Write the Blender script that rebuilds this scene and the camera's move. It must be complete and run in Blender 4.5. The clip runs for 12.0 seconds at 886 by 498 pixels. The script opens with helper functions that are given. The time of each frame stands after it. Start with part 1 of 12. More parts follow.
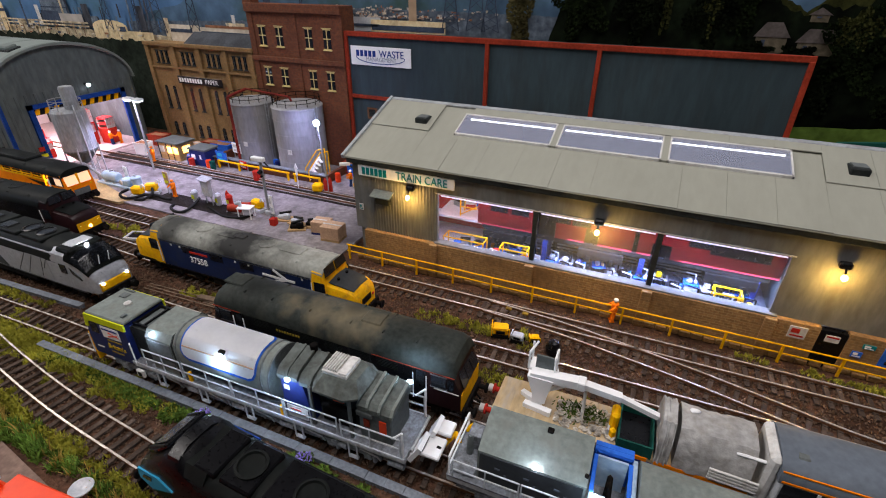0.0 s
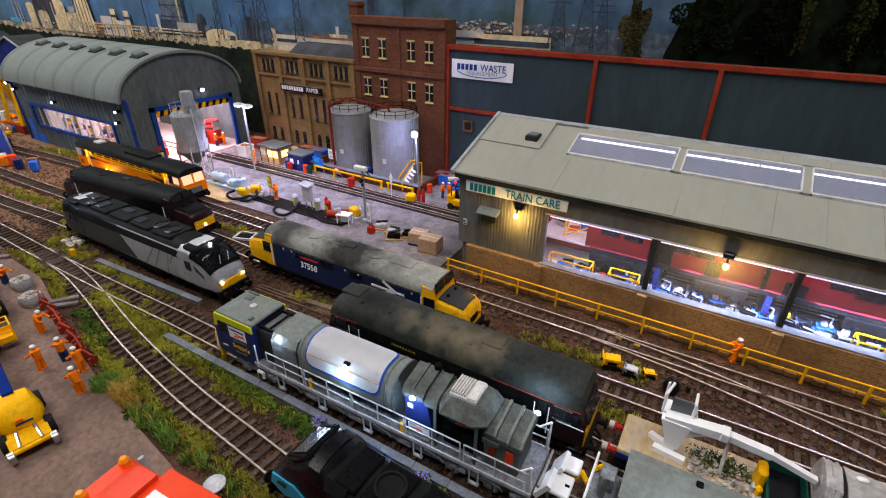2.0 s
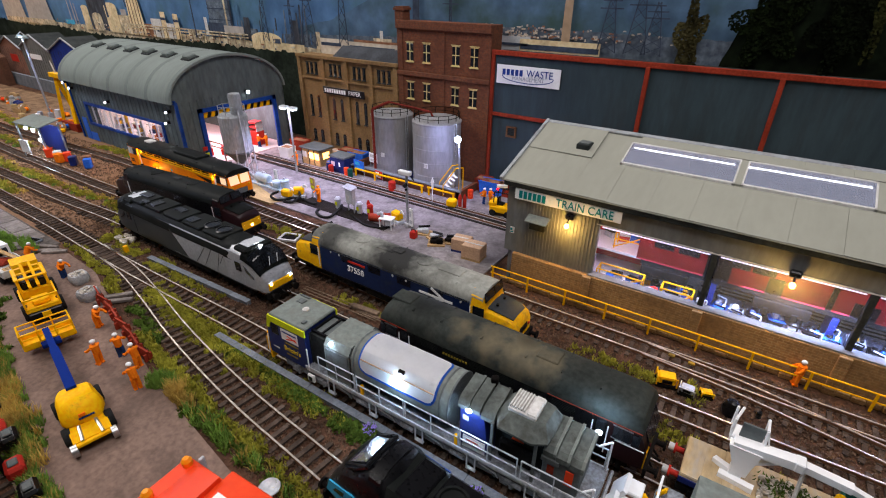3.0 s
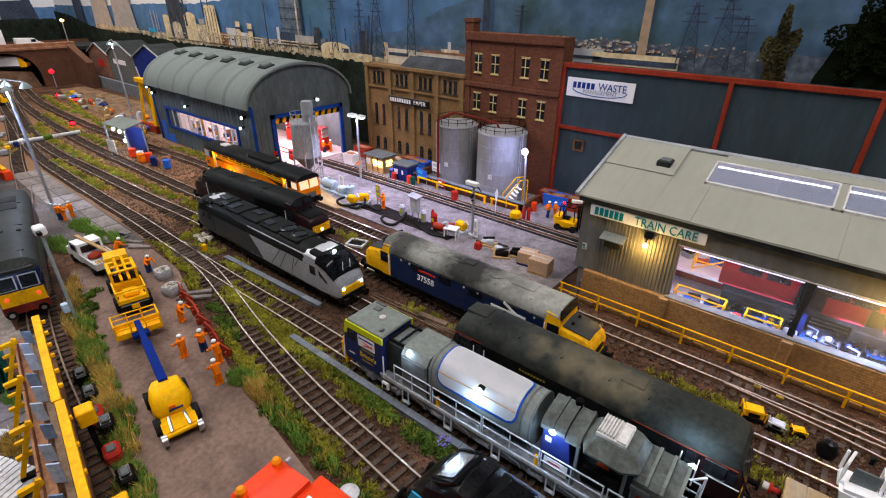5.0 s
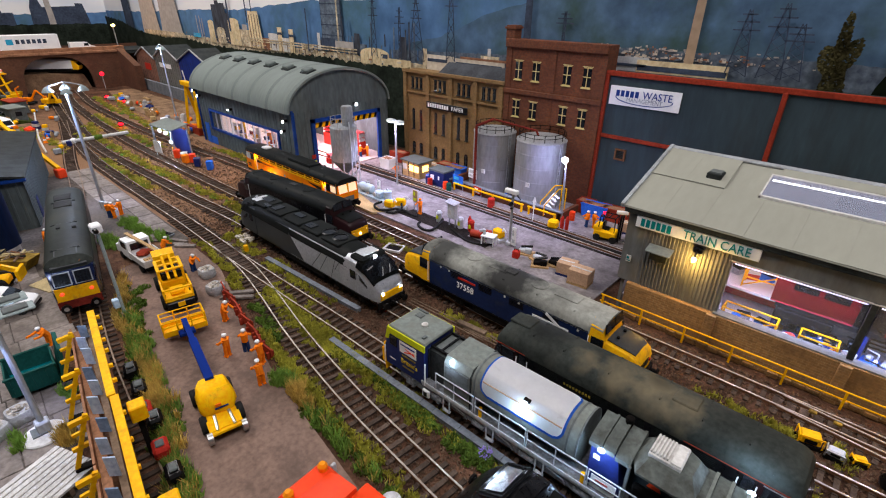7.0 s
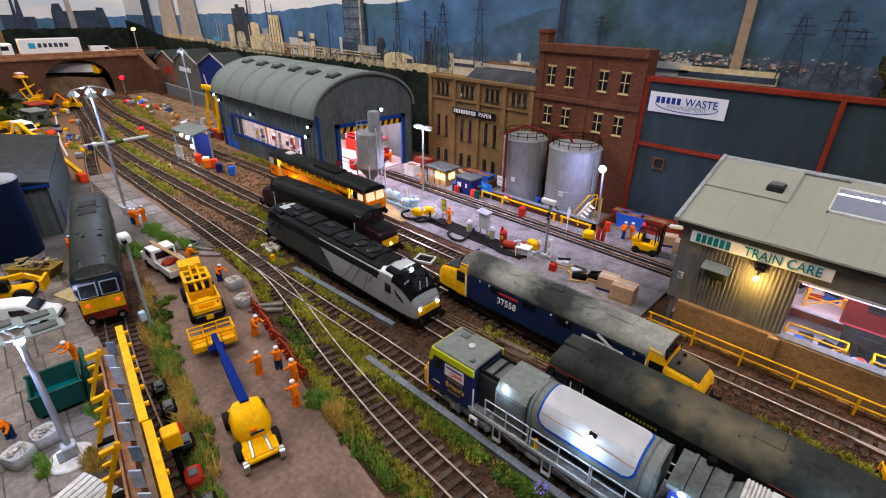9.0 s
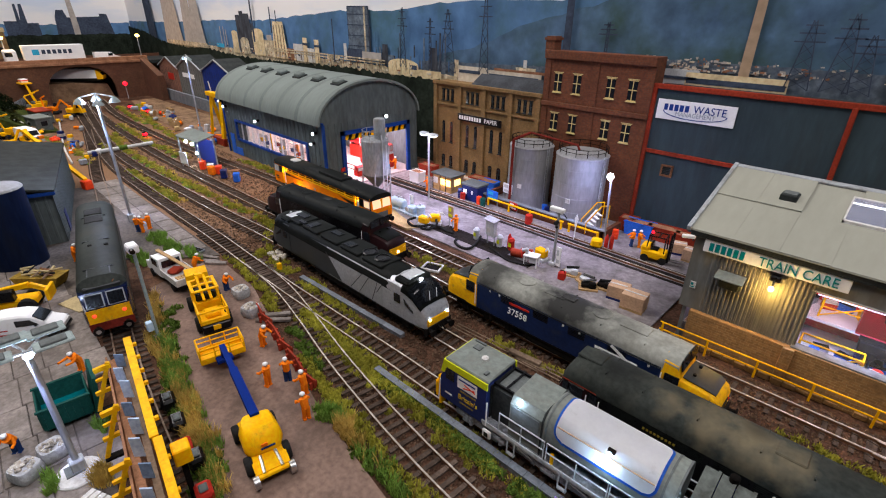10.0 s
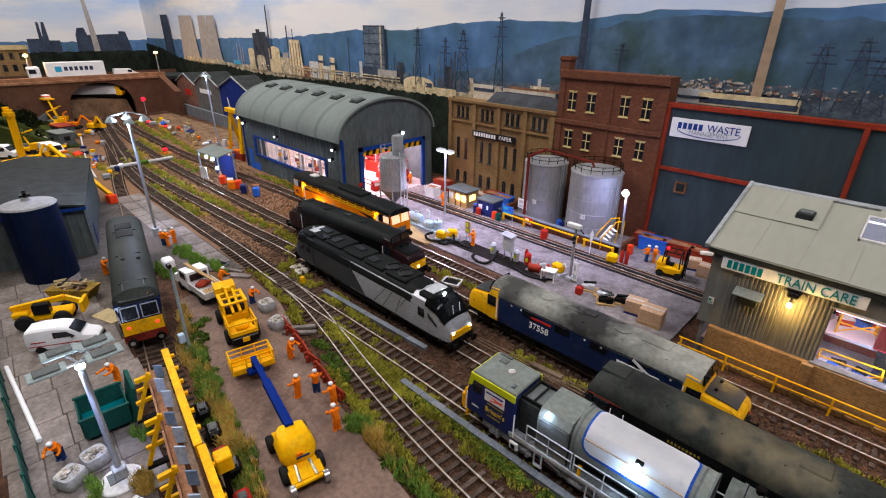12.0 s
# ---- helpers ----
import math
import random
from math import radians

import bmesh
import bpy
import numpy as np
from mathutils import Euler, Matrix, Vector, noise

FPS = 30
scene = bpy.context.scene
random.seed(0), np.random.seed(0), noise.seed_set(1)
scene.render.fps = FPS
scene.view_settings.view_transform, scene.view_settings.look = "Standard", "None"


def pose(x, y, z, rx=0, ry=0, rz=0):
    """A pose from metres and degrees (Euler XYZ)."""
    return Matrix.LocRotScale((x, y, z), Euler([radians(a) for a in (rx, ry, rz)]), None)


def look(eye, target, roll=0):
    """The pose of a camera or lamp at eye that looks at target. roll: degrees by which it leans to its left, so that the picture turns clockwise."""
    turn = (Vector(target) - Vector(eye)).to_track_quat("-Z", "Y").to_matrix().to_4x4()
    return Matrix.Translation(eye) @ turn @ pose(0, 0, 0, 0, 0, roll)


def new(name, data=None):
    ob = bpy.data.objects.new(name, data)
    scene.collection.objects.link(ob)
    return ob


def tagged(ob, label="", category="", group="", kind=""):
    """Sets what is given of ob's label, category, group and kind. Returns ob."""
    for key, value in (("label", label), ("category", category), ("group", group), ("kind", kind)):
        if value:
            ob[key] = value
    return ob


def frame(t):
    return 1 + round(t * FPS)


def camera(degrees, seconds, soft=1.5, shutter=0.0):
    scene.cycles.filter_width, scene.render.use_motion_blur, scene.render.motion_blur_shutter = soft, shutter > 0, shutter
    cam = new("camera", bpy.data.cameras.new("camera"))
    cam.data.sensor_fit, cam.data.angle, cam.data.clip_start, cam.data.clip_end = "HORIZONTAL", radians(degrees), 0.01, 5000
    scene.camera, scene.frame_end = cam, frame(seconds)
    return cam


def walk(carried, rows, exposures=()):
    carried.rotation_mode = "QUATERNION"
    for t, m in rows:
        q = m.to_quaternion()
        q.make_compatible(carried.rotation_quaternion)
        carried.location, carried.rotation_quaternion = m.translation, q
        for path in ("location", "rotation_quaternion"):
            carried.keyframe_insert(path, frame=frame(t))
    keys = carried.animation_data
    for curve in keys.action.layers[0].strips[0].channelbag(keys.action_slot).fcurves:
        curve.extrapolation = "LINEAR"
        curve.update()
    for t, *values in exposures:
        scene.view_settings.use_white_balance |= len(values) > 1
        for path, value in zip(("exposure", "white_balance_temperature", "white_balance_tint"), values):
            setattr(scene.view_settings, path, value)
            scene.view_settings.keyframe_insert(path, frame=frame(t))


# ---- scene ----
cam = camera(85.1, 12.0, soft=1.1)
METRES, EYE, TURN, LEAN = 0.20155, 0.268, 23.4, -0.5
ROWS = [
    (0.0, 0.0, 0.0, 0.0, -0.06, -29.42, 0.11),
    (0.5, -0.0692, 0.0233, 0.011, 1.84, -29.21, 0.04),
    (1.0, -0.1431, 0.0345, 0.0214, 3.78, -29.0, 0.03),
    (1.5, -0.206, 0.0363, 0.0244, 5.61, -28.8, 0.0),
    (2.0, -0.2442, 0.0356, 0.0302, 7.33, -28.55, -0.03),
    (2.5, -0.3011, 0.0378, 0.0343, 9.01, -28.36, -0.08),
    (3.0, -0.3565, 0.0466, 0.0406, 10.64, -28.25, -0.12),
    (5.0, -0.5004, 0.0275, 0.0558, 16.14, -27.36, -0.18),
    (5.5, -0.5179, 0.0279, 0.0622, 17.16, -27.13, -0.21),
    (6.0, -0.5398, 0.0247, 0.0559, 18.11, -27.07, -0.23),
    (6.5, -0.5582, 0.0276, 0.0561, 18.92, -26.92, -0.25),
    (7.0, -0.5747, 0.0198, 0.0618, 19.56, -26.8, -0.27),
    (9.0, -0.7509, 0.0843, 0.0491, 20.78, -26.32, -0.32),
    (9.5, -0.7913, 0.0946, 0.0446, 20.8, -26.13, -0.33),
    (10.0, -0.8011, 0.0952, 0.0608, 20.82, -25.8, -0.28),
    (10.5, -0.8399, 0.0799, 0.0748, 20.84, -25.28, -0.28),
    (11.0, -0.8126, 0.0575, 0.1043, 20.93, -24.81, -0.32),
    (11.5, -0.8239, 0.044, 0.0931, 21.19, -24.58, -0.23),
    (12.0, -0.86, 0.0159, 0.1034, 21.51, -24.37, -0.21),
]
walk(cam, [(t, pose(0, 0, EYE, 0, LEAN, 0) @ pose(0, 0, 0, 0, 0, TURN) @ pose(METRES * x, METRES * y, METRES * z, 90 + pitch, roll, yaw)) for t, x, y, z, yaw, pitch, roll in ROWS], exposures=((0, -0.12), (3, -0.07), (5, 0), (12, 0)))

# ---- light ----
# A model railway at 1:76.2: lengths below are in full-size metres and S brings them to the model's.
S = 1 / 76.2
world = bpy.data.worlds.new("hall")
scene.world = world
world.use_nodes = True
world.node_tree.nodes["Background"].inputs[0].default_value = (0.62, 0.68, 0.85, 1)
world.node_tree.nodes["Background"].inputs[1].default_value = 0.002


def lamp(kind, name, x, y, z, watts, colour, size=0.0, target=None, spread=None, size_y=None):
    data = bpy.data.lights.new(name, kind)
    data.energy, data.color = watts, colour
    if kind == "AREA":
        data.size = size
        if size_y:
            data.shape, data.size_y = "RECTANGLE", size_y
    elif kind == "SPOT":
        data.shadow_soft_size, data.spot_size, data.spot_blend = size, radians(spread or 90), 0.6
    else:
        data.shadow_soft_size = size
    ob = new(name, data)
    ob.matrix_world = look((x * S, y * S, z * S), tuple(S * v for v in target)) if target else pose(x * S, y * S, z * S)
    return ob


COOL, WARM, WHITE = (0.62, 0.68, 1.0), (1.0, 0.58, 0.12), (0.9, 0.92, 1.0)
lamp("AREA", "hall_light", 8, 6, 98, 13.5, (1.0, 0.95, 0.96), 1.2, (-22, 12, 0), size_y=0.4)
lamp("AREA", "hall_light", -125, 0, 100, 26.5, (1.0, 0.94, 0.91), 1.6, (-105, 20, 0), size_y=0.4)
lamp("POINT", "yard_floodlight", -31.8, 40.2, 6.9, 0.24, (0.52, 0.50, 1.0), 0.004)
lamp("SPOT", "yard_twin_light", -53.0, 36.2, 8.2, 1.3, (0.62, 0.60, 1.0), 0.006, (-52.0, 34.0, 0), 130)
# Spot added to brighten the yard concrete; no mast or fitting stands there.
lamp("SPOT", "yard_fill", -40.5, 33.0, 10.0, 0.7, (0.62, 0.57, 1.0), 0.006, (-40.5, 33.5, 0), 120)

# ---- materials ----


def nodes(name):
    m = bpy.data.materials.new(name)
    m.use_nodes = True
    t = m.node_tree
    return m, t, t.nodes["Principled BSDF"]


def coords(t, stretch=(1, 1, 1)):
    g = t.nodes.new("ShaderNodeNewGeometry")
    k = t.nodes.new("ShaderNodeVectorMath")
    k.operation = "MULTIPLY"
    k.inputs[1].default_value = [76.2 * v for v in stretch]
    t.links.new(g.outputs["Position"], k.inputs[0])
    return k.outputs[0]


def noise_tex(t, vec, scale, detail=3.0, rough=0.55):
    n = t.nodes.new("ShaderNodeTexNoise")
    n.inputs["Scale"].default_value, n.inputs["Detail"].default_value, n.inputs["Roughness"].default_value = scale, detail, rough
    t.links.new(vec, n.inputs["Vector"])
    return n.outputs["Fac"]


def ramp(t, fac, lo, hi, a=(0, 0, 0, 1), b=(1, 1, 1, 1)):
    r = t.nodes.new("ShaderNodeValToRGB")
    r.color_ramp.elements[0].position, r.color_ramp.elements[1].position = lo, hi
    r.color_ramp.elements[0].color, r.color_ramp.elements[1].color = a, b
    t.links.new(fac, r.inputs[0])
    return r.outputs[0]


def mix(t, fac, a, b, kind="MIX"):
    m = t.nodes.new("ShaderNodeMix")
    m.data_type, m.blend_type = "RGBA", kind
    for socket, v in ((0, fac), (6, a), (7, b)):
        if hasattr(v, "node"):
            t.links.new(v, m.inputs[socket])
        elif socket == 0:
            m.inputs[0].default_value = v
        else:
            m.inputs[socket].default_value = (*v[:3], 1)
    return m.outputs[2]


def bump(t, b, height, strength, metres):
    n = t.nodes.new("ShaderNodeBump")
    n.inputs["Strength"].default_value, n.inputs["Distance"].default_value = strength, metres * S
    t.links.new(height, n.inputs["Height"])
    t.links.new(n.outputs[0], b.inputs["Normal"])


def mat(name, col, rough=0.6, metal=0.0, var=0.22, big=0.35, fine=7.0, relief=0.15, dirt=None, dirty=0.5, stretch=(1, 1, 1), rand=0.0, depth=0.05, spots=(), spot_col=(0.03, 0.03, 0.03), soft=0.12):
    m, t, b = nodes(name)
    v = coords(t, stretch)
    n1, n2 = noise_tex(t, v, big), noise_tex(t, v, fine, 4.0)
    dark, light = tuple(c * (1 - var) for c in col), tuple(min(1, c * (1 + var)) for c in col)
    c = ramp(t, n1, 0.3, 0.7, (*dark, 1), (*light, 1))
    c = mix(t, 0.5 * var + soft, c, ramp(t, n2, 0.3, 0.7), "OVERLAY")
    if dirt:
        c = mix(t, ramp(t, noise_tex(t, v, big * 2.3, 5.0, 0.65), 0.62 - 0.35 * dirty, 0.85 - 0.2 * dirty), c, dirt)
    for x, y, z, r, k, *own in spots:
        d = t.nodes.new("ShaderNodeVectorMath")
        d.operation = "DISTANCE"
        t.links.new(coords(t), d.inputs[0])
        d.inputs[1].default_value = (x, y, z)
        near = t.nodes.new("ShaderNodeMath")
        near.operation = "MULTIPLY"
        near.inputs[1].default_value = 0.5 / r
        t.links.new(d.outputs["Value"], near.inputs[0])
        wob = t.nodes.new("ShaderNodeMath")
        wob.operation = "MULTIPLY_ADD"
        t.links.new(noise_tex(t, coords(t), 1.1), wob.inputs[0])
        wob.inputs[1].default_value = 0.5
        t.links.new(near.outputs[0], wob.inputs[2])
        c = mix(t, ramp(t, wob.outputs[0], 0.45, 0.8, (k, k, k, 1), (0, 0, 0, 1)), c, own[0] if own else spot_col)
    if rand:
        o = t.nodes.new("ShaderNodeObjectInfo")
        c = mix(t, 1.0, c, ramp(t, o.outputs["Random"], 0, 1, (1 - rand,) * 3 + (1,), (1, 1, 1, 1)), "MULTIPLY")
    t.links.new(c, b.inputs["Base Color"])
    b.inputs["Metallic"].default_value = metal
    b.inputs["Specular IOR Level"].default_value = 0.5 if rough < 0.2 else 0.22 if rough < 0.42 else 0.05
    r = t.nodes.new("ShaderNodeMapRange")
    r.inputs["To Min"].default_value, r.inputs["To Max"].default_value = max(0.03, rough - 0.12), min(1, rough + 0.12)
    t.links.new(n2, r.inputs["Value"])
    t.links.new(r.outputs[0], b.inputs["Roughness"])
    if relief:
        bump(t, b, n2, relief, depth)
    return m


def emit(name, col, strength):
    m, t, b = nodes(name)
    b.inputs["Base Color"].default_value = (*col, 1)
    b.inputs["Emission Color"].default_value = (*col, 1)
    b.inputs["Emission Strength"].default_value = strength
    return m


def brick(name, a, b2, mortar, size=0.55, rough=0.85):
    m, t, b = nodes(name)
    v = coords(t)
    sep = t.nodes.new("ShaderNodeSeparateXYZ")
    add = t.nodes.new("ShaderNodeMath")
    com = t.nodes.new("ShaderNodeCombineXYZ")
    t.links.new(v, sep.inputs[0])
    t.links.new(sep.outputs[0], add.inputs[0])
    t.links.new(sep.outputs[1], add.inputs[1])
    t.links.new(add.outputs[0], com.inputs[0])
    t.links.new(sep.outputs[2], com.inputs[1])
    k = t.nodes.new("ShaderNodeTexBrick")
    k.inputs["Scale"].default_value = 1.0
    k.inputs["Brick Width"].default_value, k.inputs["Row Height"].default_value, k.inputs["Mortar Size"].default_value = size, size * 0.36, size * 0.035
    k.inputs["Color1"].default_value, k.inputs["Color2"].default_value, k.inputs["Mortar"].default_value = (*a, 1), (*b2, 1), (*mortar, 1)
    t.links.new(com.outputs[0], k.inputs["Vector"])
    c = mix(t, ramp(t, noise_tex(t, v, 0.5, 5), 0.35, 0.75), k.outputs["Color"], tuple(x * 0.55 for x in a))
    c = mix(t, 0.3, c, ramp(t, noise_tex(t, v, 4.0, 4), 0.3, 0.7), "OVERLAY")
    t.links.new(c, b.inputs["Base Color"])
    b.inputs["Roughness"].default_value = rough
    bump(t, b, k.outputs["Fac"], -0.5, 0.02)
    return m


def glass(name, col=(0.9, 0.95, 1.0), rough=0.04, alpha=0.25):
    m, t, b = nodes(name)
    b.inputs["Base Color"].default_value = (*col, 1)
    b.inputs["Roughness"].default_value = rough
    b.inputs["Alpha"].default_value = alpha
    return m


M = {}


def setup(**k):
    M.update(k)


setup(
    # spots: lighter, browner colour over two broad areas at the far end
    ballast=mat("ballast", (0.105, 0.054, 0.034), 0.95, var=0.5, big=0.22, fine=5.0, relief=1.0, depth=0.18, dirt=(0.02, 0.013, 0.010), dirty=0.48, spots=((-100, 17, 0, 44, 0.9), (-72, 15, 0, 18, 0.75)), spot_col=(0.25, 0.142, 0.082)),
    cinder=mat("brown_cinder", (0.23, 0.145, 0.088), 0.95, var=0.35, big=0.3, fine=5.0, relief=0.7, depth=0.15, dirt=(0.09, 0.055, 0.036), dirty=0.45),
    trackbed=mat("track_bed", (0.040, 0.029, 0.023), 0.92, var=0.4, big=0.4, fine=5.0, relief=0.8, depth=0.12, dirt=(0.09, 0.055, 0.036), dirty=0.4),
    oily=mat("oily_ballast", (0.018, 0.015, 0.014), 0.85, var=0.4, big=0.4, fine=5.0, relief=1.0, depth=0.15),
    dirt_road=mat("dirt_road", (0.20, 0.135, 0.108), 0.93, var=0.22, big=0.18, fine=3.5, relief=0.35, depth=0.08, dirt=(0.10, 0.072, 0.06), dirty=0.42),
    concrete=mat("yard_concrete", (0.25, 0.225, 0.235), 0.8, var=0.2, big=0.25, fine=3.0, relief=0.2, dirt=(0.09, 0.08, 0.08), dirty=0.5),
    slab=mat("old_concrete", (0.25, 0.215, 0.195), 0.88, var=0.28, big=0.2, fine=4.0, relief=0.25, dirt=(0.12, 0.10, 0.085), dirty=0.48, rand=0.25),
    slabdirt=mat("dirt_under_slabs", (0.10, 0.085, 0.075), 0.95, var=0.4, big=0.3, fine=4.0, relief=0.4),
    sandboard=mat("sandy_boards", (0.50, 0.37, 0.21), 0.9, var=0.15, big=0.6, fine=5.0, relief=0.2, stretch=(1, 0.3, 1), dirt=(0.42, 0.38, 0.33), dirty=0.4),
    tanknavy=mat("dark_navy_tank", (0.007, 0.014, 0.045), 0.5, var=0.3, big=0.3, fine=3.0, relief=0.04, dirt=(0.012, 0.016, 0.03), dirty=0.4, stretch=(1, 1, 0.2)),
    navygloss=mat("dark_blue_gloss", (0.006, 0.012, 0.05), 0.16, var=0.2, big=0.5, fine=5.0, relief=0.03),
    sand=mat("sand", (0.46, 0.33, 0.16), 0.95, var=0.25, big=0.5, fine=6.0, relief=0.4),
    rail=mat("rail_steel", (0.70, 0.62, 0.54), 0.26, 0.5, var=0.12, big=0.4, fine=5.0, relief=0.05, stretch=(0.3, 1, 1), spots=((-105, 17, 0, 50, 0.85),), spot_col=(0.26, 0.165, 0.11)),
    dullrail=mat("dull_rail_head", (0.22, 0.16, 0.12), 0.6, 0.5, var=0.3, big=0.5, fine=6.0, relief=0.1),
    rust=mat("rusty_rail", (0.16, 0.075, 0.04), 0.8, 0.2, var=0.35, big=0.6, fine=9.0, relief=0.2),
    sleeper=mat("sleeper", (0.092, 0.066, 0.052), 0.9, var=0.35, big=1.2, fine=8.0, relief=0.3, rand=0.45),
    pinkboard=mat("faded_pink_boards", (0.26, 0.13, 0.095), 0.85, var=0.2, big=0.4, fine=4.0, relief=0.1, dirt=(0.16, 0.08, 0.06), dirty=0.4),
    mustard=mat("grimy_mustard_paint", (0.30, 0.19, 0.03), 0.7, var=0.3, big=0.6, fine=4.0, relief=0.1, dirt=(0.08, 0.05, 0.02), dirty=0.5),
    paleblue=mat("pale_blue_paint", (0.42, 0.55, 0.68), 0.6, var=0.15, big=0.6, fine=4.0, relief=0.05),
    trough=mat("concrete_trough", (0.19, 0.21, 0.24), 0.85, var=0.18, big=0.8, fine=6.0, relief=0.2, rand=0.2),
    clad=mat("grey_cladding", (0.10, 0.12, 0.122), 0.55, var=0.14, big=0.25, fine=2.5, relief=0.08, dirt=(0.07, 0.075, 0.07), dirty=0.3, stretch=(1, 1, 0.35)),
    clad2=mat("light_grey_cladding", (0.165, 0.17, 0.165), 0.6, var=0.14, big=0.25, fine=2.5, relief=0.08, dirt=(0.13, 0.12, 0.10), dirty=0.3, stretch=(1, 1, 0.3)),
    archroof=mat("shed_roof", (0.19, 0.22, 0.205), 0.6, var=0.08, big=0.22, fine=3.0, relief=0.03, soft=0.03, stretch=(1, 0.3, 0.3)),
    roofsheet=mat("roof_sheet", (0.31, 0.31, 0.26), 0.7, var=0.04, big=0.3, fine=2.2, relief=0.04, soft=0.02, stretch=(1, 0.3, 0.3)),
    archrib=mat("shed_roof_band", (0.155, 0.18, 0.17), 0.6, var=0.08, big=0.22, fine=3.0, relief=0.03, soft=0.03),
    guttermat=mat("gutter", (0.032, 0.036, 0.036), 0.6, var=0.3, big=0.8, fine=6.0),
    jw=mat("blue_grey_panel", (0.041, 0.060, 0.071), 0.6, soft=0.04, var=0.14, big=0.2, fine=2.0, relief=0.06, dirt=(0.036, 0.043, 0.046), dirty=0.35, stretch=(1, 1, 0.2)),
    redtrim=mat("red_trim", (0.27, 0.036, 0.018), 0.55, var=0.25, big=0.5, fine=6.0, relief=0.1),
    bluetrim=mat("blue_trim", (0.012, 0.05, 0.24), 0.45, var=0.2, big=0.8, fine=6.0, relief=0.08),
    red_brick=brick("red_brick", (0.175, 0.048, 0.014), (0.125, 0.031, 0.009), (0.115, 0.055, 0.029)),
    buff_brick=brick("buff_brick", (0.29, 0.165, 0.055), (0.24, 0.13, 0.04), (0.22, 0.15, 0.08)),
    plinth=brick("plinth_brick", (0.37, 0.205, 0.075), (0.27, 0.145, 0.05), (0.42, 0.29, 0.14), 0.5),
    bridge_brick=brick("bridge_brick", (0.135, 0.05, 0.022), (0.095, 0.034, 0.015), (0.09, 0.05, 0.03)),
    stone=mat("stone", (0.5, 0.4, 0.22), 0.85, var=0.15, big=0.6, fine=5.0),
    slate=mat("slate", (0.06, 0.065, 0.075), 0.7, var=0.25, big=0.6, fine=6.0),
    galv=mat("galvanised", (0.34, 0.36, 0.38), 0.5, 0.15, var=0.2, big=0.5, fine=5.0, relief=0.08, dirt=(0.24, 0.21, 0.18), dirty=0.35, stretch=(1, 1, 0.3)),
    tankmat=mat("tank_grey", (0.28, 0.28, 0.29), 0.6, 0.1, var=0.16, big=0.35, fine=4.0, relief=0.08, dirt=(0.22, 0.20, 0.18), dirty=0.2, stretch=(1, 1, 0.25), soft=0.06),
    railgrey=mat("pale_rail_paint", (0.50, 0.53, 0.56), 0.5, var=0.2, big=1.0, fine=6.0, relief=0.05, dirt=(0.25, 0.22, 0.19), dirty=0.35),
    white=mat("white_paint", (0.86, 0.86, 0.87), 0.5, var=0.06, big=0.5, fine=5.0, relief=0.04, dirt=(0.6, 0.59, 0.56), dirty=0.05),
    offwhite=mat("weathered_white", (0.60, 0.59, 0.57), 0.65, var=0.14, big=0.8, fine=6.0, relief=0.1, dirt=(0.36, 0.33, 0.3), dirty=0.3),
    black=mat("black_paint", (0.004, 0.004, 0.005), 0.3, var=0.3, big=0.5, fine=6.0, relief=0.06),
    under=mat("underframe", (0.008, 0.007, 0.0065), 0.85, var=0.4, big=1.0, fine=8.0, relief=0.2, dirt=(0.03, 0.022, 0.016), dirty=0.25),
    underlight=mat("grey_underframe", (0.22, 0.235, 0.26), 0.75, var=0.3, big=1.0, fine=8.0, relief=0.2, dirt=(0.075, 0.07, 0.065), dirty=0.5),
    window=mat("dark_window", (0.012, 0.014, 0.018), 0.08, var=0.1, relief=0),
    yellow=mat("yellow_paint", (0.95, 0.47, 0.004), 0.45, var=0.12, big=0.7, fine=5.0, relief=0.06, dirt=(0.45, 0.24, 0.02), dirty=0.1),
    warnyellow=mat("warning_yellow", (0.82, 0.42, 0.006), 0.5, var=0.12, big=0.7, fine=5.0, relief=0.06, dirt=(0.3, 0.19, 0.05), dirty=0.22),
    lime=mat("lime_yellow", (0.62, 0.68, 0.02), 0.5, var=0.1),
    orange=mat("orange_paint", (0.95, 0.24, 0.004), 0.45, var=0.1, big=0.5, fine=5.0, relief=0.05, dirt=(0.55, 0.16, 0.02), dirty=0.15),
    hivis=mat("orange_clothing", (1.0, 0.21, 0.01), 0.8, var=0.2, big=2.0, fine=10.0, relief=0.3),
    navycloth=mat("navy_clothing", (0.02, 0.045, 0.14), 0.85, var=0.2, big=2.0, fine=10.0),
    skin=mat("painted_figure", (0.5, 0.3, 0.2), 0.7, var=0.1),
    redorange=mat("bright_red_paint", (0.85, 0.06, 0.012), 0.4, var=0.06, big=0.4, fine=4.0, relief=0.03),
    redpaint=mat("red_paint", (0.45, 0.03, 0.02), 0.5, var=0.15),
    maroon=mat("maroon_paint", (0.016, 0.005, 0.006), 0.35, var=0.2, big=0.5, fine=5.0, relief=0.04),
    blue37=mat("loco_blue", (0.008, 0.02, 0.075), 0.35, var=0.2, big=0.4, fine=5.0, relief=0.04, dirt=(0.03, 0.035, 0.05), dirty=0.2),
    navy=mat("navy_paint", (0.012, 0.022, 0.12), 0.35, var=0.15, big=0.5, fine=5.0, relief=0.04),
    shedblue=mat("shed_blue", (0.012, 0.035, 0.22), 0.5, var=0.2, big=0.5, fine=4.0),
    lampgrey=mat("lamp_shade_grey", (0.30, 0.36, 0.36), 0.55, var=0.15),
    amber=mat("amber_plastic", (0.95, 0.30, 0.01), 0.3, var=0.05),
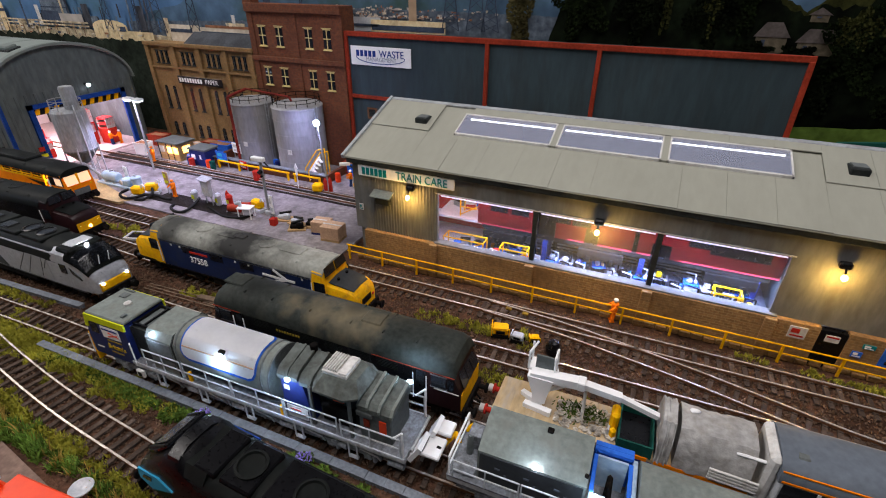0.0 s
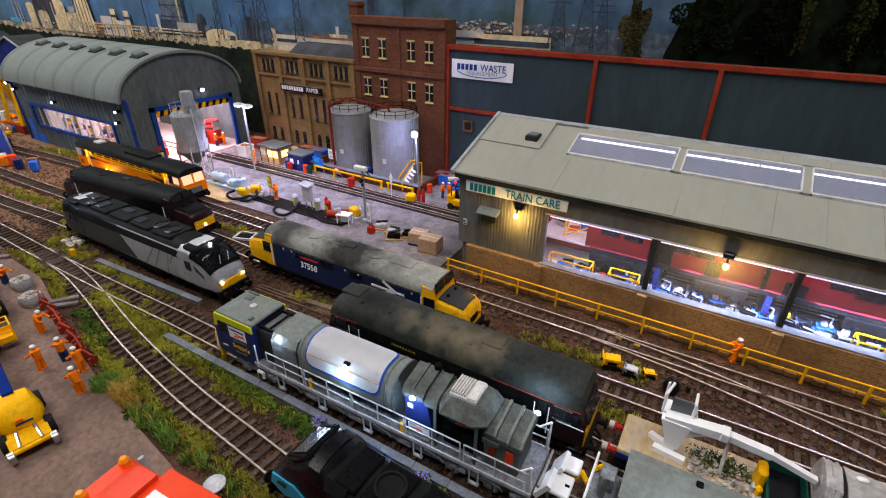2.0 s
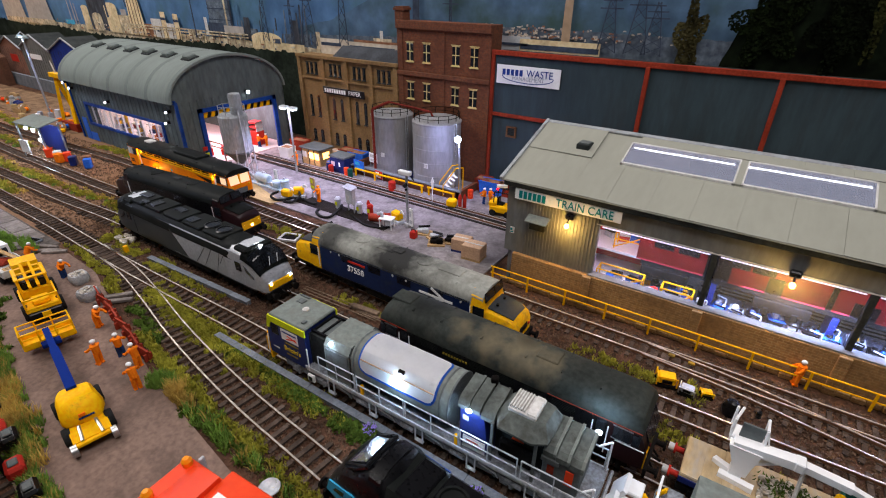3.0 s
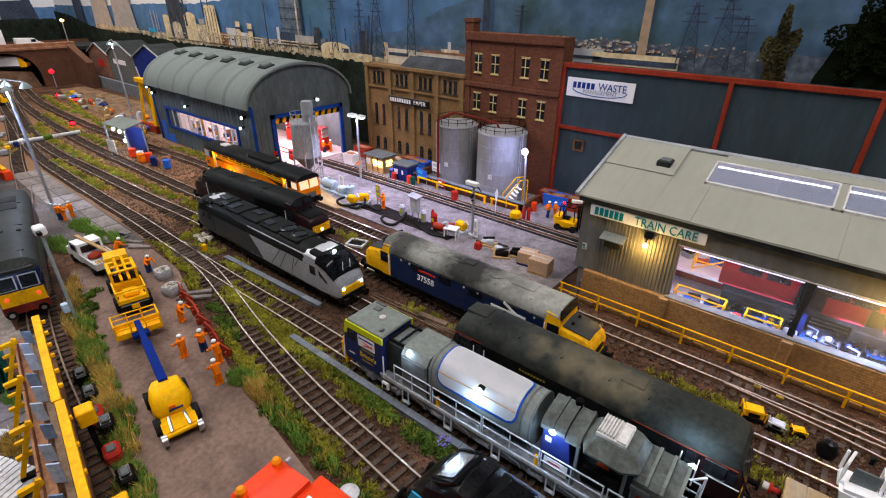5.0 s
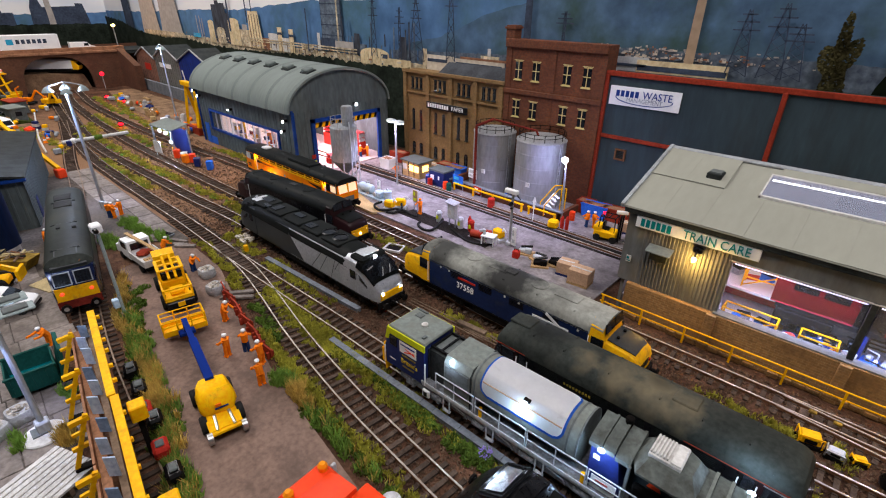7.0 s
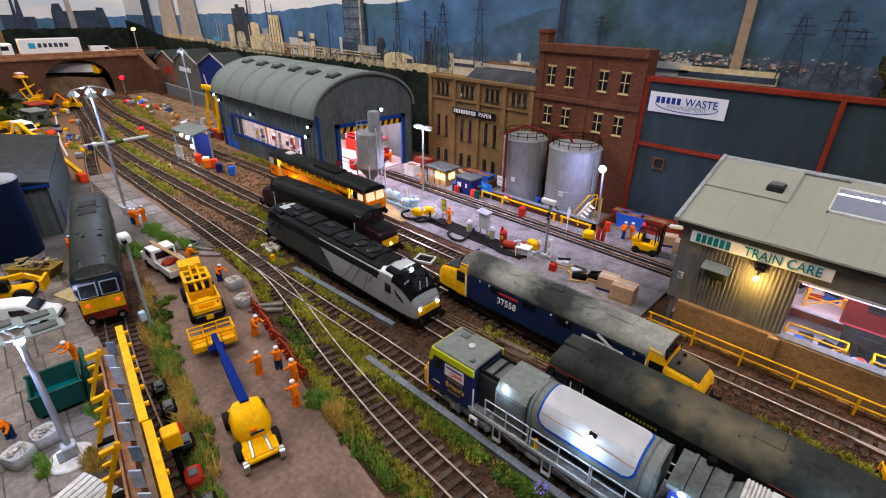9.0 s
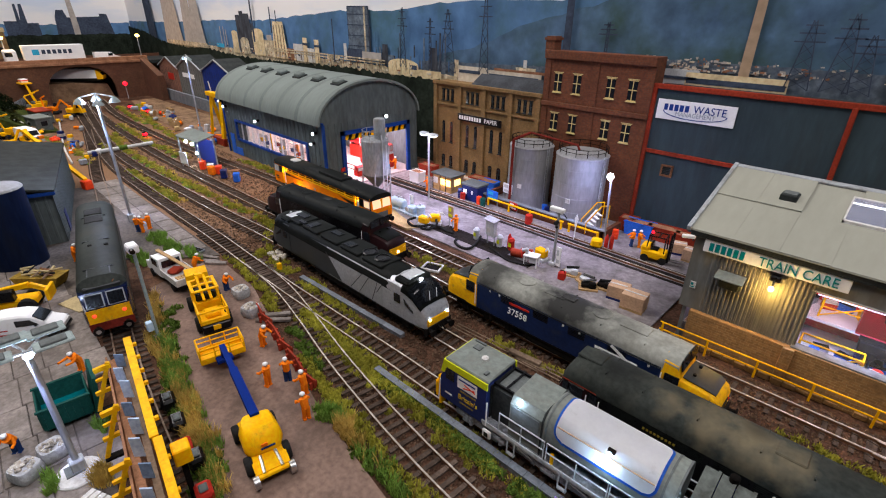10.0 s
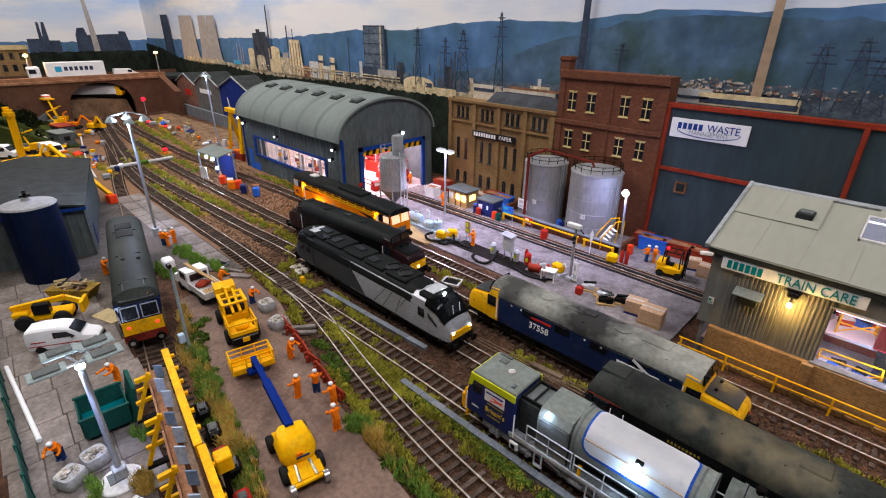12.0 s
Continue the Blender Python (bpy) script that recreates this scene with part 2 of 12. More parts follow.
    slateblue=mat("slate_blue_plate", (0.17, 0.24, 0.36), 0.6, var=0.2, big=0.8, fine=5.0),
    coachroof=mat("coach_roof", (0.13, 0.15, 0.18), 0.5, var=0.12, big=0.5, fine=4.0, soft=0.05),
    midblue=mat("mid_blue", (0.03, 0.14, 0.62), 0.45, var=0.12),
    boomblue=mat("boom_blue", (0.005, 0.024, 0.19), 0.8, var=0.1, soft=0.02),
    skyblue=mat("sky_blue", (0.03, 0.36, 0.60), 0.4, var=0.12),
    greyroof=mat("grey_loco_roof", (0.30, 0.305, 0.275), 0.6, var=0.1, big=0.3, fine=4.0, relief=0.03, dirt=(0.20, 0.195, 0.17), dirty=0.3, spots=((-30.6, 21.4, 4.0, 2.2, 0.85), (-24.2, 21.4, 4.0, 3.0, 0.97), (-20.6, 21.6, 4.0, 1.5, 0.4))),
    darkroof=mat("weathered_loco_roof", (0.036, 0.041, 0.037), 0.55, var=0.3, big=0.25, fine=4.0, relief=0.04, dirt=(0.055, 0.055, 0.046), dirty=0.3, spots=((-18.8, 17.2, 4.0, 1.6, 0.7, (0.01, 0.01, 0.01)), (-16.2, 16.9, 4.0, 1.0, 0.6), (-14.4, 16.9, 4.0, 1.25, 0.8), (-12.6, 16.9, 4.0, 1.3, 0.85), (-11.2, 16.9, 4.0, 1.1, 0.8), (-12.6, 17.5, 4.1, 0.8, 0.85, (0.012, 0.012, 0.012))), spot_col=(0.19, 0.155, 0.095)),
    blackroof=mat("dark_loco_roof", (0.010, 0.0115, 0.011), 0.5, var=0.3, big=0.3, fine=4.0, relief=0.04, dirt=(0.015, 0.015, 0.014), dirty=0.25),
    soot=mat("soot", (0.035, 0.035, 0.035), 0.8, var=0.4, big=0.5, fine=5.0),
    silver=mat("silver_paint", (0.36, 0.375, 0.41), 0.32, 0.25, var=0.1, big=0.5, fine=5.0, relief=0.03),
    gunmetal=mat("gunmetal_paint", (0.032, 0.036, 0.040), 0.4, 0.0, var=0.14, big=0.5, fine=5.0, relief=0.03),
    palesilver=mat("pale_silver_paint", (0.36, 0.375, 0.40), 0.4, 0.2, var=0.06, big=0.5, fine=5.0, relief=0.03),
    # Mirror surface standing in for the reflection in the windscreen glass.
    silverfilm=mat("glass_mirror", (0.72, 0.74, 0.77), 0.12, 0.95, var=0.1, big=2.0, fine=3.0, relief=0.35, depth=0.05),
    palegrey=mat("pale_grey", (0.52, 0.54, 0.57), 0.4, 0.1, var=0.1),
    mpvgrey=mat("machinery_grey", (0.13, 0.145, 0.145), 0.55, var=0.14, big=0.5, fine=5.0, relief=0.05, dirt=(0.10, 0.10, 0.095), dirty=0.35),
    hoodgrey=mat("grimy_hood_grey", (0.115, 0.13, 0.122), 0.6, var=0.2, big=0.6, fine=4.0, relief=0.06, dirt=(0.05, 0.047, 0.04), dirty=0.4),
    mpvroof=mat("grey_green_roof", (0.19, 0.215, 0.20), 0.6, var=0.12, big=0.4, fine=4.0, relief=0.05, dirt=(0.18, 0.18, 0.16), dirty=0.35),
    steel=mat("steel", (0.5, 0.5, 0.5), 0.35, 0.9, var=0.15),
    rubber=mat("rubber", (0.02, 0.02, 0.02), 0.85, var=0.3, big=2.0, fine=10.0),
    wood=mat("timber", (0.42, 0.27, 0.13), 0.8, var=0.25, big=0.8, fine=5.0, stretch=(0.4, 3, 3), relief=0.2),
    oldwood=mat("old_timber", (0.24, 0.17, 0.12), 0.85, var=0.3, big=0.8, fine=5.0, relief=0.25, rand=0.35),
    rustwood=mat("brown_boards", (0.30, 0.15, 0.085), 0.8, var=0.3, big=0.8, fine=6.0, relief=0.2),
    carton=mat("cardboard", (0.52, 0.34, 0.22), 0.85, var=0.1, big=0.8, fine=6.0),
    tarp=mat("grey_tarpaulin", (0.40, 0.39, 0.38), 0.75, var=0.2, big=0.9, fine=3.0, relief=0.3, depth=0.2, dirt=(0.27, 0.25, 0.22), dirty=0.4),
    rubble=mat("rubble", (0.62, 0.56, 0.48), 0.95, var=0.5, big=2.0, fine=6.0, relief=1.0, depth=0.25, rand=0.3),
    blueplate=mat("blue_grey_plate", (0.42, 0.51, 0.66), 0.6, var=0.2, big=0.8, fine=5.0, relief=0.1, dirt=(0.26, 0.32, 0.42), dirty=0.2),
    bag=mat("bulk_bag", (0.40, 0.40, 0.41), 0.85, var=0.15, big=1.0, fine=6.0, relief=0.5, depth=0.15),
    greenskip=mat("dark_green_paint", (0.012, 0.075, 0.06), 0.5, var=0.2, big=0.8, fine=5.0),
    bush=mat("bush_green", (0.04, 0.075, 0.015), 0.9, var=0.4, big=0.8, fine=5.0),
    grassg=mat("grass_green", (0.19, 0.32, 0.06), 0.9, var=0.35, big=0.5, fine=4.0, relief=0),
    grassy=mat("grass_straw", (0.55, 0.38, 0.10), 0.9, var=0.35, big=0.5, fine=4.0, relief=0),
    grasso=mat("grass_olive", (0.34, 0.32, 0.045), 0.9, var=0.4, big=0.4, fine=4.0, relief=0),
    weed=mat("weed_green", (0.09, 0.145, 0.024), 0.9, var=0.4, big=0.6, fine=4.0, relief=0),
    lilac=mat("lilac_petals", (0.30, 0.22, 0.62), 0.8, var=0.2),
    teal=mat("teal_letters", (0.0, 0.20, 0.22), 0.4, var=0.05),
    blueink=mat("blue_letters", (0.02, 0.05, 0.24), 0.5, var=0.05),
    greyink=mat("grey_letters", (0.40, 0.42, 0.47), 0.5, var=0.05),
    gold=mat("gold_letters", (0.50, 0.36, 0.03), 0.5, var=0.05),
    brassbar=mat("dull_gold", (0.30, 0.22, 0.03), 0.5, var=0.05),
    creamtrim=mat("cream_frames", (0.62, 0.50, 0.22), 0.6, var=0.1),
    coachred=mat("coach_red", (0.15, 0.008, 0.011), 0.35, var=0.15),
    darkfloor=mat("depot_floor", (0.16, 0.17, 0.22), 0.6, var=0.25),
    redfloor=mat("shed_floor", (0.50, 0.42, 0.42), 0.6, var=0.1),
    redwall=mat("red_wall", (0.62, 0.04, 0.04), 0.6, var=0.12, big=0.3, fine=3.0),
    whitewall=mat("white_wall", (0.75, 0.70, 0.70), 0.6, var=0.1),
    pane=glass("window_pane", alpha=0.05),
    skypane=glass("rooflight_pane", (0.26, 0.28, 0.37), 0.15, 0.55),
    glow_white=emit("white_lamp", (0.85, 0.9, 1.0), 60.0),
    glow_strip=emit("strip_light", (0.80, 0.84, 1.0), 16.0),
    glow_edge=emit("violet_strip", (0.75, 0.70, 1.0), 1.6),
    glow_warm=emit("warm_lamp", (1.0, 0.60, 0.16), 12.0),
    glow_marker=emit("red_marker", (1.0, 0.06, 0.02), 1.6),
    maroonpaint=mat("dull_red_paint", (0.16, 0.022, 0.015), 0.6, var=0.3, big=0.8, fine=5.0, relief=0.05),
    glow_red=emit("red_lamp", (1.0, 0.006, 0.02), 3.5),
    glow_cab=emit("cab_light", (1.0, 0.55, 0.14), 4.5),
    cabglow=emit("lit_cab_glass", (1.0, 0.62, 0.36), 0.9),
    glow_blue=emit("cool_lamp", (0.55, 0.75, 1.0), 60.0),
)

# ---- mesh helpers ----


def box(bm, x0, x1, y0, y1, z0, z1, bev=0.0):
    v = [bm.verts.new((x, y, z)) for z in (z0, z1) for y in (y0, y1) for x in (x0, x1)]
    f = [bm.faces.new([v[i] for i in q]) for q in ((0, 2, 3, 1), (4, 5, 7, 6), (0, 1, 5, 4), (2, 6, 7, 3), (0, 4, 6, 2), (1, 3, 7, 5))]
    if bev:
        bmesh.ops.bevel(bm, geom=list({e for q in f for e in q.edges}), offset=bev, segments=1, affect="EDGES")


def loft(bm, rings, caps=True, closed=True):
    vs = [[bm.verts.new(p) for p in r] for r in rings]
    n = len(rings[0])
    for a, b in zip(vs, vs[1:]):
        for i in range(n if closed else n - 1):
            j = (i + 1) % n
            bm.faces.new((a[i], a[j], b[j], b[i]))
    if caps:
        bm.faces.new(vs[0][::-1])
        bm.faces.new(vs[-1])


def rod(bm, p, q, r, n=8, r2=None):
    p, q = Vector(p), Vector(q)
    d = (q - p).normalized()
    a = d.orthogonal().normalized()
    b = d.cross(a)
    ring = lambda c, k: [c + k * (a * math.cos(2 * math.pi * i / n) + b * math.sin(2 * math.pi * i / n)) for i in range(n)]
    loft(bm, [ring(p, r), ring(q, r if r2 is None else r2)])


def beam(bm, p, q, w, h):
    """A square bar from p to q, w wide and h high."""
    p, q = Vector(p), Vector(q)
    d = (q - p).normalized()
    a = d.cross(Vector((0, 0, 1)))
    a = a.normalized() if a.length > 1e-4 else Vector((1, 0, 0))
    b = a.cross(d).normalized()
    ring = lambda c: [c + a * x * w / 2 + b * z * h / 2 for x, z in ((-1, -1), (1, -1), (1, 1), (-1, 1))]
    loft(bm, [ring(p), ring(q)])


def lathe(bm, prof, x=0, y=0, n=24):
    loft(bm, [[(x + r * math.cos(2 * math.pi * i / n), y + r * math.sin(2 * math.pi * i / n), z) for i in range(n)] for r, z in prof])


def prism(bm, poly, axis, a, b):
    """Extrude a polygon of two coordinates along an axis from a to b."""
    put = {"x": lambda u, v, w: (w, u, v), "y": lambda u, v, w: (u, w, v), "z": lambda u, v, w: (u, v, w)}[axis]
    loft(bm, [[put(u, v, a) for u, v in poly], [put(u, v, b) for u, v in poly]])


def blob(bm, x, y, z, rx, ry, rz, rough=0.2, n=2):
    made = bmesh.ops.create_icosphere(bm, subdivisions=n, radius=1.0)["verts"]
    for v in made:
        k = 1 + rough * noise.noise(v.co * 2.1 + Vector((x, y, z)))
        v.co = Vector((x + rx * v.co.x * k, y + ry * v.co.y * k, z + rz * v.co.z * k))


def mesh_of(name, bm, mats, smooth=35):
    bmesh.ops.recalc_face_normals(bm, faces=bm.faces)
    me = bpy.data.meshes.new(name)
    bm.to_mesh(me)
    bm.free()
    me.transform(Matrix.Scale(S, 4))
    for m in mats if isinstance(mats, (list, tuple)) else [mats]:
        me.materials.append(M[m])
    me.polygons.foreach_set("use_smooth", [True] * len(me.polygons))
    me.set_sharp_from_angle(angle=radians(smooth))
    return me


def part(name, bm, mats, parent, label="", smooth=35):
    ob = new(name, mesh_of(name, bm, mats, smooth))
    ob.parent = parent
    if label:
        ob["label"] = label
    return ob


def shape(f, *a, **k):
    bm = bmesh.new()
    f(bm, *a, **k)
    return bm


def boxes(*rows, bev=0.0):
    bm = bmesh.new()
    for r in rows:
        box(bm, *r, bev=bev)
    return bm


def rods(*rows, n=6):
    bm = bmesh.new()
    for p, q, r in rows:
        rod(bm, p, q, r, n)
    return bm


def thing(name, x, y, z, rz, label, category, group="", kind=""):
    ob = new(name)
    ob.empty_display_size = 0.01
    ob.matrix_basis = pose(x * S, y * S, z * S, 0, 0, rz)
    return tagged(ob, label, category, group, kind)


def solid(name, bm, mats, label, category, kind="", smooth=35, group=""):
    return tagged(new(name, mesh_of(name, bm, mats, smooth)), label, category, group, kind)


def text(words, parent, x, y, z, size, m, rx=90, rz=0, name="lettering", squeeze=1.0, thick=0.02):
    cu = bpy.data.curves.new(name, "FONT")
    cu.body, cu.size, cu.extrude, cu.align_x, cu.align_y = words, size * S, thick * S, "CENTER", "CENTER"
    cu.resolution_u = 3
    cu.materials.append(M[m])
    ob = new(name, cu)
    ob.parent = parent
    ob.matrix_basis = pose(x * S, y * S, z * S, rx, 0, rz) @ Matrix.Diagonal((squeeze, 1, 1, 1))
    return ob

# ---- baseboard, ground and tracks ----
bm = bmesh.new()
NX, NY = 150, 56
grid = [[None] * (NY + 1) for _ in range(NX + 1)]
for i in range(NX + 1):
    for j in range(NY + 1):
        x, y = -212 + 272 * i / NX, -16 + 66.5 * j / NY
        h = 0.07 * noise.noise((x * 0.35, y * 0.35, 0)) + 0.05 * noise.noise((x * 1.1, y * 1.1, 3))
        grid[i][j] = bm.verts.new((x, y, h - 0.06))
for i in range(NX):
    for j in range(NY):
        bm.faces.new((grid[i][j], grid[i + 1][j], grid[i + 1][j + 1], grid[i][j + 1]))
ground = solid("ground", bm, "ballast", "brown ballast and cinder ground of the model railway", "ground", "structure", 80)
solid("baseboard", boxes((-212, 60, -16, 52, -4, -0.6)), "oldwood", "timber baseboard under the model railway", "baseboard", "structure")


def along(pts, step):
    """Points and headings at even steps along a smooth line through pts."""
    p = [Vector((*q, 0)) for q in pts]
    p = [2 * p[0] - p[1]] + p + [2 * p[-1] - p[-2]]
    fine = []
    for i in range(1, len(p) - 2):
        a, b, c, d = p[i - 1 : i + 3]
        for k in range(40):
            t = k / 40
            fine.append(0.5 * (2 * b + (c - a) * t + (2 * a - 5 * b + 4 * c - d) * t * t + (3 * b - a - 3 * c + d) * t**3))
    fine.append(p[-2])
    out, gone, want = [], 0.0, 0.0
    for a, b in zip(fine, fine[1:]):
        d = (b - a).length
        while want <= gone + d and d > 0:
            out.append((a.lerp(b, (want - gone) / d), math.atan2(b.y - a.y, b.x - a.x)))
            want += step
        gone += d
    return out


bm = bmesh.new()
box(bm, -0.13, 0.13, -1.2, 1.2, 0.02, 0.14)
for y in (-0.63, 0.63):
    box(bm, -0.12, 0.12, y - 0.16, y + 0.16, 0.14, 0.18)
SLEEPER = mesh_of("sleeper", bm, "sleeper")
BURIED = mesh_of("sleeper", boxes((-0.13, 0.13, -0.86, 0.86, 0.02, 0.13)), "sleeper")


def rails(th, pts, sides=(-0.63, 0.63), head="rail"):
    line = along(pts, 1.0)
    for side in sides:
        for name, m, w, z0, z1 in (("rail", "rust", 0.05, 0.1, 0.27), ("rail_head", head, 0.048, 0.27, 0.32)):
            bm = bmesh.new()
            rings = []
            for p, a in line:
                n = Vector((-math.sin(a), math.cos(a), 0))
                c = p + n * side
                rings.append([(*(c + n * s * w).xy, z) for s, z in ((-1, z0), (1, z0), (1, z1), (-1, z1))])
            loft(bm, rings)
            if name == "rail":
                r = part(name, bm, m, th)
            else:
                part(name, bm, m, r, "worn bright rail head")


def track(label, pts, skip=(), step=0.68, head="rail"):
    th = thing("railway_track", 0, 0, 0, 0, label, "railway track", "tracks of the yard", "structure")
    rails(th, pts, head=head)
    SLEEPERS.append((th, pts, step, skip))
    return th


SLEEPERS = []
A = [(-52, 12.7), (-46, 12.35), (-40.3, 11.35), (-36, 10.45), (-32, 9.75), (-27, 9.05), (-22, 8.6), (-10, 7.9), (22, 7.0)]
B = [(-158, 20.6), (-142, 18.3), (-125, 16.2), (-112, 14.5), (-103, 13.3), (-92, 12.5), (-82, 12.4), (-70, 12.55), (-60, 12.7), (-50, 12.6), (-40, 12.75), (-33, 12.95), (-27, 13.0), (-16, 13.25), (-5, 13.5), (10, 13.7), (30, 13.9)]
C = [(-160, 22.6), (-142, 20.0), (-125, 17.6), (-112, 15.9), (-103, 15.1), (-93, 14.9), (-82, 15.4), (-74, 15.75), (-66, 16.1), (-57, 16.75), (-45, 17.0), (-31, 17.1), (0, 17.3), (30, 17.4)]
D = [(-162, 24.6), (-145, 22.0), (-124, 20.3), (-110, 19.7), (-95, 19.45), (-82, 19.75), (-68, 20.15), (-60, 20.5), (-50, 21.4), (-43, 22.1), (-35, 21.9), (-25, 21.6), (0, 22.1), (30, 22.4)]
E_ = [(-163, 27.0), (-140, 24.4), (-122, 23.9), (-104, 24.1), (-90, 25.0), (-78, 26.0), (-66, 26.4), (-41, 26.4), (0, 26.6), (34, 26.6)]
F = [(-8, 26.5), (-3, 26.1), (1, 25.5), (5, 24.8), (9, 23.9), (13, 23.0), (18, 22.4)]
L = [(-125, 15.7), (-108, 12.7), (-94, 9.9), (-80, 7.5), (-68, 4.9), (-58, 2.8), (-48, 0.9), (-40, -0.3), (-30, -1.2), (-15, -2.2)]
track("rusty siding curving away from the main line", A)
track("main line with worn sleepers and weeds", B)
track("running line between standing locomotives", C)
track("running line with gentle curves through the yard", D)
track("line beside the yellow railing of the depot", E_)
track("turnout with bright crossing rails in brown ballast", F, step=0.68)
track("angled siding on the concrete apron", L, head="dullrail")

for pts in (B, C, D, E_):
    bm = bmesh.new()
    rings = []
    for p, a in along(pts, 1.0):
        if -150 < p.x < -61:
            n = Vector((-math.sin(a), math.cos(a), 0))
            w = 0.95 + 0.18 * noise.noise(p * 0.6)
            rings.append([(*(p + n * w * q).xy, z) for q, z in ((-1, -0.1), (-0.8, 0.045), (0.8, 0.045), (1, -0.1))])
    loft(bm, rings)
    solid("track_bed", bm, "trackbed", "dark oily ballast bed between the rails", "ballast", "structure", 60)

# ---- yard surfaces ----
yard = solid("yard_pavement", shape(prism, [(-64, 28.6), (-21.5, 28.6), (-21.5, 46.5), (-64, 46.5)], "z", -0.3, 0.1), "concrete", "stained pale concrete of the fuelling yard", "pavement", "structure")
sandbm = bmesh.new()
prism(sandbm, [(-63.5, 28.2), (-48, 28.2), (-47.2, 29.3), (-51, 30.2), (-56, 31.6), (-61, 31.0), (-63.5, 30.4)], "z", -0.2, 0.16)
solid("sand_patch", sandbm, "sand", "yellow sand spilled beside the silo", "sand", "stuff")
apron = solid("apron", shape(prism, [(-88.2, 5.5), (-87, 10.6), (-84.5, 11.1), (-56, 11.35), (-58, 8.5), (-63, 2.5), (-47, -1.5), (-30, -3.5), (-30, -8.2), (-95, -8.6)], "z", -0.3, 0.05), "slabdirt", "grimy concrete apron with open joints", "pavement", "structure")
road = solid("dirt_road", shape(prism, [(-56, 11.0), (-54, 4.6), (-47, 2.6), (-38, 1.0), (-31, 0.2), (-15, -1.2), (-8, 3.5), (-22, 5.6), (-28, 6.4), (-33, 7.2), (-40, 8.8), (-48, 10.8)], "z", -0.3, 0.04), "dirt_road", "brown trodden dirt road with tyre marks", "road", "structure")
solid("crossing_pipe", rods(((-105.0, 11.4, 0.5), (-105.0, 15.9, 0.5), 0.28), ((-105.0, 16.9, 0.5), (-105.3, 21.0, 0.5), 0.28), n=12), "offwhite", "pale pipe laid across the running lines", "pipe")
solid("pipe_joint", rods(((-105.0, 15.8, 0.5), (-105.0, 17.0, 0.5), 0.42), n=12), "weed", "mossy green joint of the pale pipe", "pipe joint")
solid("machine_yard", shape(prism, [(-160, 9), (-150, 12), (-128, 11), (-104, 8.3), (-95, 5.5), (-95, -8), (-160, -8)], "z", -0.3, 0.02), "cinder", "trodden brown ground under the far machines", "ground", "structure")
solid("shed_side_ground", shape(prism, [(-158, 32.5), (-140, 29.4), (-110, 28.6), (-96, 28.6), (-96, 40), (-158, 38)], "z", -0.3, 0.02), "cinder", "trodden brown ground beside the far sheds", "ground", "structure")

# ---- depot building beside the line ----
def ribbed(bm, x0, x1, y, z0, z1, pitch=0.45, deep=0.07, thick=0.25):
    """Profiled sheet facing -y."""
    pts, x = [], x0
    while x < x1 - 1e-6:
        e = min(x + pitch, x1)
        pts += [(x, y), (x + (e - x) * 0.55, y), (x + (e - x) * 0.62, y - deep), (x + (e - x) * 0.93, y - deep)]
        x = e
    pts += [(x1, y), (x1, y + thick), (x0, y + thick)]
    prism(bm, pts, "z", z0, z1)


def ribbed_x(bm, y0, y1, x, z0, z1, pitch=0.9, deep=0.07, thick=0.25, out=1):
    pts, y = [], y0
    while y < y1 - 1e-6:
        e = min(y + pitch, y1)
        pts += [(x, y), (x, y + (e - y) * 0.7), (x + out * deep, y + (e - y) * 0.76), (x + out * deep, y + (e - y) * 0.94)]
        y = e
    pts += [(x, y1), (x - out * thick, y1), (x - out * thick, y0)]
    prism(bm, pts, "z", z0, z1)


depot = thing("depot_building", 0, 0, 0, 0, "long grey clad depot with pale sheet roof and lit windows", "building", kind="structure")
X0, X1 = -20.1, 32.0
bm = bmesh.new()
ribbed(bm, X0, -18.6, 29.4, 2.7, 8.2, 1.15, 0.02)
ribbed(bm, -18.6, -13.0, 29.4, 2.7, 8.2, 0.24, 0.06)
box(bm, 8.9, X1, 29.4, 29.65, 2.7, 8.2)
box(bm, -13.0, 8.9, 29.4, 29.65, 6.75, 8.2)
part("wall", bm, "clad2", depot, "light grey corrugated cladding")
bm = bmesh.new()
ribbed_x(bm, 29.65, 44.2, X0 + 0.25, 0, 8.2, 0.45, 0.06, out=-1)
prism(bm, [(29.4, 8.2), (44.2, 8.2), (36.9, 10.9)], "x", X0, X0 + 0.25)
part("gable_wall", bm, "clad2", depot)
part("rear_wall", boxes((X0, X1, 44.0, 44.2, 0, 8.2)), "whitewall", depot)
part("end_wall", boxes((X1, X1 + 0.2, 29.4, 44.2, 0, 8.2)), "whitewall", depot)
part("plinth", boxes((X0 + 0.9, 11.55, 29.0, 29.75, -0.1, 2.72), (12.95, X1, 29.0, 29.75, -0.1, 2.72)), "plinth", depot, "sooty brown brick plinth")
bm = bmesh.new()
for x in (-13.2, -5.8, 2.0, 9.0, 18, 26):
    box(bm, x - 0.32, x + 0.32, 28.8, 29.1, -0.1, 2.7, 0.04)
part("buttress", bm, "plinth", depot)
part("sill", boxes((-13.2, 9.3, 29.1, 29.85, 2.72, 2.84), bev=0.03), "clad2", depot, "pale concrete sill")
for x in (-5.8, 2.0):
    part("post", boxes((x - 0.17, x + 0.17, 29.35, 29.75, 2.9, 6.8), bev=0.03), "guttermat", depot, "dark steel window post")
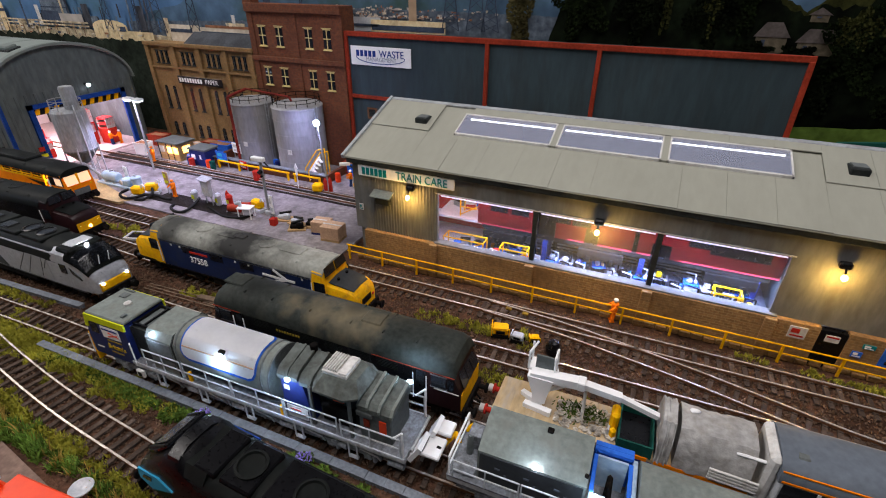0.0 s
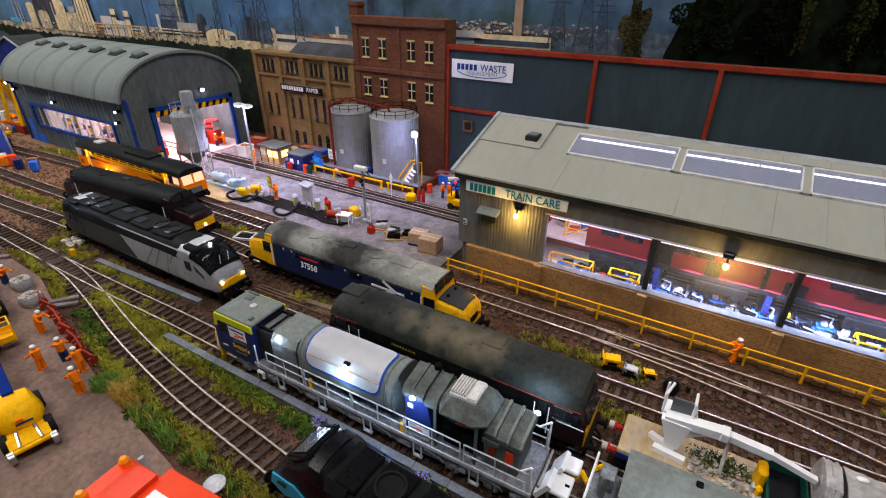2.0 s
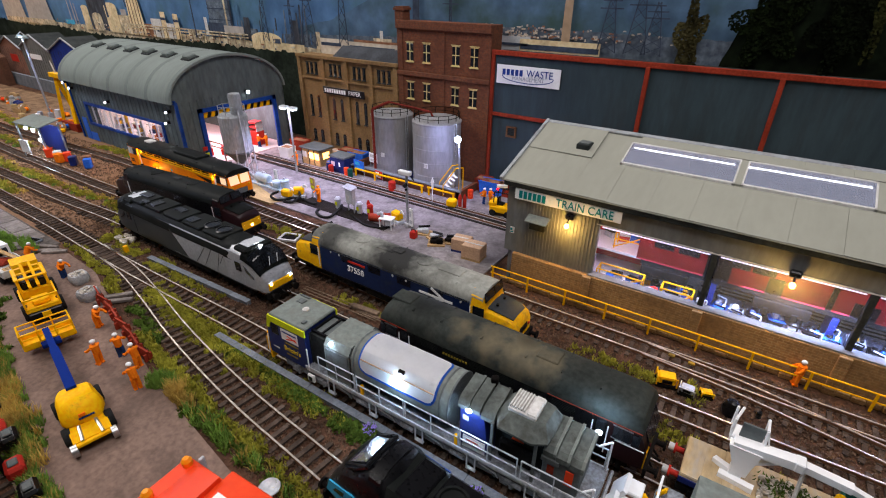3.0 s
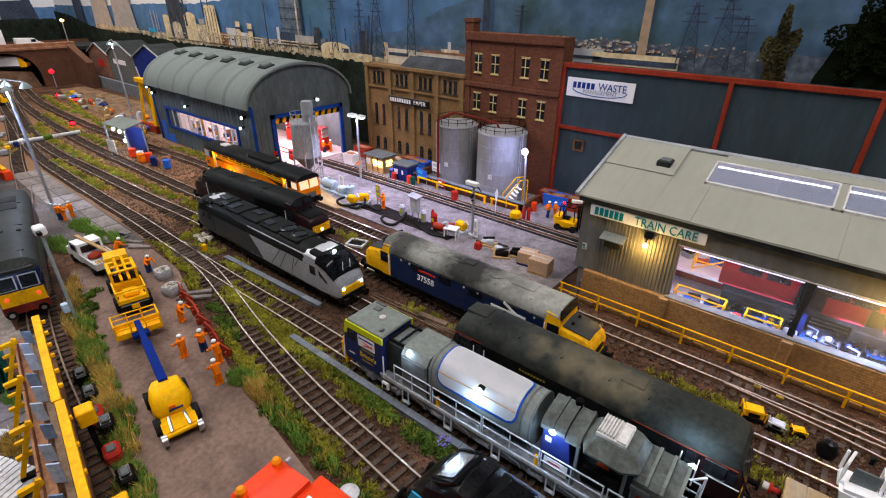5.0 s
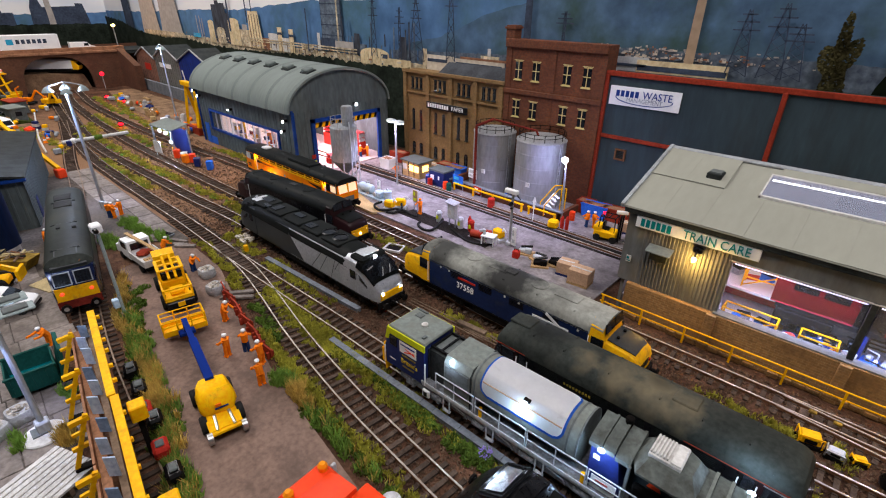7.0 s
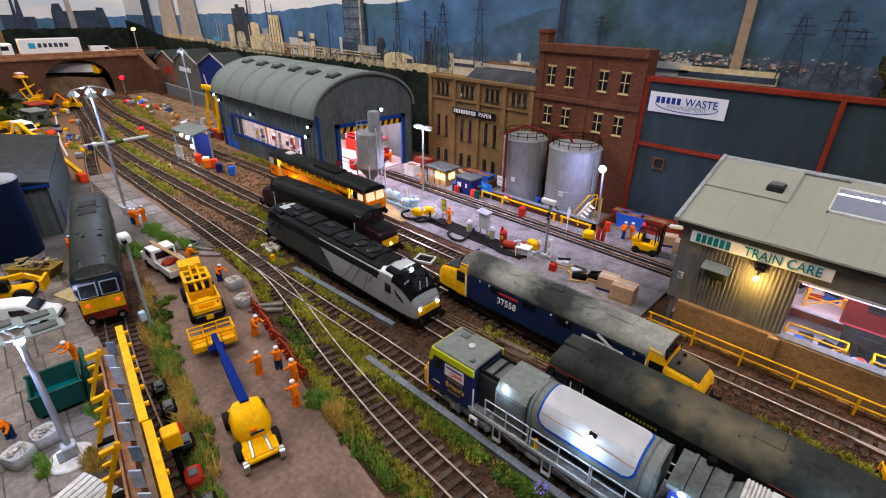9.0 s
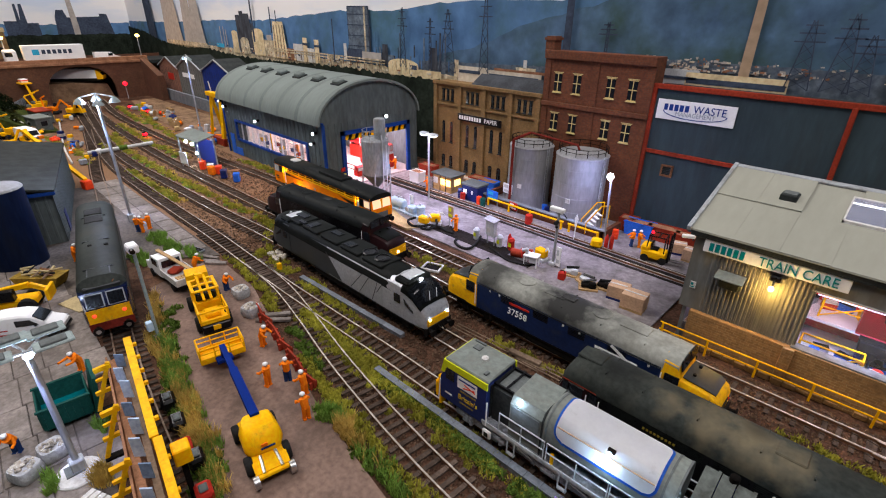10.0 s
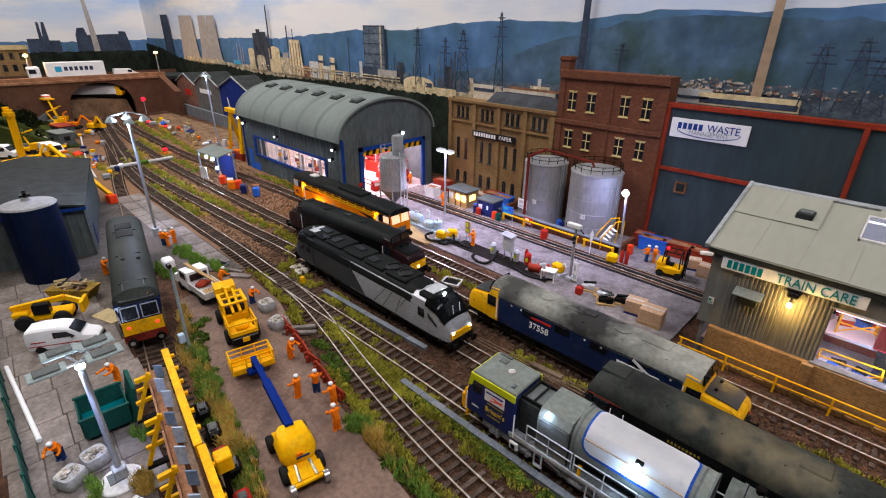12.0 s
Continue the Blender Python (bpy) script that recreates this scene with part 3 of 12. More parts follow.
for x0, x1 in ((-13.0, -6.04), (-5.56, 1.76), (2.24, 8.9)):
    g = part("window_pane", boxes((x0, x1, 29.55, 29.6, 2.9, 6.75)), "pane", depot)
    g.visible_shadow = False
part("lintel", boxes((-13.2, 9.1, 29.34, 29.42, 6.7, 6.78)), "offwhite", depot)
part("fascia", boxes((X0 - 0.3, X1, 29.06, 29.38, 8.12, 8.55), bev=0.05), "guttermat", depot, "dark gutter board")
# roof of pale sheets
SL = 0.338
roofz = lambda y: 8.52 + (y - 29.0) * SL
bm = bmesh.new()
prism(bm, [(28.98, roofz(28.98)), (36.9, roofz(36.9)), (36.9, roofz(36.9) + 0.05), (28.98, roofz(28.98) + 0.05)], "x", X0 - 0.4, -13.3)
prism(bm, [(28.98, roofz(28.98)), (33.0, roofz(33.0)), (33.0, roofz(33.0) + 0.05), (28.98, roofz(28.98) + 0.05)], "x", -13.3, 8.6)
prism(bm, [(35.6, roofz(35.6)), (36.9, roofz(36.9)), (36.9, roofz(36.9) + 0.05), (35.6, roofz(35.6) + 0.05)], "x", -13.3, 8.6)
prism(bm, [(28.98, roofz(28.98)), (36.9, roofz(36.9)), (36.9, roofz(36.9) + 0.05), (28.98, roofz(28.98) + 0.05)], "x", 8.6, X1 + 0.3)
prism(bm, [(45, 8.52), (36.9, roofz(36.9)), (36.9, roofz(36.9) + 0.05), (45, 8.57)], "x", X0 - 0.4, X1 + 0.3)
roof = part("roof", bm, "roofsheet", depot, "pale weathered roof deck")
for row, (ya, yb, lift) in enumerate(((29.0, 33.25, 0.05), (33.05, 36.75, 0.14))):
    x = X0 - 0.4
    k = 0
    while x < X1:
        w = 2.55
        inside = x + w > -13.2 and x < 8.5 and row == 1
        y0, y1 = (ya, yb) if not inside else (35.75, 36.75)
        bm = bmesh.new()
        jitter = 0.014 * ((k * 7) % 3)
        prism(bm, [(y0, roofz(y0) + lift + jitter), (y1, roofz(y1) + lift), (y1, roofz(y1) + lift + 0.06), (y0, roofz(y0) + lift + 0.06 + jitter)], "x", x + 0.007, x + w - 0.005)
        if not inside or x > -13.2:
            part("roof_sheet", bm, "roofsheet", roof)
        x += w
        k += 1
part("ridge_cap", boxes((X0 - 0.45, X1, 36.55, 37.25, 11.16, 11.34), bev=0.05), "galv", depot, "dark weathered ridge capping")
bm = bmesh.new()
beam(bm, (X0 - 0.45, 28.9, roofz(28.9) + 0.12), (X0 - 0.45, 36.9, roofz(36.9) + 0.15), 0.25, 0.3)
part("verge_trim", bm, "galv", depot)
for x0, x1 in ((-13.3, -6.1), (-5.7, 1.1), (1.5, 8.5)):
    bm = bmesh.new()
    for a, b, c, d in ((x0, x1, 33.0, 33.14), (x0, x1, 35.48, 35.6), (x0, x0 + 0.1, 33.0, 35.6), (x1 - 0.1, x1, 33.0, 35.6)):
        prism(bm, [(c, roofz(c) + 0.1), (d, roofz(d) + 0.1), (d, roofz(d) + 0.28), (c, roofz(c) + 0.28)], "x", a, b)
    f = part("rooflight_frame", bm, "offwhite", depot, "pale rooflight frame")
    g = part("rooflight_pane", shape(prism, [(33.1, roofz(33.1) + 0.22), (35.5, roofz(35.5) + 0.22), (35.5, roofz(35.5) + 0.26), (33.1, roofz(33.1) + 0.26)], "x", x0 + 0.1, x1 - 0.1), "skypane", f)
    g.visible_shadow = False
for x0, x1 in ((-6.1, -5.7), (1.1, 1.5)):
    part("rooflight_mullion", shape(prism, [(33.0, roofz(33.0)), (35.6, roofz(35.6)), (35.6, roofz(35.6) + 0.26), (33.0, roofz(33.0) + 0.26)], "x", x0 + 0.003, x1 - 0.003), "roofsheet", depot)
for x, y in ((-16.4, 34.3), (11.8, 34.5)):
    bm = boxes((x - 0.5, x + 0.5, y - 0.55, y + 0.55, roofz(y) - 0.1, roofz(y) + 0.42), bev=0.06)
    v = part("roof_vent", bm, "guttermat", depot, "small dark roof hatch")
    part("lid", boxes((x - 0.38, x + 0.38, y - 0.42, y + 0.42, roofz(y) + 0.42, roofz(y) + 0.5)), "mpvgrey", v)
# strip lights below the roof lights
for x in (-12.2, -9.9, -7.6, -4.6, -2.3, 0.0, 2.8, 5.1, 7.4):
    s = thing("strip_light", x, 36.7, 10.3, 0, "bright cool white tube light under the depot roof", "strip light", "depot strip lights")
    part("housing", boxes((-1.12, 1.12, -0.12, 0.12, 0.1, 0.18)), "white", s)
    part("tube", rods(((-1.1, 0, 0), (1.1, 0, 0), 0.06)), "glow_strip", s, "glowing tube")
for x0, x1 in ((-12.9, -6.1), (-5.5, 1.7), (2.3, 8.8)):
    s = thing("window_strip_light", x0, 29.72, 6.42, 0, "thin violet white light strip above the depot window", "strip light", "window strip lights")
    part("strip", boxes((0, x1 - x0, -0.03, 0.03, 0, 0.06)), "glow_edge", s)
for x in (-9.4, -2, 5.4):
    lamp("AREA", "depot_tubes", x, 30.0, 6.5, 0.045, (0.75, 0.70, 1.0), 0.09, (x, 31.8, 0), size_y=0.01)
    # Unseen cool fill added below the coach to brighten the depot floor.
    lamp("AREA", "pit_fill", x + 1.5, 31.2, 4.0, 0.26 if x > -9 else 0.06, (0.36, 0.50, 1.0), 0.085, (x + 1.5, 31.4, 0), size_y=0.008)
# Point light added to brighten the red bay, with no fitting of its own.
lamp("POINT", "red_bay_fill", -11.6, 31.8, 6.4, 0.05, (1.0, 0.74, 0.86), 0.01)
# inside
part("floor_slab", boxes((X0 + 0.3, X1, 29.8, 43.9, 0.0, 1.2)), "darkfloor", depot)
part("bay_floor", boxes((X0 + 0.4, -9.4, 29.85, 35.6, 1.2, 1.26)), "whitewall", depot, "white painted bay floor")
part("mezzanine", boxes((-14.5, -9.6, 32.6, 35.6, 3.3, 3.5)), "whitewall", depot, "white mezzanine deck")
part("inner_red_wall", boxes((-20, -9.4, 35.6, 35.8, 1.2, 8.6)), "redwall", depot, "red painted inner wall")
part("wall_stripe", boxes((-20, -9.4, 35.52, 35.6, 4.6, 4.9), (-20, -9.4, 35.52, 35.6, 2.2, 2.5)), "white", depot)
part("inner_dark_wall", boxes((-9.4, 9.6, 38.5, 38.8, 1.2, 9.5)), "guttermat", depot, "dark inner wall")
part("cross_wall", boxes((9.6, 9.9, 29.8, 43.9, 1.2, 8.0)), "clad2", depot)
th = thing("red_coach", -10.6, 32.9, 2.7, 0, "deep red coach raised on stands inside the depot", "railway coach")
prof = [(-1.35, 1.2), (1.35, 1.2), (1.4, 2.6), (1.3, 3.8), (0.8, 4.4), (0, 4.55), (-0.8, 4.4), (-1.3, 3.8), (-1.4, 2.6)]
part("body", shape(prism, prof, "x", 0, 5.0), "coachred", th)
part("body", shape(prism, prof, "x", 5.3, 20), "coachred", th)
part("gangway", boxes((4.9, 5.4, -0.8, 0.8, 1.4, 3.8)), "black", th)
for x in (1.0, 2.6, 5.6, 7.0, 14.5, 16.5):
    part("window", boxes((x, x + 1.3, -1.44, -1.3, 2.45, 3.5)), "window", th)
for a, b, c, d in ((4.4, 5.9, 1.25, 3.9), (8.0, 8.9, 1.25, 2.4), (11.2, 11.5, 1.25, 3.9), (15.8, 19.2, 2.2, 3.4), (12.4, 13.6, 1.25, 2.2)):
    part("dark_panel", boxes((a, b, -1.47, -1.38, c, d)), "black", th, "black open panel")
part("underframe", boxes((0.3, 19.6, -1.1, 1.1, 0.75, 1.2)), "under", th)
for x in (2.0, 9.2, 17.5):
    part("bogie_frame", boxes((x - 1.6, x + 1.6, -1.2, 1.2, -0.1, 0.7), (x - 1.0, x - 0.6, -1.25, 1.25, -0.4, 0.2), (x + 0.6, x + 1.0, -1.25, 1.25, -0.4, 0.2), bev=0.06), "under", th)
for x in (0.6, 5.2, 12.0, 19.0):
    part("stand", boxes((x - 0.18, x + 0.18, -1.0, 1.0, -1.5, 0.8)), "navy", th, "blue lifting stand")
random.seed(4)
for i in range(34):
    row = i % 2
    x = -9.0 + (i // 2) * 1.06 + 0.3 * random.random()
    th = thing("workbench", x, (30.5, 31.9)[row] + 0.5 * random.random(), 1.2, random.uniform(-12, 12), "blue and silver workbench with parts inside the depot", "workbench", "depot benches")
    hh = random.uniform(0.35, 0.8)
    part("cabinet", boxes((-0.4, 0.4, -0.35, 0.35, 0.0, hh)), ("guttermat", "offwhite", "guttermat", "midblue", "black")[(i * 3) % 5], th)
    part("top", boxes((-0.48, 0.48, -0.42, 0.42, hh, hh + 0.08)), ("offwhite", "silver", "guttermat", "midblue", "white", "black")[(i * 5) % 6], th)
    part("machine", boxes((-0.3, 0.05, -0.25, 0.25, hh + 0.08, hh + 0.2 + 0.4 * random.random()), bev=0.08), ("silver", "under", "white", "under", "navy", "yellow", "palegrey", "black", "white")[i % 9], th)
    part("vice", boxes((0.15, 0.35, -0.2, 0.1, hh + 0.08, hh + 0.3), bev=0.04), ("white", "midblue", "black")[i % 3], th)
    part("pipe", rods(((0.25, 0.2, hh), (0.25, 0.25, hh + 0.6), 0.05), ((0.25, 0.25, hh + 0.6), (-0.4, 0.3, hh + 0.65), 0.05)), "under" if i % 3 else "palegrey", th)
th = thing("pit_walkway", 5.4, 30.1, 1.2, 0, "bright blue lit walkway with silver plates inside the depot", "walkway")
part("deck", boxes((-3.0, 3.2, -0.3, 0.2, 0, 0.9), bev=0.04), "midblue", th)
for k in range(5):
    part("plate", boxes((-2.8 + k * 1.2, -1.9 + k * 1.2, -0.25, 0.15, 0.9, 0.98)), "white" if k % 2 else "silver", th)
th = thing("pipe_rack", 0, 34.0, 1.2, 0, "dark steel rods and rails stacked on the depot floor", "pipe rack")
for k in range(7):
    part("rod", rods(((-5.5 + 0.3 * k, 0.12 * k, 0.5 + 0.22 * k), (9, 0.1 * k, 0.55 + 0.2 * k), 0.06)), "under", th)
for x in (-5, -1.5, 2, 6):
    part("stand", boxes((x - 0.08, x + 0.08, -0.1, 1.0, 0, 1.9)), "under", th)
for x, y, z, w in ((-12.6, 33.0, 3.5, 2.4), (-12.9, 30.3, 1.26, 3.2), (-8.4, 30.3, 1.2, 2.0), (6.0, 30.3, 1.2, 1.6)):
    th = thing("maintenance_staging", x, y, z, 0, "yellow tubular staging inside the depot", "staging", "depot staging")
    rows = []
    for a in (0, w):
        rows += [((a, 0, 0), (a, 0, 1.6), 0.06), ((a, 1.0, 0), (a, 1.0, 1.6), 0.06)]
    rows += [((0, 0, 1.6), (w, 0, 1.6), 0.06), ((0, 1.0, 1.6), (w, 1.0, 1.6), 0.06), ((0, 0, 0.8), (w, 0, 0.8), 0.05), ((0, 0, 0.1), (w, 0, 1.6), 0.05), ((0, 0, 1.6), (0, 1.0, 1.6), 0.05), ((w, 0, 1.6), (w, 1.0, 1.6), 0.05)]
    part("frame", rods(*rows), "yellow", th)
for i, (x, y, z) in enumerate(((-12.3, 34.6, 3.5), (-11.4, 34.9, 3.5), (-10.3, 34.4, 3.5), (-13.4, 34.8, 3.5), (-12.4, 31.6, 1.26), (-10.6, 31.9, 1.26), (-9.8, 33.1, 1.26), (-11.8, 32.2, 1.26))):
    th = thing("parts_crate", x, y, z, 25 * math.sin(9 * x), "small coloured parts crate inside the depot", "crate", "depot crates")
    part("crate", boxes((-0.4, 0.4, -0.3, 0.3, 0, 0.5 + 0.1 * (i % 3)), bev=0.04), ("redpaint", "midblue", "warnyellow", "galv")[i % 4], th)
    part("lid", boxes((-0.42, 0.42, -0.32, 0.32, 0.5 + 0.1 * (i % 3), 0.56 + 0.1 * (i % 3))), ("offwhite", "under")[i % 2], th)
for x, y in ((-11.2, 30.6), (-9.9, 30.7), (-8.9, 31.1), (-7.4, 30.5), (-6.6, 30.9), (-12.1, 31.2)):
    th = thing("oil_drum", x, y, 1.26, 0, "small coloured oil drum inside the depot", "drum", "depot drums")
    part("barrel", shape(lathe, [(0.3, 0), (0.3, 0.3), (0.33, 0.32), (0.3, 0.34), (0.3, 0.9)], n=14), "redpaint" if x > -11 else "midblue", th)

# sign, wall lamps and small fittings
sign = thing("depot_sign", -15.55, 29.2, 7.66, 0, "white board with teal capital lettering on the depot wall", "sign")
part("board", boxes((-3.9, 3.9, -0.05, 0.08, -0.42, 0.42), bev=0.02), "white", sign)
text("TRAIN CARE", sign, 1.35, -0.08, -0.02, 0.86, "teal", squeeze=0.84, name="teal_lettering")
for i in range(6):
    part("name_bar", boxes((-3.55 + i * 0.36, -3.29 + i * 0.36, -0.09, -0.05, -0.28, 0.28)), "teal", sign, "teal bar in place of a letter")
for x in (-15.1, -1.7, 11.3):
    th = thing("wall_lamp", x, 29.3, 6.3, 0, "dark bracket lamp with warm bulb on the depot wall", "wall lamp", "depot wall lamps")
    part("bracket", boxes((-0.3, 0.3, -0.35, 0.05, 0.35, 0.75), bev=0.08), "black", th)
    part("arm", rods(((0, -0.3, 0.5), (0, -0.62, 0.2), 0.06)), "black", th)
    part("bulb", shape(blob, 0, -0.62, 0.02, 0.17, 0.17, 0.2, 0), "glow_warm", th, "glowing warm bulb")
    lamp("POINT", "wall_lamp_light", x, 28.45, 6.0, 0.08, WARM, 0.002)
th = thing("extractor_box", -17.4, 29.25, 5.2, 0, "grey hooded extractor box on the depot wall", "extractor")
part("case", boxes((-0.6, 0.6, -0.35, 0.05, 0, 0.7), bev=0.04), "guttermat", th)
part("hood", shape(prism, [(-0.7, 0.75), (0.05, 1.05), (0.05, 0.95), (-0.7, 0.68)], "x", -0.85, 0.85), "mpvroof", th, "pale sloping hood")
th = thing("cctv_camera", -20.3, 29.0, 7.9, 30, "white security camera on the depot corner", "camera")
part("body", boxes((-0.55, 0.25, -0.13, 0.13, 0, 0.24), bev=0.04), "white", th)
part("bracket", rods(((0.2, 0, -0.05), (0.3, 0.4, -0.3), 0.06)), "guttermat", th)
th = thing("depot_door", 12.25, 29.1, 0, 0, "black door in the depot plinth with warning sign", "door")
part("leaf", boxes((-0.7, 0.7, -0.05, 0.4, 0, 2.6), bev=0.03), "black", th)
part("warning_plate", boxes((-0.35, 0.35, -0.1, -0.05, 1.9, 2.35)), "offwhite", th)
part("warning_band", boxes((-0.3, 0.3, -0.115, -0.1, 2.2, 2.3)), "redpaint", th)
for x, z, w, h, m, m2 in ((10.5, 1.7, 0.9, 0.8, "offwhite", "redpaint"), (13.6, 1.3, 0.5, 0.4, "midblue", "white"), (14.0, 2.0, 0.6, 0.3, "teal", "white"), (15.8, 1.0, 2.2, 1.6, "midblue", "window"), (-19.5, 4.3, 0.35, 0.5, "offwhite", "teal")):
    th = thing("notice_board", x, 29.0 if z < 2.8 else 29.33, z, 0, "small safety notice fixed to the depot wall", "notice", "depot notices")
    part("plate", boxes((-w / 2, w / 2, -0.06, 0.0, 0, h)), m, th)
    part("print_bars", boxes((-w * 0.38, w * 0.1, -0.075, -0.06, h * 0.45, h * 0.85), (-w * 0.38, w * 0.38, -0.075, -0.06, h * 0.15, h * 0.3)), m2, th)

# yellow railing along the line
railing = thing("railing", 0, 28.5, 0, 0, "yellow tubular railing beside the depot wall", "railing")
for i in range(15):
    x = -20.5 + 3.05 * i
    part("post", boxes((x - 0.065, x + 0.065, -0.065, 0.065, 0, 1.32)), "yellow", railing)
for z in (0.72, 1.3):
    part("rail", rods(((-20.7, 0, z), (23, 0, z), 0.055), n=8), "yellow", railing)
railing2 = thing("walkway_edge", 0, 28.0, 0, 0, "low brick edging strewn with litter beside the line", "kerb", kind="structure")
random.seed(12)
for i in range(60):
    x = -20 + 0.72 * i
    part("block", boxes((x, x + 0.62, 0.75 + 0.2 * random.random(), 1.0, 0, 0.25 + 0.2 * random.random()), bev=0.03), "plinth", railing2)

# ---- long blue-grey warehouse at the rear ----
ware = thing("warehouse", 0, 0, 0, 0, "blue grey panelled warehouse with red steel trim", "building", kind="structure")
part("wall", boxes((-31.6, 10.5, 47.3, 49.4, 0, 15.0)), "jw", ware)
bm = bmesh.new()
for i in range(42):
    x = -31.4 + i
    box(bm, x, x + 0.05, 47.293, 47.3, 0, 14.8)
part("panel_joint", bm, "jw", ware)
part("top_trim", boxes((-31.8, 10.7, 47.05, 47.32, 14.7, 15.2), bev=0.05), "redtrim", ware)
part("mid_trim", boxes((-31.6, 10.5, 47.1, 47.3, 8.35, 8.75), bev=0.04), "redtrim", ware)
for x in (-31.6, -15.7, -5.3, 10.5):
    part("post", boxes((x - 0.2, x + 0.2, 47.0, 47.34, 0, 14.8), bev=0.04), "redtrim", ware)
part("roof", shape(prism, [(47.35, 15.0), (49.4, 15.0), (49.4, 15.04), (47.35, 15.04)], "x", -31.5, 10.4), "guttermat", ware)
th = thing("warehouse_sign", -27.5, 47.2, 12.85, 0, "white company board with blue italic lettering", "sign")
part("board", boxes((-3.6, 3.6, -0.06, 0.05, -0.95, 0.95), bev=0.02), "white", th)
text("WASTE", th, 1.35, -0.09, 0.25, 1.0, "blueink", squeeze=0.9, name="blue_lettering")
for i in range(5):
    part("name_bar", boxes((-2.9 + i * 0.5, -2.55 + i * 0.5, -0.1, -0.06, -0.05, 0.55)), "blueink", th, "blue bar in place of a letter")
text("MANAGEMENT", th, 0.1, -0.09, -0.32, 0.6, "greyink", squeeze=0.9, name="grey_lettering")
bm = bmesh.new()
arc = [(2.9 * math.cos(a), -0.1 + 0.62 * math.sin(a)) for a in [math.radians(175 + 190 * i / 24) for i in range(25)]]
for p, q in zip(arc, arc[1:]):
    beam(bm, (p[0], -0.08, p[1]), (q[0], -0.08, q[1]), 0.04, 0.07)
part("swoosh", bm, "blueink", th, "thin blue curved line")
th = thing("wall_vent", -28.9, 47.2, 6.2, 0, "small rusty framed vent on the warehouse", "vent")
part("frame", boxes((-0.6, 0.6, -0.12, 0.08, 0, 0.18), (-0.6, 0.6, -0.12, 0.08, 1.05, 1.2), (-0.6, -0.42, -0.12, 0.08, 0.18, 1.05), (0.42, 0.6, -0.12, 0.08, 0.18, 1.05)), "rust", th)
for i in range(5):
    part("slat", boxes((-0.42, 0.42, -0.06, 0.02, 0.22 + i * 0.17, 0.3 + i * 0.17)), "guttermat", th)

# ---- mills ----
def sash(parent, x, z, w, h, y, frame_mat, arch=False, bars=2):
    """A window with its surround, glass and glazing bars, on a wall that faces -y."""
    win = part("window", boxes((x - w / 2, x + w / 2, y - 0.02, y + 0.05, z, z + h)), "window", parent)
    part("sill", boxes((x - w / 2 - 0.08, x + w / 2 + 0.08, y - 0.18, y, z - 0.1, z)), frame_mat, win)
    if arch:
        bm = bmesh.new()
        pts = [(x + (w / 2) * math.cos(a), z + h + (w / 2) * math.sin(a)) for a in [math.pi * i / 8 for i in range(9)]]
        prism(bm, pts, "y", y - 0.02, y + 0.05)
        part("arch_pane", bm, "window", win)
    else:
        part("lintel", boxes((x - w / 2 - 0.12, x + w / 2 + 0.12, y - 0.1, y, z + h, z + h + 0.07)), frame_mat, win)
    bm = bmesh.new()
    for i in range(1, bars):
        box(bm, x - w / 2 + w * i / bars - 0.04, x - w / 2 + w * i / bars + 0.04, y - 0.07, y - 0.02, z, z + h)
    for k in (0.0, 0.5, 0.94):
        box(bm, x - w / 2, x + w / 2, y - 0.07, y - 0.02, z + h * k, z + h * k + 0.09)
    part("glazing_bar", bm, frame_mat, win)


mill = thing("red_mill", 0, 0, 0, 0, "tall red brick mill with cream sash windows", "building", kind="structure")
part("wall", boxes((-44.3, -31.9, 46.9, 49.4, 0, 17.5)), "red_brick", mill)
bm = bmesh.new()
for x0, x1 in ((-44.45, -43.7), (-38.5, -37.7), (-32.6, -31.75)):
    box(bm, x0, x1, 46.8, 46.9, 0, 17.0)
box(bm, -44.5, -31.7, 46.55, 46.9, 16.7, 17.6, 0.06)
box(bm, -44.5, -31.7, 46.6, 46.9, 11.6, 12.1, 0.05)
part("cornice", bm, "red_brick", mill)
part("chimney", boxes((-44.6, -43.4, 46.7, 48.0, 17.3, 19.0), (-44.75, -43.25, 46.6, 48.1, 18.6, 18.85)), "red_brick", mill)
for z, hh in ((13.2, 2.1), (8.9, 2.0)):
    for x in (-42.6, -40.2, -36.2, -33.8):
        sash(mill, x, z, 0.95, hh, 46.88, "creamtrim")
paper = thing("buff_mill", 0, 0, 0, 0, "buff brick paper mill with rows of arched windows", "building", kind="structure")
part("wall", boxes((-62.4, -44.5, 47.0, 49.4, 0, 12.6)), "buff_brick", paper)
bm = bmesh.new()
for x in (-62.2, -57.6, -53.3, -49.0, -44.9):
    box(bm, x - 0.3, x + 0.3, 46.72, 47.0, 0, 12.3)
box(bm, -62.6, -44.4, 46.6, 47.0, 12.3, 12.75, 0.05)
box(bm, -62.5, -44.4, 46.75, 47.0, 9.6, 9.85)
part("cornice", bm, "buff_brick", paper, "brick pilasters and cornice")
part("roof", shape(prism, [(47.2, 12.6), (49.4, 12.6), (49.4, 13.9)], "x", -56, -44.5), "slate", paper, "dark slate roof")
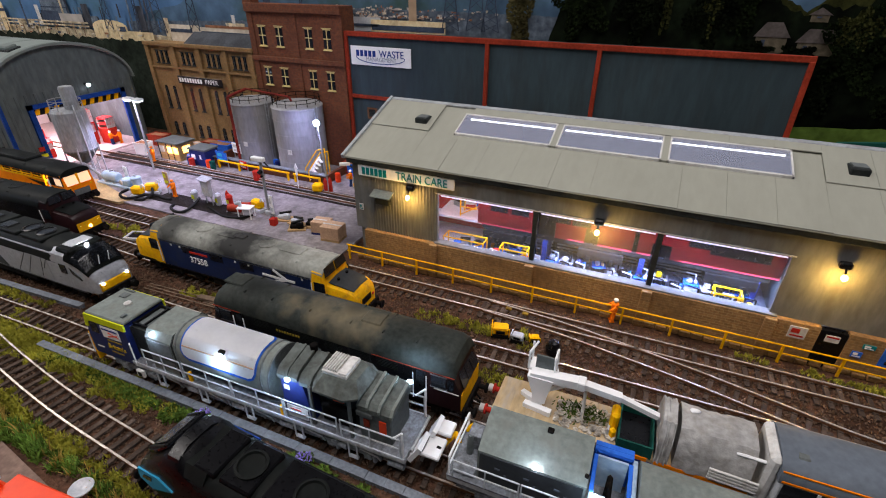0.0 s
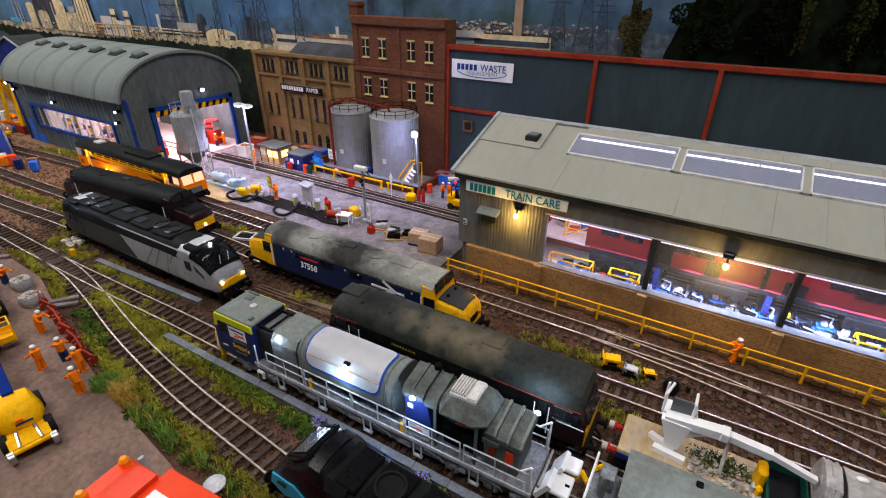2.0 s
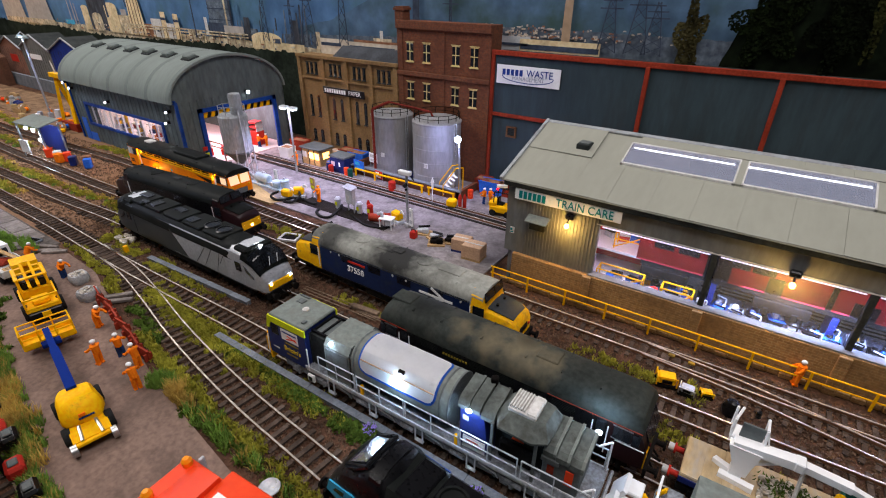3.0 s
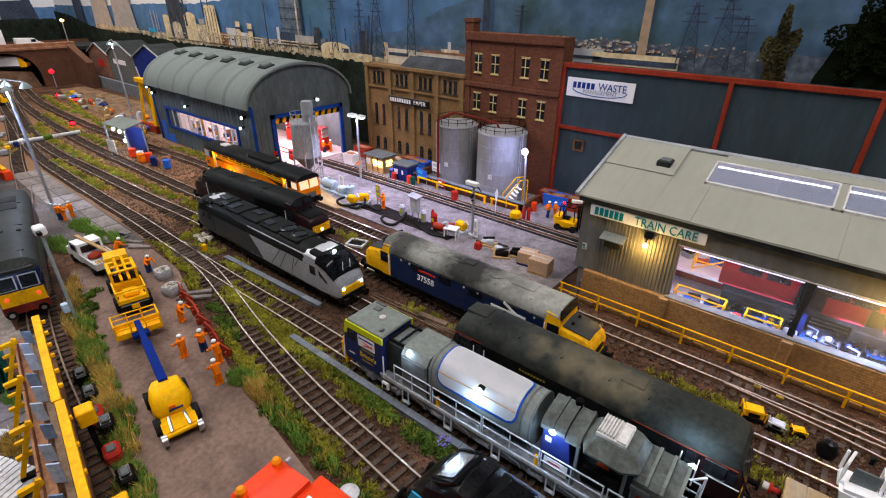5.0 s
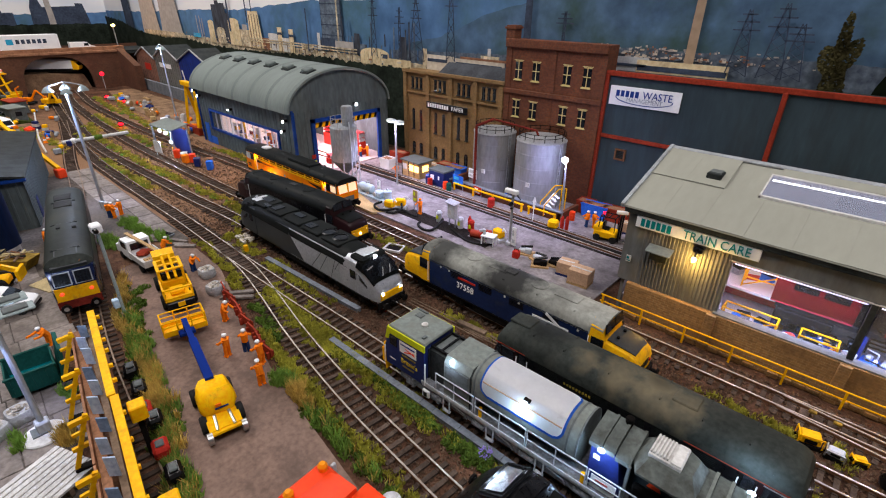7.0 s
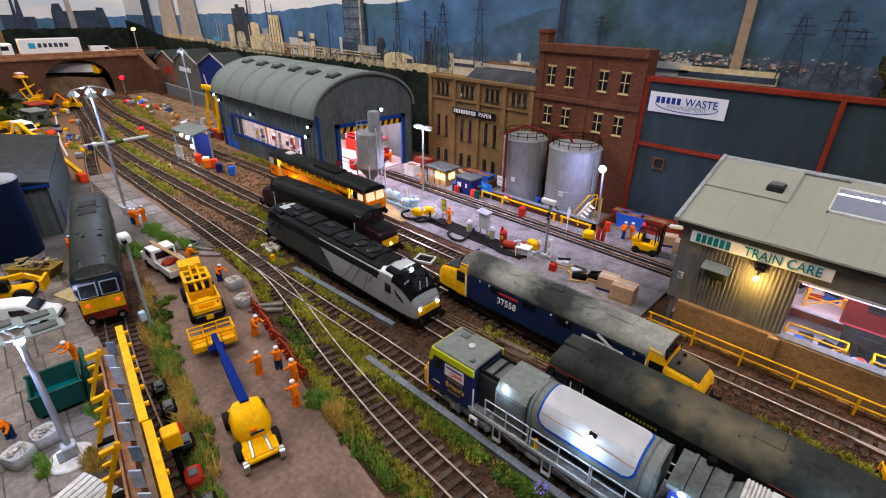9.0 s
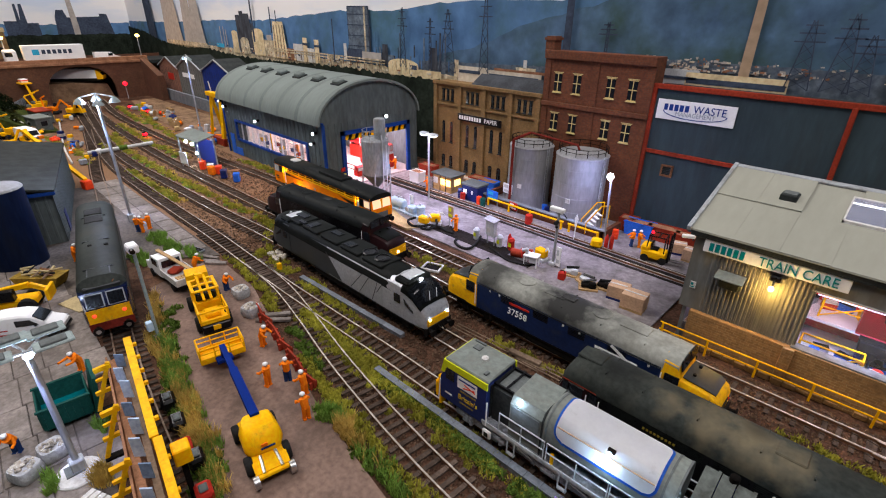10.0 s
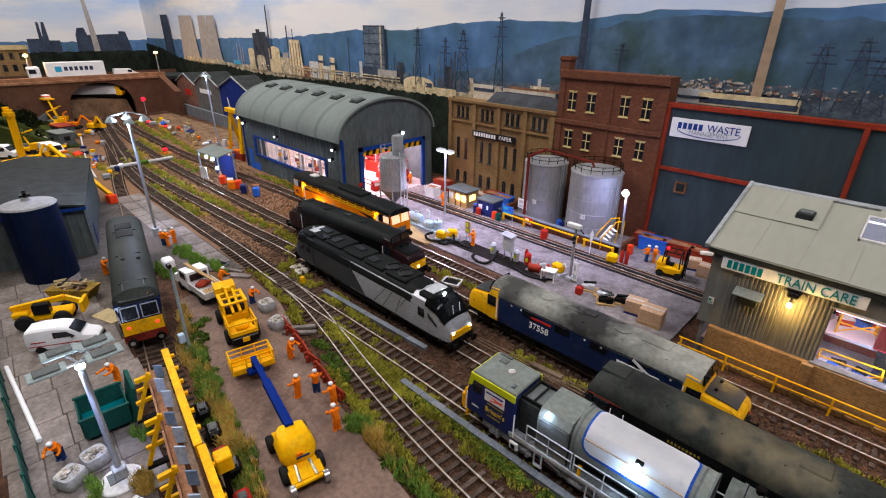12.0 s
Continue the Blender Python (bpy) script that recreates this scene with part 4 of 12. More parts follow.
for b, x in enumerate((-59.9, -55.4, -51.1, -46.9)):
    for k in (-1, 0, 1):
        sash(paper, x + k * 0.85, 10.2, 0.45, 1.5, 46.98, "guttermat")
    for k in (-0.6, 0.6):
        sash(paper, x + k * 1.25, 4.4, 0.5, 2.7, 46.98, "guttermat", True)
        sash(paper, x + k * 1.25, 0.8, 0.6, 1.4, 46.98, "guttermat", True)
th = thing("mill_sign", -53.9, 46.7, 8.35, 0, "black name board with white lettering on the mill", "sign")
part("board", boxes((-3.8, 3.8, -0.08, 0.02, -0.48, 0.48), bev=0.03), "black", th)
text("PAPER", th, 2.05, -0.1, 0, 0.78, "white", squeeze=1.0, name="white_lettering")
for i in range(9):
    part("name_bar", boxes((-3.5 + i * 0.45, -3.2 + i * 0.45, -0.11, -0.08, -0.26, 0.26)), "white", th, "white bar in place of a letter")

# ---- arched roof shed ----
shed = thing("wagon_shed", 0, 0, 0, 0, "grey clad shed with curved roof, blue trim and lit doorway", "building", kind="structure")
SX0, SX1, SY0, SY1 = -93.0, -64.3, 29.2, 45.0
bm = bmesh.new()
ribbed(bm, SX0, -89.0, SY0, 0, 8.6, 1.0, 0.08)
ribbed(bm, -68.4, SX1, SY0, 0, 8.6, 1.0, 0.08)
ribbed(bm, -89.0, -68.4, SY0, 0, 2.7, 1.0, 0.08)
ribbed(bm, -89.0, -68.4, SY0, 5.5, 8.6, 1.0, 0.08)
part("side_wall", bm, "clad", shed)
part("rear_side_wall", boxes((SX0, SX1, SY1 - 0.25, SY1, 0, 8.6)), "clad", shed)
arch = lambda n, grow=0.0: [(36.8 - (8.1 + grow) * math.cos(a), 8.5 + (4.6 + grow) * math.sin(a)) for a in [math.pi * i / n for i in range(n + 1)]]
bm = bmesh.new()
ribbed_x(bm, SY0, 32.2, SX1, 0, 8.5, 1.0)
ribbed_x(bm, 42.9, SY1, SX1, 0, 8.5, 1.0)
ribbed_x(bm, 32.2, 42.9, SX1, 6.9, 8.5, 1.0)
prism(bm, arch(24), "x", SX1 - 0.3, SX1)
part("gable_wall", bm, "clad", shed)
bm = bmesh.new()
prism(bm, arch(24), "x", SX0, SX0 + 0.3)
box(bm, SX0, SX0 + 0.25, SY0, SY1, 0, 8.5)
part("rear_gable", bm, "clad", shed)
bm = bmesh.new()
a, b = arch(28, 0.35), arch(28, 0.1)
loft(bm, [[(x, *p) for p in a + b[::-1]] for x in (SX0 - 0.4, SX1 + 0.4)])
roof = part("roof", bm, "archroof", shed, "grey green curved metal roof")
for x in [SX0 + 0.2 + i * 4.75 for i in range(7)]:
    bm = bmesh.new()
    a, b = arch(28, 0.37), arch(28, 0.3)
    loft(bm, [[(xx, *p) for p in a + b[::-1]] for xx in (x - 0.35, x + 0.35)])
    part("roof_rib", bm, "archrib", roof)
for i in range(6):
    x = -89.4 + i * 4.65
    v = part("roof_vent", boxes((-0.75, 0.75, -0.55, 0.55, 0, 0.5), bev=0.14), "archrib", roof)
    v.location = (x * S, 33.4 * S, 13.0 * S)
    v.rotation_euler = (0.26, 0, 0)
    k = part("vent_curb", boxes((-0.95, 0.95, -0.75, 0.75, -0.5, 0.16), bev=0.08), "guttermat", v)
part("eave_trim", boxes((SX0 - 0.3, SX1 + 0.3, SY0 - 0.25, SY0 - 0.02, 8.4, 8.85)), "bluetrim", shed)
part("corner_trim", boxes((SX1 - 0.1, SX1 + 0.16, SY0 - 0.16, SY0 + 0.2, 0, 8.6), (SX0 - 0.1, SX0 + 0.2, SY0 - 0.2, SY0 - 0.02, 0, 8.6)), "bluetrim", shed)
part("door_frame", boxes((SX1, SX1 + 0.3, 31.7, 32.25, 0, 7.4), (SX1, SX1 + 0.3, 42.85, 43.4, 0, 7.4), (SX1, SX1 + 0.3, 31.7, 43.4, 6.9, 7.4)), "bluetrim", shed, "blue painted door frame")
bm = bmesh.new()
for i in range(10):
    y = 32.3 + i * 1.06
    prism(bm, [(y, 6.2), (y + 0.5, 6.2), (y + 0.75, 6.9), (y + 0.25, 6.9)], "x", SX1 - 0.1, SX1 + 0.06)
part("hazard_stripe", bm, "yellow", shed)
part("hazard_board", boxes((SX1 - 0.22, SX1 - 0.02, 32.25, 42.85, 6.15, 6.9)), "black", shed)
part("window_frame", boxes((-89.3, -68.1, SY0 - 0.22, SY0 + 0.1, 5.4, 5.75), (-89.3, -68.1, SY0 - 0.22, SY0 + 0.1, 2.45, 2.8), (-89.3, -88.95, SY0 - 0.22, SY0 + 0.1, 2.8, 5.4), (-68.45, -68.1, SY0 - 0.22, SY0 + 0.1, 2.8, 5.4)), "bluetrim", shed)
for i in range(1, 12):
    x = -89 + i * 20.6 / 12
    q = 0.14 if i % 4 == 0 else 0.05
    part("mullion", boxes((x - q, x + q, SY0 - 0.1, SY0 + 0.1, 2.8, 5.4)), "palegrey", shed)
for i in range(4):
    g = part("window_pane", boxes((-88.9 + i * 5.15, -83.95 + i * 5.15, SY0 + 0.02, SY0 + 0.06, 2.8, 5.4)), "pane", shed)
    g.visible_shadow = False
part("side_door", boxes((-91.8, -90.5, SY0 - 0.14, SY0, 0, 3.2), (-90.3, -88.2, SY0 - 0.12, SY0, 0, 1.2)), "midblue", shed, "pale blue side door")
part("floor_slab", boxes((SX0 + 0.3, SX1, SY0 + 0.3, SY1 - 0.3, 0, 0.14)), "redfloor", shed)
part("inner_wall", boxes((-86, -85.7, SY0 + 0.3, SY1 - 0.3, 0.14, 8.5)), "whitewall", shed)
lamp("AREA", "shed_tubes", -70.5, 37.6, 8.0, 0.95, (1.0, 0.72, 0.86), 0.12, (-69.5, 37.6, 0), size_y=0.1)
lamp("AREA", "shed_rear_tubes", -80, 34.5, 8.0, 0.16, (1.0, 0.68, 0.42), 0.16, (-80, 34.0, 0), size_y=0.06)
for x in (-75, -70, -66.5):
    s = thing("strip_light", x, 37.6, 8.2, 90, "bright tube light inside the curved shed", "strip light", "shed strip lights")
    part("tube", rods(((-3, 0, 0), (3, 0, 0), 0.1)), "glow_strip", s)
random.seed(9)
for i, (x, y, w, hh, m) in enumerate(((-87.5, 30.6, 1.2, 4.4, "palegrey"), (-85.2, 31.4, 1.6, 3.6, "silver"), (-82.4, 30.8, 0.8, 4.6, "warnyellow"), (-80.6, 31.6, 1.8, 3.2, "wood"), (-78.2, 30.8, 1.0, 4.2, "offwhite"), (-76.0, 31.4, 1.4, 3.8, "orange"), (-73.4, 30.9, 1.0, 4.3, "offwhite"), (-71.4, 31.5, 1.5, 3.0, "wood"), (-69.8, 30.9, 0.8, 4.4, "palegrey"))):
    th = thing("stores_rack", x, y, 0.14, 0, "tall stores rack behind the shed window", "rack", "shed stores racks")
    part("back_panel", boxes((-w / 2, w / 2, 0.3, 0.4, 0, hh)), m, th)
    for z in (1.2, 2.4, hh - 0.1):
        part("shelf", boxes((-w / 2, w / 2, -0.4, 0.3, z, z + 0.1)), "offwhite", th)
    part("stores_box", boxes((-w * 0.35, w * 0.1, -0.3, 0.25, 2.5, 3.0)), ("redpaint", "yellow", "navy")[i % 3], th)
for x, y, w, h in ((-67.5, 41.8, 1.6, 3.4), (-69.0, 39.8, 2.0, 2.8), (-66.8, 36.2, 1.0, 1.3), (-71, 41.0, 2.2, 4.2), (-72, 33.5, 2.5, 2.6), (-75, 42.5, 3.5, 3.0), (-68.5, 34, 1.4, 1.8), (-78, 38, 3.0, 2.5), (-70.5, 43.5, 1.6, 2.4), (-73.5, 36.5, 1.8, 1.2)):
    th = thing("tool_rack", x, y, 0.14, 10 * random.random(), "red tool rack and machine inside the shed", "tool rack", "shed equipment")
    part("cabinet", boxes((-w / 2, w / 2, -0.7, 0.7, 0, h * 0.6), bev=0.05), "redpaint", th)
    part("shelf", boxes((-w / 2, w / 2, -0.6, 0.6, h * 0.72, h * 0.8), (-w / 2, w / 2, -0.6, 0.6, h * 0.92, h)), "redwall", th)
    part("upright", boxes((-w / 2, -w / 2 + 0.12, -0.6, 0.6, h * 0.6, h), (w / 2 - 0.12, w / 2, -0.6, 0.6, h * 0.6, h)), "offwhite", th)
for x, z, y in ((-91.5, 7.3, 29.0), (-81, 6.6, 29.0), (-65.6, 7.3, 29.0), (-66.3, 5.9, 29.0), (-93, 8.0, 29.0)):
    th = thing("floodlight", x, y, z, 0, "small bright floodlight on the shed wall", "floodlight", "shed floodlights")
    part("case", boxes((-0.3, 0.3, -0.45, 0.05, 0, 0.35), bev=0.05), "black", th)
    part("lens", shape(blob, 0, -0.5, 0.1, 0.16, 0.08, 0.14, 0), "glow_white", th)
th = thing("floodlight", -64.1, 38.9, 8.4, 90, "small bright floodlight on the shed wall", "floodlight", "shed floodlights")
part("case", boxes((-0.3, 0.3, -0.35, 0.05, 0, 0.35), bev=0.05), "black", th)
part("lens", shape(blob, 0, -0.4, 0.1, 0.2, 0.1, 0.2, 0), "glow_white", th)

# ---- rail vehicles ----
def arc(hw, zs, zt, n=10, power=0.75):
    """Points of a rounded roof from one eave to the other."""
    return [(-hw * math.copysign(abs(math.cos(a)) ** power, math.cos(a)), zs + (zt - zs) * math.sin(a) ** 0.9) for a in [math.pi * i / n for i in range(n + 1)]]


def roof_bm(x0, x1, hw, zs, zt, low=0.12, ends=0.0):
    bm = bmesh.new()
    rings = []
    for x, k in ((x0, 1 - ends), (x0 + 0.5, 1), (x1 - 0.5, 1), (x1, 1 - ends)):
        rings.append([(x, -hw, zs - low)] + [(x, y * (0.5 + 0.5 * k), zs + (z - zs) * k) for y, z in arc(hw, zs, zt)] + [(x, hw, zs - low)])
    loft(bm, rings)
    return bm


def wheelset(parent, x, r=0.55):
    bm = bmesh.new()
    for s in (-1, 1):
        rod(bm, (x, s * 0.62, r), (x, s * 0.76, r), r, 18)
        rod(bm, (x, s * 0.76, r), (x, s * 0.82, r), r * 0.35, 10)
    rod(bm, (x, -0.62, r), (x, 0.62, r), 0.1, 6)
    part("wheelset", bm, "rust", parent)


def bogie(th, cx, axles, m="under"):
    half = abs(axles[-1]) + 0.75
    bm = bmesh.new()
    for s in (-1, 1):
        y0, y1 = (s * 0.95, s * 1.12) if s > 0 else (s * 1.12, s * 0.95)
        box(bm, cx - half, cx + half, y0, y1, 0.45, 0.85, 0.04)
        for a in axles:
            box(bm, cx + a - 0.22, cx + a + 0.22, min(y0, y1) - 0.05, max(y0, y1) + 0.05, 0.3, 0.75, 0.04)
            rod(bm, (cx + a + 0.4, s * 1.12, 0.35), (cx + a + 0.4, s * 1.12, 0.85), 0.13, 8)
    box(bm, cx - half * 0.7, cx + half * 0.7, -0.9, 0.9, 0.5, 0.95)
    b = part("bogie", bm, m, th)
    for a in axles:
        wheelset(b, cx + a)


def buffers(th, x, d, z=0.78, beam_mat="under"):
    b = part("buffer_beam", boxes((min(x, x + d * 0.15), max(x, x + d * 0.15), -1.25, 1.25, z - 0.3, z + 0.25), bev=0.03), beam_mat, th)
    for s in (-0.87, 0.87):
        bm = bmesh.new()
        rod(bm, (x + d * 0.15, s, z), (x + d * 0.5, s, z), 0.13, 10)
        rod(bm, (x + d * 0.5, s, z), (x + d * 0.6, s, z), 0.25, 12)
        part("buffer", bm, "under", b)
    part("coupling", rods(((x + d * 0.1, 0, z), (x + d * 0.55, 0, z - 0.15), 0.07), ((x + d * 0.1, 0.4, z), (x + d * 0.4, 0.45, z - 0.4), 0.05), ((x + d * 0.1, -0.4, z), (x + d * 0.4, -0.45, z - 0.4), 0.05)), "under", b)


def side_lamp(th, x, y, z, m, r=0.1, d=1):
    part("lamp", shape(blob, x, y, z, r * 0.6, r, r, 0), m, th, "glowing lamp")


def co_co(name, x, y, rz, label, side, roofm, front, nose_top, length=18.7, stripe=None, size=(1.07, 1.04, 1.12)):
    """A bonneted diesel with a cab behind each nose; local x runs along it."""
    th = thing(name, x, y, 0.34, rz, label, "locomotive", "locomotives")
    th.scale = size
    h = length / 2 - 0.45
    cab, nose = h - 2.95, h - 1.75
    part("body", boxes((-cab, cab, -1.33, 1.33, 1.0, 2.95), bev=0.03), side, th)
    rf = part("roof", roof_bm(-cab - 0.05, cab + 0.05, 1.33, 2.9, 3.72), roofm, th)
    bm = bmesh.new()
    for i in range(5):
        xx = -cab + 1.2 + i * (2 * cab - 2.4) / 4
        box(bm, xx - 0.03, xx + 0.03, -1.0, 1.0, 3.45, 3.6)
    part("roof_seam", bm, roofm, rf)
    for xx in (-3.1, 2.2):
        bm = shape(lathe, [(0.6, 3.6), (0.6, 3.73), (0.5, 3.75), (0.48, 3.73)], xx, 0)
        f = part("roof_fan", bm, roofm, rf, "low roof fan cowl")
    part("exhaust", boxes((-0.5, 0.4, -0.25, 0.25, 3.66, 3.8), bev=0.04), "soot", rf)
    part("solebar", boxes((-h, h, -1.28, 1.28, 0.86, 1.02)), "black", th)
    part("fuel_tank", boxes((-2.2, 2.2, -1.2, 1.2, 0.3, 0.88), bev=0.1), "under", th)
    for d in (-1, 1):
        sec = lambda xx, hw, zt, zs: [(d * xx, yy, zz) for yy, zz in [(-hw, 1.0), (-hw, zs)] + arc(hw, zs, zt, 6)[1:-1] + [(hw, zs), (hw, 1.0)]]
        bm = bmesh.new()
        loft(bm, [sec(cab, 1.33, 3.72, 2.9), sec(cab + 0.75, 1.32, 3.66, 2.85), sec(nose - 0.25, 1.28, 2.75, 2.45)])
        c = part("cab", bm, front, th)
        top = lambda xx, hw, zt, zs, up: [(d * xx, yy, zz + up) for yy, zz in arc(hw, zs, zt, 8, 0.75)[1:-1]]
        bm = bmesh.new()
        loft(bm, [top(xx, 1.3, zt, zs, 0.03) + top(xx, 1.3, zt, zs, -0.1)[::-1] for xx, zt, zs in ((cab + 0.02, 3.72, 2.9), (cab + 0.78, 3.67, 2.85))])
        part("cab_roof", bm, roofm, c, "roof sheet carried over the cab")
        bm = bmesh.new()
        for s in (-0.45, 0.45):
            rod(bm, (d * (nose + 0.2), s, 2.72), (d * (nose + 0.2), s, 2.82), 0.09, 8)
        part("nose_vent", bm, "under", c)
        bm = bmesh.new()
        loft(bm, [sec(nose - 0.25, 1.26, 2.72, 2.3), sec(h - 0.55, 1.2, 2.55, 2.1), sec(h - 0.15, 1.12, 2.3, 1.95), sec(h, 1.0, 2.0, 1.75)])
        part("nose", bm, front, th)
        bm = bmesh.new()
        loft(bm, [[(d * xx, yy, z) for yy, z in ((-w, z0), (0, z0 + 0.08), (w, z0), (w, z0 + 0.04), (0, z0 + 0.13), (-w, z0 + 0.04))] for xx, w, z0 in ((nose - 0.2, 0.95, 2.66), (h - 0.6, 0.9, 2.48), (h - 0.32, 0.8, 2.34))])
        part("nose_top", bm, nose_top, th, "matt nose top panel")
        for s in (-1, 1):
            bm = bmesh.new()
            f = lambda k, q: (d * (cab + 0.75 + k * (nose - cab - 1.0)), s * q, 3.68 - k * 0.95)
            loft(bm, [[f(0.14, 0.08), f(0.14, 1.0), f(0.72, 1.1), f(0.72, 0.08)], [(p[0] + d * 0.08, p[1], p[2] + 0.09) for p in (f(0.14, 0.08), f(0.14, 1.0), f(0.72, 1.1), f(0.72, 0.08))]])
            part("windscreen", bm, "window", c)
            y0, y1 = (1.3, 1.36) if s > 0 else (-1.36, -1.3)
            part("side_window", boxes((min(d * (cab + 0.2), d * (cab + 0.95)), max(d * (cab + 0.2), d * (cab + 0.95)), y0, y1, 2.0, 2.75)), "window", c)
            part("handrail", rods(((d * (cab + 0.05), s * 1.4, 1.2), (d * (cab + 0.05), s * 1.4, 2.7), 0.03)), "white", c)
            side_lamp(th, d * (h + 0.02), s * 0.75, 1.5, "glow_cab" if front == "maroon" and d > 0 else "redpaint", 0.1)
        part("headcode_box", boxes((min(d * (h - 0.05), d * (h + 0.04)), max(d * (h - 0.05), d * (h + 0.04)), -0.5, 0.5, 1.35, 1.75)), "black", th)
        buffers(th, d * h, d)
        bogie(th, d * 5.6, (-1.9, 0.1, 1.95))
    for s in (-1, 1):
        bm = bmesh.new()
        for i in range(4):
            xx = -4.2 + i * 2.5
            for k in range(5):
                box(bm, xx, xx + 1.1, s * 1.33 - 0.02, s * 1.33 + 0.02, 2.3 + k * 0.1, 2.36 + k * 0.1)
        part("grille", bm, "black", th)
    if stripe:
        part("stripe", boxes((-h + 0.4, h - 0.4, -1.36, 1.36, 1.02, 1.12)), stripe, th)
    return th


blue = co_co("blue_diesel", -24.55, 21.65, 0.2, "dark blue diesel locomotive with yellow ends and sooty grey roof", "blue37", "greyroof", "warnyellow", "gunmetal", 19.4)
text("37558", blue, -2.85, -1.35, 1.92, 0.62, "white", name="white_number")
part("nameplate", boxes((-3.5, -1.95, -1.37, -1.33, 2.42, 2.56)), "redpaint", blue, "small red nameplate")
bm = bmesh.new()
zig = [(-0.35, 0.72), (0.62, 0.2), (-0.62, -0.2), (0.35, -0.72)]
for p, q in zip(zig, zig[1:]):
    beam(bm, (3.85 + p[0], -1.36, 2.15 + p[1]), (3.85 + q[0], -1.36, 2.15 + q[1]), 0.03, 0.17)
for z in (0.2, -0.2):
    beam(bm, (2.6, -1.362, 2.15 + z), (5.1, -1.362, 2.15 + z), 0.03, 0.15)
part("arrow_marking", bm, "white", blue, "white double arrow marking")
for s in (-1, 1):
    bm = bmesh.new()
    for xx in (-5.2, -4.4, 0.4, 1.5, 5.6):
        box(bm, xx, xx + 0.12, s * 1.33 - 0.03, s * 1.33 + 0.03, 2.62, 2.74)
    part("lamp_bracket", bm, "offwhite", blue)
    part("cantrail_line", boxes((-6.1, 6.1, min(s * 1.33, s * 1.35), max(s * 1.33, s * 1.35), 2.84, 2.88)), "guttermat", blue)
for x0, x1 in ((-1.6, -0.2), (3.4, 5.0)):
    part("roof_hatch", boxes((x0, x1, -0.43, 0.43, 3.66, 3.75), bev=0.03), "greyroof", blue)
dark = co_co("maroon_diesel", -51.6, 21.1, 4.6, "dark maroon diesel locomotive with black roof and lit lamps", "black", "blackroof", "maroon", "blackroof", 18.75, size=(1.07, 1.04, 1.08))
part("yellow_panel", boxes((8.86, 9.0, -0.98, 0.98, 0.95, 1.72)), "warnyellow", dark, "yellow warning panel")
side_lamp(dark, 9.02, 0.0, 1.25, "glow_warm", 0.13)

# ---- flat fronted diesel ----
wc = thing("weathered_diesel", -13.75, 17.25, 0.34, 0.3, "weathered maroon diesel locomotive with stained dark roof", "locomotive", "locomotives")
wc.scale = (1.07, 1.05, 1.12)
h = 7.45
part("body", boxes((-h + 1.7, h - 1.7, -1.33, 1.33, 0.95, 3.1), bev=0.03), "black", wc)
part("roof", roof_bm(-h + 1.4, h - 1.4, 1.36, 2.95, 3.92, ends=0.02), "darkroof", wc, "soot stained dark roof")
for s in (-1, 1):
    y0, y1 = sorted((s * 1.345, s * 1.385))
    part("cantrail_line", boxes((h - 4.6, h - 0.34, y0, y1, 2.87, 2.895)), "redtrim", wc, "thin red cantrail line")
    part("cantrail_line", boxes((-h + 0.34, -h + 2.2, y0, y1, 2.87, 2.895)), "redtrim", wc, "thin red cantrail line")
    part("cab_line", boxes((h - 1.35, h - 0.12, y0, y1 - 0.012 if s > 0 else y1, 1.98, 2.02)), "offwhite", wc)
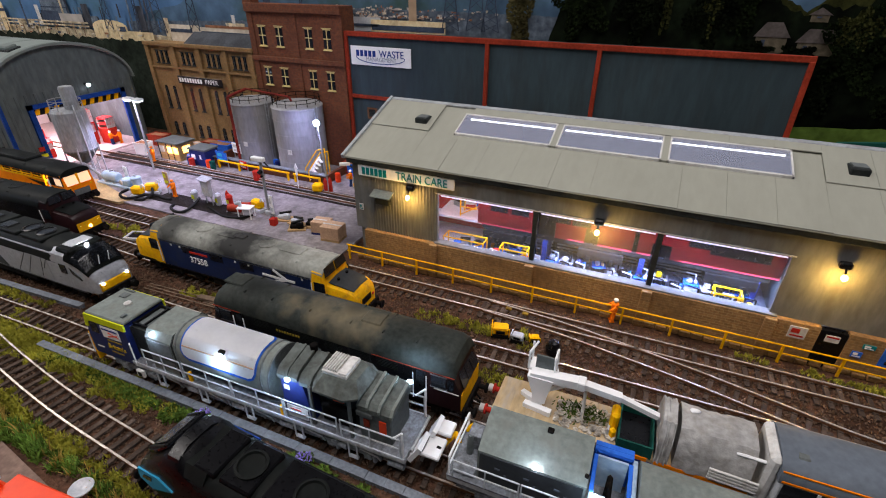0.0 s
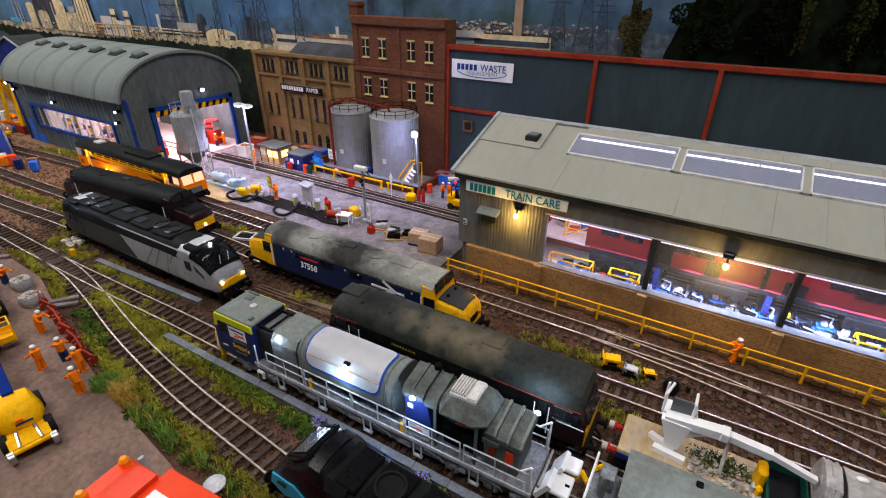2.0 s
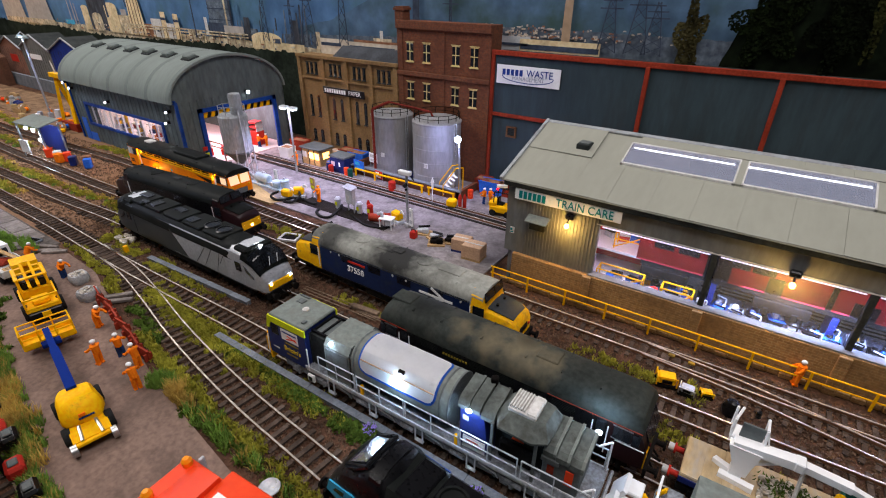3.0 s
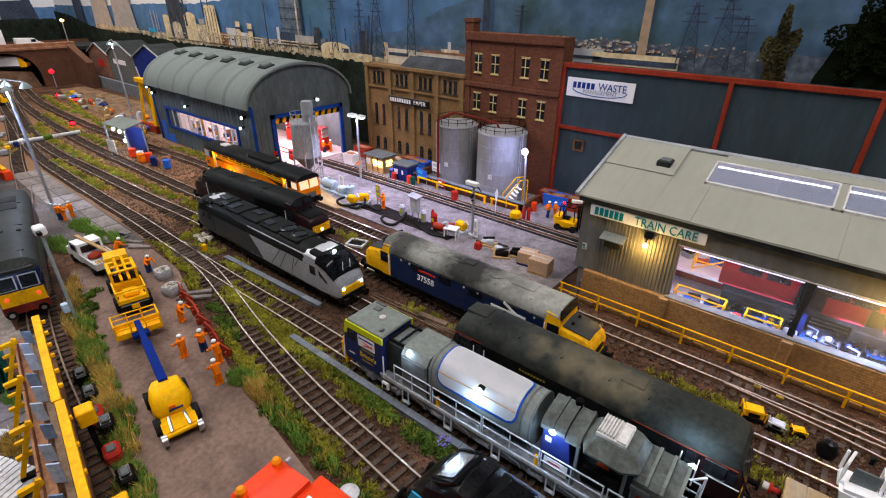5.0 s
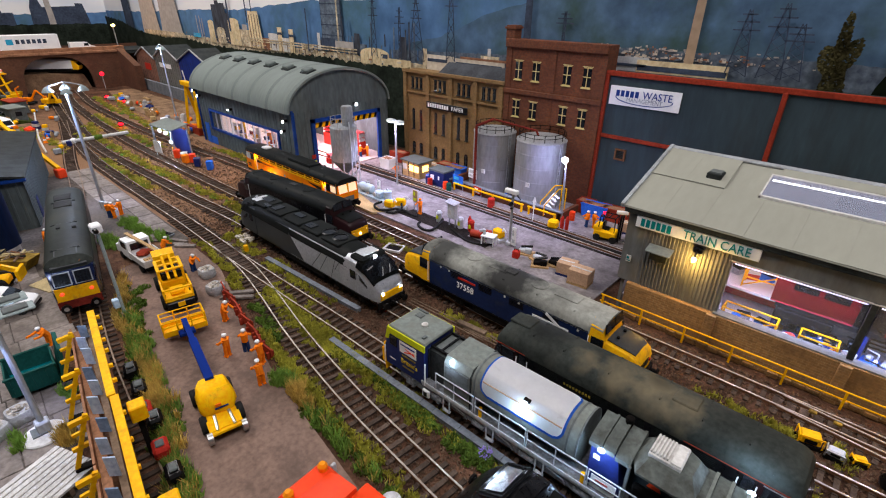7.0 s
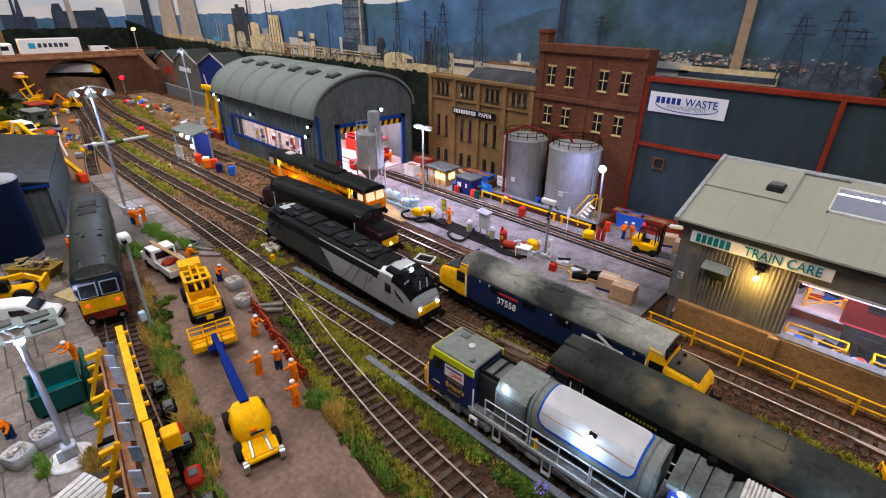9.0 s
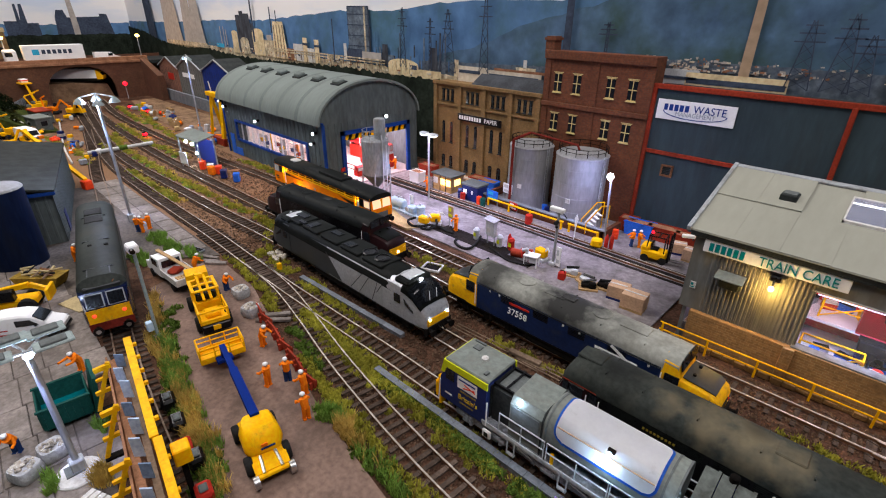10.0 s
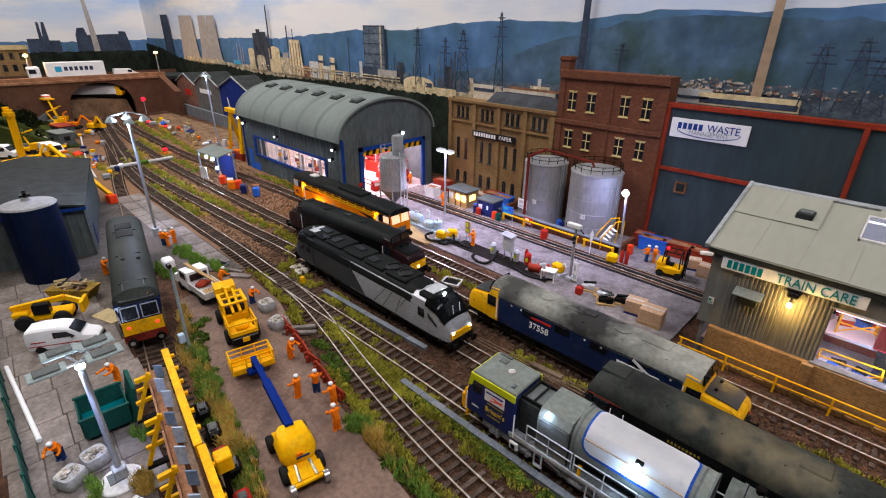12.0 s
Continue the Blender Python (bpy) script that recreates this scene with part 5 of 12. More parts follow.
for d in (-1, 1):
    dome = lambda xx, hw, zs, zt: [(d * xx, yy, zz) for yy, zz in [(-hw, 0.95), (-hw, zs)] + arc(hw, zs, zt, 8)[1:-1] + [(hw, zs), (hw, 0.95)]]
    bm = bmesh.new()
    loft(bm, [dome(h - 1.75, 1.335, 2.9, 3.6), dome(h - 0.6, 1.32, 2.85, 3.3), dome(h - 0.36, 1.3, 2.7, 2.95), dome(h - 0.06, 1.24, 1.95, 2.05)])
    c = part("cab", bm, "maroon", wc)
    bm = bmesh.new()
    n = len(arc(1.36, 2.62, 3.82))
    loft(bm, [[(d * xx, yy, zz) for yy, zz in arc(hw, zs, zt)] + [(d * xx, yy, zz - 0.14) for yy, zz in arc(hw, zs, zt)[::-1]] for xx, hw, zs, zt in ((h - 1.42, 1.36, 2.95, 3.91), (h - 0.85, 1.36, 2.95, 3.86), (h - 0.48, 1.33, 2.93, 3.66), (h - 0.3, 1.26, 2.9, 3.3))])
    part("cab_roof", bm, "darkroof", c, "domed dark cab roof")
    bm = bmesh.new()
    loft(bm, [[(d * xx, -1.21, 0.95), (d * xx, -1.21, 1.9), (d * xx, 1.21, 1.9), (d * xx, 1.21, 0.95)] for xx in (h - 0.12, h - 0.02)])
    part("yellow_end", bm, "warnyellow", c, "yellow warning end")
    for y0, y1 in ((-0.98, -0.36), (-0.3, 0.3), (0.36, 0.98)):
        f = lambda yy, k: (d * (h - 0.04 - k * 0.3), yy, 2.1 + k * 0.68)
        bm = bmesh.new()
        loft(bm, [[f(y0, 0), f(y1, 0), f(y1 * 0.92, 1), f(y0 * 0.92, 1)], [(p[0] + d * 0.06, p[1], p[2]) for p in (f(y0, 0), f(y1, 0), f(y1 * 0.92, 1), f(y0 * 0.92, 1))]])
        part("windscreen", bm, "window", c)
    for s in (-1, 1):
        y0, y1 = (1.31, 1.37) if s > 0 else (-1.37, -1.31)
        for a, b in ((0.75, 1.5),):
            part("side_window", boxes((min(d * (h - a), d * (h - b)), max(d * (h - a), d * (h - b)), y0, y1, 2.1, 2.75)), "window", c)
        part("side_window", boxes((min(d * (h - 0.38), d * (h - 0.68)), max(d * (h - 0.38), d * (h - 0.68)), y0, y1, 2.1, 2.7)), "window", c)
        part("door_window", boxes((min(d * (h - 1.85), d * (h - 2.25)), max(d * (h - 1.85), d * (h - 2.25)), y0, y1, 2.1, 2.75)), "window", c)
        part("door_seam", boxes((min(d * (h - 1.72), d * (h - 1.75)), max(d * (h - 1.72), d * (h - 1.75)), y0, y1, 1.0, 2.8), (min(d * (h - 2.36), d * (h - 2.39)), max(d * (h - 2.36), d * (h - 2.39)), y0, y1, 1.0, 2.8)), "under", c)
        part("window_frame", boxes((min(d * (h - 0.7), d * (h - 1.55)), max(d * (h - 0.7), d * (h - 1.55)), y0, y1, 2.05, 2.1), (min(d * (h - 0.7), d * (h - 1.55)), max(d * (h - 0.7), d * (h - 1.55)), y0, y1, 2.75, 2.79)), "steel", c)
        for xx in (h - 1.72, h - 2.4):
            part("handrail", rods(((d * xx, s * 1.42, 1.1), (d * xx, s * 1.42, 2.6), 0.03)), "white", c)
    buffers(wc, d * h, d)
    bogie(wc, d * 4.7, (-1.35, 1.35))
for i in range(9):
    part("name_bar", boxes((-2.9 + i * 0.17, -2.8 + i * 0.17, -1.36, -1.33, 2.42, 2.53)), "brassbar", wc, "small gold bar in place of a letter")
bm = bmesh.new()
for i in range(6):
    for k in range(6):
        box(bm, -4.4 + i * 1.5, -3.3 + i * 1.5, -1.35, -1.32, 2.3 + k * 0.09, 2.34 + k * 0.09)
part("grille", bm, "blackroof", wc)
part("fuel_tank", boxes((-1.8, 1.8, -1.15, 1.15, 0.35, 0.95), bev=0.08), "under", wc)
for xx in (-5.2, -3.4, -1.0, 1.4, 3.2, 5.0):
    part("roof_seam", boxes((xx - 0.025, xx + 0.025, -0.8, 0.8, 3.75, 3.885)), "darkroof", wc)
for a, b in ((-6.9, -5.6), (1.8, 2.9)):
    part("roof_hatch", boxes((a, b, -0.5, 0.5, 3.82, 3.96), bev=0.05), "darkroof", wc)

# ---- silver modern diesel ----
sv = thing("silver_diesel", -42.35, 16.75, 0.34, 0.2, "modern silver and gunmetal diesel locomotive with yellow nose", "locomotive", "locomotives")
sv.scale = (1.07, 1.06, 1.08)
h = 9.85
sec = lambda xx, hw, zs, zt, z0=1.0: [(xx, yy, zz) for yy, zz in [(-hw, z0), (-hw, zs)] + arc(hw, zs, zt, 6, 0.6)[1:-1] + [(hw, zs), (hw, z0)]]
bm = bmesh.new()
loft(bm, [sec(-h + 0.9, 1.28, 2.8, 3.6), sec(-1.0, 1.33, 2.85, 3.62)])
part("rear_body", bm, "gunmetal", sv, "dark gunmetal rear bodyside")
bm = bmesh.new()
loft(bm, [sec(-1.0, 1.33, 2.85, 3.62), sec(h - 3.3, 1.33, 2.85, 3.62)])
part("front_body", bm, "silver", sv, "silver forward bodyside")
part("slant_panel", shape(prism, [(-1.0, 1.05), (0.85, 1.05), (-1.0, 2.95)], "y", -1.345, -1.3), "gunmetal", sv, "slanting edge of the dark paint")
bm = bmesh.new()
for x in (-7.5, -4.9, -2.2, 0.4, 3.0):
    box(bm, x, x + 2.2, -0.95, 0.95, 3.56, 3.78, 0.05)
part("roof_panel", bm, "blackroof", sv)
part("roof", roof_bm(-h + 0.9, h - 3.2, 1.34, 2.8, 3.7, ends=0.1), "blackroof", sv, "dark roof with raised panels")
for x, y, w, l in ((-6.6, 0.3, 0.35, 0.7), (-4.2, -0.2, 0.5, 0.4), (-1.5, 0.2, 0.3, 0.6), (0.9, -0.3, 0.4, 0.5), (-5.4, -0.5, 0.2, 0.5)):
    part("roof_hatch", boxes((x - l, x + l, y - w, y + w, 3.7, 3.86), bev=0.05), "black", sv)
for x in (2.9, 4.3):
    part("roof_fan", shape(lathe, [(0.62, 3.66), (0.62, 3.82), (0.5, 3.86), (0.46, 3.8)], x, 0), "black", sv)
for d in (-1, 1):
    paint = "silver" if d > 0 else "gunmetal"
    s2 = lambda xx, hw, zs, zt: [(d * p[0], p[1], p[2]) for p in sec(xx, hw, zs, zt)]
    bm = bmesh.new()
    loft(bm, [s2(h - 3.3, 1.33, 2.85, 3.64), s2(h - 2.0, 1.32, 2.75, 3.66), s2(h - 1.2, 1.3, 2.6, 3.3), s2(h - 0.5, 1.24, 2.15, 2.5), s2(h - 0.14, 1.15, 1.85, 2.1), s2(h - 0.02, 1.05, 1.6, 1.78)])
    c = part("cab", bm, paint, sv)
    cut = [(h - 3.3, 1.33, 2.85, 3.64), (h - 2.0, 1.32, 2.75, 3.66), (h - 1.2, 1.3, 2.6, 3.3), (h - 0.5, 1.24, 2.15, 2.5), (h - 0.14, 1.15, 1.85, 2.1)]

    def skin(x0, x1, a0, a1, up, n=10):
        """A sheet laid on the cab between two cross sections and two angles."""
        bm, rows = bmesh.new(), []
        for i in range(n + 1):
            xx = x0 + (x1 - x0) * i / n
            hw, zs, zt = [float(np.interp(xx, [q[0] for q in cut], [q[k] for q in cut])) for k in (1, 2, 3)]
            ring = []
            for j in range(n + 1):
                a = radians(a0 + (a1 - a0) * j / n)
                y = -(hw + up) * math.copysign(abs(math.cos(a)) ** 0.6, math.cos(a))
                ring.append(bm.verts.new((d * (xx + 0.6 * up), y, zs + (zt - zs) * max(0.0, math.sin(a)) ** 0.9 + up)))
            rows.append(ring)
        for p, q in zip(rows, rows[1:]):
            for j in range(n):
                bm.faces.new((p[j], p[j + 1], q[j + 1], q[j]))
        bmesh.ops.solidify(bm, geom=bm.faces[:], thickness=0.02)
        return bm

    part("cab_mask", skin(h - 2.25, h - 0.42, 12, 168, 0.05), "blackroof", c, "black paint round the windscreen")
    part("windscreen", skin(h - 1.62, h - 0.58, 24, 156, 0.085), "window", c, "large raked black windscreen")
    for q in (-0.3, 0.35):
        part("wiper", rods(((d * (h - 0.5), q, 2.68), (d * (h - 0.85), q + 0.3, 3.1), 0.025)), "palegrey", c)
    part("yellow_band", boxes((min(d * (h - 0.35), d * (h + 0.05)), max(d * (h - 0.35), d * (h + 0.05)), -1.04, 1.04, 1.08, 1.68), bev=0.08), "warnyellow", c, "yellow nose band")
    part("nose_skirt", boxes((min(d * (h - 0.5), d * (h + 0.02)), max(d * (h - 0.5), d * (h + 0.02)), -1.0, 1.0, 0.6, 1.06), bev=0.05), "black", c)
    for s in (-1, 1):
        part("headlight", shape(blob, d * (h + 0.06), s * 0.82, 1.6, 0.05, 0.1, 0.07, 0), "glow_white" if d > 0 else "palegrey", c)
        y0, y1 = (1.3, 1.36) if s > 0 else (-1.36, -1.3)
        part("side_window", boxes((min(d * (h - 2.9), d * (h - 2.3)), max(d * (h - 2.9), d * (h - 2.3)), y0, y1, 2.05, 2.7)), "window", c)
        part("quarter_light", shape(prism, [(d * (h - 1.95), 2.6), (d * (h - 1.8), 2.2), (d * (h - 1.05), 1.85), (d * (h - 1.1), 2.0)], "y", y0 - 0.03 * (s < 0) * 0, y1), "window", c)
    part("top_light", shape(blob, d * (h - 1.62), 0, 3.68, 0.1, 0.14, 0.12, 0), "glow_white" if d > 0 else "palegrey", c)
    part("cab_roof", boxes((min(d * (h - 3.1), d * (h - 1.75)), max(d * (h - 3.1), d * (h - 1.75)), -1.12, 1.12, 3.35, 3.72), bev=0.12), "blackroof", c)
    part("roof_plate", boxes((min(d * (h - 2.9), d * (h - 2.0)), max(d * (h - 2.9), d * (h - 2.0)), -0.7, 0.7, 3.72, 3.79), bev=0.02), "palegrey", c, "pale roof plate")
    buffers(sv, d * (h - 0.15), d)
    bogie(sv, d * 6.3, (-1.4, 1.4))
part("zigzag_panel", shape(prism, [(1.55, 1.1), (5.7, 1.1), (5.7, 2.72), (3.5, 2.72), (1.55, 1.45)], "y", -1.343, -1.3), "palesilver", sv, "paler silver lettered panel")
for p, q in (((4.25, 2.7), (3.05, 1.1)), ((5.2, 2.7), (4.55, 1.1)), ((3.5, 2.72), (2.0, 1.1)), ((5.7, 2.72), (5.1, 1.9))):
    bm = bmesh.new()
    beam(bm, (p[0], -1.346, p[1]), (q[0], -1.346, q[1]), 0.012, 0.05)
    part("zigzag_stripe", bm, "gunmetal", sv)
part("fuel_tank", boxes((-3.2, 3.4, -1.22, 1.22, 0.3, 1.0), bev=0.1), "under", sv)
part("skirt", boxes((-h + 1, h - 1, -1.3, 1.3, 0.86, 1.02)), "black", sv)

# ---- orange railcar ----
orc = thing("orange_railcar", -60.0, 26.45, 0.34, 0, "orange engineering railcar with black roof and lit cabs", "railcar")
orc.scale = (1.07, 1.05, 1.12)
h = 9.5
part("body", boxes((-h + 2.6, h - 2.75, -1.3, 1.3, 0.8, 2.3), bev=0.03), "orange", orc, "orange lower bodyside")
part("roof", roof_bm(-h + 0.05, h - 0.05, 1.34, 2.95, 3.42, ends=0.1), "blackroof", orc, "sooty black roof")
for x in (-7.2, -5.4, -2.8, 4.2, 7.0):
    part("roof_seam", boxes((x - 0.03, x + 0.03, -1.15, 1.15, 3.2, 3.36)), "guttermat", orc)
part("roof_unit", boxes((-0.4, 3.9, -0.75, 0.75, 3.3, 3.62), bev=0.06), "blackroof", orc, "raised black roof housing")
part("roof_vent", boxes((-6.9, -5.8, -0.45, 0.45, 3.35, 3.58), bev=0.08), "offwhite", orc, "cream roof vent")
part("upper_band", boxes((-h + 2.6, h - 2.75, -1.32, -1.2, 2.78, 2.95), (-h + 2.6, h - 2.75, 1.2, 1.32, 2.78, 2.95)), "orange", orc)
for i in range(10):
    x = -h + 2.7 + i * (2 * h - 5.6) / 9
    part("window_post", boxes((x - 0.05, x + 0.05, -1.33, -1.24, 2.3, 2.8)), "yellow", orc)
part("waist_rail", boxes((-h + 2.6, h - 2.75, -1.345, -1.26, 2.27, 2.36), (-h + 2.6, h - 2.75, -1.34, -1.26, 2.52, 2.56)), "yellow", orc, "yellow waist rail")
part("inner_side", boxes((-h + 2.6, h - 2.75, -1.1, 1.2, 2.3, 2.95)), "window", orc)
part("wedge_graphic", shape(prism, [(-h + 2.75, 2.22), (-h + 4.7, 2.05), (-h + 2.75, 1.92)], "y", -1.322, -1.29), "black", orc, "black wedge graphic")
part("wedge_graphic", shape(prism, [(h - 2.9, 2.05), (h - 5.4, 2.12), (h - 2.9, 1.62)], "y", -1.322, -1.29), "black", orc, "black wedge graphic")
part("side_line", boxes((-0.6, h - 4.2, -1.315, -1.29, 1.38, 1.42)), "redtrim", orc)
for i in range(12):
    part("name_bar", boxes((-h + 4.2 + i * 0.2, -h + 4.33 + i * 0.2, -1.32, -1.29, 2.0, 2.1)), "black", orc)
part("yellow_plate", boxes((1.9, 2.6, -1.32, -1.29, 1.25, 1.38)), "yellow", orc)
part("blue_plate", boxes((-0.75, -0.5, -1.32, -1.29, 1.55, 1.75)), "skyblue", orc)
for d in (-1, 1):
    a, b = sorted((d * (h - 2.0), d * (h - 0.05)))
    x = d * (h - 0.05)
    nose = [(x - d * 1.95, 0.75), (x, 0.75), (x + d * 0.08, 1.7), (x - d * 0.15, 3.0), (x - d * 1.95, 3.0)]
    c = part("cab", shape(prism, nose if d > 0 else nose[::-1], "y", -1.3, 1.3), "orange", orc, "orange cab")
    for y0, y1 in ((-1.1, -0.08), (0.08, 1.1)):
        bm = bmesh.new()
        q = [(x + d * 0.05, y0, 2.0), (x + d * 0.05, y1, 2.0), (x - d * 0.1, y1, 2.82), (x - d * 0.1, y0, 2.82)]
        loft(bm, [q, [(p[0] + d * 0.04, p[1], p[2]) for p in q]])
        part("windscreen", bm, "cabglow" if d > 0 else "window", c, "windscreen lit from inside" if d > 0 else "")
    part("centre_post", boxes((min(x - d * 0.1, x + d * 0.1), max(x - d * 0.1, x + d * 0.1), -0.07, 0.07, 1.9, 2.9)), "yellow", c)
    for s in (-1, 1):
        y0, y1 = (1.29, 1.325) if s > 0 else (-1.325, -1.29)
        w0, w1 = sorted((d * (h - 1.15), d * (h - 0.3)))
        k0, k1 = sorted((d * (h - 1.95), d * (h - 0.15)))
        part("black_surround", boxes((k0, k1, y0, y1, 2.0, 2.75)), "black", c, "black window surround")
        y0, y1 = (1.325, 1.34) if s > 0 else (-1.34, -1.325)
        part("side_window", boxes((w0, w1, y0, y1, 2.08, 2.68)), "cabglow" if d > 0 else "offwhite", c, "lit cab window")
        part("window_frame", boxes((w0 - 0.05, w1 + 0.05, y0, y1, 2.02, 2.08), (w0 - 0.05, w1 + 0.05, y0, y1, 2.68, 2.74), (w0 - 0.05, w0, y0, y1, 2.08, 2.68), (w1, w1 + 0.05, y0, y1, 2.08, 2.68)), "palegrey", c)
        part("number_bars", boxes(*[(w0 + 0.1 + i * 0.13, w0 + 0.18 + i * 0.13, y0, y1, 1.15, 1.25) for i in range(6)]), "black", c)
        part("side_grille", boxes((w0 + 0.1, w1 - 0.1, y0, y1, 1.35, 1.5)), "black", c)
    part("front_grille", boxes((min(x, x + d * 0.1), max(x, x + d * 0.1), -0.7, 0.7, 1.05, 1.55)), "mpvgrey", c)
    for i in range(5):
        yy = -1.0 + i * 0.42
        part("hazard_stripe", shape(prism, [(yy, 0.8), (yy + 0.16, 0.8), (yy + 0.3, 1.0), (yy + 0.14, 1.0)], "x", min(x, x + d * 0.06), max(x, x + d * 0.06)), "black", c)
    for s in (-0.95, 0.95):
        part("marker_lamp", shape(blob, x + d * 0.08, s, 1.75, 0.05, 0.1, 0.1, 0), "yellow", c)
    v0, v1 = sorted((d * (h - 2.75), d * (h - 2.0)))
    part("vestibule", boxes((v0, v1, -0.95, 1.25, 0.95, 2.95)), "yellow", orc, "lit yellow entrance vestibule")
    part("vestibule_post", boxes((v0 + 0.02, v0 + 0.12, -1.3, -1.2, 0.9, 2.95)), "yellow", orc)
    part("vestibule_door", boxes((v0 + 0.35, v1 - 0.02, -1.28, -1.2, 0.9, 2.4), bev=0.02), "white", orc, "pale door at the vestibule")
    part("vestibule_lamp", boxes((v0 + 0.1, v1 - 0.1, -1.15, -0.96, 2.72, 2.86)), "glow_cab", orc, "glowing vestibule lamp")
    lamp("POINT", "vestibule_light", orc.location.x / S + 1.07 * d * (h - 2.35), 25.22, 2.9, 0.022, (1.0, 0.6, 0.15), 0.002)
    lad = part("ladder", boxes((v0 + 0.05, v0 + 0.1, -1.38, -1.3, 0.9, 2.2), (v0 + 0.3, v0 + 0.35, -1.38, -1.3, 0.9, 2.2)), "yellow", orc, "yellow ladder")
    for k in range(5):
        part("rung", boxes((v0 + 0.1, v0 + 0.3, -1.37, -1.31, 1.0 + k * 0.26, 1.06 + k * 0.26)), "yellow", lad)
    for k in range(3):
        part("step", boxes((v0 + 0.35, v1 - 0.02, -1.4, -1.15, 0.15 + k * 0.27, 0.22 + k * 0.27)), "palegrey", orc, "pale footstep")
    buffers(orc, d * (h - 0.05), d, beam_mat="black")
    bogie(orc, d * 6.2, (-1.2, 1.2))
part("underframe", boxes((-h + 0.3, h - 0.3, -1.15, 1.15, 0.62, 0.82), (-2.2, 2.5, -1.0, 1.0, 0.3, 0.65)), "under", orc)
part("tool_rail", boxes((-0.9, 3.6, -1.25, -1.12, 0.62, 0.76), bev=0.03), "yellow", orc, "yellow rail under the body")
wk = part("work_gear", boxes((-4.6, -4.2, -1.36, -1.1, 0.7, 1.5), (-3.9, -3.3, -1.36, -1.15, 0.6, 1.3), (-3.0, -2.6, -1.36, -1.1, 0.7, 1.4), (-2.2, -1.8, -1.36, -1.15, 0.6, 1.2), bev=0.06), "yellow", orc, "yellow track working gear")
part("gear_bar", rods(((-4.7, -1.35, 0.75), (-1.6, -1.35, 1.15), 0.06), ((-4.5, -1.36, 1.4), (-2.0, -1.36, 0.8), 0.05), ((-3.6, -1.37, 0.5), (-3.3, -1.37, 1.5), 0.05)), "orange", wk)
part("work_lamp", shape(blob, -3.7, -1.42, 1.25, 0.16, 0.1, 0.14, 0), "glow_cab", orc, "glowing amber work lamp")
lamp("POINT", "railcar_work_light", -63.9, 24.55, 1.7, 0.03, (1.0, 0.5, 0.08), 0.002)

# ---- multi purpose maintenance vehicle, two units ----
def guard(th, x0, x1, y, z, n, tall=0.95):
    rows = []
    for i in range(n + 1):
        x = x0 + (x1 - x0) * i / n
        rows.append(((x, y, z), (x, y, z + tall), 0.036))
    for k in (0.5, 1.0):
        rows.append(((x0, y, z + tall * k), (x1, y, z + tall * k), 0.036))
    part("guard_rail", rods(*rows), "railgrey", th, "pale grey tubular guard rail")


mv = thing("maintenance_train", -16.9, 13.22, 0.34, 1.4, "maintenance vehicle with navy cab, white tank and grey machinery", "railway vehicle", "maintenance train")
mv.scale = (1.0, 1.04, 1.12)
h = 9.9
part("frame", boxes((-h + 3.2, h, -1.26, 1.26, 0.96, 1.24), bev=0.04), "palegrey", mv, "pale grey main frame")
part("deck_sill", boxes((-h + 3.2, h, -1.32, -1.26, 1.14, 1.34), (-h + 3.2, h, 1.26, 1.32, 1.14, 1.34), bev=0.02), "railgrey", mv, "pale deck edge")
part("deck", boxes((-h + 3.2, h, -1.26, 1.26, 1.24, 1.3)), "underlight", mv, "worn grey deck plates")
part("frame_web", shape(prism, [(-h + 3.6, 0.96), (h - 0.3, 0.96), (h - 1.6, 0.8), (h - 5.0, 0.5), (-h + 7.5, 0.5), (-h + 4.6, 0.8)], "y", -1.15, 1.15), "underlight", mv, "fish bellied grey frame")
for i in range(10):
    x = -h + 5.2 + i * 1.12
    part("frame_rib", boxes((x, x + 0.1, -1.2, -1.14, 0.52, 0.96)), "underlight", mv)
cab = part("cab", shape(prism, [(-h + 0.15, 1.0), (-h + 3.35, 1.0), (-h + 3.35, 3.4), (-h + 0.5, 3.4), (-h + 0.15, 2.3)], "y", -1.22, 1.22), "navy", mv, "navy blue cab")
part("cab_roof", boxes((-h + 0.45, -h + 3.4, -1.2, 1.2, 3.42, 3.6), bev=0.06), "mpvroof", cab, "pale grey cab roof")
part("lime_edge", shape(prism, [(-h + 0.2, 2.7), (-h + 0.45, 2.7), (-h + 0.6, 3.12), (-h + 3.42, 3.12), (-h + 3.42, 3.5), (-h + 0.42, 3.5)], "y", -1.27, -1.18), "lime", cab, "lime yellow cantrail")
part("lime_edge", boxes((-h + 0.42, -h + 3.42, 1.18, 1.27, 3.12, 3.5), (-h + 0.36, -h + 0.5, -1.18, 1.18, 3.15, 3.48)), "lime", cab, "lime yellow cantrail")
part("roof_dome", shape(lathe, [(0.2, 3.6), (0.2, 3.7), (0.1, 3.76)], -h + 2.15, 0.1, 12), "offwhite", cab)
for row in ((-h + 1.0, -h + 1.5, 0.4, 0.8, 3.6, 3.66), (-h + 2.85, -h + 3.05, -0.9, -0.6, 3.6, 3.7), (-h + 0.7, -h + 1.5, 0.95, 1.1, 3.6, 3.68)):
    part("roof_hatch", boxes(row, bev=0.02), "mpvgrey", cab)
part("yellow_front", boxes((-h - 0.12, -h + 0.14, -1.18, 1.18, 1.0, 2.2), bev=0.06), "yellow", cab, "yellow cab front")
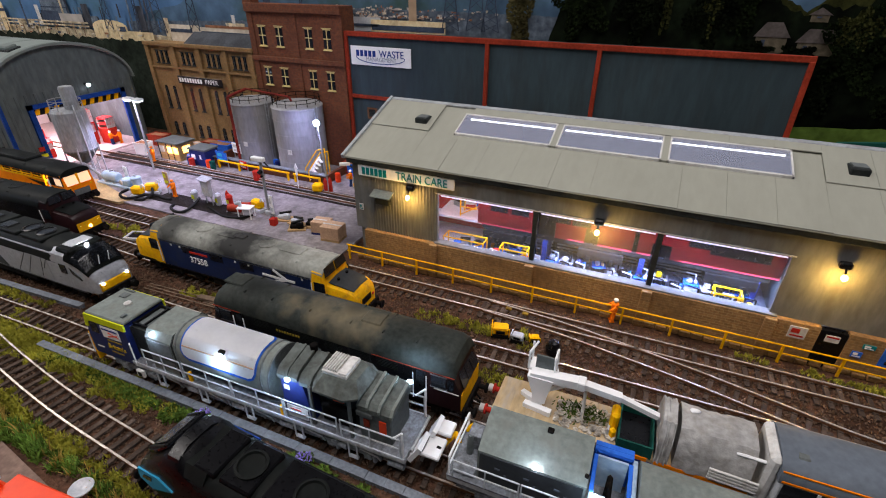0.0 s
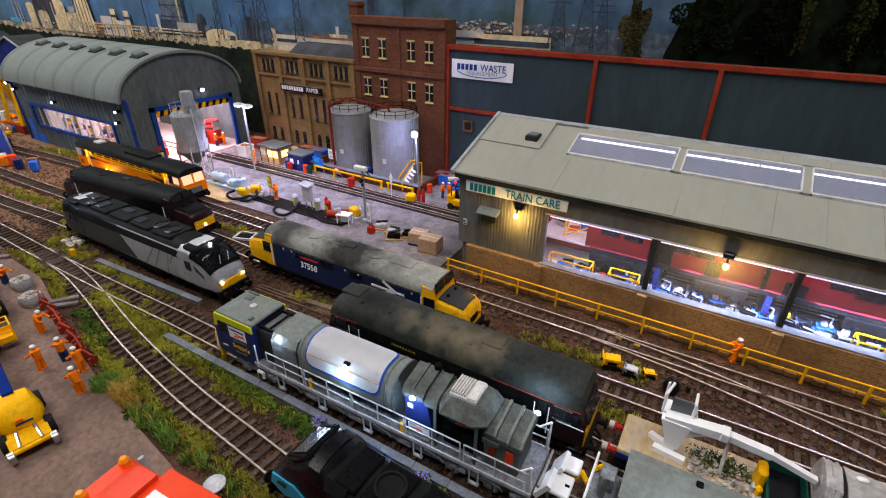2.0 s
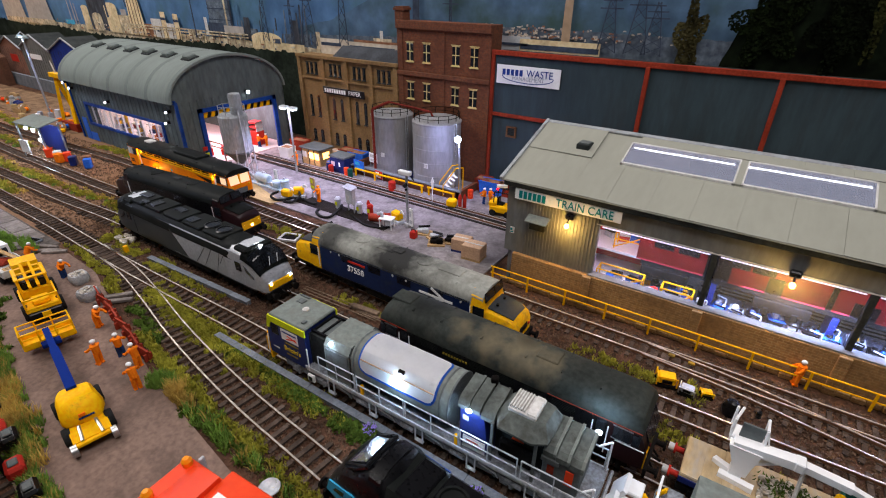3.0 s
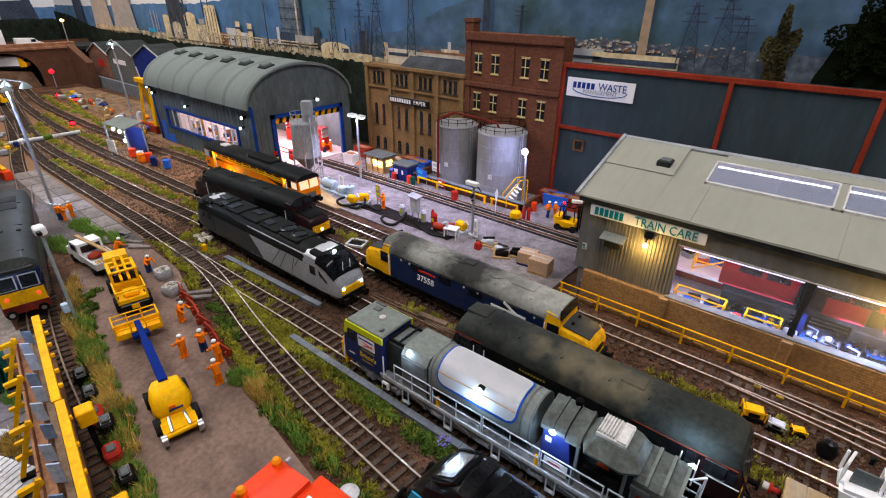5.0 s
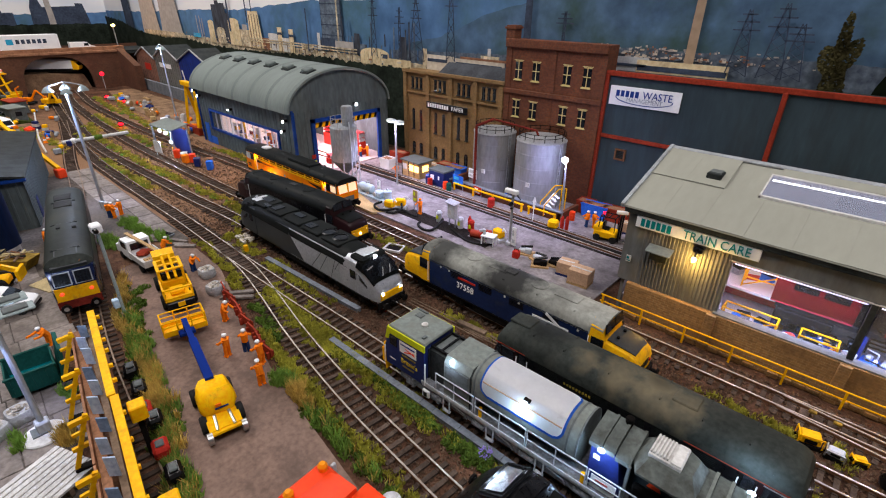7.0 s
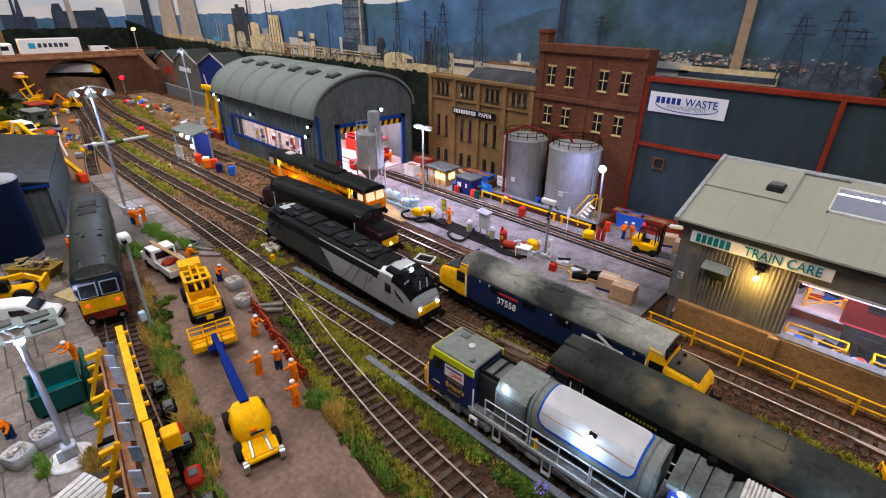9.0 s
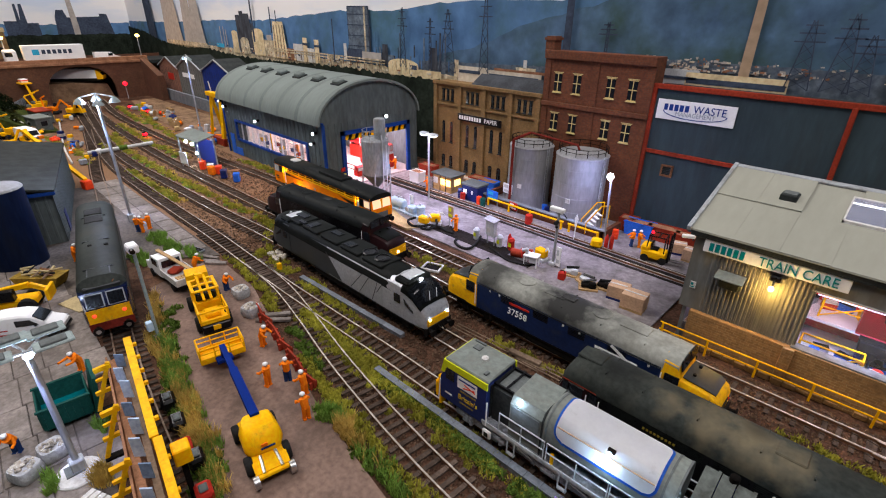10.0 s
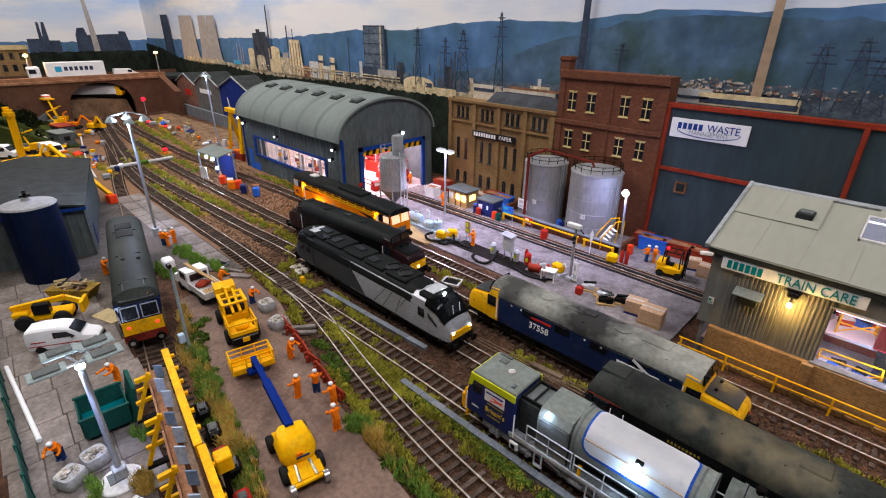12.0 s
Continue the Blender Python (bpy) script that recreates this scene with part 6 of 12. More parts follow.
part("front_steps", boxes((-h - 0.4, -h - 0.12, -1.1, -0.5, 0.7, 1.7), bev=0.06), "yellow", cab, "yellow step and coupling guard")
part("front_window", shape(prism, [(-h + 0.13, 2.3), (-h + 0.46, 3.2), (-h + 0.54, 3.2), (-h + 0.2, 2.3)], "y", -1.1, 1.1), "window", cab)
part("side_window", boxes((-h + 0.55, -h + 1.15, -1.245, -1.2, 2.4, 3.0)), "window", cab)
part("poster", boxes((-h + 1.4, -h + 2.75, -1.245, -1.2, 2.3, 2.98)), "white", cab, "white and red poster panel")
part("poster_bar", boxes((-h + 1.5, -h + 2.65, -1.26, -1.245, 2.78, 2.86)), "blueink", cab)
bm = bmesh.new()
for p, q in (((-h + 1.8, 2.4), (-h + 2.6, 2.62)), ((-h + 1.9, 2.66), (-h + 2.65, 2.5))):
    beam(bm, (p[0], -1.25, p[1]), (q[0], -1.25, q[1]), 0.02, 0.06)
part("poster_stroke", bm, "redorange", cab)
text("Britain's", cab, -h + 2.15, -1.235, 1.75, 0.42, "gold", name="gold_lettering", squeeze=1.0)
for n, z in ((7, 2.08), (6, 1.36)):
    for i in range(n):
        part("slogan_bar", boxes((-h + 1.6 + i * 0.16, -h + 1.72 + i * 0.16, -1.24, -1.2, z, z + 0.08)), "brassbar", cab)
part("number_bar", boxes((-h + 0.5, -h + 1.0, -1.24, -1.2, 1.45, 1.53)), "offwhite", cab)
part("cab_door", boxes((-h + 3.35, -h + 3.42, -0.9, 0.9, 1.1, 3.2)), "guttermat", cab)
part("handrail", rods(((-h + 3.5, -1.3, 1.1), (-h + 3.5, -1.3, 2.5), 0.04), ((-h + 0.1, -1.3, 1.0), (-h + 0.2, -1.3, 2.2), 0.03)), "white", cab)
ga = part("gantry", boxes((-h + 3.45, -h + 4.85, -0.75, -0.65, 3.28, 3.4)), "black", mv, "black roof walkway frame")
part("side_bar", boxes((-h + 3.45, -h + 4.85, 0.85, 0.95, 3.28, 3.4)), "black", ga)
for i in range(3):
    part("cross_bar", boxes((-h + 3.5 + i * 0.62, -h + 3.6 + i * 0.62, -0.65, 0.85, 3.3, 3.38)), "black", ga)
part("walkway_panel", boxes((-h + 3.62, -h + 4.7, -0.6, 0.8, 3.22, 3.27)), "mpvgrey", ga)
part("passage", boxes((-h + 3.5, -h + 4.8, -0.85, 0.95, 1.3, 3.2)), "guttermat", mv)
part("module", shape(prism, [(-1.16, 1.3), (-1.16, 3.2), (-0.9, 3.55), (0.95, 3.66), (1.16, 3.4), (1.16, 1.3)], "x", -h + 4.8, -h + 6.75), "mpvroof", mv, "grey equipment module")
part("module_band", shape(prism, [(-1.19, 1.3), (-1.19, 3.22), (-0.92, 3.59), (0.96, 3.7), (1.19, 3.42), (1.19, 1.3)], "x", -h + 6.62, -h + 6.72), "guttermat", mv)
part("module_side", boxes((-h + 4.9, -h + 6.5, -1.2, -1.15, 1.7, 3.1)), "mpvgrey", mv)
part("work_light", shape(blob, -h + 5.3, -1.1, 3.42, 0.13, 0.11, 0.1, 0), "glow_blue", mv, "bright work light")
TZ, TW, TH = 2.72, 1.19, 1.2
oval = lambda a, g: ((TW + g) * math.copysign(abs(math.cos(a)) ** 0.85, math.cos(a)), TZ + (TH + g) * math.copysign(abs(math.sin(a)) ** 0.85, math.sin(a)))
bm = bmesh.new()
prism(bm, [oval(2 * math.pi * i / 32, 0) for i in range(32)], "x", -h + 6.75, -h + 12.75)
tk = part("tank", bm, "mpvroof", mv, "rounded grey tank")
for x in (-h + 6.85, -h + 12.2, -h + 12.66):
    part("tank_band", shape(prism, [oval(2 * math.pi * i / 32, 0.025) for i in range(32)], "x", x, x + 0.09), "mpvgrey", tk)


def wrap(x0, x1, a0, a1, grow, corner):
    """A sheet laid round the tank from angle a0 to a1, with rounded corners."""
    bm, rows, n = bmesh.new(), [], 30
    for i in range(n + 1):
        a = a0 + (a1 - a0) * i / n
        edge = min(a - a0, a1 - a) * 1.15
        inset = corner - math.sqrt(max(0, corner**2 - (corner - min(edge, corner)) ** 2))
        y, z = oval(a, grow)
        rows.append([bm.verts.new((x0 + inset, y, z)), bm.verts.new((x1 - inset, y, z))])
    for p, q in zip(rows, rows[1:]):
        bm.faces.new((p[0], p[1], q[1], q[0]))
    bmesh.ops.solidify(bm, geom=bm.faces[:], thickness=0.012)
    return bm


part("blue_edging", wrap(-h + 7.25, -h + 12.05, radians(55), radians(181), 0.03, 0.5), "midblue", tk, "blue edging of the white wrap")
part("tank_panel", wrap(-h + 7.36, -h + 11.94, radians(60), radians(176.5), 0.05, 0.42), "white", tk, "rounded white tank wrap")
y, z = oval(radians(150), 0.06)
part("red_line", boxes((-h + 7.4, -h + 11.9, y - 0.05, y, z - 0.02, z + 0.01)), "carton", tk, "thin faded red line")
y, z = oval(radians(142), 0.12)
part("tank_lamp", shape(blob, -h + 9.9, y - 0.03, z, 0.09, 0.08, 0.06, 0), "glow_blue", tk, "bright work light")
part("tank_lamp_hood", boxes((-h + 9.75, -h + 10.1, y + 0.0, y + 0.2, z - 0.02, z + 0.14), bev=0.03), "under", tk)
# stepped hoods over the engine bay
for x0, x1, up in ((-h + 13.15, -h + 13.72, 0.0), (-h + 13.78, -h + 14.3, 0.02), (-h + 14.36, -h + 15.0, -0.08)):
    hood = part("hood", shape(prism, [(-1.0, 3.5 + up), (-0.75, 3.75 + up), (0.6, 4.0 + up), (0.9, 3.7 + up), (0.9, 3.3 + up), (-1.0, 3.3 + up)], "x", x0, x1), "hoodgrey", mv, "ribbed grey machinery hood")
    part("rib", shape(prism, [(-1.02, 3.42 + up), (-1.02, 3.54 + up), (-0.76, 3.8 + up), (0.62, 4.05 + up), (0.6, 3.95 + up), (-0.7, 3.7 + up)], "x", x1 - 0.1, x1 + 0.02), "hoodgrey", hood)
part("exhaust_pipe", shape(lathe, [(0.17, 3.8), (0.19, 4.2), (0.14, 4.24)], -h + 14.2, 0.55, 12), "under", mv)
bm = bmesh.new()
ring = [(14.9, -0.5), (15.3, -1.25), (16.9, -1.3), (17.5, -0.95), (17.6, 0.75), (17.0, 1.15), (15.6, 1.15), (14.95, 0.7)]
loft(bm, [[(-h + x, y, 3.42) for x, y in ring], [(-h + x, y, 3.52) for x, y in ring], [(-h + 16.25 + (x - 16.25) * 0.72, 0.15 + (y - 0.15) * 0.55, 4.0) for x, y in ring]])
part("octagon_hood", bm, "hoodgrey", mv, "eight sided grey hood")
ai = part("air_intake", boxes((-h + 15.45, -h + 16.75, -0.62, 0.62, 3.96, 4.14), bev=0.02), "offwhite", mv, "cream slatted air intake")
for i in range(6):
    part("slat", boxes((-h + 15.48 + i * 0.13, -h + 15.56 + i * 0.13, -0.55, 0.55, 4.14, 4.26), bev=0.02), "offwhite", ai)
part("intake_lid", boxes((-h + 16.3, -h + 16.72, -0.6, 0.6, 4.14, 4.22), bev=0.03), "offwhite", ai)
for x0, x1, up in ((-h + 17.35, -h + 17.9, 0.05), (-h + 17.95, -h + 18.5, 0.0), (-h + 18.55, -h + 19.1, -0.05)):
    hood = part("hood", shape(prism, [(-0.95, 3.1 + up), (-0.75, 3.3 + up), (0.85, 3.5 + up), (1.1, 3.2 + up), (1.1, 2.9 + up), (-0.95, 2.85 + up)], "x", x0, x1), "hoodgrey", mv, "ribbed grey machinery hood")
    part("rib", shape(prism, [(-0.97, 3.0 + up), (-0.97, 3.14 + up), (-0.76, 3.36 + up), (0.86, 3.56 + up), (0.8, 3.44 + up)], "x", x1 - 0.1, x1 + 0.03), "mpvroof", hood)
part("blue_panel", shape(prism, [(-h + 13.3, 1.3), (-h + 14.9, 1.3), (-h + 14.5, 3.4), (-h + 13.3, 3.4)], "y", -0.98, 0.9), "navy", mv, "blue lit engine casing")
part("casing_plate", boxes((-h + 13.45, -h + 13.75, -1.0, -0.97, 2.75, 3.0)), "offwhite", mv)
part("side_poster", boxes((-h + 13.6, -h + 14.75, -1.2, -1.16, 1.45, 2.1)), "white", mv, "white poster with red line on the side")
part("side_poster_bar", boxes((-h + 13.7, -h + 14.6, -1.215, -1.2, 1.68, 1.76), (-h + 13.8, -h + 14.4, -1.215, -1.2, 1.88, 1.94)), "redpaint", mv)
part("engine_room", boxes((-h + 14.9, -h + 17.4, -0.4, 0.9, 1.3, 3.42)), "guttermat", mv, "dark open engine bay")
part("engine_block", boxes((-h + 15.2, -h + 16.9, -0.75, -0.4, 1.3, 2.3), bev=0.1), "under", mv)
for x in (-h + 14.95, -h + 17.0):
    part("bay_post", boxes((x, x + 0.13, -1.15, -1.03, 1.3, 3.45)), "mpvgrey", mv)
part("warning_triangle", shape(prism, [(-h + 15.7, 2.35), (-h + 16.3, 2.35), (-h + 16.0, 2.95)], "y", -0.46, -0.42), "redorange", mv, "red warning triangle")
tw = part("end_tower", boxes((-h + 17.35, -h + 19.0, -0.85, 0.9, 1.3, 3.0), bev=0.05), "mpvgrey", mv, "dark grey end casing")
part("tower_ledge", boxes((-h + 17.3, -h + 18.1, -0.98, -0.85, 2.6, 2.85), bev=0.03), "mpvgrey", tw)
part("warning_panel", boxes((-h + 17.6, -h + 17.9, -0.9, -0.84, 2.0, 2.4)), "redtrim", tw)
part("warning_panel", boxes((-h + 18.4, -h + 18.75, -0.9, -0.84, 1.8, 2.55)), "redorange", tw)
for x, y, z in ((-h + 13.75, -1.02, 3.36), (-h + 19.1, 0.85, 3.45)):
    part("work_light", shape(blob, x, y, z, 0.15, 0.1, 0.1, 0), "glow_blue", mv, "bright work light")
for x0, x1 in ((-h + 4.3, -h + 6.95), (-h + 7.1, -h + 10.2), (-h + 10.3, -h + 13.4), (-h + 13.5, -h + 16.4), (-h + 16.6, -h + 19.6)):
    guard(mv, x0, x1, -1.27, 1.3, 2, 1.05)
    guard(mv, x0, x1, 1.27, 1.3, 2, 1.05)
for x in (-h + 7.4, -h + 13.25):
    part("extinguisher", rods(((x, -1.2, 1.3), (x, -1.2, 1.85), 0.1)), "yellow", mv, "yellow fire extinguisher")
for d in (-1, 1):
    bogie(mv, d * 6.9, (-1.0, 1.0), "underlight")
for i in range(16):
    x = -h + 3.9 + i * 1.0
    if i % 3 == 0:
        part("air_tank", rods(((x, -1.1, 0.62), (x + 0.8, -1.1, 0.62), 0.16), n=10), "underlight", mv)
    elif i % 3 == 1:
        part("frame_step", boxes((x, x + 0.5, -1.34, -1.2, 0.3, 0.38), (x, x + 0.06, -1.34, -1.28, 0.38, 1.2), (x + 0.44, x + 0.5, -1.34, -1.28, 0.38, 1.2)), "palegrey", mv)
    else:
        part("brake_pipe", rods(((x - 0.4, -1.25, 0.95), (x + 0.5, -1.25, 0.82), 0.035), ((x + 0.5, -1.25, 0.82), (x + 0.6, -1.15, 0.5), 0.035)), "steel", mv)
part("shunt_gear", boxes((-h + 3.35, -h + 3.9, -1.42, -1.25, 0.45, 0.9), bev=0.05), "offwhite", mv, "white shunting gear box")
part("shunt_gear_hole", boxes((-h + 3.5, -h + 3.75, -1.44, -1.42, 0.55, 0.8)), "black", mv)
for y0, y1, x0, tilt in ((-1.15, -0.2, h + 0.05, 0.55), (-0.1, 0.9, h + 0.35, 0.5)):
    bm = bmesh.new()
    q = [(x0, y0, 1.2), (x0, y1, 1.2), (x0 + tilt, y1, 2.1), (x0 + tilt, y0, 2.1)]
    loft(bm, [q, [(x + 0.18, y, z - 0.1) for x, y, z in q]])
    part("end_cover", bm, "white", mv, "white tilted end cover")
part("end_cover", boxes((h + 0.5, h + 1.5, -1.0, 0.1, 1.5, 1.68), (h + 0.9, h + 1.6, 0.2, 1.0, 1.6, 1.8), bev=0.05), "white", mv, "white end cover")
part("cover_hinge", boxes((h + 0.62, h + 0.7, -0.9, 0.0, 1.68, 1.74), (h + 1.2, h + 1.4, -0.5, -0.4, 1.68, 1.72)), "under", mv)
part("hose_reel", rods(((h + 0.2, -1.0, 1.6), (h + 0.2, 1.0, 1.6), 0.08), ((h + 0.6, -0.8, 1.0), (h + 0.6, 0.9, 1.2), 0.08)), "steel", mv)
for y, z in ((-1.2, 2.7), (1.2, 2.9)):
    part("end_post", rods(((h - 0.1, y, 1.3), (h - 0.1, y, z), 0.055), ((h - 0.1, y, z), (h - 0.6, y, z - 0.5), 0.05)), "white", mv)
buffers(mv, -h + 0.2, -1, beam_mat="yellow")
lamp("POINT", "tank_work_light", -16.9, 11.55, 3.95, 0.024, (0.50, 0.75, 1.0), 0.002)
lamp("POINT", "hood_work_light", -12.9, 11.6, 3.95, 0.026, (0.5, 0.7, 1.0), 0.002)
lamp("POINT", "module_work_light", -21.5, 11.45, 4.0, 0.005, (0.6, 0.75, 1.0), 0.002)
lamp("POINT", "end_work_light", -7.9, 15.0, 4.35, 0.03, (0.5, 0.72, 1.0), 0.002)

m2 = thing("generator_wagon", 4.6, 13.62, 0.34, 0.8, "grey roofed generator wagon with white rails and a bright lamp", "railway vehicle", "maintenance train")
m2.scale = (1.0, 1.04, 1.03)
part("frame", boxes((-9.6, 10, -1.26, 1.26, 1.16, 1.5), bev=0.04), "palegrey", m2)
part("deck", boxes((-9.6, 10, -1.3, 1.3, 1.5, 1.58)), "underlight", m2)
part("frame_web", boxes((-9.2, 9.6, -1.1, 1.1, 0.75, 1.16)), "underlight", m2)
part("hood", shape(prism, [(-1.0, 1.58), (-1.0, 3.3), (0.3, 3.9), (0.9, 3.86), (1.15, 3.4), (1.15, 1.58)], "x", -8.35, -4.05), "mpvroof", m2, "grey green sloping hood")
part("side_panel", boxes((-8.25, -4.15, -1.05, -0.99, 1.7, 3.22)), "gunmetal", m2, "dark side panel")
for x in (-7.6, -6.4, -5.2):
    part("panel_mark", boxes((x, x + 0.22, -1.065, -1.05, 2.6, 2.7), (x + 0.4, x + 0.5, -1.065, -1.05, 2.2, 2.45)), "coachroof", m2)
part("lamp_lens", shape(blob, -6.0, -0.95, 3.4, 0.14, 0.12, 0.11, 0), "glow_white", m2, "bright lamp")
part("roof_lamp", boxes((-5.9, -5.65, 0.35, 0.6, 3.88, 4.02), (-4.2, -4.05, -0.75, -0.6, 3.45, 3.62), bev=0.04), "under", m2)
bf = part("blue_frame", boxes((-3.98, -2.5, 0.9, 1.15, 1.58, 3.5), (-3.98, -2.5, 0.72, 0.9, 3.3, 3.5), (-3.98, -3.82, -1.1, 0.55, 3.3, 3.42), (-2.66, -2.5, -1.1, 0.55, 3.3, 3.42), bev=0.02), "midblue", m2, "bright blue open end frame")
part("frame_panel", boxes((-3.82, -2.66, 0.6, 0.7, 1.58, 3.25)), "paleblue", bf)
for x0, x1 in ((-3.96, -3.36), (-3.1, -2.5)):
    d = part("end_door", boxes((x0, x1, -1.16, -1.06, 1.58, 3.3), bev=0.03), "paleblue", bf, "pale blue lit door")
    part("door_window", boxes((x0 + 0.12, x1 - 0.12, -1.2, -1.15, 2.55, 3.12)), "window", d)
    part("window_rim", boxes((x0 + 0.06, x1 - 0.06, -1.19, -1.15, 3.12, 3.2), (x0 + 0.06, x1 - 0.06, -1.19, -1.15, 2.47, 2.55), (x0 + 0.06, x0 + 0.12, -1.19, -1.15, 2.55, 3.12), (x1 - 0.12, x1 - 0.06, -1.19, -1.15, 2.55, 3.12)), "white", d)
part("side_sheet", boxes((-2.5, -2.3, -1.12, 1.0, 1.58, 3.2), bev=0.04), "paleblue", bf, "pale blue lit side sheet")
part("dark_gear", boxes((-3.34, -3.12, -0.9, 0.3, 1.58, 2.9), bev=0.1), "under", m2)
part("door_lamp", shape(blob, -3.7, -1.22, 3.3, 0.09, 0.09, 0.08, 0), "glow_white", m2, "small bright door lamp")
part("ladder_foot", boxes((-3.95, -2.5, -1.25, -1.0, 1.58, 1.9), bev=0.04), "palegrey", m2)
bm = bmesh.new()
prism(bm, [(1.2 * math.cos(a), 2.62 + 1.14 * math.sin(a)) for a in [2 * math.pi * i / 28 for i in range(28)]], "x", -2.25, 9.5)
part("tank", bm, "mpvroof", m2, "pale grey cylindrical tank")
for x0, x1 in ((-9.3, -6.5), (-6.4, -4.1), (-2.3, 0.3), (0.4, 3.4)):
    guard(m2, x0, x1, -1.32, 1.58, 2, 1.05)
part("end_platform", boxes((-9.5, -8.45, -1.1, 1.1, 1.58, 1.68), (-9.2, -8.6, 0.2, 0.9, 1.68, 2.5), bev=0.03), "underlight", m2)
part("end_rail", rods(((-9.5, -1.2, 1.6), (-9.5, -1.2, 2.6), 0.05), ((-9.5, 1.2, 1.6), (-9.5, 1.2, 2.6), 0.05), ((-9.5, -1.2, 2.6), (-9.5, 1.2, 2.6), 0.05), ((-9.5, -1.2, 2.1), (-9.5, 1.2, 2.1), 0.04)), "white", m2)
part("grey_post", shape(lathe, [(0.16, 1.68), (0.14, 2.5), (0.06, 2.7)], -9.0, 0.0, 10), "mpvgrey", m2)
part("yellow_hose", rods(((-9.6, 0.3, 1.6), (-10.0, 0.8, 1.5), 0.12), ((-10.0, 0.8, 1.5), (-10.3, 0.2, 1.3), 0.12), ((-9.5, 1.0, 1.7), (-9.2, 1.0, 2.2), 0.1)), "yellow", m2, "yellow end pipes")
for d in (-1, 1):
    bogie(m2, d * 6.6, (-1.0, 1.0), "underlight")
lamp("POINT", "door_lamp_light", 0.9, 11.9, 3.95, 0.012, (0.6, 0.78, 1.0), 0.002)
lamp("POINT", "wagon_lamp_light", -1.4, 12.15, 4.6, 0.010, (0.65, 0.8, 1.0), 0.002)

# ---- crane wagon, tarpaulin wagon and grey coach ----
cw = thing("crane_wagon", -0.6, 17.5, 0.34, 0.3, "flat wagon with sandy deck, rubble and a white hydraulic crane", "railway wagon")
part("deck", boxes((-3.75, 7.4, -1.22, 1.22, 1.35, 1.66), bev=0.03), "sandboard", cw, "sandy wooden deck")
for i in range(14):
    part("deck_plank", boxes((-3.72 + i * 0.8, -2.96 + i * 0.8, -1.2, 1.2, 1.66, 1.69 + 0.012 * (i % 3))), "sandboard", cw)
part("side", boxes((2.05, 3.55, -1.22, -1.14, 1.66, 2.35), (2.05, 3.55, 1.14, 1.22, 1.66, 2.35), (3.47, 3.55, -1.14, 1.14, 1.66, 2.35), (2.05, 2.13, -1.14, 1.14, 1.66, 2.35)), "greenskip", cw, "dark green box body")
part("box_floor", boxes((2.13, 3.47, -1.14, 1.14, 1.66, 1.75)), "black", cw)
part("blue_edge", boxes((-3.75, 7.4, -1.28, -1.22, 1.2, 1.5)), "navy", cw, "navy solebar")
for x0, x1 in ((1.9, 3.4), (-2.6, -1.2), (3.7, 7.3)):
    part("orange_edge", boxes((x0, x1, -1.27, -1.2, 1.52, 1.72)), "orange", cw, "orange deck edge")
part("underframe", boxes((-3.6, 7.3, -1.1, 1.1, 0.75, 1.35)), "under", cw)
bm = bmesh.new()
random.seed(21)
for i in range(190):
    x, y = random.uniform(-0.8, 1.9), random.uniform(-0.9, 0.75)
    r = random.uniform(0.05, 0.17)
    blob(bm, x, y, 1.72 + 0.22 * random.random() * (1 - abs(y)), r, r, r * 0.8, 0.5, 1)
part("rubble_load", bm, "rubble", cw, "pale stone rubble with weeds")
bm = bmesh.new()
for p, q, w, t in (((-2.35, -0.35, 1.8), (-1.0, -0.55, 1.85), 0.3, 0.28), ((-2.6, 0.35, 1.8), (-1.7, -0.1, 1.9), 0.26, 0.26), ((-1.75, -0.1, 1.7), (-1.75, -0.1, 2.6), 0.5, 0.42)):
    beam(bm, p, q, w, t)
loft(bm, [[(x, y, z) for x, y in ((-2.05 - k, -0.35), (-1.3 + k * 0.6, -0.35), (-1.3 + k * 0.6, 0.3), (-2.05 - k, 0.3))] for z, k in ((2.1, -0.12), (2.7, 0.0), (3.35, 0.22), (3.6, 0.3))])
crane = part("crane_base", bm, "white", cw, "white crane pedestal")
part("crane_cab", boxes((-2.4, -1.15, 0.1, 0.95, 3.4, 3.75), bev=0.05), "white", crane)
part("cab_screen", boxes((-2.1, -1.25, 0.2, 0.3, 3.75, 4.55), bev=0.02), "mpvgrey", crane, "grey cab screen")
part("cab_frame", rods(((-2.4, 0.1, 3.7), (-2.4, 0.1, 4.7), 0.06), ((-2.4, 0.9, 3.7), (-2.4, 0.9, 4.7), 0.06), ((-2.4, 0.1, 4.7), (-2.2, 0.9, 4.75), 0.06), ((-1.15, 0.9, 3.7), (-1.2, 0.9, 4.6), 0.06), ((-1.15, 0.1, 3.7), (-1.2, 0.15, 4.6), 0.06), ((-1.2, 0.15, 4.6), (-1.2, 0.9, 4.6), 0.06), ((-1.2, 0.15, 4.6), (-0.9, 0.15, 3.5), 0.04)), "white", crane, "white cab frame")
part("cab_joystick", boxes((-1.75, -1.55, 0.75, 0.95, 4.5, 4.9), bev=0.05), "black", crane)
bm = bmesh.new()
beam(bm, (-2.2, -0.05, 3.55), (0.2, -0.05, 3.8), 0.5, 0.42)
beam(bm, (0.1, -0.05, 3.78), (1.9, -0.05, 3.62), 0.38, 0.32)
beam(bm, (1.8, -0.05, 3.63), (3.55, -0.05, 3.15), 0.26, 0.24)
box(bm, -0.05, 0.3, -0.35, 0.25, 3.55, 4.02, 0.04)
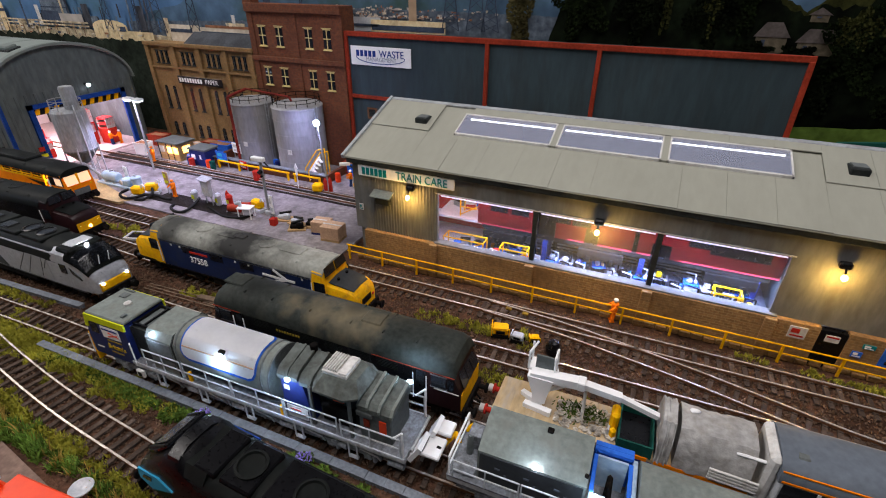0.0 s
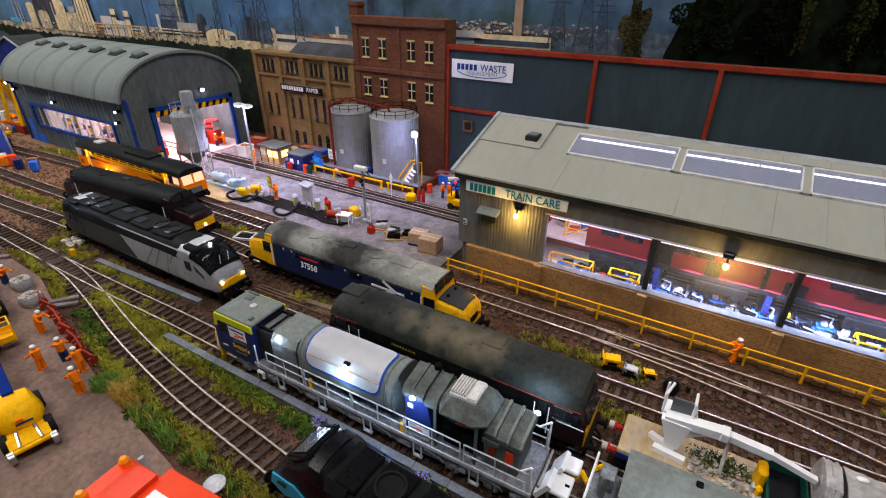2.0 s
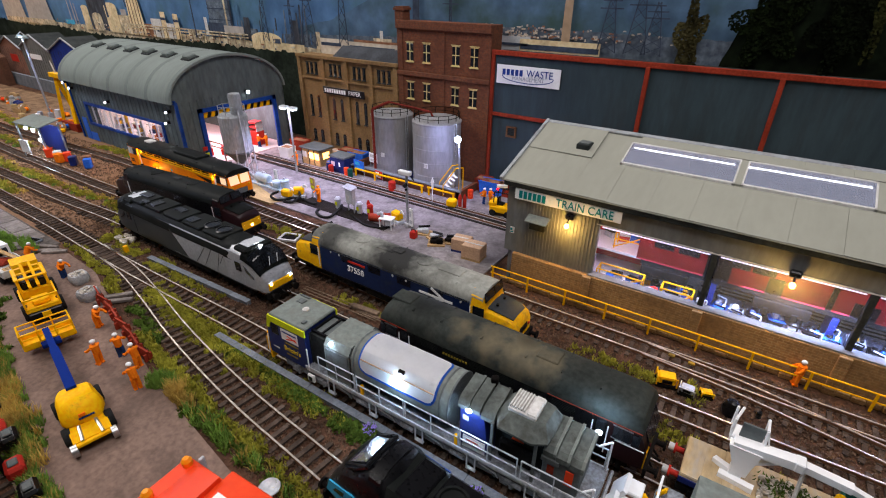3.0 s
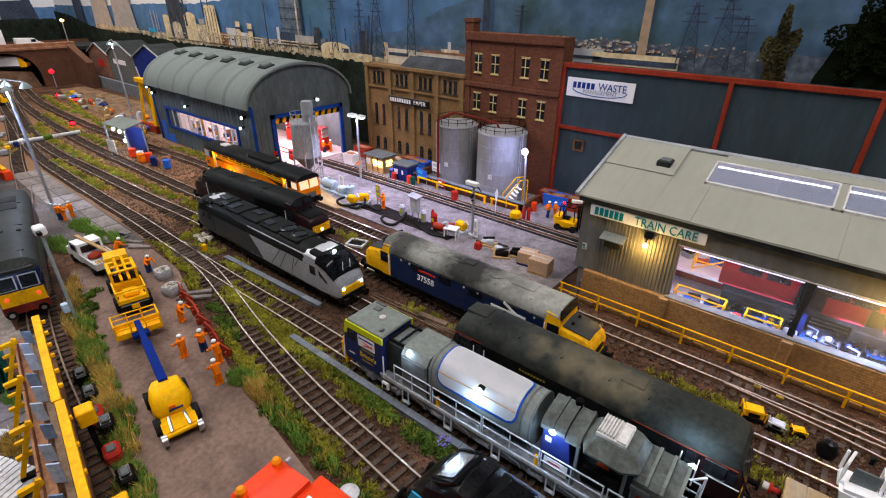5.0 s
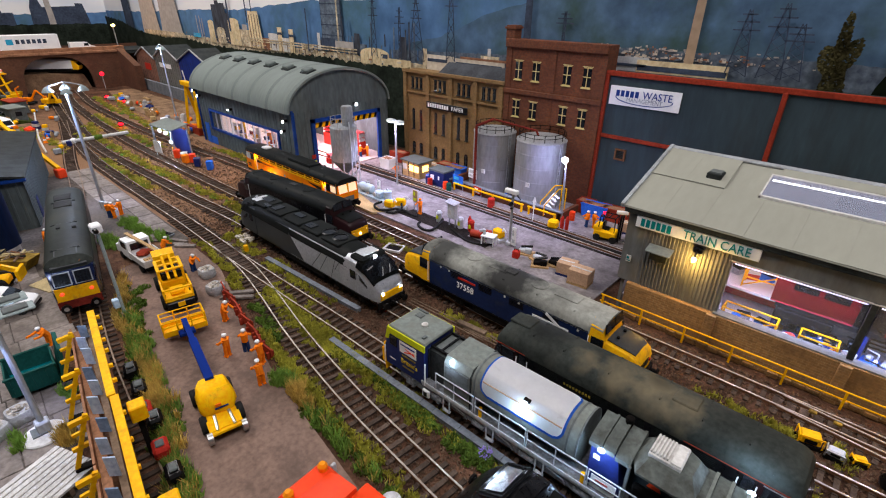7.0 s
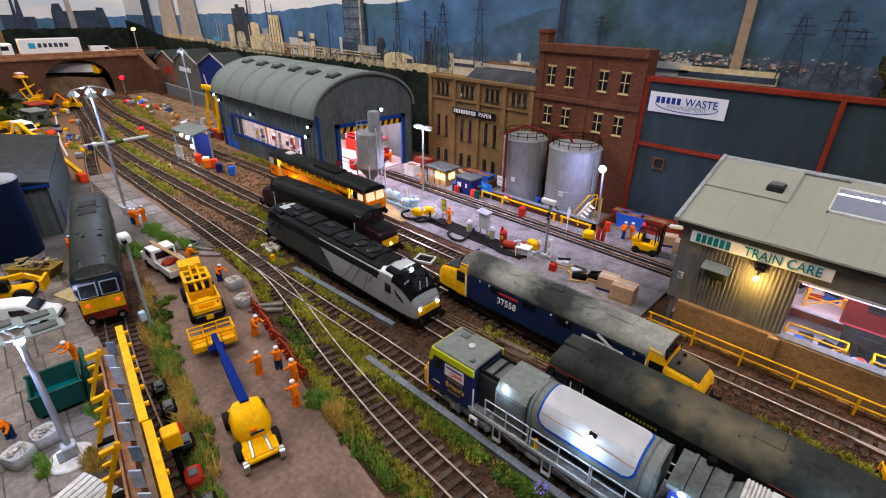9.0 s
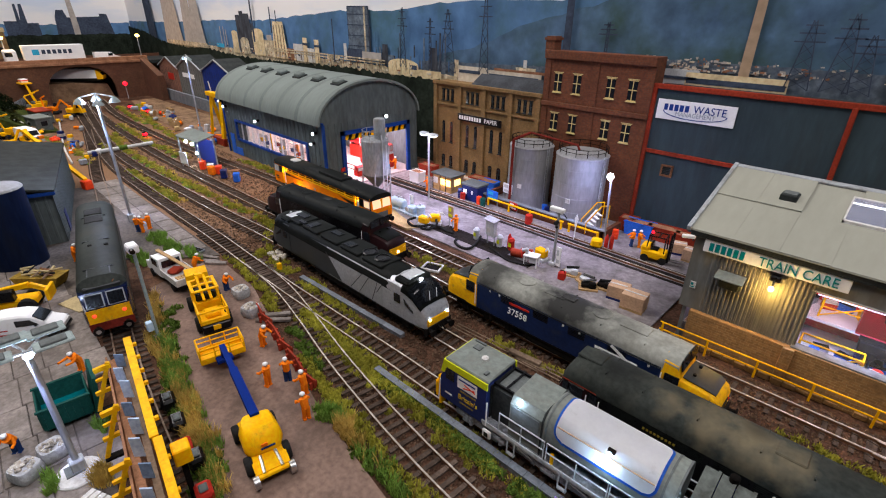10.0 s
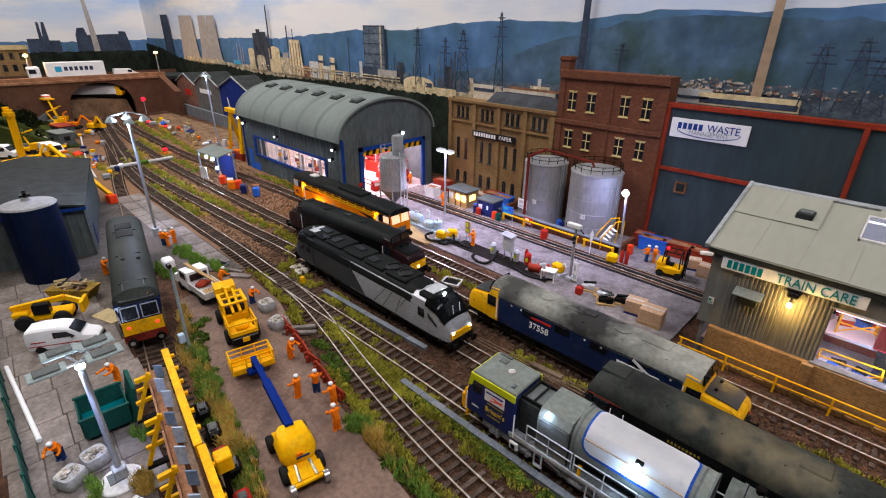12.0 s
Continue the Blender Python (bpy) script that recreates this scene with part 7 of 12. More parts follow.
beam(bm, (-1.7, -0.2, 2.7), (-0.5, -0.1, 3.5), 0.16, 0.16)
part("jib", bm, "white", crane, "white crane jib")
part("jib_hook", rods(((3.5, -0.05, 3.2), (3.7, -0.05, 2.7), 0.08)), "palegrey", crane)
part("hoist", rods(((0.35, 0.0, 3.6), (0.42, -0.3, 1.8), 0.08)), "offwhite", crane)
bm = bmesh.new()
for i in range(420):
    x, y = random.gauss(0.5, 0.55), random.gauss(0.1, 0.28)
    a = random.uniform(0, 6.28)
    z = random.uniform(1.95, 2.2)
    p = [bm.verts.new(q) for q in ((x - 0.05, y, z - 0.2), (x + 0.05, y + 0.03, z - 0.2), (x + 0.12 * math.cos(a), y + 0.12 * math.sin(a), z - 0.06))]
    bm.faces.new(p)
part("weed_tuft", bm, "weed", cw, "green weeds in the rubble")
ys = part("yellow_seat", boxes((1.65, 2.02, -0.5, 0.35, 1.7, 2.9), (1.7, 1.98, -0.85, -0.5, 1.7, 2.3), bev=0.12), "yellow", cw, "yellow moulded seat")
part("grey_pad", boxes((1.6, 1.68, -0.75, -0.45, 1.85, 2.2)), "palegrey", ys)
for s in (-0.75, 0.75):
    part("buffer", rods(((-3.75, s, 1.0), (-4.1, s, 1.0), 0.14), ((-4.1, s, 1.0), (-4.2, s, 1.0), 0.27), n=12), "redpaint", cw, "red buffer")
    part("buffer_face", rods(((-4.2, s, 1.0), (-4.45, s, 1.0), 0.2), n=12), "offwhite", cw)
for x in (-2.2, 5.6):
    bogie(cw, x, (-0.8, 0.8))
tw = thing("sheeted_load", 5.0, 17.5, 2.02, 0.3, "creased grey tarpaulin over a load on the wagon", "tarpaulin")
for x0, x1, top in ((-1.95, -1.4, 2.15), (-1.22, 1.65, 2.05)):
    bm = bmesh.new()
    n = 14
    prof = [(-1.24, 0.0), (-1.2, 0.5), (-1.12, 1.05), (-1.0, 1.5), (-0.7, top - 0.12), (-0.2, top), (0.4, top), (0.85, top - 0.15), (1.1, 1.4), (1.2, 0.6), (1.22, 0.0)]
    fold = lambda i, k: 0.09 * noise.noise((x0 + i * 0.5, k * 0.8, 3)) + 0.05 * noise.noise((x0 + i * 1.3, k * 1.7, 8))
    loft(bm, [[(x0 + (x1 - x0) * i / n, y * (1 + fold(i, k)), z + (fold(i, k + 7) if z > 0 else 0)) for k, (y, z) in enumerate(prof)] for i in range(n + 1)])
    part("tarpaulin", bm, "tarp", tw, "creased weathered tarpaulin")
part("rope_loop", shape(blob, -0.7, 0.3, 2.1, 0.22, 0.14, 0.1, 0.3), "white", tw)
bm = bmesh.new()
for k in range(4):
    rod(bm, (0.1, -1.32, 0.25 + 0.17 * k), (1.9, -1.34, 0.2 + 0.17 * k), 0.06)
part("pole_bundle", bm, "offwhite", tw, "bundle of pale poles")
part("white_pole", rods(((0.9, -0.9, 1.62), (2.0, -0.95, 1.66), 0.07)), "white", tw)
gc = thing("grey_coach", 13.4, 17.4, 0.34, 0.3, "grey multiple unit coach with orange line and dark windows", "railway coach")
gc.scale = (1.0, 1.05, 1.12)
part("body", boxes((-6, 9, -1.35, 1.35, 1.0, 2.95), bev=0.04), "palegrey", gc)
part("roof", roof_bm(-6.1, 9, 1.36, 2.9, 3.62), "coachroof", gc, "blue grey roof with small vents")
part("orange_line", boxes((-6, 9, -1.38, -1.35, 2.84, 2.92), (-6, 9, 1.35, 1.38, 2.84, 2.92)), "orange", gc, "orange cantrail line")
bm = bmesh.new()
beam(bm, (-6.05, -1.26, 3.27), (9, -1.26, 3.27), 0.05, 0.05)
part("roof_line", bm, "orange", gc, "thin orange line along the roof")
x = -5.9
for i, w in enumerate((1.1, 0.65, 1.3, 0.65, 1.3, 1.3, 0.65, 1.3)):
    part("window", boxes((x, x + w, -1.385, -1.33, 2.05, 2.78)), "window", gc)
    part("window_post", boxes((x + w + 0.02, x + w + 0.12, -1.39, -1.34, 2.0, 2.8)), "white", gc)
    x += w + 0.16
part("door_panel", boxes((-3.9, -3.2, -1.38, -1.34, 1.1, 2.0), (-0.4, 0.3, -1.38, -1.34, 1.1, 2.0)), "offwhite", gc)
for x, l in ((-5.6, 0.5), (-2.3, 0.25), (-1.6, 0.7), (2.0, 0.5)):
    part("roof_vent", boxes((x, x + l, -0.75, -0.35, 3.3, 3.6), bev=0.08), "mpvgrey", gc)
part("corridor_end", boxes((-6.45, -6.0, -1.05, 1.05, 0.9, 3.5), bev=0.15), "offwhite", gc, "weathered white corridor end")
bogie(gc, -3.5, (-1.1, 1.1))
bogie(gc, 6, (-1.1, 1.1))

# ---- black and blue locomotive in front ----
bl = thing("black_diesel", -7.1, 7.75, 0.34, -2.4, "black modern diesel locomotive with blue nose and dark roof", "locomotive", "locomotives")
bl.scale = (1.07, 1.06, 1.15)
h = 9.3
bm = bmesh.new()
loft(bm, [sec(-h + 3.3, 1.33, 2.7, 3.4), sec(h - 1, 1.33, 2.7, 3.4)])
part("body", bm, "black", bl)
part("roof", roof_bm(-h + 3.5, h - 1, 1.3, 2.75, 3.5, ends=0.05), "blackroof", bl)
bm = bmesh.new()
loft(bm, [sec(-h + 3.6, 1.33, 2.7, 3.45), sec(-h + 3.2, 1.32, 2.85, 3.8), sec(-h + 2.5, 1.3, 2.85, 3.78), sec(-h + 1.3, 1.24, 2.55, 3.1), sec(-h + 0.75, 1.18, 2.2, 2.6), sec(-h + 0.3, 1.1, 1.7, 2.0), sec(-h, 1.0, 1.3, 1.5)])
c = part("cab", bm, "black", bl)
slope = lambda k, q: (-h + 2.45 - 1.2 * k, q, 3.8 - 0.68 * k - 0.12 * q * q)
bm = bmesh.new()
edge = [(0.0, 0.85), (0.35, 0.98), (0.8, 1.0), (1.0, 0.9)]
pts = [slope(k, q) for k, q in edge] + [slope(k, -q) for k, q in edge[::-1]]
loft(bm, [pts, [(x - 0.06, y, z + 0.07) for x, y, z in pts]])
part("windscreen", bm, "window", c)
bm = bmesh.new()
pts = [slope(k, q) for k, q in ((0.16, -0.68), (0.16, 0.6), (0.8, 0.68), (0.8, -0.76))]
loft(bm, [[(x - 0.06, y, z + 0.07) for x, y, z in pts], [(x - 0.08, y, z + 0.1) for x, y, z in pts]])
# Panel added over the glass so that the windscreen mirrors the bright sky.
part("reflective_blind", bm, "silverfilm", c, "mirror panel added to give the windscreen its sky reflection")
bm = bmesh.new()
for q in (-0.85, 0.85):
    beam(bm, Vector(slope(0.05, q)) + Vector((-0.05, 0, 0.08)), Vector(slope(0.95, q)) + Vector((-0.05, 0, 0.08)), 0.1, 0.08)
beam(bm, Vector(slope(0.02, -0.85)) + Vector((-0.05, 0, 0.05)), Vector(slope(0.02, 0.85)) + Vector((-0.05, 0, 0.05)), 0.1, 0.1)
part("screen_frame", bm, "black", c)
part("cab_roof", shape(prism, [(-1.28, 3.0), (-1.0, 3.62), (-0.5, 3.84), (0.5, 3.84), (1.0, 3.62), (1.28, 3.0)], "x", -h + 2.6, -h + 3.15), "black", c, "glossy black cab roof rim")
part("roof_edge", rods(((-h + 2.5, 1.28, 3.05), (-h + 4.6, 1.28, 3.0), 0.06), ((-h + 2.5, 1.28, 3.05), (-h + 1.4, 1.2, 2.75), 0.06)), "bluetrim", c, "thin blue roof edge")
part("roof_step", shape(prism, [(-1.2, 3.2), (-0.9, 3.55), (0.9, 3.55), (1.2, 3.2)], "x", -h + 3.2, -h + 4.4), "blackroof", c)
for s in (-1, 1):
    bm = bmesh.new()
    q = [(-h + 0.1, s * 1.05, 1.15), (-h + 0.5, s * 1.16, 2.05), (-h + 1.9, s * 1.27, 2.35), (-h + 2.6, s * 1.3, 2.0), (-h + 1.2, s * 1.25, 1.35)]
    loft(bm, [q, [(x, y + s * 0.07, z) for x, y, z in q]])
    fl_ = part("blue_flash", bm, "skyblue", c, "bright blue nose flash")
    bm = bmesh.new()
    q = [(-h + 0.75, s * 1.27, 1.75), (-h + 0.95, s * 1.29, 2.0), (-h + 1.45, s * 1.31, 2.1), (-h + 1.35, s * 1.31, 1.85)]
    loft(bm, [q, [(x, y + s * 0.03, z) for x, y, z in q]])
    part("lamp_cluster", bm, "window", fl_)
part("blue_nose", boxes((-h - 0.05, -h + 0.2, -0.98, 0.98, 0.95, 1.35), bev=0.08), "skyblue", c)
part("nose_skirt", boxes((-h + 0.05, -h + 0.5, -1.0, 1.0, 0.45, 0.95), bev=0.05), "under", c)
for x0, x1 in ((-5.6, -4.6), (-4.4, -3.0), (-2.6, 0.4), (0.7, 3.2)):
    part("roof_panel", boxes((x0, x1, -0.9, 0.9, 3.35, 3.6), bev=0.06), "black", bl)
for x in (-3.7, -1.1):
    part("roof_fan", shape(lathe, [(0.6, 3.58), (0.6, 3.68), (0.5, 3.7), (0.46, 3.62)], x, 0), "blackroof", bl)
part("side_bars", boxes(*[(-h + 2.9, -h + 3.6, -1.36, -1.33, 1.2 + i * 0.16, 1.27 + i * 0.16) for i in range(2)]), "white", bl)
buffers(bl, -h + 0.1, -1)
for d in (-1, 1):
    bogie(bl, d * 5.5, (-1.4, 1.4))

# ---- green-grey locomotive on the siding ----
gl = thing("olive_diesel", -57.6, 2.55, 0.3, -11.4, "dark grey roofed diesel with yellow nose on the siding", "locomotive", "locomotives")
gl.scale = (1.02, 1.12, 1.14)
h = 9.4
part("body", boxes((-h + 1.5, h - 1.5, -1.33, 1.33, 1.0, 3.0), bev=0.04), "gunmetal", gl)
rf = part("roof", roof_bm(-h + 0.5, h - 0.55, 1.35, 2.95, 3.8, ends=0.55), "darkroof", gl)
for x in (-4.2, 1.6, 7.0):
    part("roof_seam", boxes((x - 0.03, x + 0.03, -0.8, 0.8, 3.6, 3.79)), "gunmetal", rf)
for x, y in ((2.6, -0.35), (2.9, 0.6)):
    part("exhaust_port", rods(((x, y, 3.6), (x, y, 3.86), 0.13), n=12), "soot", rf)
part("cab_vent", boxes((6.9, 8.3, -0.7, 0.7, 3.55, 3.76), bev=0.08), "gunmetal", rf)
part("roof_lip", boxes((h - 0.75, h - 0.5, -1.0, 1.0, 3.12, 3.3), bev=0.05), "gunmetal", rf)
part("roof_pipe", rods(((7.6, 1.0, 3.42), (8.9, 0.6, 3.42), 0.04)), "rust", rf)
for x0, x1 in ((-6.2, -4.6), (-4.2, -2.6)):
    part("fan_grille", boxes((x0, x1, -0.6, 0.6, 3.66, 3.84), bev=0.05), "soot", rf)
for d in (-1, 1):
    bm = bmesh.new()
    loft(bm, [[(d * (h - 1.5), -1.33, 1.0), (d * (h - 1.5), -1.33, 3.0), (d * (h - 1.5), 1.33, 3.0), (d * (h - 1.5), 1.33, 1.0)], [(d * (h - 0.5), -1.28, 1.0), (d * (h - 0.5), -1.28, 3.0), (d * (h - 0.5), 1.28, 3.0), (d * (h - 0.5), 1.28, 1.0)], [(d * h, -1.12, 1.0), (d * (h - 0.05), -1.1, 2.0), (d * (h - 0.05), 1.1, 2.0), (d * h, 1.12, 1.0)]])
    c = part("cab", bm, "navygloss", gl)
    bm = bmesh.new()
    loft(bm, [[(d * xx, -1.15, 1.1), (d * xx, -1.15, 2.0), (d * xx, 1.15, 2.0), (d * xx, 1.15, 1.1)] for xx in (h - 0.08, h + 0.04)])
    part("yellow_end", bm, "warnyellow", c, "yellow warning end")
    for y0, y1 in ((-1.05, -0.08), (0.08, 1.05)):
        bm = bmesh.new()
        q = [(d * (h - 0.02), y0, 2.1), (d * (h - 0.02), y1, 2.1), (d * (h - 0.42), y1, 2.9), (d * (h - 0.42), y0, 2.9)]
        loft(bm, [q, [(x + d * 0.05, y, z + 0.03) for x, y, z in q]])
        w = part("windscreen_frame", bm, "silver", c, "bright windscreen rim")
        bm = bmesh.new()
        q = [(d * (h + 0.02), y0 + 0.07, 2.18), (d * (h + 0.02), y1 - 0.07, 2.18), (d * (h - 0.33), y1 - 0.07, 2.86), (d * (h - 0.33), y0 + 0.07, 2.86)]
        loft(bm, [q, [(x + d * 0.04, y, z + 0.02) for x, y, z in q]])
        part("windscreen", bm, "window", w)
    part("red_skirt", boxes((min(d * (h - 0.1), d * (h + 0.08)), max(d * (h - 0.1), d * (h + 0.08)), -1.2, 1.2, 0.55, 1.1)), "maroonpaint", c, "dull red buffer beam")
    for y in (-0.8, 0.8):
        part("marker_lamp", shape(blob, d * (h + 0.06), y, 1.62, 0.06, 0.12, 0.12, 0), "glow_marker" if d > 0 else "redpaint", c, "glowing red marker lamp" if d > 0 else "")
        bm = bmesh.new()
        rod(bm, (d * (h + 0.05), y, 0.75), (d * (h + 0.5), y, 0.75), 0.16, 12)
        rod(bm, (d * (h + 0.5), y, 0.75), (d * (h + 0.58), y, 0.75), 0.3, 14)
        b = part("buffer", bm, "black", c)
        part("buffer_face", rods(((d * (h + 0.58), y, 0.75), (d * (h + 0.6), y, 0.75), 0.14), n=12), "steel", b, "bright worn buffer face")
    bogie(gl, d * 5.6, (-1.4, 1.4))

# ---- figures ----
def worker(x, y, rz, z=0.05, bend=0.0, legs="hivis", hat="white", arms=0.3, label="small painted worker figure in orange clothing and helmet", s=1.0):
    """A model figure: one plain mesh."""
    bm = bmesh.new()

    def tag(i, before):
        for f in list(bm.faces)[before:]:
            f.material_index = i

    n0 = len(bm.faces)
    for d in (-0.13, 0.13):
        rod(bm, (0.04, d, 0.0), (0.0, d * 0.8, 0.85), 0.11, 8, 0.14)
        box(bm, -0.1, 0.2, d - 0.09, d + 0.09, 0.0, 0.1)
    tag(1, n0)
    n0 = len(bm.faces)
    lean = Vector((math.sin(bend), 0, math.cos(bend)))
    base = Vector((0, 0, 0.82))
    rod(bm, base, base + lean * 0.62, 0.21, 10, 0.25)
    for d in (-1, 1):
        sh = base + lean * 0.55 + Vector((0, d * 0.27, 0))
        el = sh + Vector((0.15 + arms * 0.3, d * 0.1, -0.3 + arms * 0.25))
        rod(bm, sh, el, 0.085, 7)
        rod(bm, el, el + Vector((0.3 * (0.4 + arms), -d * 0.06, -0.18 + arms * 0.3)), 0.075, 7)
    tag(0, n0)
    n0 = len(bm.faces)
    hd = base + lean * 0.82
    blob(bm, *hd, 0.13, 0.12, 0.16, 0, 2)
    tag(2, n0)
    n0 = len(bm.faces)
    blob(bm, hd.x, hd.y, hd.z + 0.08, 0.17, 0.165, 0.12, 0, 2)
    tag(3, n0)
    ob = tagged(new("worker_figure", mesh_of("worker_figure", bm, ["hivis", legs, "skin", hat])), label, "figure", "worker figures")
    ob.matrix_basis = pose(x * S, y * S, z * S, 0, 0, rz) @ Matrix.Scale(s, 4)
    return ob


for x, y, rz, kw in (
    (-35.9, 5.8, 200, {}), (-35.5, 6.9, 150, dict(legs="navycloth")), (-31.8, 6.0, 170, dict(bend=0.35)), (-33.6, 7.0, 190, dict(bend=0.2)), (-40.0, 7.5, 30, dict(bend=0.4)),
    (-45.8, -2.0, 300, dict(bend=0.5, arms=0.8)), (-54.2, 8.4, 90, dict(bend=0.5)), (-67.3, 7.6, 120, dict(legs="navycloth")), (-67.2, 8.7, 220, {}), (-66.9, 7.9, 60, {}),
    (-64.0, 1.4, 40, dict(bend=0.3)), (-49.2, 9.0, 10, dict(bend=0.5, legs="navycloth")), (-43.9, 31.7, 260, dict(hat="hivis")), (-55.4, 38.6, 250, dict(hat="hivis")), (-28.8, 41.6, 220, dict(legs="navycloth")),
    (-28.2, 41.9, 20, {}), (0.3, 28.55, 200, {}), (-66.2, 41.0, 100, dict(legs="navycloth")), (-65.8, 42.0, 210, {}), (-40.6, -6.0, 330, dict(bend=0.6, legs="navycloth")), (-86.0, 21.6, 90, {}),
):
    worker(x, y, rz, 0.15 if y > 29 else 0.05, **kw)

# ---- fuelling yard ----
silo = thing("silo", -58.0, 32.3, 0.1, 0, "grey cement silo with conical base on four legs", "silo")
part("drum", shape(lathe, [(0.35, 1.6), (1.65, 3.1), (1.65, 7.3), (1.5, 7.5), (0.4, 7.7)], n=28), "galv", silo, "cylindrical grey drum")
part("cone", shape(lathe, [(0.36, 1.5), (1.68, 3.05), (1.68, 3.2)], n=28), "mpvgrey", silo)
for dx, dy in ((-1.2, -1.2), (1.2, -1.2), (1.2, 1.2), (-1.2, 1.2)):
    part("leg", rods(((dx, dy, 0), (dx, dy, 3.6), 0.09)), "galv", silo)
bm = rods(((-1.2, -1.2, 0.2), (1.2, -1.2, 2.0), 0.05), ((1.2, -1.2, 0.2), (-1.2, -1.2, 2.0), 0.05), ((1.2, -1.2, 0.2), (1.2, 1.2, 2.0), 0.05), ((1.2, 1.2, 0.2), (1.2, -1.2, 2.0), 0.05), ((-1.2, 1.2, 0.2), (1.2, 1.2, 2.0), 0.05))
part("brace", bm, "galv", silo)
part("filter_unit", shape(lathe, [(0.7, 7.4), (0.7, 9.7), (0.6, 9.9), (0.1, 9.95)], 0.75, 0.2, 18), "galv", silo, "cylindrical filter on top")
rows = [((-1.5 * math.cos(a), -1.5 * math.sin(a), 7.5), (-1.5 * math.cos(a), -1.5 * math.sin(a), 8.5), 0.04) for a in [i * 0.7 for i in range(9)]]
for z in (8.0, 8.5):
    rows += [((-1.5 * math.cos(i * 0.7), -1.5 * math.sin(i * 0.7), z), (-1.5 * math.cos(i * 0.7 + 0.7), -1.5 * math.sin(i * 0.7 + 0.7), z), 0.035) for i in range(9)]
part("guard_rail", rods(*rows), "galv", silo)
part("feed_pipe", rods(((1.72, -0.3, 0.4), (1.72, -0.3, 7.6), 0.07), ((1.72, -0.3, 7.6), (1.2, 0, 8.2), 0.07), ((1.95, 0.1, 0.4), (1.95, 0.1, 7.0), 0.05)), "palegrey", silo)

for x, y, r, top in ((-43.6, 44.3, 2.55, 7.5), (-36.9, 44.2, 2.8, 7.7)):
    tk = thing("storage_tank", x, y, 0.1, 0, "weathered grey upright storage tank with railed top", "tank", "storage tanks")
    part("shell", shape(lathe, [(r, 0), (r, top - 0.35), (r + 0.06, top - 0.3), (r + 0.06, top - 0.2), (r, top - 0.15), (r - 0.2, top), (0.3, top + 0.35)], n=40), "tankmat", tk)
    bm = bmesh.new()
    for k in range(4):
        lathe(bm, [(r + 0.01, top * (k + 1) / 5), (r + 0.035, top * (k + 1) / 5 + 0.02), (r + 0.01, top * (k + 1) / 5 + 0.05)], n=40)
    part("seam", bm, "tankmat", tk)
    rows = []
    for i in range(14):
        a, b = 2 * math.pi * i / 14, 2 * math.pi * (i + 1) / 14
        rows += [((r * 0.93 * math.cos(a), r * 0.93 * math.sin(a), top - 0.1), (r * 0.93 * math.cos(a), r * 0.93 * math.sin(a), top + 0.75), 0.04)]
        rows += [((r * 0.93 * math.cos(a), r * 0.93 * math.sin(a), top + z), (r * 0.93 * math.cos(b), r * 0.93 * math.sin(b), top + z), 0.035) for z in (0.35, 0.75)]
    part("top_rail", rods(*rows), "under", tk)
    part("ladder", rods(((r + 0.15, -0.8, 0.1), (r + 0.15, -0.8, top), 0.05), ((r + 0.15, -0.4, 0.1), (r + 0.15, -0.4, top), 0.05), *[((r + 0.15, -0.8, 0.5 + k * 0.5), (r + 0.15, -0.4, 0.5 + k * 0.5), 0.04) for k in range(14)]), "galv", tk)
    part("plate", boxes((0.2, 0.7, -r - 0.06, -r + 0.05, 2.6, 3.1)), "offwhite", tk)
pp = thing("tank_pipework", 0, 0, 0, 0, "red painted pipes looping over the storage tanks", "pipework")
part("pipe", rods(((-44.3, 41.55, 0.3), (-44.3, 41.55, 8.3), 0.16), ((-44.3, 41.55, 8.3), (-43.4, 43.6, 8.9), 0.16), ((-43.4, 43.6, 8.9), (-37.2, 43.4, 8.6), 0.12), ((-37.2, 43.4, 8.6), (-36.9, 43.6, 7.8), 0.12), ((-44.3, 41.55, 0.5), (-46.4, 41.3, 0.5), 0.16), n=10), "maroonpaint", pp)
bund = thing("bund_wall", 0, 0, 0, 0, "low dark brick bund wall with pale coping", "wall", kind="structure")
part("wall", boxes((-48, -31.6, 40.75, 41.15, 0, 1.05), (-48.2, -47.8, 40.75, 46.5, 0, 1.05), (-31.9, -31.5, 40.75, 46.5, 0, 1.05)), "red_brick", bund)
part("coping", boxes((-48.3, -31.4, 40.65, 41.25, 1.05, 1.2), bev=0.03), "trough", bund)
yr = thing("yard_railing", 0, 40.2, 0.1, 0, "yellow tubular barrier in front of the tanks", "railing")
for x in (-46.4, -43.3, -40.3, -36.2, -35.2, -31.9):
    part("post", boxes((x - 0.1, x + 0.1, -0.1, 0.1, 0, 1.0), bev=0.02), "yellow", yr)
part("rail", rods(((-46.4, 0, 0.9), (-36.0, 0, 0.9), 0.11), n=8), "yellow", yr)
part("rail", rods(((-35.4, 0, 0.9), (-31.8, 0, 0.9), 0.11), n=8), "yellow", yr)
track_yard = thing("yard_track", 0, 0, 0, 0, "rails set flush in the stained yard concrete", "railway track", "tracks of the yard", "structure")
G_ = [(-84, 37.6), (-66, 37.8), (-52, 38.2), (-38, 38.3), (-21, 38.2)]
rails(track_yard, G_, (-0.63, 0.63))
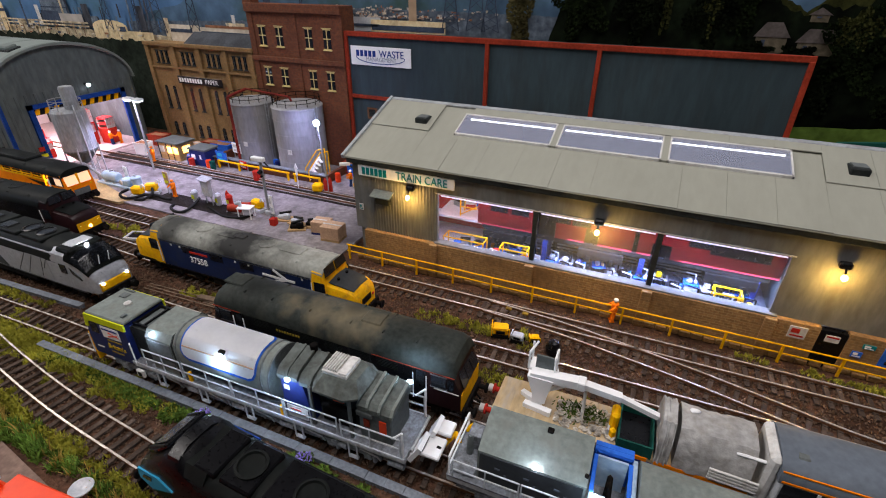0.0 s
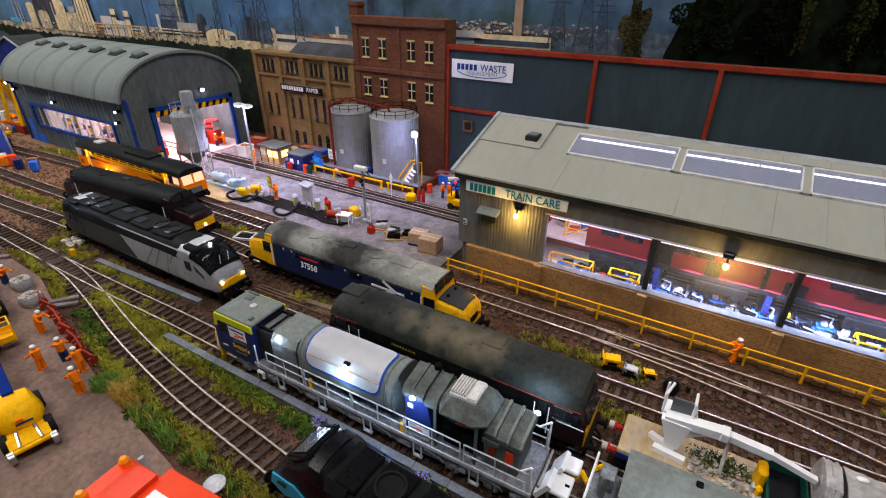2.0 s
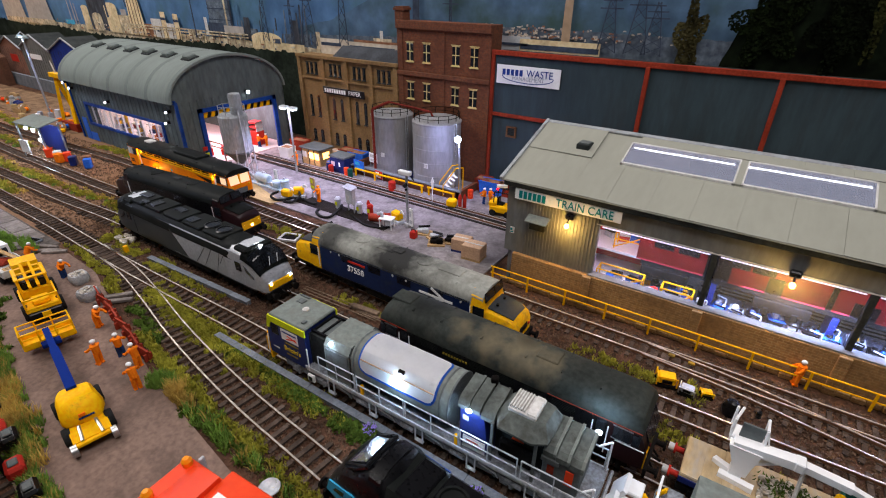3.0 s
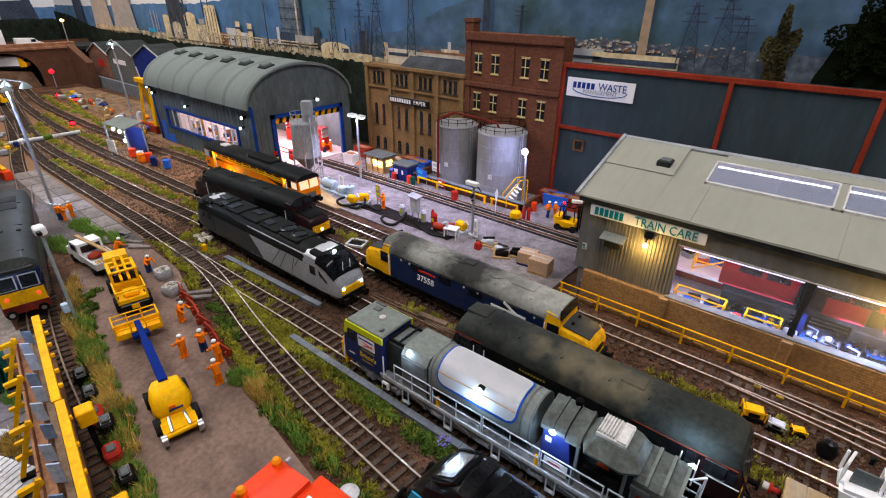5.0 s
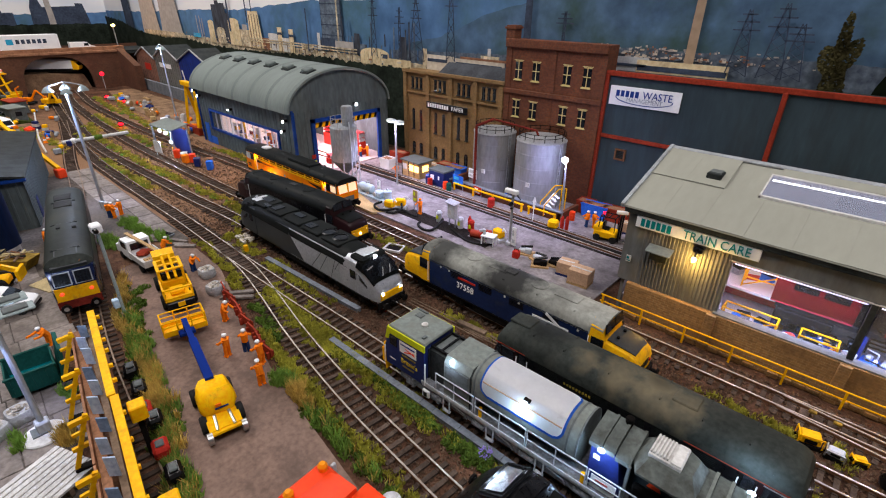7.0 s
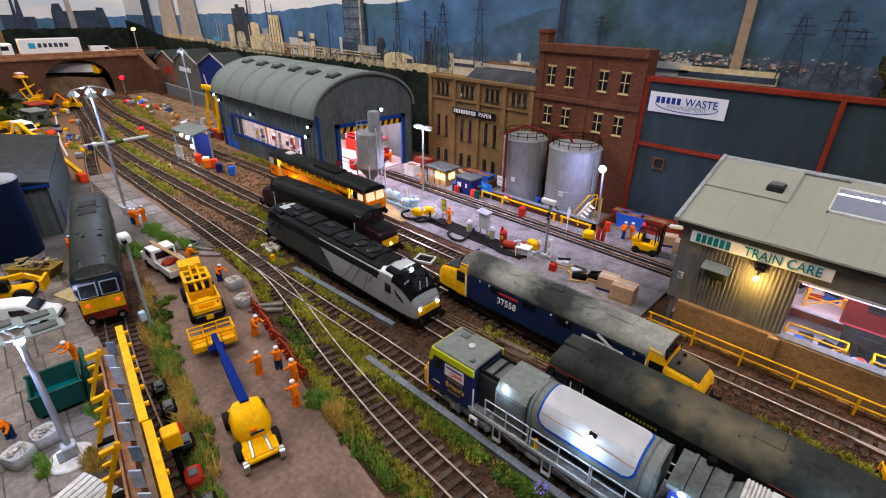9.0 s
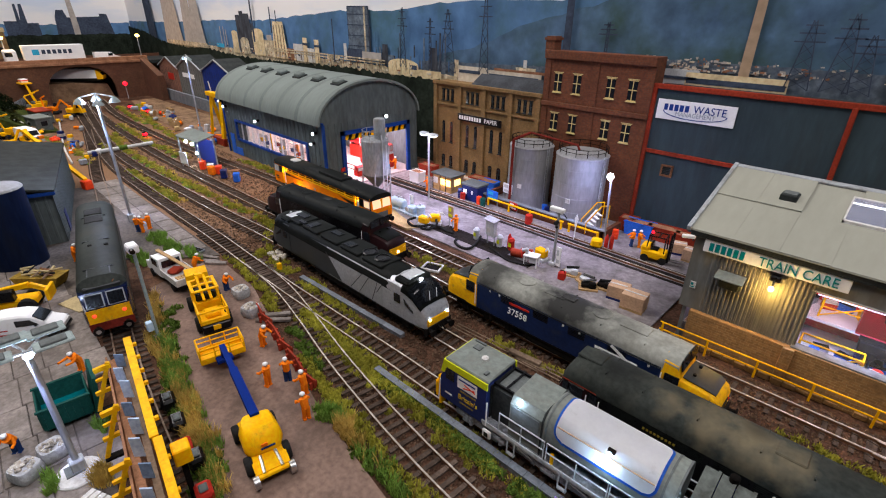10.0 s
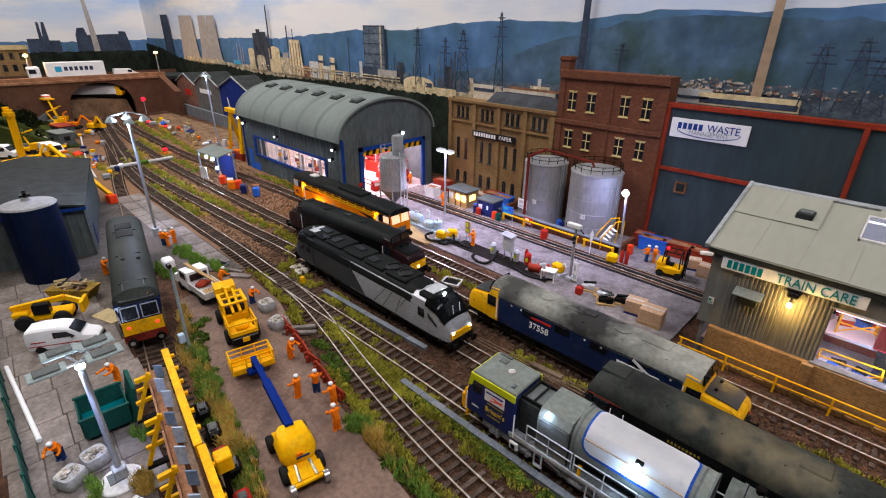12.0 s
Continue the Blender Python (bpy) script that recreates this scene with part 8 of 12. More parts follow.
part("groove", boxes((-63, -21.6, 36.95, 37.35, 0.1, 0.13), (-63, -21.6, 39.0, 39.4, 0.1, 0.13), (-63, -21.6, 37.8, 38.6, 0.1, 0.125)), "oily", track_yard, "oily stain between the rails")
drip = solid("drip_tray", boxes((-47.5, -33.5, 30.2, 31.0, 0.1, 0.15), (-45.5, -36.5, 31.0, 32.2, 0.1, 0.14)), "oily", "dark oil stained strip of the yard", "stain", "stuff")

hut = thing("site_hut", -54.0, 41.0, 0.1, 0, "small brown site hut with lit windows and grey roof", "hut")
part("wall", boxes((-1.7, 1.7, -1.2, 1.2, 0, 2.1), bev=0.03), "wood", hut)
part("roof", boxes((-1.9, 1.9, -1.4, 1.4, 2.1, 2.28), bev=0.03), "mpvgrey", hut, "flat grey roof")
for x in (-1.1, 0.2, 1.2):
    part("window", boxes((x - 0.38, x + 0.38, -1.24, -1.19, 0.9, 1.7)), "glow_cab" if x > -1 else "offwhite", hut, "lit window")
    part("mullion", boxes((x - 0.52, x - 0.42, -1.26, -1.18, 0, 2.1)), "guttermat", hut)
part("window", boxes((1.69, 1.74, -0.6, 0.5, 0.9, 1.7)), "glow_cab", hut)
lamp("POINT", "hut_glow", -53.4, 39.3, 1.3, 0.008, (1.0, 0.6, 0.25), 0.003)
bs = thing("blue_container", -49.0, 40.6, 0.1, 0, "dark blue steel store with lid and white labels", "container")
part("body", boxes((-1.3, 1.3, -1.0, 1.0, 0, 1.9), bev=0.05), "navy", bs)
part("lid", boxes((-1.4, 1.4, -1.1, 1.1, 1.9, 2.15), bev=0.05), "mpvgrey", bs)
part("label_plate", boxes((-1.0, -0.4, -1.03, -0.99, 0.8, 1.4), (0.3, 0.55, -1.03, -0.99, 0.9, 1.4)), "white", bs)
for x, y, m in ((-51.0, 40.2, "midblue"), (-50.6, 39.7, "navy"), (-47.4, 39.6, "redorange"), (-46.7, 39.5, "greenskip"), (-49.7, 39.2, "redpaint"), (-30.9, 42.2, "redorange"), (-40.2, 43.0, "midblue"), (-39.6, 42.6, "navy")):
    th = thing("oil_drum", x, y, 0.1, 0, "coloured steel drum standing in the yard", "drum", "yard drums")
    part("barrel", shape(lathe, [(0.32, 0), (0.32, 0.3), (0.35, 0.33), (0.32, 0.36), (0.32, 0.62), (0.35, 0.65), (0.32, 0.68), (0.32, 0.98), (0.28, 1.0)], n=16), m, th)
for x, y, w, h, m, bars, lift in ((-46.1, 40.5, 1.9, 1.3, "midblue", "skyblue", 0.6), (-44.9, 41.9, 1.5, 1.2, "white", "offwhite", 1.5), (-42.9, 40.5, 1.3, 0.9, "redpaint", "white", 0.3), (-51.5, 32.2, 0.7, 1.5, "white", "palegrey", 0.5), (-44.9, 31.9, 0.8, 1.4, "sand", "lime", 1.1), (-31.6, 32.2, 0.5, 1.9, "white", "palegrey", 0.2)):
    th = thing("notice_board", x, y, 0.1, -8, "upright notice board on two posts in the yard", "notice", "yard notices")
    part("panel", boxes((-w / 2, w / 2, -0.05, 0.05, lift, lift + h), bev=0.02), m, th)
    part("post", boxes((-w / 2 + 0.05, -w / 2 + 0.15, 0.04, 0.12, 0, lift + h)), "galv", th)
    part("post", boxes((w / 2 - 0.15, w / 2 - 0.05, 0.04, 0.12, 0, lift + h)), "galv", th)
    part("print_bars", boxes((-w * 0.35, w * 0.1, -0.07, -0.05, lift + h * 0.55, lift + h * 0.85), (-w * 0.35, w * 0.35, -0.07, -0.05, lift + h * 0.15, lift + h * 0.35)), bars, th)
for x, y, h in ((-39.1, 31.7, 2.7),):
    th = thing("fuel_pump", x, y, 0.1, -10, "grey fuel pump cabinet on legs with hood", "fuel pump", "fuel pumps")
    part("cabinet", boxes((-0.6, 0.6, -0.25, 0.25, 1.0, h), bev=0.04), "palegrey", th)
    part("hood", shape(prism, [(-0.45, h), (0.35, h + 0.2), (0.35, h + 0.12), (-0.45, h - 0.08)], "x", -0.8, 0.8), "galv", th)
    for a in (-0.5, 0.5):
        part("leg", rods(((a, 0, 0), (a, 0, 1.0), 0.06)), "galv", th)
    part("gauge", boxes((-0.35, 0.1, -0.28, -0.24, 1.4, 1.9)), "offwhite", th)
for x, y in ((-41.0, 31.7), (-38.2, 32.0), (-36.9, 32.2)):
    th = thing("equipment_post", x, y, 0.1, 0, "short grey equipment pillar with label", "pillar", "yard pillars")
    part("pillar", shape(lathe, [(0.3, 0), (0.3, 1.0), (0.36, 1.02), (0.2, 1.25)], n=12), "palegrey" if x < -37.5 else "redpaint", th)
    part("label_plate", boxes((-0.15, 0.15, -0.33, -0.3, 0.4, 0.8)), "lime", th)
th = thing("dosing_machine", -51.6, 31.6, 0.1, 0, "pale blue dosing machine with tank, pots and pipes", "machine")
part("bed", boxes((-3.4, 2.9, -0.65, 0.65, 0, 0.22), bev=0.04), "paleblue", th)
part("tank", shape(loft, [[(x, k * math.cos(a), 0.85 + k * math.sin(a)) for a in [2 * math.pi * i / 18 for i in range(18)]] for x, k in ((-2.75, 0.1), (-2.65, 0.42), (-2.4, 0.55), (-0.7, 0.55), (-0.45, 0.42), (-0.35, 0.1))]), "paleblue", th, "pale blue lying pressure tank")
for x in (-2.2, -0.9):
    part("saddle", boxes((x - 0.12, x + 0.12, -0.45, 0.45, 0.2, 0.6)), "palegrey", th)
part("inlet_pipe", rods(((-2.7, 0, 0.85), (-3.2, 0, 0.85), 0.12), ((-3.2, 0, 0.85), (-3.2, 0, 0.2), 0.12), ((-1.5, 0, 1.35), (-1.5, 0, 1.65), 0.1), ((-1.5, 0, 1.6), (-0.9, 0, 1.6), 0.07)), "palegrey", th)
part("gearbox", boxes((0.3, 1.5, -0.5, 0.5, 0.2, 1.0), bev=0.12), "paleblue", th)
part("motor_fan", rods(((0.55, -0.5, 0.65), (0.55, -0.62, 0.65), 0.26), n=14), "palegrey", th)
part("pot", shape(lathe, [(0.48, 0.2), (0.48, 1.15), (0.55, 1.2), (0.5, 1.3), (0.2, 1.34)], 2.2, 0.1, 18), "paleblue", th)
part("pot_lid_pipe", rods(((2.2, 0.1, 1.3), (2.2, 0.1, 1.6), 0.08), ((2.2, 0.1, 1.55), (1.4, 0.1, 1.0), 0.07)), "palegrey", th)
th = thing("feed_conveyor", -57.2, 31.4, 0.1, 0, "sloping grey screw feeder under the cement silo", "conveyor")
part("tube", rods(((-0.8, 0.4, 1.7), (2.4, 0.2, 0.6), 0.16), n=10), "galv", th)
part("tube_leg", rods(((1.6, 0.25, 0), (1.6, 0.25, 0.85), 0.06)), "galv", th)
for x, y, rz in ((-47.2, 30.1, 10), (-46.7, 31.3, 35), (-33.6, 32.5, -12)):
    th = thing("yellow_pump", x, y, 0.1, rz, "yellow portable pump on a frame with black hose", "pump", "yellow pumps")
    part("casing", boxes((-0.6, 0.6, -0.4, 0.4, 0.4, 1.2), bev=0.15), "yellow", th)
    part("skid", boxes((-0.7, 0.7, -0.45, 0.45, 0, 0.35), bev=0.04), "palegrey", th)
    part("pipe", rods(((0.5, 0, 1.1), (0.7, 0, 1.5), 0.08), ((0.7, 0, 1.5), (1.0, 0, 1.2), 0.08)), "white", th)


def hose(pts, r=0.12):
    bm = bmesh.new()
    fine = [p for p, _ in along([(x, y) for x, y, _ in pts], 0.25)]
    n = len(fine)
    rings = []
    for i in range(n):
        f = i / max(1, n - 1) * (len(pts) - 1)
        k = min(len(pts) - 2, int(f))
        z = pts[k][2] + (pts[k + 1][2] - pts[k][2]) * (f - k)
        a, b = fine[max(0, i - 1)], fine[min(n - 1, i + 1)]
        side = Vector((a.y - b.y, b.x - a.x, 0)).normalized()
        rings.append([(fine[i].x + side.x * r * math.cos(q), fine[i].y + side.y * r * math.cos(q), z + r * math.sin(q)) for q in [math.pi * m / 4 for m in range(8)]])
    loft(bm, rings)
    return tagged(new("hose", mesh_of("hose", bm, "rubber", 60)), "black rubber hose lying across the yard concrete", "hose", "yard hoses")


hose([(-48.2, 29.8, 0.9), (-48.9, 29.4, 0.5), (-48.4, 29.0, 0.25), (-47.2, 29.3, 0.35), (-46.0, 30.2, 0.6), (-45.2, 30.8, 0.4), (-44.6, 30.7, 0.22), (-43.4, 30.8, 0.22)], 0.15)
hose([(-46.2, 31.0, 0.9), (-45.6, 30.4, 0.6), (-45.9, 29.6, 0.25), (-47.0, 29.2, 0.22)], 0.13)
hose([(-42.2, 30.0, 0.22), (-41.9, 29.4, 0.22), (-40.8, 28.9, 0.22), (-39.8, 29.2, 0.3), (-40.0, 30.6, 0.4), (-40.4, 31.7, 0.6)], 0.14)
hose([(-38.6, 31.0, 0.22), (-37.0, 30.4, 0.22), (-35.6, 30.0, 0.22), (-34.0, 30.4, 0.22), (-33.2, 31.4, 0.22)], 0.1)
for x, y in ((-35.6, 31.4), (-35.0, 32.1)):
    th = thing("lying_drum", x, y, 0.1, 20, "dull red drum lying on its side", "drum", "red drums")
    part("barrel", rods(((-0.55, 0, 0.4), (0.55, 0, 0.4), 0.4), n=18), "redtrim", th)
    part("rim", rods(((0.5, 0, 0.4), (0.58, 0, 0.4), 0.43), n=18), "redpaint", th)
cc = thing("camera_mast", -32.2, 32.4, 0.1, 0, "grey mast with white security camera and speaker", "camera mast")
part("mast", rods(((0, 0, 0), (0, 0, 5.3), 0.13), n=10), "galv", cc)
part("camera_case", boxes((-0.9, 0.5, -0.24, 0.24, 5.3, 5.7), bev=0.06), "white", cc)
part("lens_hood", boxes((-0.98, -0.9, -0.18, 0.18, 5.36, 5.64)), "black", cc)
part("bracket", rods(((0.3, 0, 5.4), (0.8, 0.1, 4.9), 0.06)), "black", cc)
part("loudspeaker", rods(((0, -0.1, 4.4), (0, -0.4, 4.3), 0.2), ((0, 0.1, 3.9), (0, -0.2, 3.9), 0.12), n=12), "black", cc)
part("foot", boxes((-0.3, 0.3, -0.3, 0.3, 0, 0.4), bev=0.05), "palegrey", cc)
th = thing("valve_stand", -33.6, 30.9, 0.1, 15, "white valve stand with pipes and hose ends", "valve stand")
part("frame", rods(((-0.6, -0.4, 0), (-0.6, -0.4, 1.1), 0.06), ((0.6, -0.4, 0), (0.6, -0.4, 1.1), 0.06), ((-0.6, 0.4, 0), (-0.6, 0.4, 1.1), 0.06), ((0.6, 0.4, 0), (0.6, 0.4, 1.1), 0.06)), "white", th)
part("tray", boxes((-0.7, 0.7, -0.5, 0.5, 1.0, 1.12), bev=0.02), "white", th)
part("elbow", rods(((-0.5, 0, 1.1), (-0.5, 0, 1.6), 0.16), ((-0.5, 0, 1.55), (-0.95, 0, 1.35), 0.16), n=10), "palegrey", th)
part("valve_box", boxes((-0.1, 0.6, -0.4, 0.3, 0.4, 1.0), bev=0.06), "palegrey", th)
th = thing("arrow_sign", -33.8, 38.9, 0.1, 0, "white arrow shaped sign on a slim post", "sign")
part("post", rods(((0, 0, 0), (0, 0, 2.4), 0.05)), "white", th)
part("arrow", shape(prism, [(-0.12, 1.5), (0.12, 1.5), (0.12, 2.2), (0.24, 2.2), (0, 2.8), (-0.24, 2.2), (-0.12, 2.2)], "y", -0.04, 0.04), "white", th)
th = thing("oil_drum", -39.6, 39.0, 0.1, 0, "coloured steel drum standing in the yard", "drum", "yard drums")
part("barrel", shape(lathe, [(0.42, 0), (0.42, 0.4), (0.45, 0.43), (0.42, 0.46), (0.42, 1.0), (0.36, 1.05)], n=16), "redpaint", th)
lm = thing("yard_lamp", -53.0, 36.5, 0.1, 0, "pale twin headed yard lamp on a tall post", "lamp post")
part("post", rods(((0, 0, 0), (0, 0, 8.0), 0.12), n=10), "galv", lm)
for dx in (-0.75, 0.75):
    part("head", boxes((dx - 0.55, dx + 0.55, -0.4, 0.4, 8.0, 8.3), bev=0.1), "palegrey", lm)
    part("lens", boxes((dx - 0.4, dx + 0.4, -0.3, 0.3, 7.96, 8.0)), "glow_white", lm, "glowing lens")
fl = thing("yard_floodlight_post", -31.8, 40.75, 0.1, 0, "slim post with a dazzling white floodlight", "lamp post")
part("post", rods(((0.35, 0.2, 0), (0.05, 0.1, 6.8), 0.11), n=10), "galv", fl)
part("lens", shape(blob, 0, -0.05, 6.85, 0.36, 0.3, 0.36, 0), "glow_blue", fl, "dazzling white lamp")
st = thing("access_steps", -33.4, 41.7, 0.1, -35, "white access steps with yellow hoop handrails", "steps")
part("stringer", boxes((-0.55, -0.45, -0.9, 0.9, 0.0, 0.2)), "palegrey", st)
for k in range(6):
    part("tread", boxes((-0.5, 0.5, -0.9 + k * 0.28, -0.62 + k * 0.28, 0.3 + k * 0.35, 0.38 + k * 0.35)), "white", st)
part("side_panel", shape(prism, [(-1.0, 0), (0.8, 0), (0.8, 2.4), (0.5, 2.4), (-1.0, 0.5)], "x", -0.6, -0.5), "white", st)
for s in (-0.55, 0.55):
    part("handrail", rods(((s, -1.0, 0.2), (s, -1.0, 1.4), 0.06), ((s, -1.0, 1.4), (s, 0.5, 3.2), 0.06), ((s, 0.5, 3.2), (s, 1.4, 3.2), 0.06), ((s, 1.4, 3.2), (s, 1.4, 0.2), 0.06)), "yellow", st)
for x, y, m in ((-30.4, 39.2, "redpaint"), (-30.0, 39.5, "redpaint"), (-37.3, 32.4, "redpaint")):
    th = thing("gas_cylinder", x, y, 0.1, 0, "red gas cylinder with domed top", "gas cylinder", "gas cylinders")
    part("cylinder", shape(lathe, [(0.2, 0), (0.2, 1.2), (0.12, 1.4), (0.05, 1.55)], n=12), m, th)
th = thing("yellow_bin", -31.3, 39.0, 0.1, 15, "squat yellow grit bin in the yard", "bin")
part("bin", boxes((-0.55, 0.55, -0.45, 0.45, 0, 0.9), bev=0.18), "yellow", th)
for x, y, rz, s in ((-25.2, 31.3, 10, 1.25), (-23.6, 30.7, 5, 1.4), (-23.3, 42.6, 0, 1.2), (-24.9, 43.4, 20, 1.1), (-56.5, 43.2, 5, 1.2), (-53.0, 43.4, 0, 1.3)):
    th = thing("carton", x, y, 0.1, rz, "large brown cardboard carton on a pallet", "carton", "cartons")
    s = s * 0.64
    part("case", boxes((-s, s, -s * 0.8, s * 0.8, 0.2, 0.2 + 1.3 * s), bev=0.03), "carton", th)
    part("pallet", boxes((-s, s, -s * 0.8, s * 0.8, 0, 0.18)), "navy" if x < -24 and x > -30 else "wood", th)
    part("tape", boxes((-s * 1.005, s * 1.005, -0.08, 0.08, 0.2 + 1.3 * s, 0.22 + 1.3 * s)), "offwhite", th)
for x, y, rz in ((-30.0, 32.0, 15), (-28.3, 31.6, -20), (-26.7, 31.9, 10), (-27.7, 30.9, 30)):
    th = thing("parts_pallet", x, y, 0.1, rz, "small pallet of dark machine parts", "pallet", "parts pallets")
    for k in range(4):
        part("board", boxes((-0.8, 0.8, -0.55 + k * 0.29, -0.33 + k * 0.29, 0, 0.15)), "wood", th)
    part("machine_part", boxes((-0.6, 0.2, -0.3, 0.4, 0.15, 0.5), (0.0, 0.6, -0.4, 0.0, 0.15, 0.7), bev=0.08), "palegrey" if x < -28.2 else "under", th)
    part("tool", rods(((-0.5, 0.1, 0.6), (0.6, 0.3, 0.75), 0.12)), "black", th)
th = thing("red_toolbox", -30.2, 30.7, 0.1, 10, "small red toolbox with handle", "toolbox")
part("case", boxes((-0.3, 0.3, -0.3, 0.3, 0, 0.7), bev=0.05), "redpaint", th)
part("handle", rods(((-0.2, 0, 0.7), (-0.2, 0, 0.85), 0.04), ((-0.2, 0, 0.85), (0.2, 0, 0.85), 0.04), ((0.2, 0, 0.85), (0.2, 0, 0.7), 0.04)), "black", th)
fk = thing("forklift", -25.8, 40.3, 0.1, 8, "yellow forklift truck with black cage and red beacon", "forklift")
part("body", boxes((-1.3, 0.9, -0.75, 0.75, 0.35, 1.1), (-1.4, -0.6, -0.7, 0.7, 0.9, 1.5), bev=0.12), "yellow", fk)
part("cage", rods(*[((x, y, 1.0), (x * 0.9, y, 2.6), 0.06) for x in (-0.9, 0.7) for y in (-0.6, 0.6)], ((-0.8, -0.6, 2.6), (0.63, -0.6, 2.6), 0.06), ((-0.8, 0.6, 2.6), (0.63, 0.6, 2.6), 0.06), ((-0.8, -0.6, 2.6), (-0.8, 0.6, 2.6), 0.06), ((0.63, -0.6, 2.6), (0.63, 0.6, 2.6), 0.06), ((0, -0.6, 2.6), (0, 0.6, 2.6), 0.06)), "black", fk, "black overhead guard")
part("seat", boxes((-0.5, 0.1, -0.35, 0.35, 1.1, 1.3), (-0.6, -0.4, -0.35, 0.35, 1.1, 1.9), bev=0.05), "black", fk)
for y in (-0.4, 0.4):
    part("mast", boxes((1.0, 1.2, y - 0.1, y + 0.1, 0.2, 3.0)), "black", fk)
    part("fork", boxes((1.2, 2.4, y - 0.08, y + 0.08, 0.25, 0.33)), "steel", fk)
for x in (-0.9, 0.7):
    for s in (-1, 1):
        part("wheel", rods(((x, s * 0.55, 0.35), (x, s * 0.8, 0.35), 0.36), n=16), "rubber", fk)
part("beacon", shape(blob, -0.7, 0, 2.75, 0.14, 0.14, 0.16, 0), "glow_red", fk, "glowing red beacon")
for x, y, z, w, m in ((-29.6, 45.0, 0.1, 1.3, "midblue"), (-27.2, 45.4, 0.1, 1.7, "redtrim"), (-24.6, 45.2, 0.1, 1.5, "redtrim"), (-31.0, 45.4, 0.1, 0.8, "redtrim"), (-51.5, 44.4, 0.1, 1.1, "redtrim"), (-49.6, 44.2, 0.1, 1.1, "midblue"), (-60.5, 43.8, 0.1, 1.2, "redtrim"), (-59.3, 40.4, 0.1, 0.8, "white")):
    th = thing("storage_bin", x, y, z, 5, "open topped steel storage bin against the wall", "storage bin", "storage bins")
    part("bin", shape(prism, [(-w, 0), (w, 0), (w * 1.15, 1.4), (-w * 1.15, 1.4)], "y", -0.7, 0.7), m, th)
    part("rim", boxes((-w * 1.18, w * 1.18, -0.75, -0.65, 1.36, 1.48), (-w * 1.18, w * 1.18, 0.65, 0.75, 1.36, 1.48)), m, th)
    part("content", boxes((-w, w, -0.6, 0.6, 1.2, 1.42), bev=0.1), "rustwood", th)
th = thing("yellow_barrel_light", -63.3, 30.0, 0.1, 0, "yellow marker barrel beside the shed door", "barrel")
part("barrel", shape(lathe, [(0.55, 0), (0.6, 0.5), (0.5, 1.1), (0.1, 1.2)], n=16), "yellow", th)
th = thing("wall_notice", -63.6, 31.2, 0.1, 0, "small coloured notices beside the shed door", "notice")
part("plate", boxes((-0.1, 0.0, -0.5, 0.5, 1.0, 2.0)), "lime", th)
part("plate", boxes((-0.1, 0.0, -0.2, 0.4, 2.3, 2.8)), "redpaint", th)

# ---- lineside ----
def trough_run(pts, label):
    th = thing("cable_trough", 0, 0, 0, 0, label, "cable trough", "cable troughs")
    for p, a in along(pts, 0.98):
        ob = new("trough_lid", TROUGH)
        ob.parent = th
        ob.matrix_basis = pose(p.x * S, p.y * S, (0.0 + 0.02 * noise.noise(p)) * S, 0, 0, math.degrees(a) + 1.2 * noise.noise(p * 3))


bm = bmesh.new()
box(bm, -0.47, 0.47, -0.18, 0.18, -0.05, 0.24)
box(bm, -0.48, 0.48, -0.22, 0.22, 0.24, 0.32)
TROUGH = mesh_of("trough_lid", bm, "trough")
trough_run([(-46, 14.5), (-41, 14.75), (-34, 15.1)], "grey concrete cable trough beside the silver locomotive")
trough_run([(-31.8, 11.5), (-24, 11.6), (-14, 11.7), (2, 11.7)], "grey concrete cable trough in front of the maintenance train")
for x, y, rz, kind in ((-6.2, 24.1, 15, 0), (-5.0, 23.9, 0, 1), (-4.0, 24.3, 20, 2)):
    th = thing("track_machine", x, y, 0.05, rz, ("yellow portable generator", "pale grey lighting set", "yellow and black pump")[kind] + " standing between the tracks", "generator", "lineside machines")
    k = (0.7, 0.52, 0.4)[kind]
    part("casing", boxes((-0.7 * k, 0.7 * k, -0.55 * k, 0.55 * k, 0.25, 0.25 + 0.7 * k), bev=0.08), ("yellow", "palegrey", "yellow")[kind], th)
    part("panel", boxes((-0.4 * k, 0.4 * k, -0.58 * k, -0.54 * k, 0.35, 0.25 + 0.5 * k), bev=0.01), "black", th)
    part("skid", boxes((-0.85 * k, 0.85 * k, -0.6 * k, -0.45 * k, 0, 0.25), (-0.85 * k, 0.85 * k, 0.45 * k, 0.6 * k, 0, 0.25)), "under", th)
    part("frame", rods(((-0.8 * k, -0.6 * k, 0.2), (-0.8 * k, -0.6 * k, 1.15 * k), 0.04), ((0.8 * k, -0.6 * k, 0.2), (0.8 * k, -0.6 * k, 1.15 * k), 0.04), ((-0.8 * k, -0.6 * k, 1.15 * k), (0.8 * k, -0.6 * k, 1.15 * k), 0.04), ((-0.8 * k, 0.6 * k, 0.2), (-0.8 * k, 0.6 * k, 1.15 * k), 0.04), ((-0.8 * k, 0.6 * k, 1.15 * k), (-0.8 * k, -0.6 * k, 1.15 * k), 0.04)), "yellow" if kind != 1 else "steel", th)
th = thing("black_hopper", -2.7, 23.7, 0.05, 0, "small black lineside box", "box")
part("case", shape(lathe, [(0.4, 0), (0.5, 0.4), (0.3, 0.9), (0.1, 1.0)], n=10), "black", th)
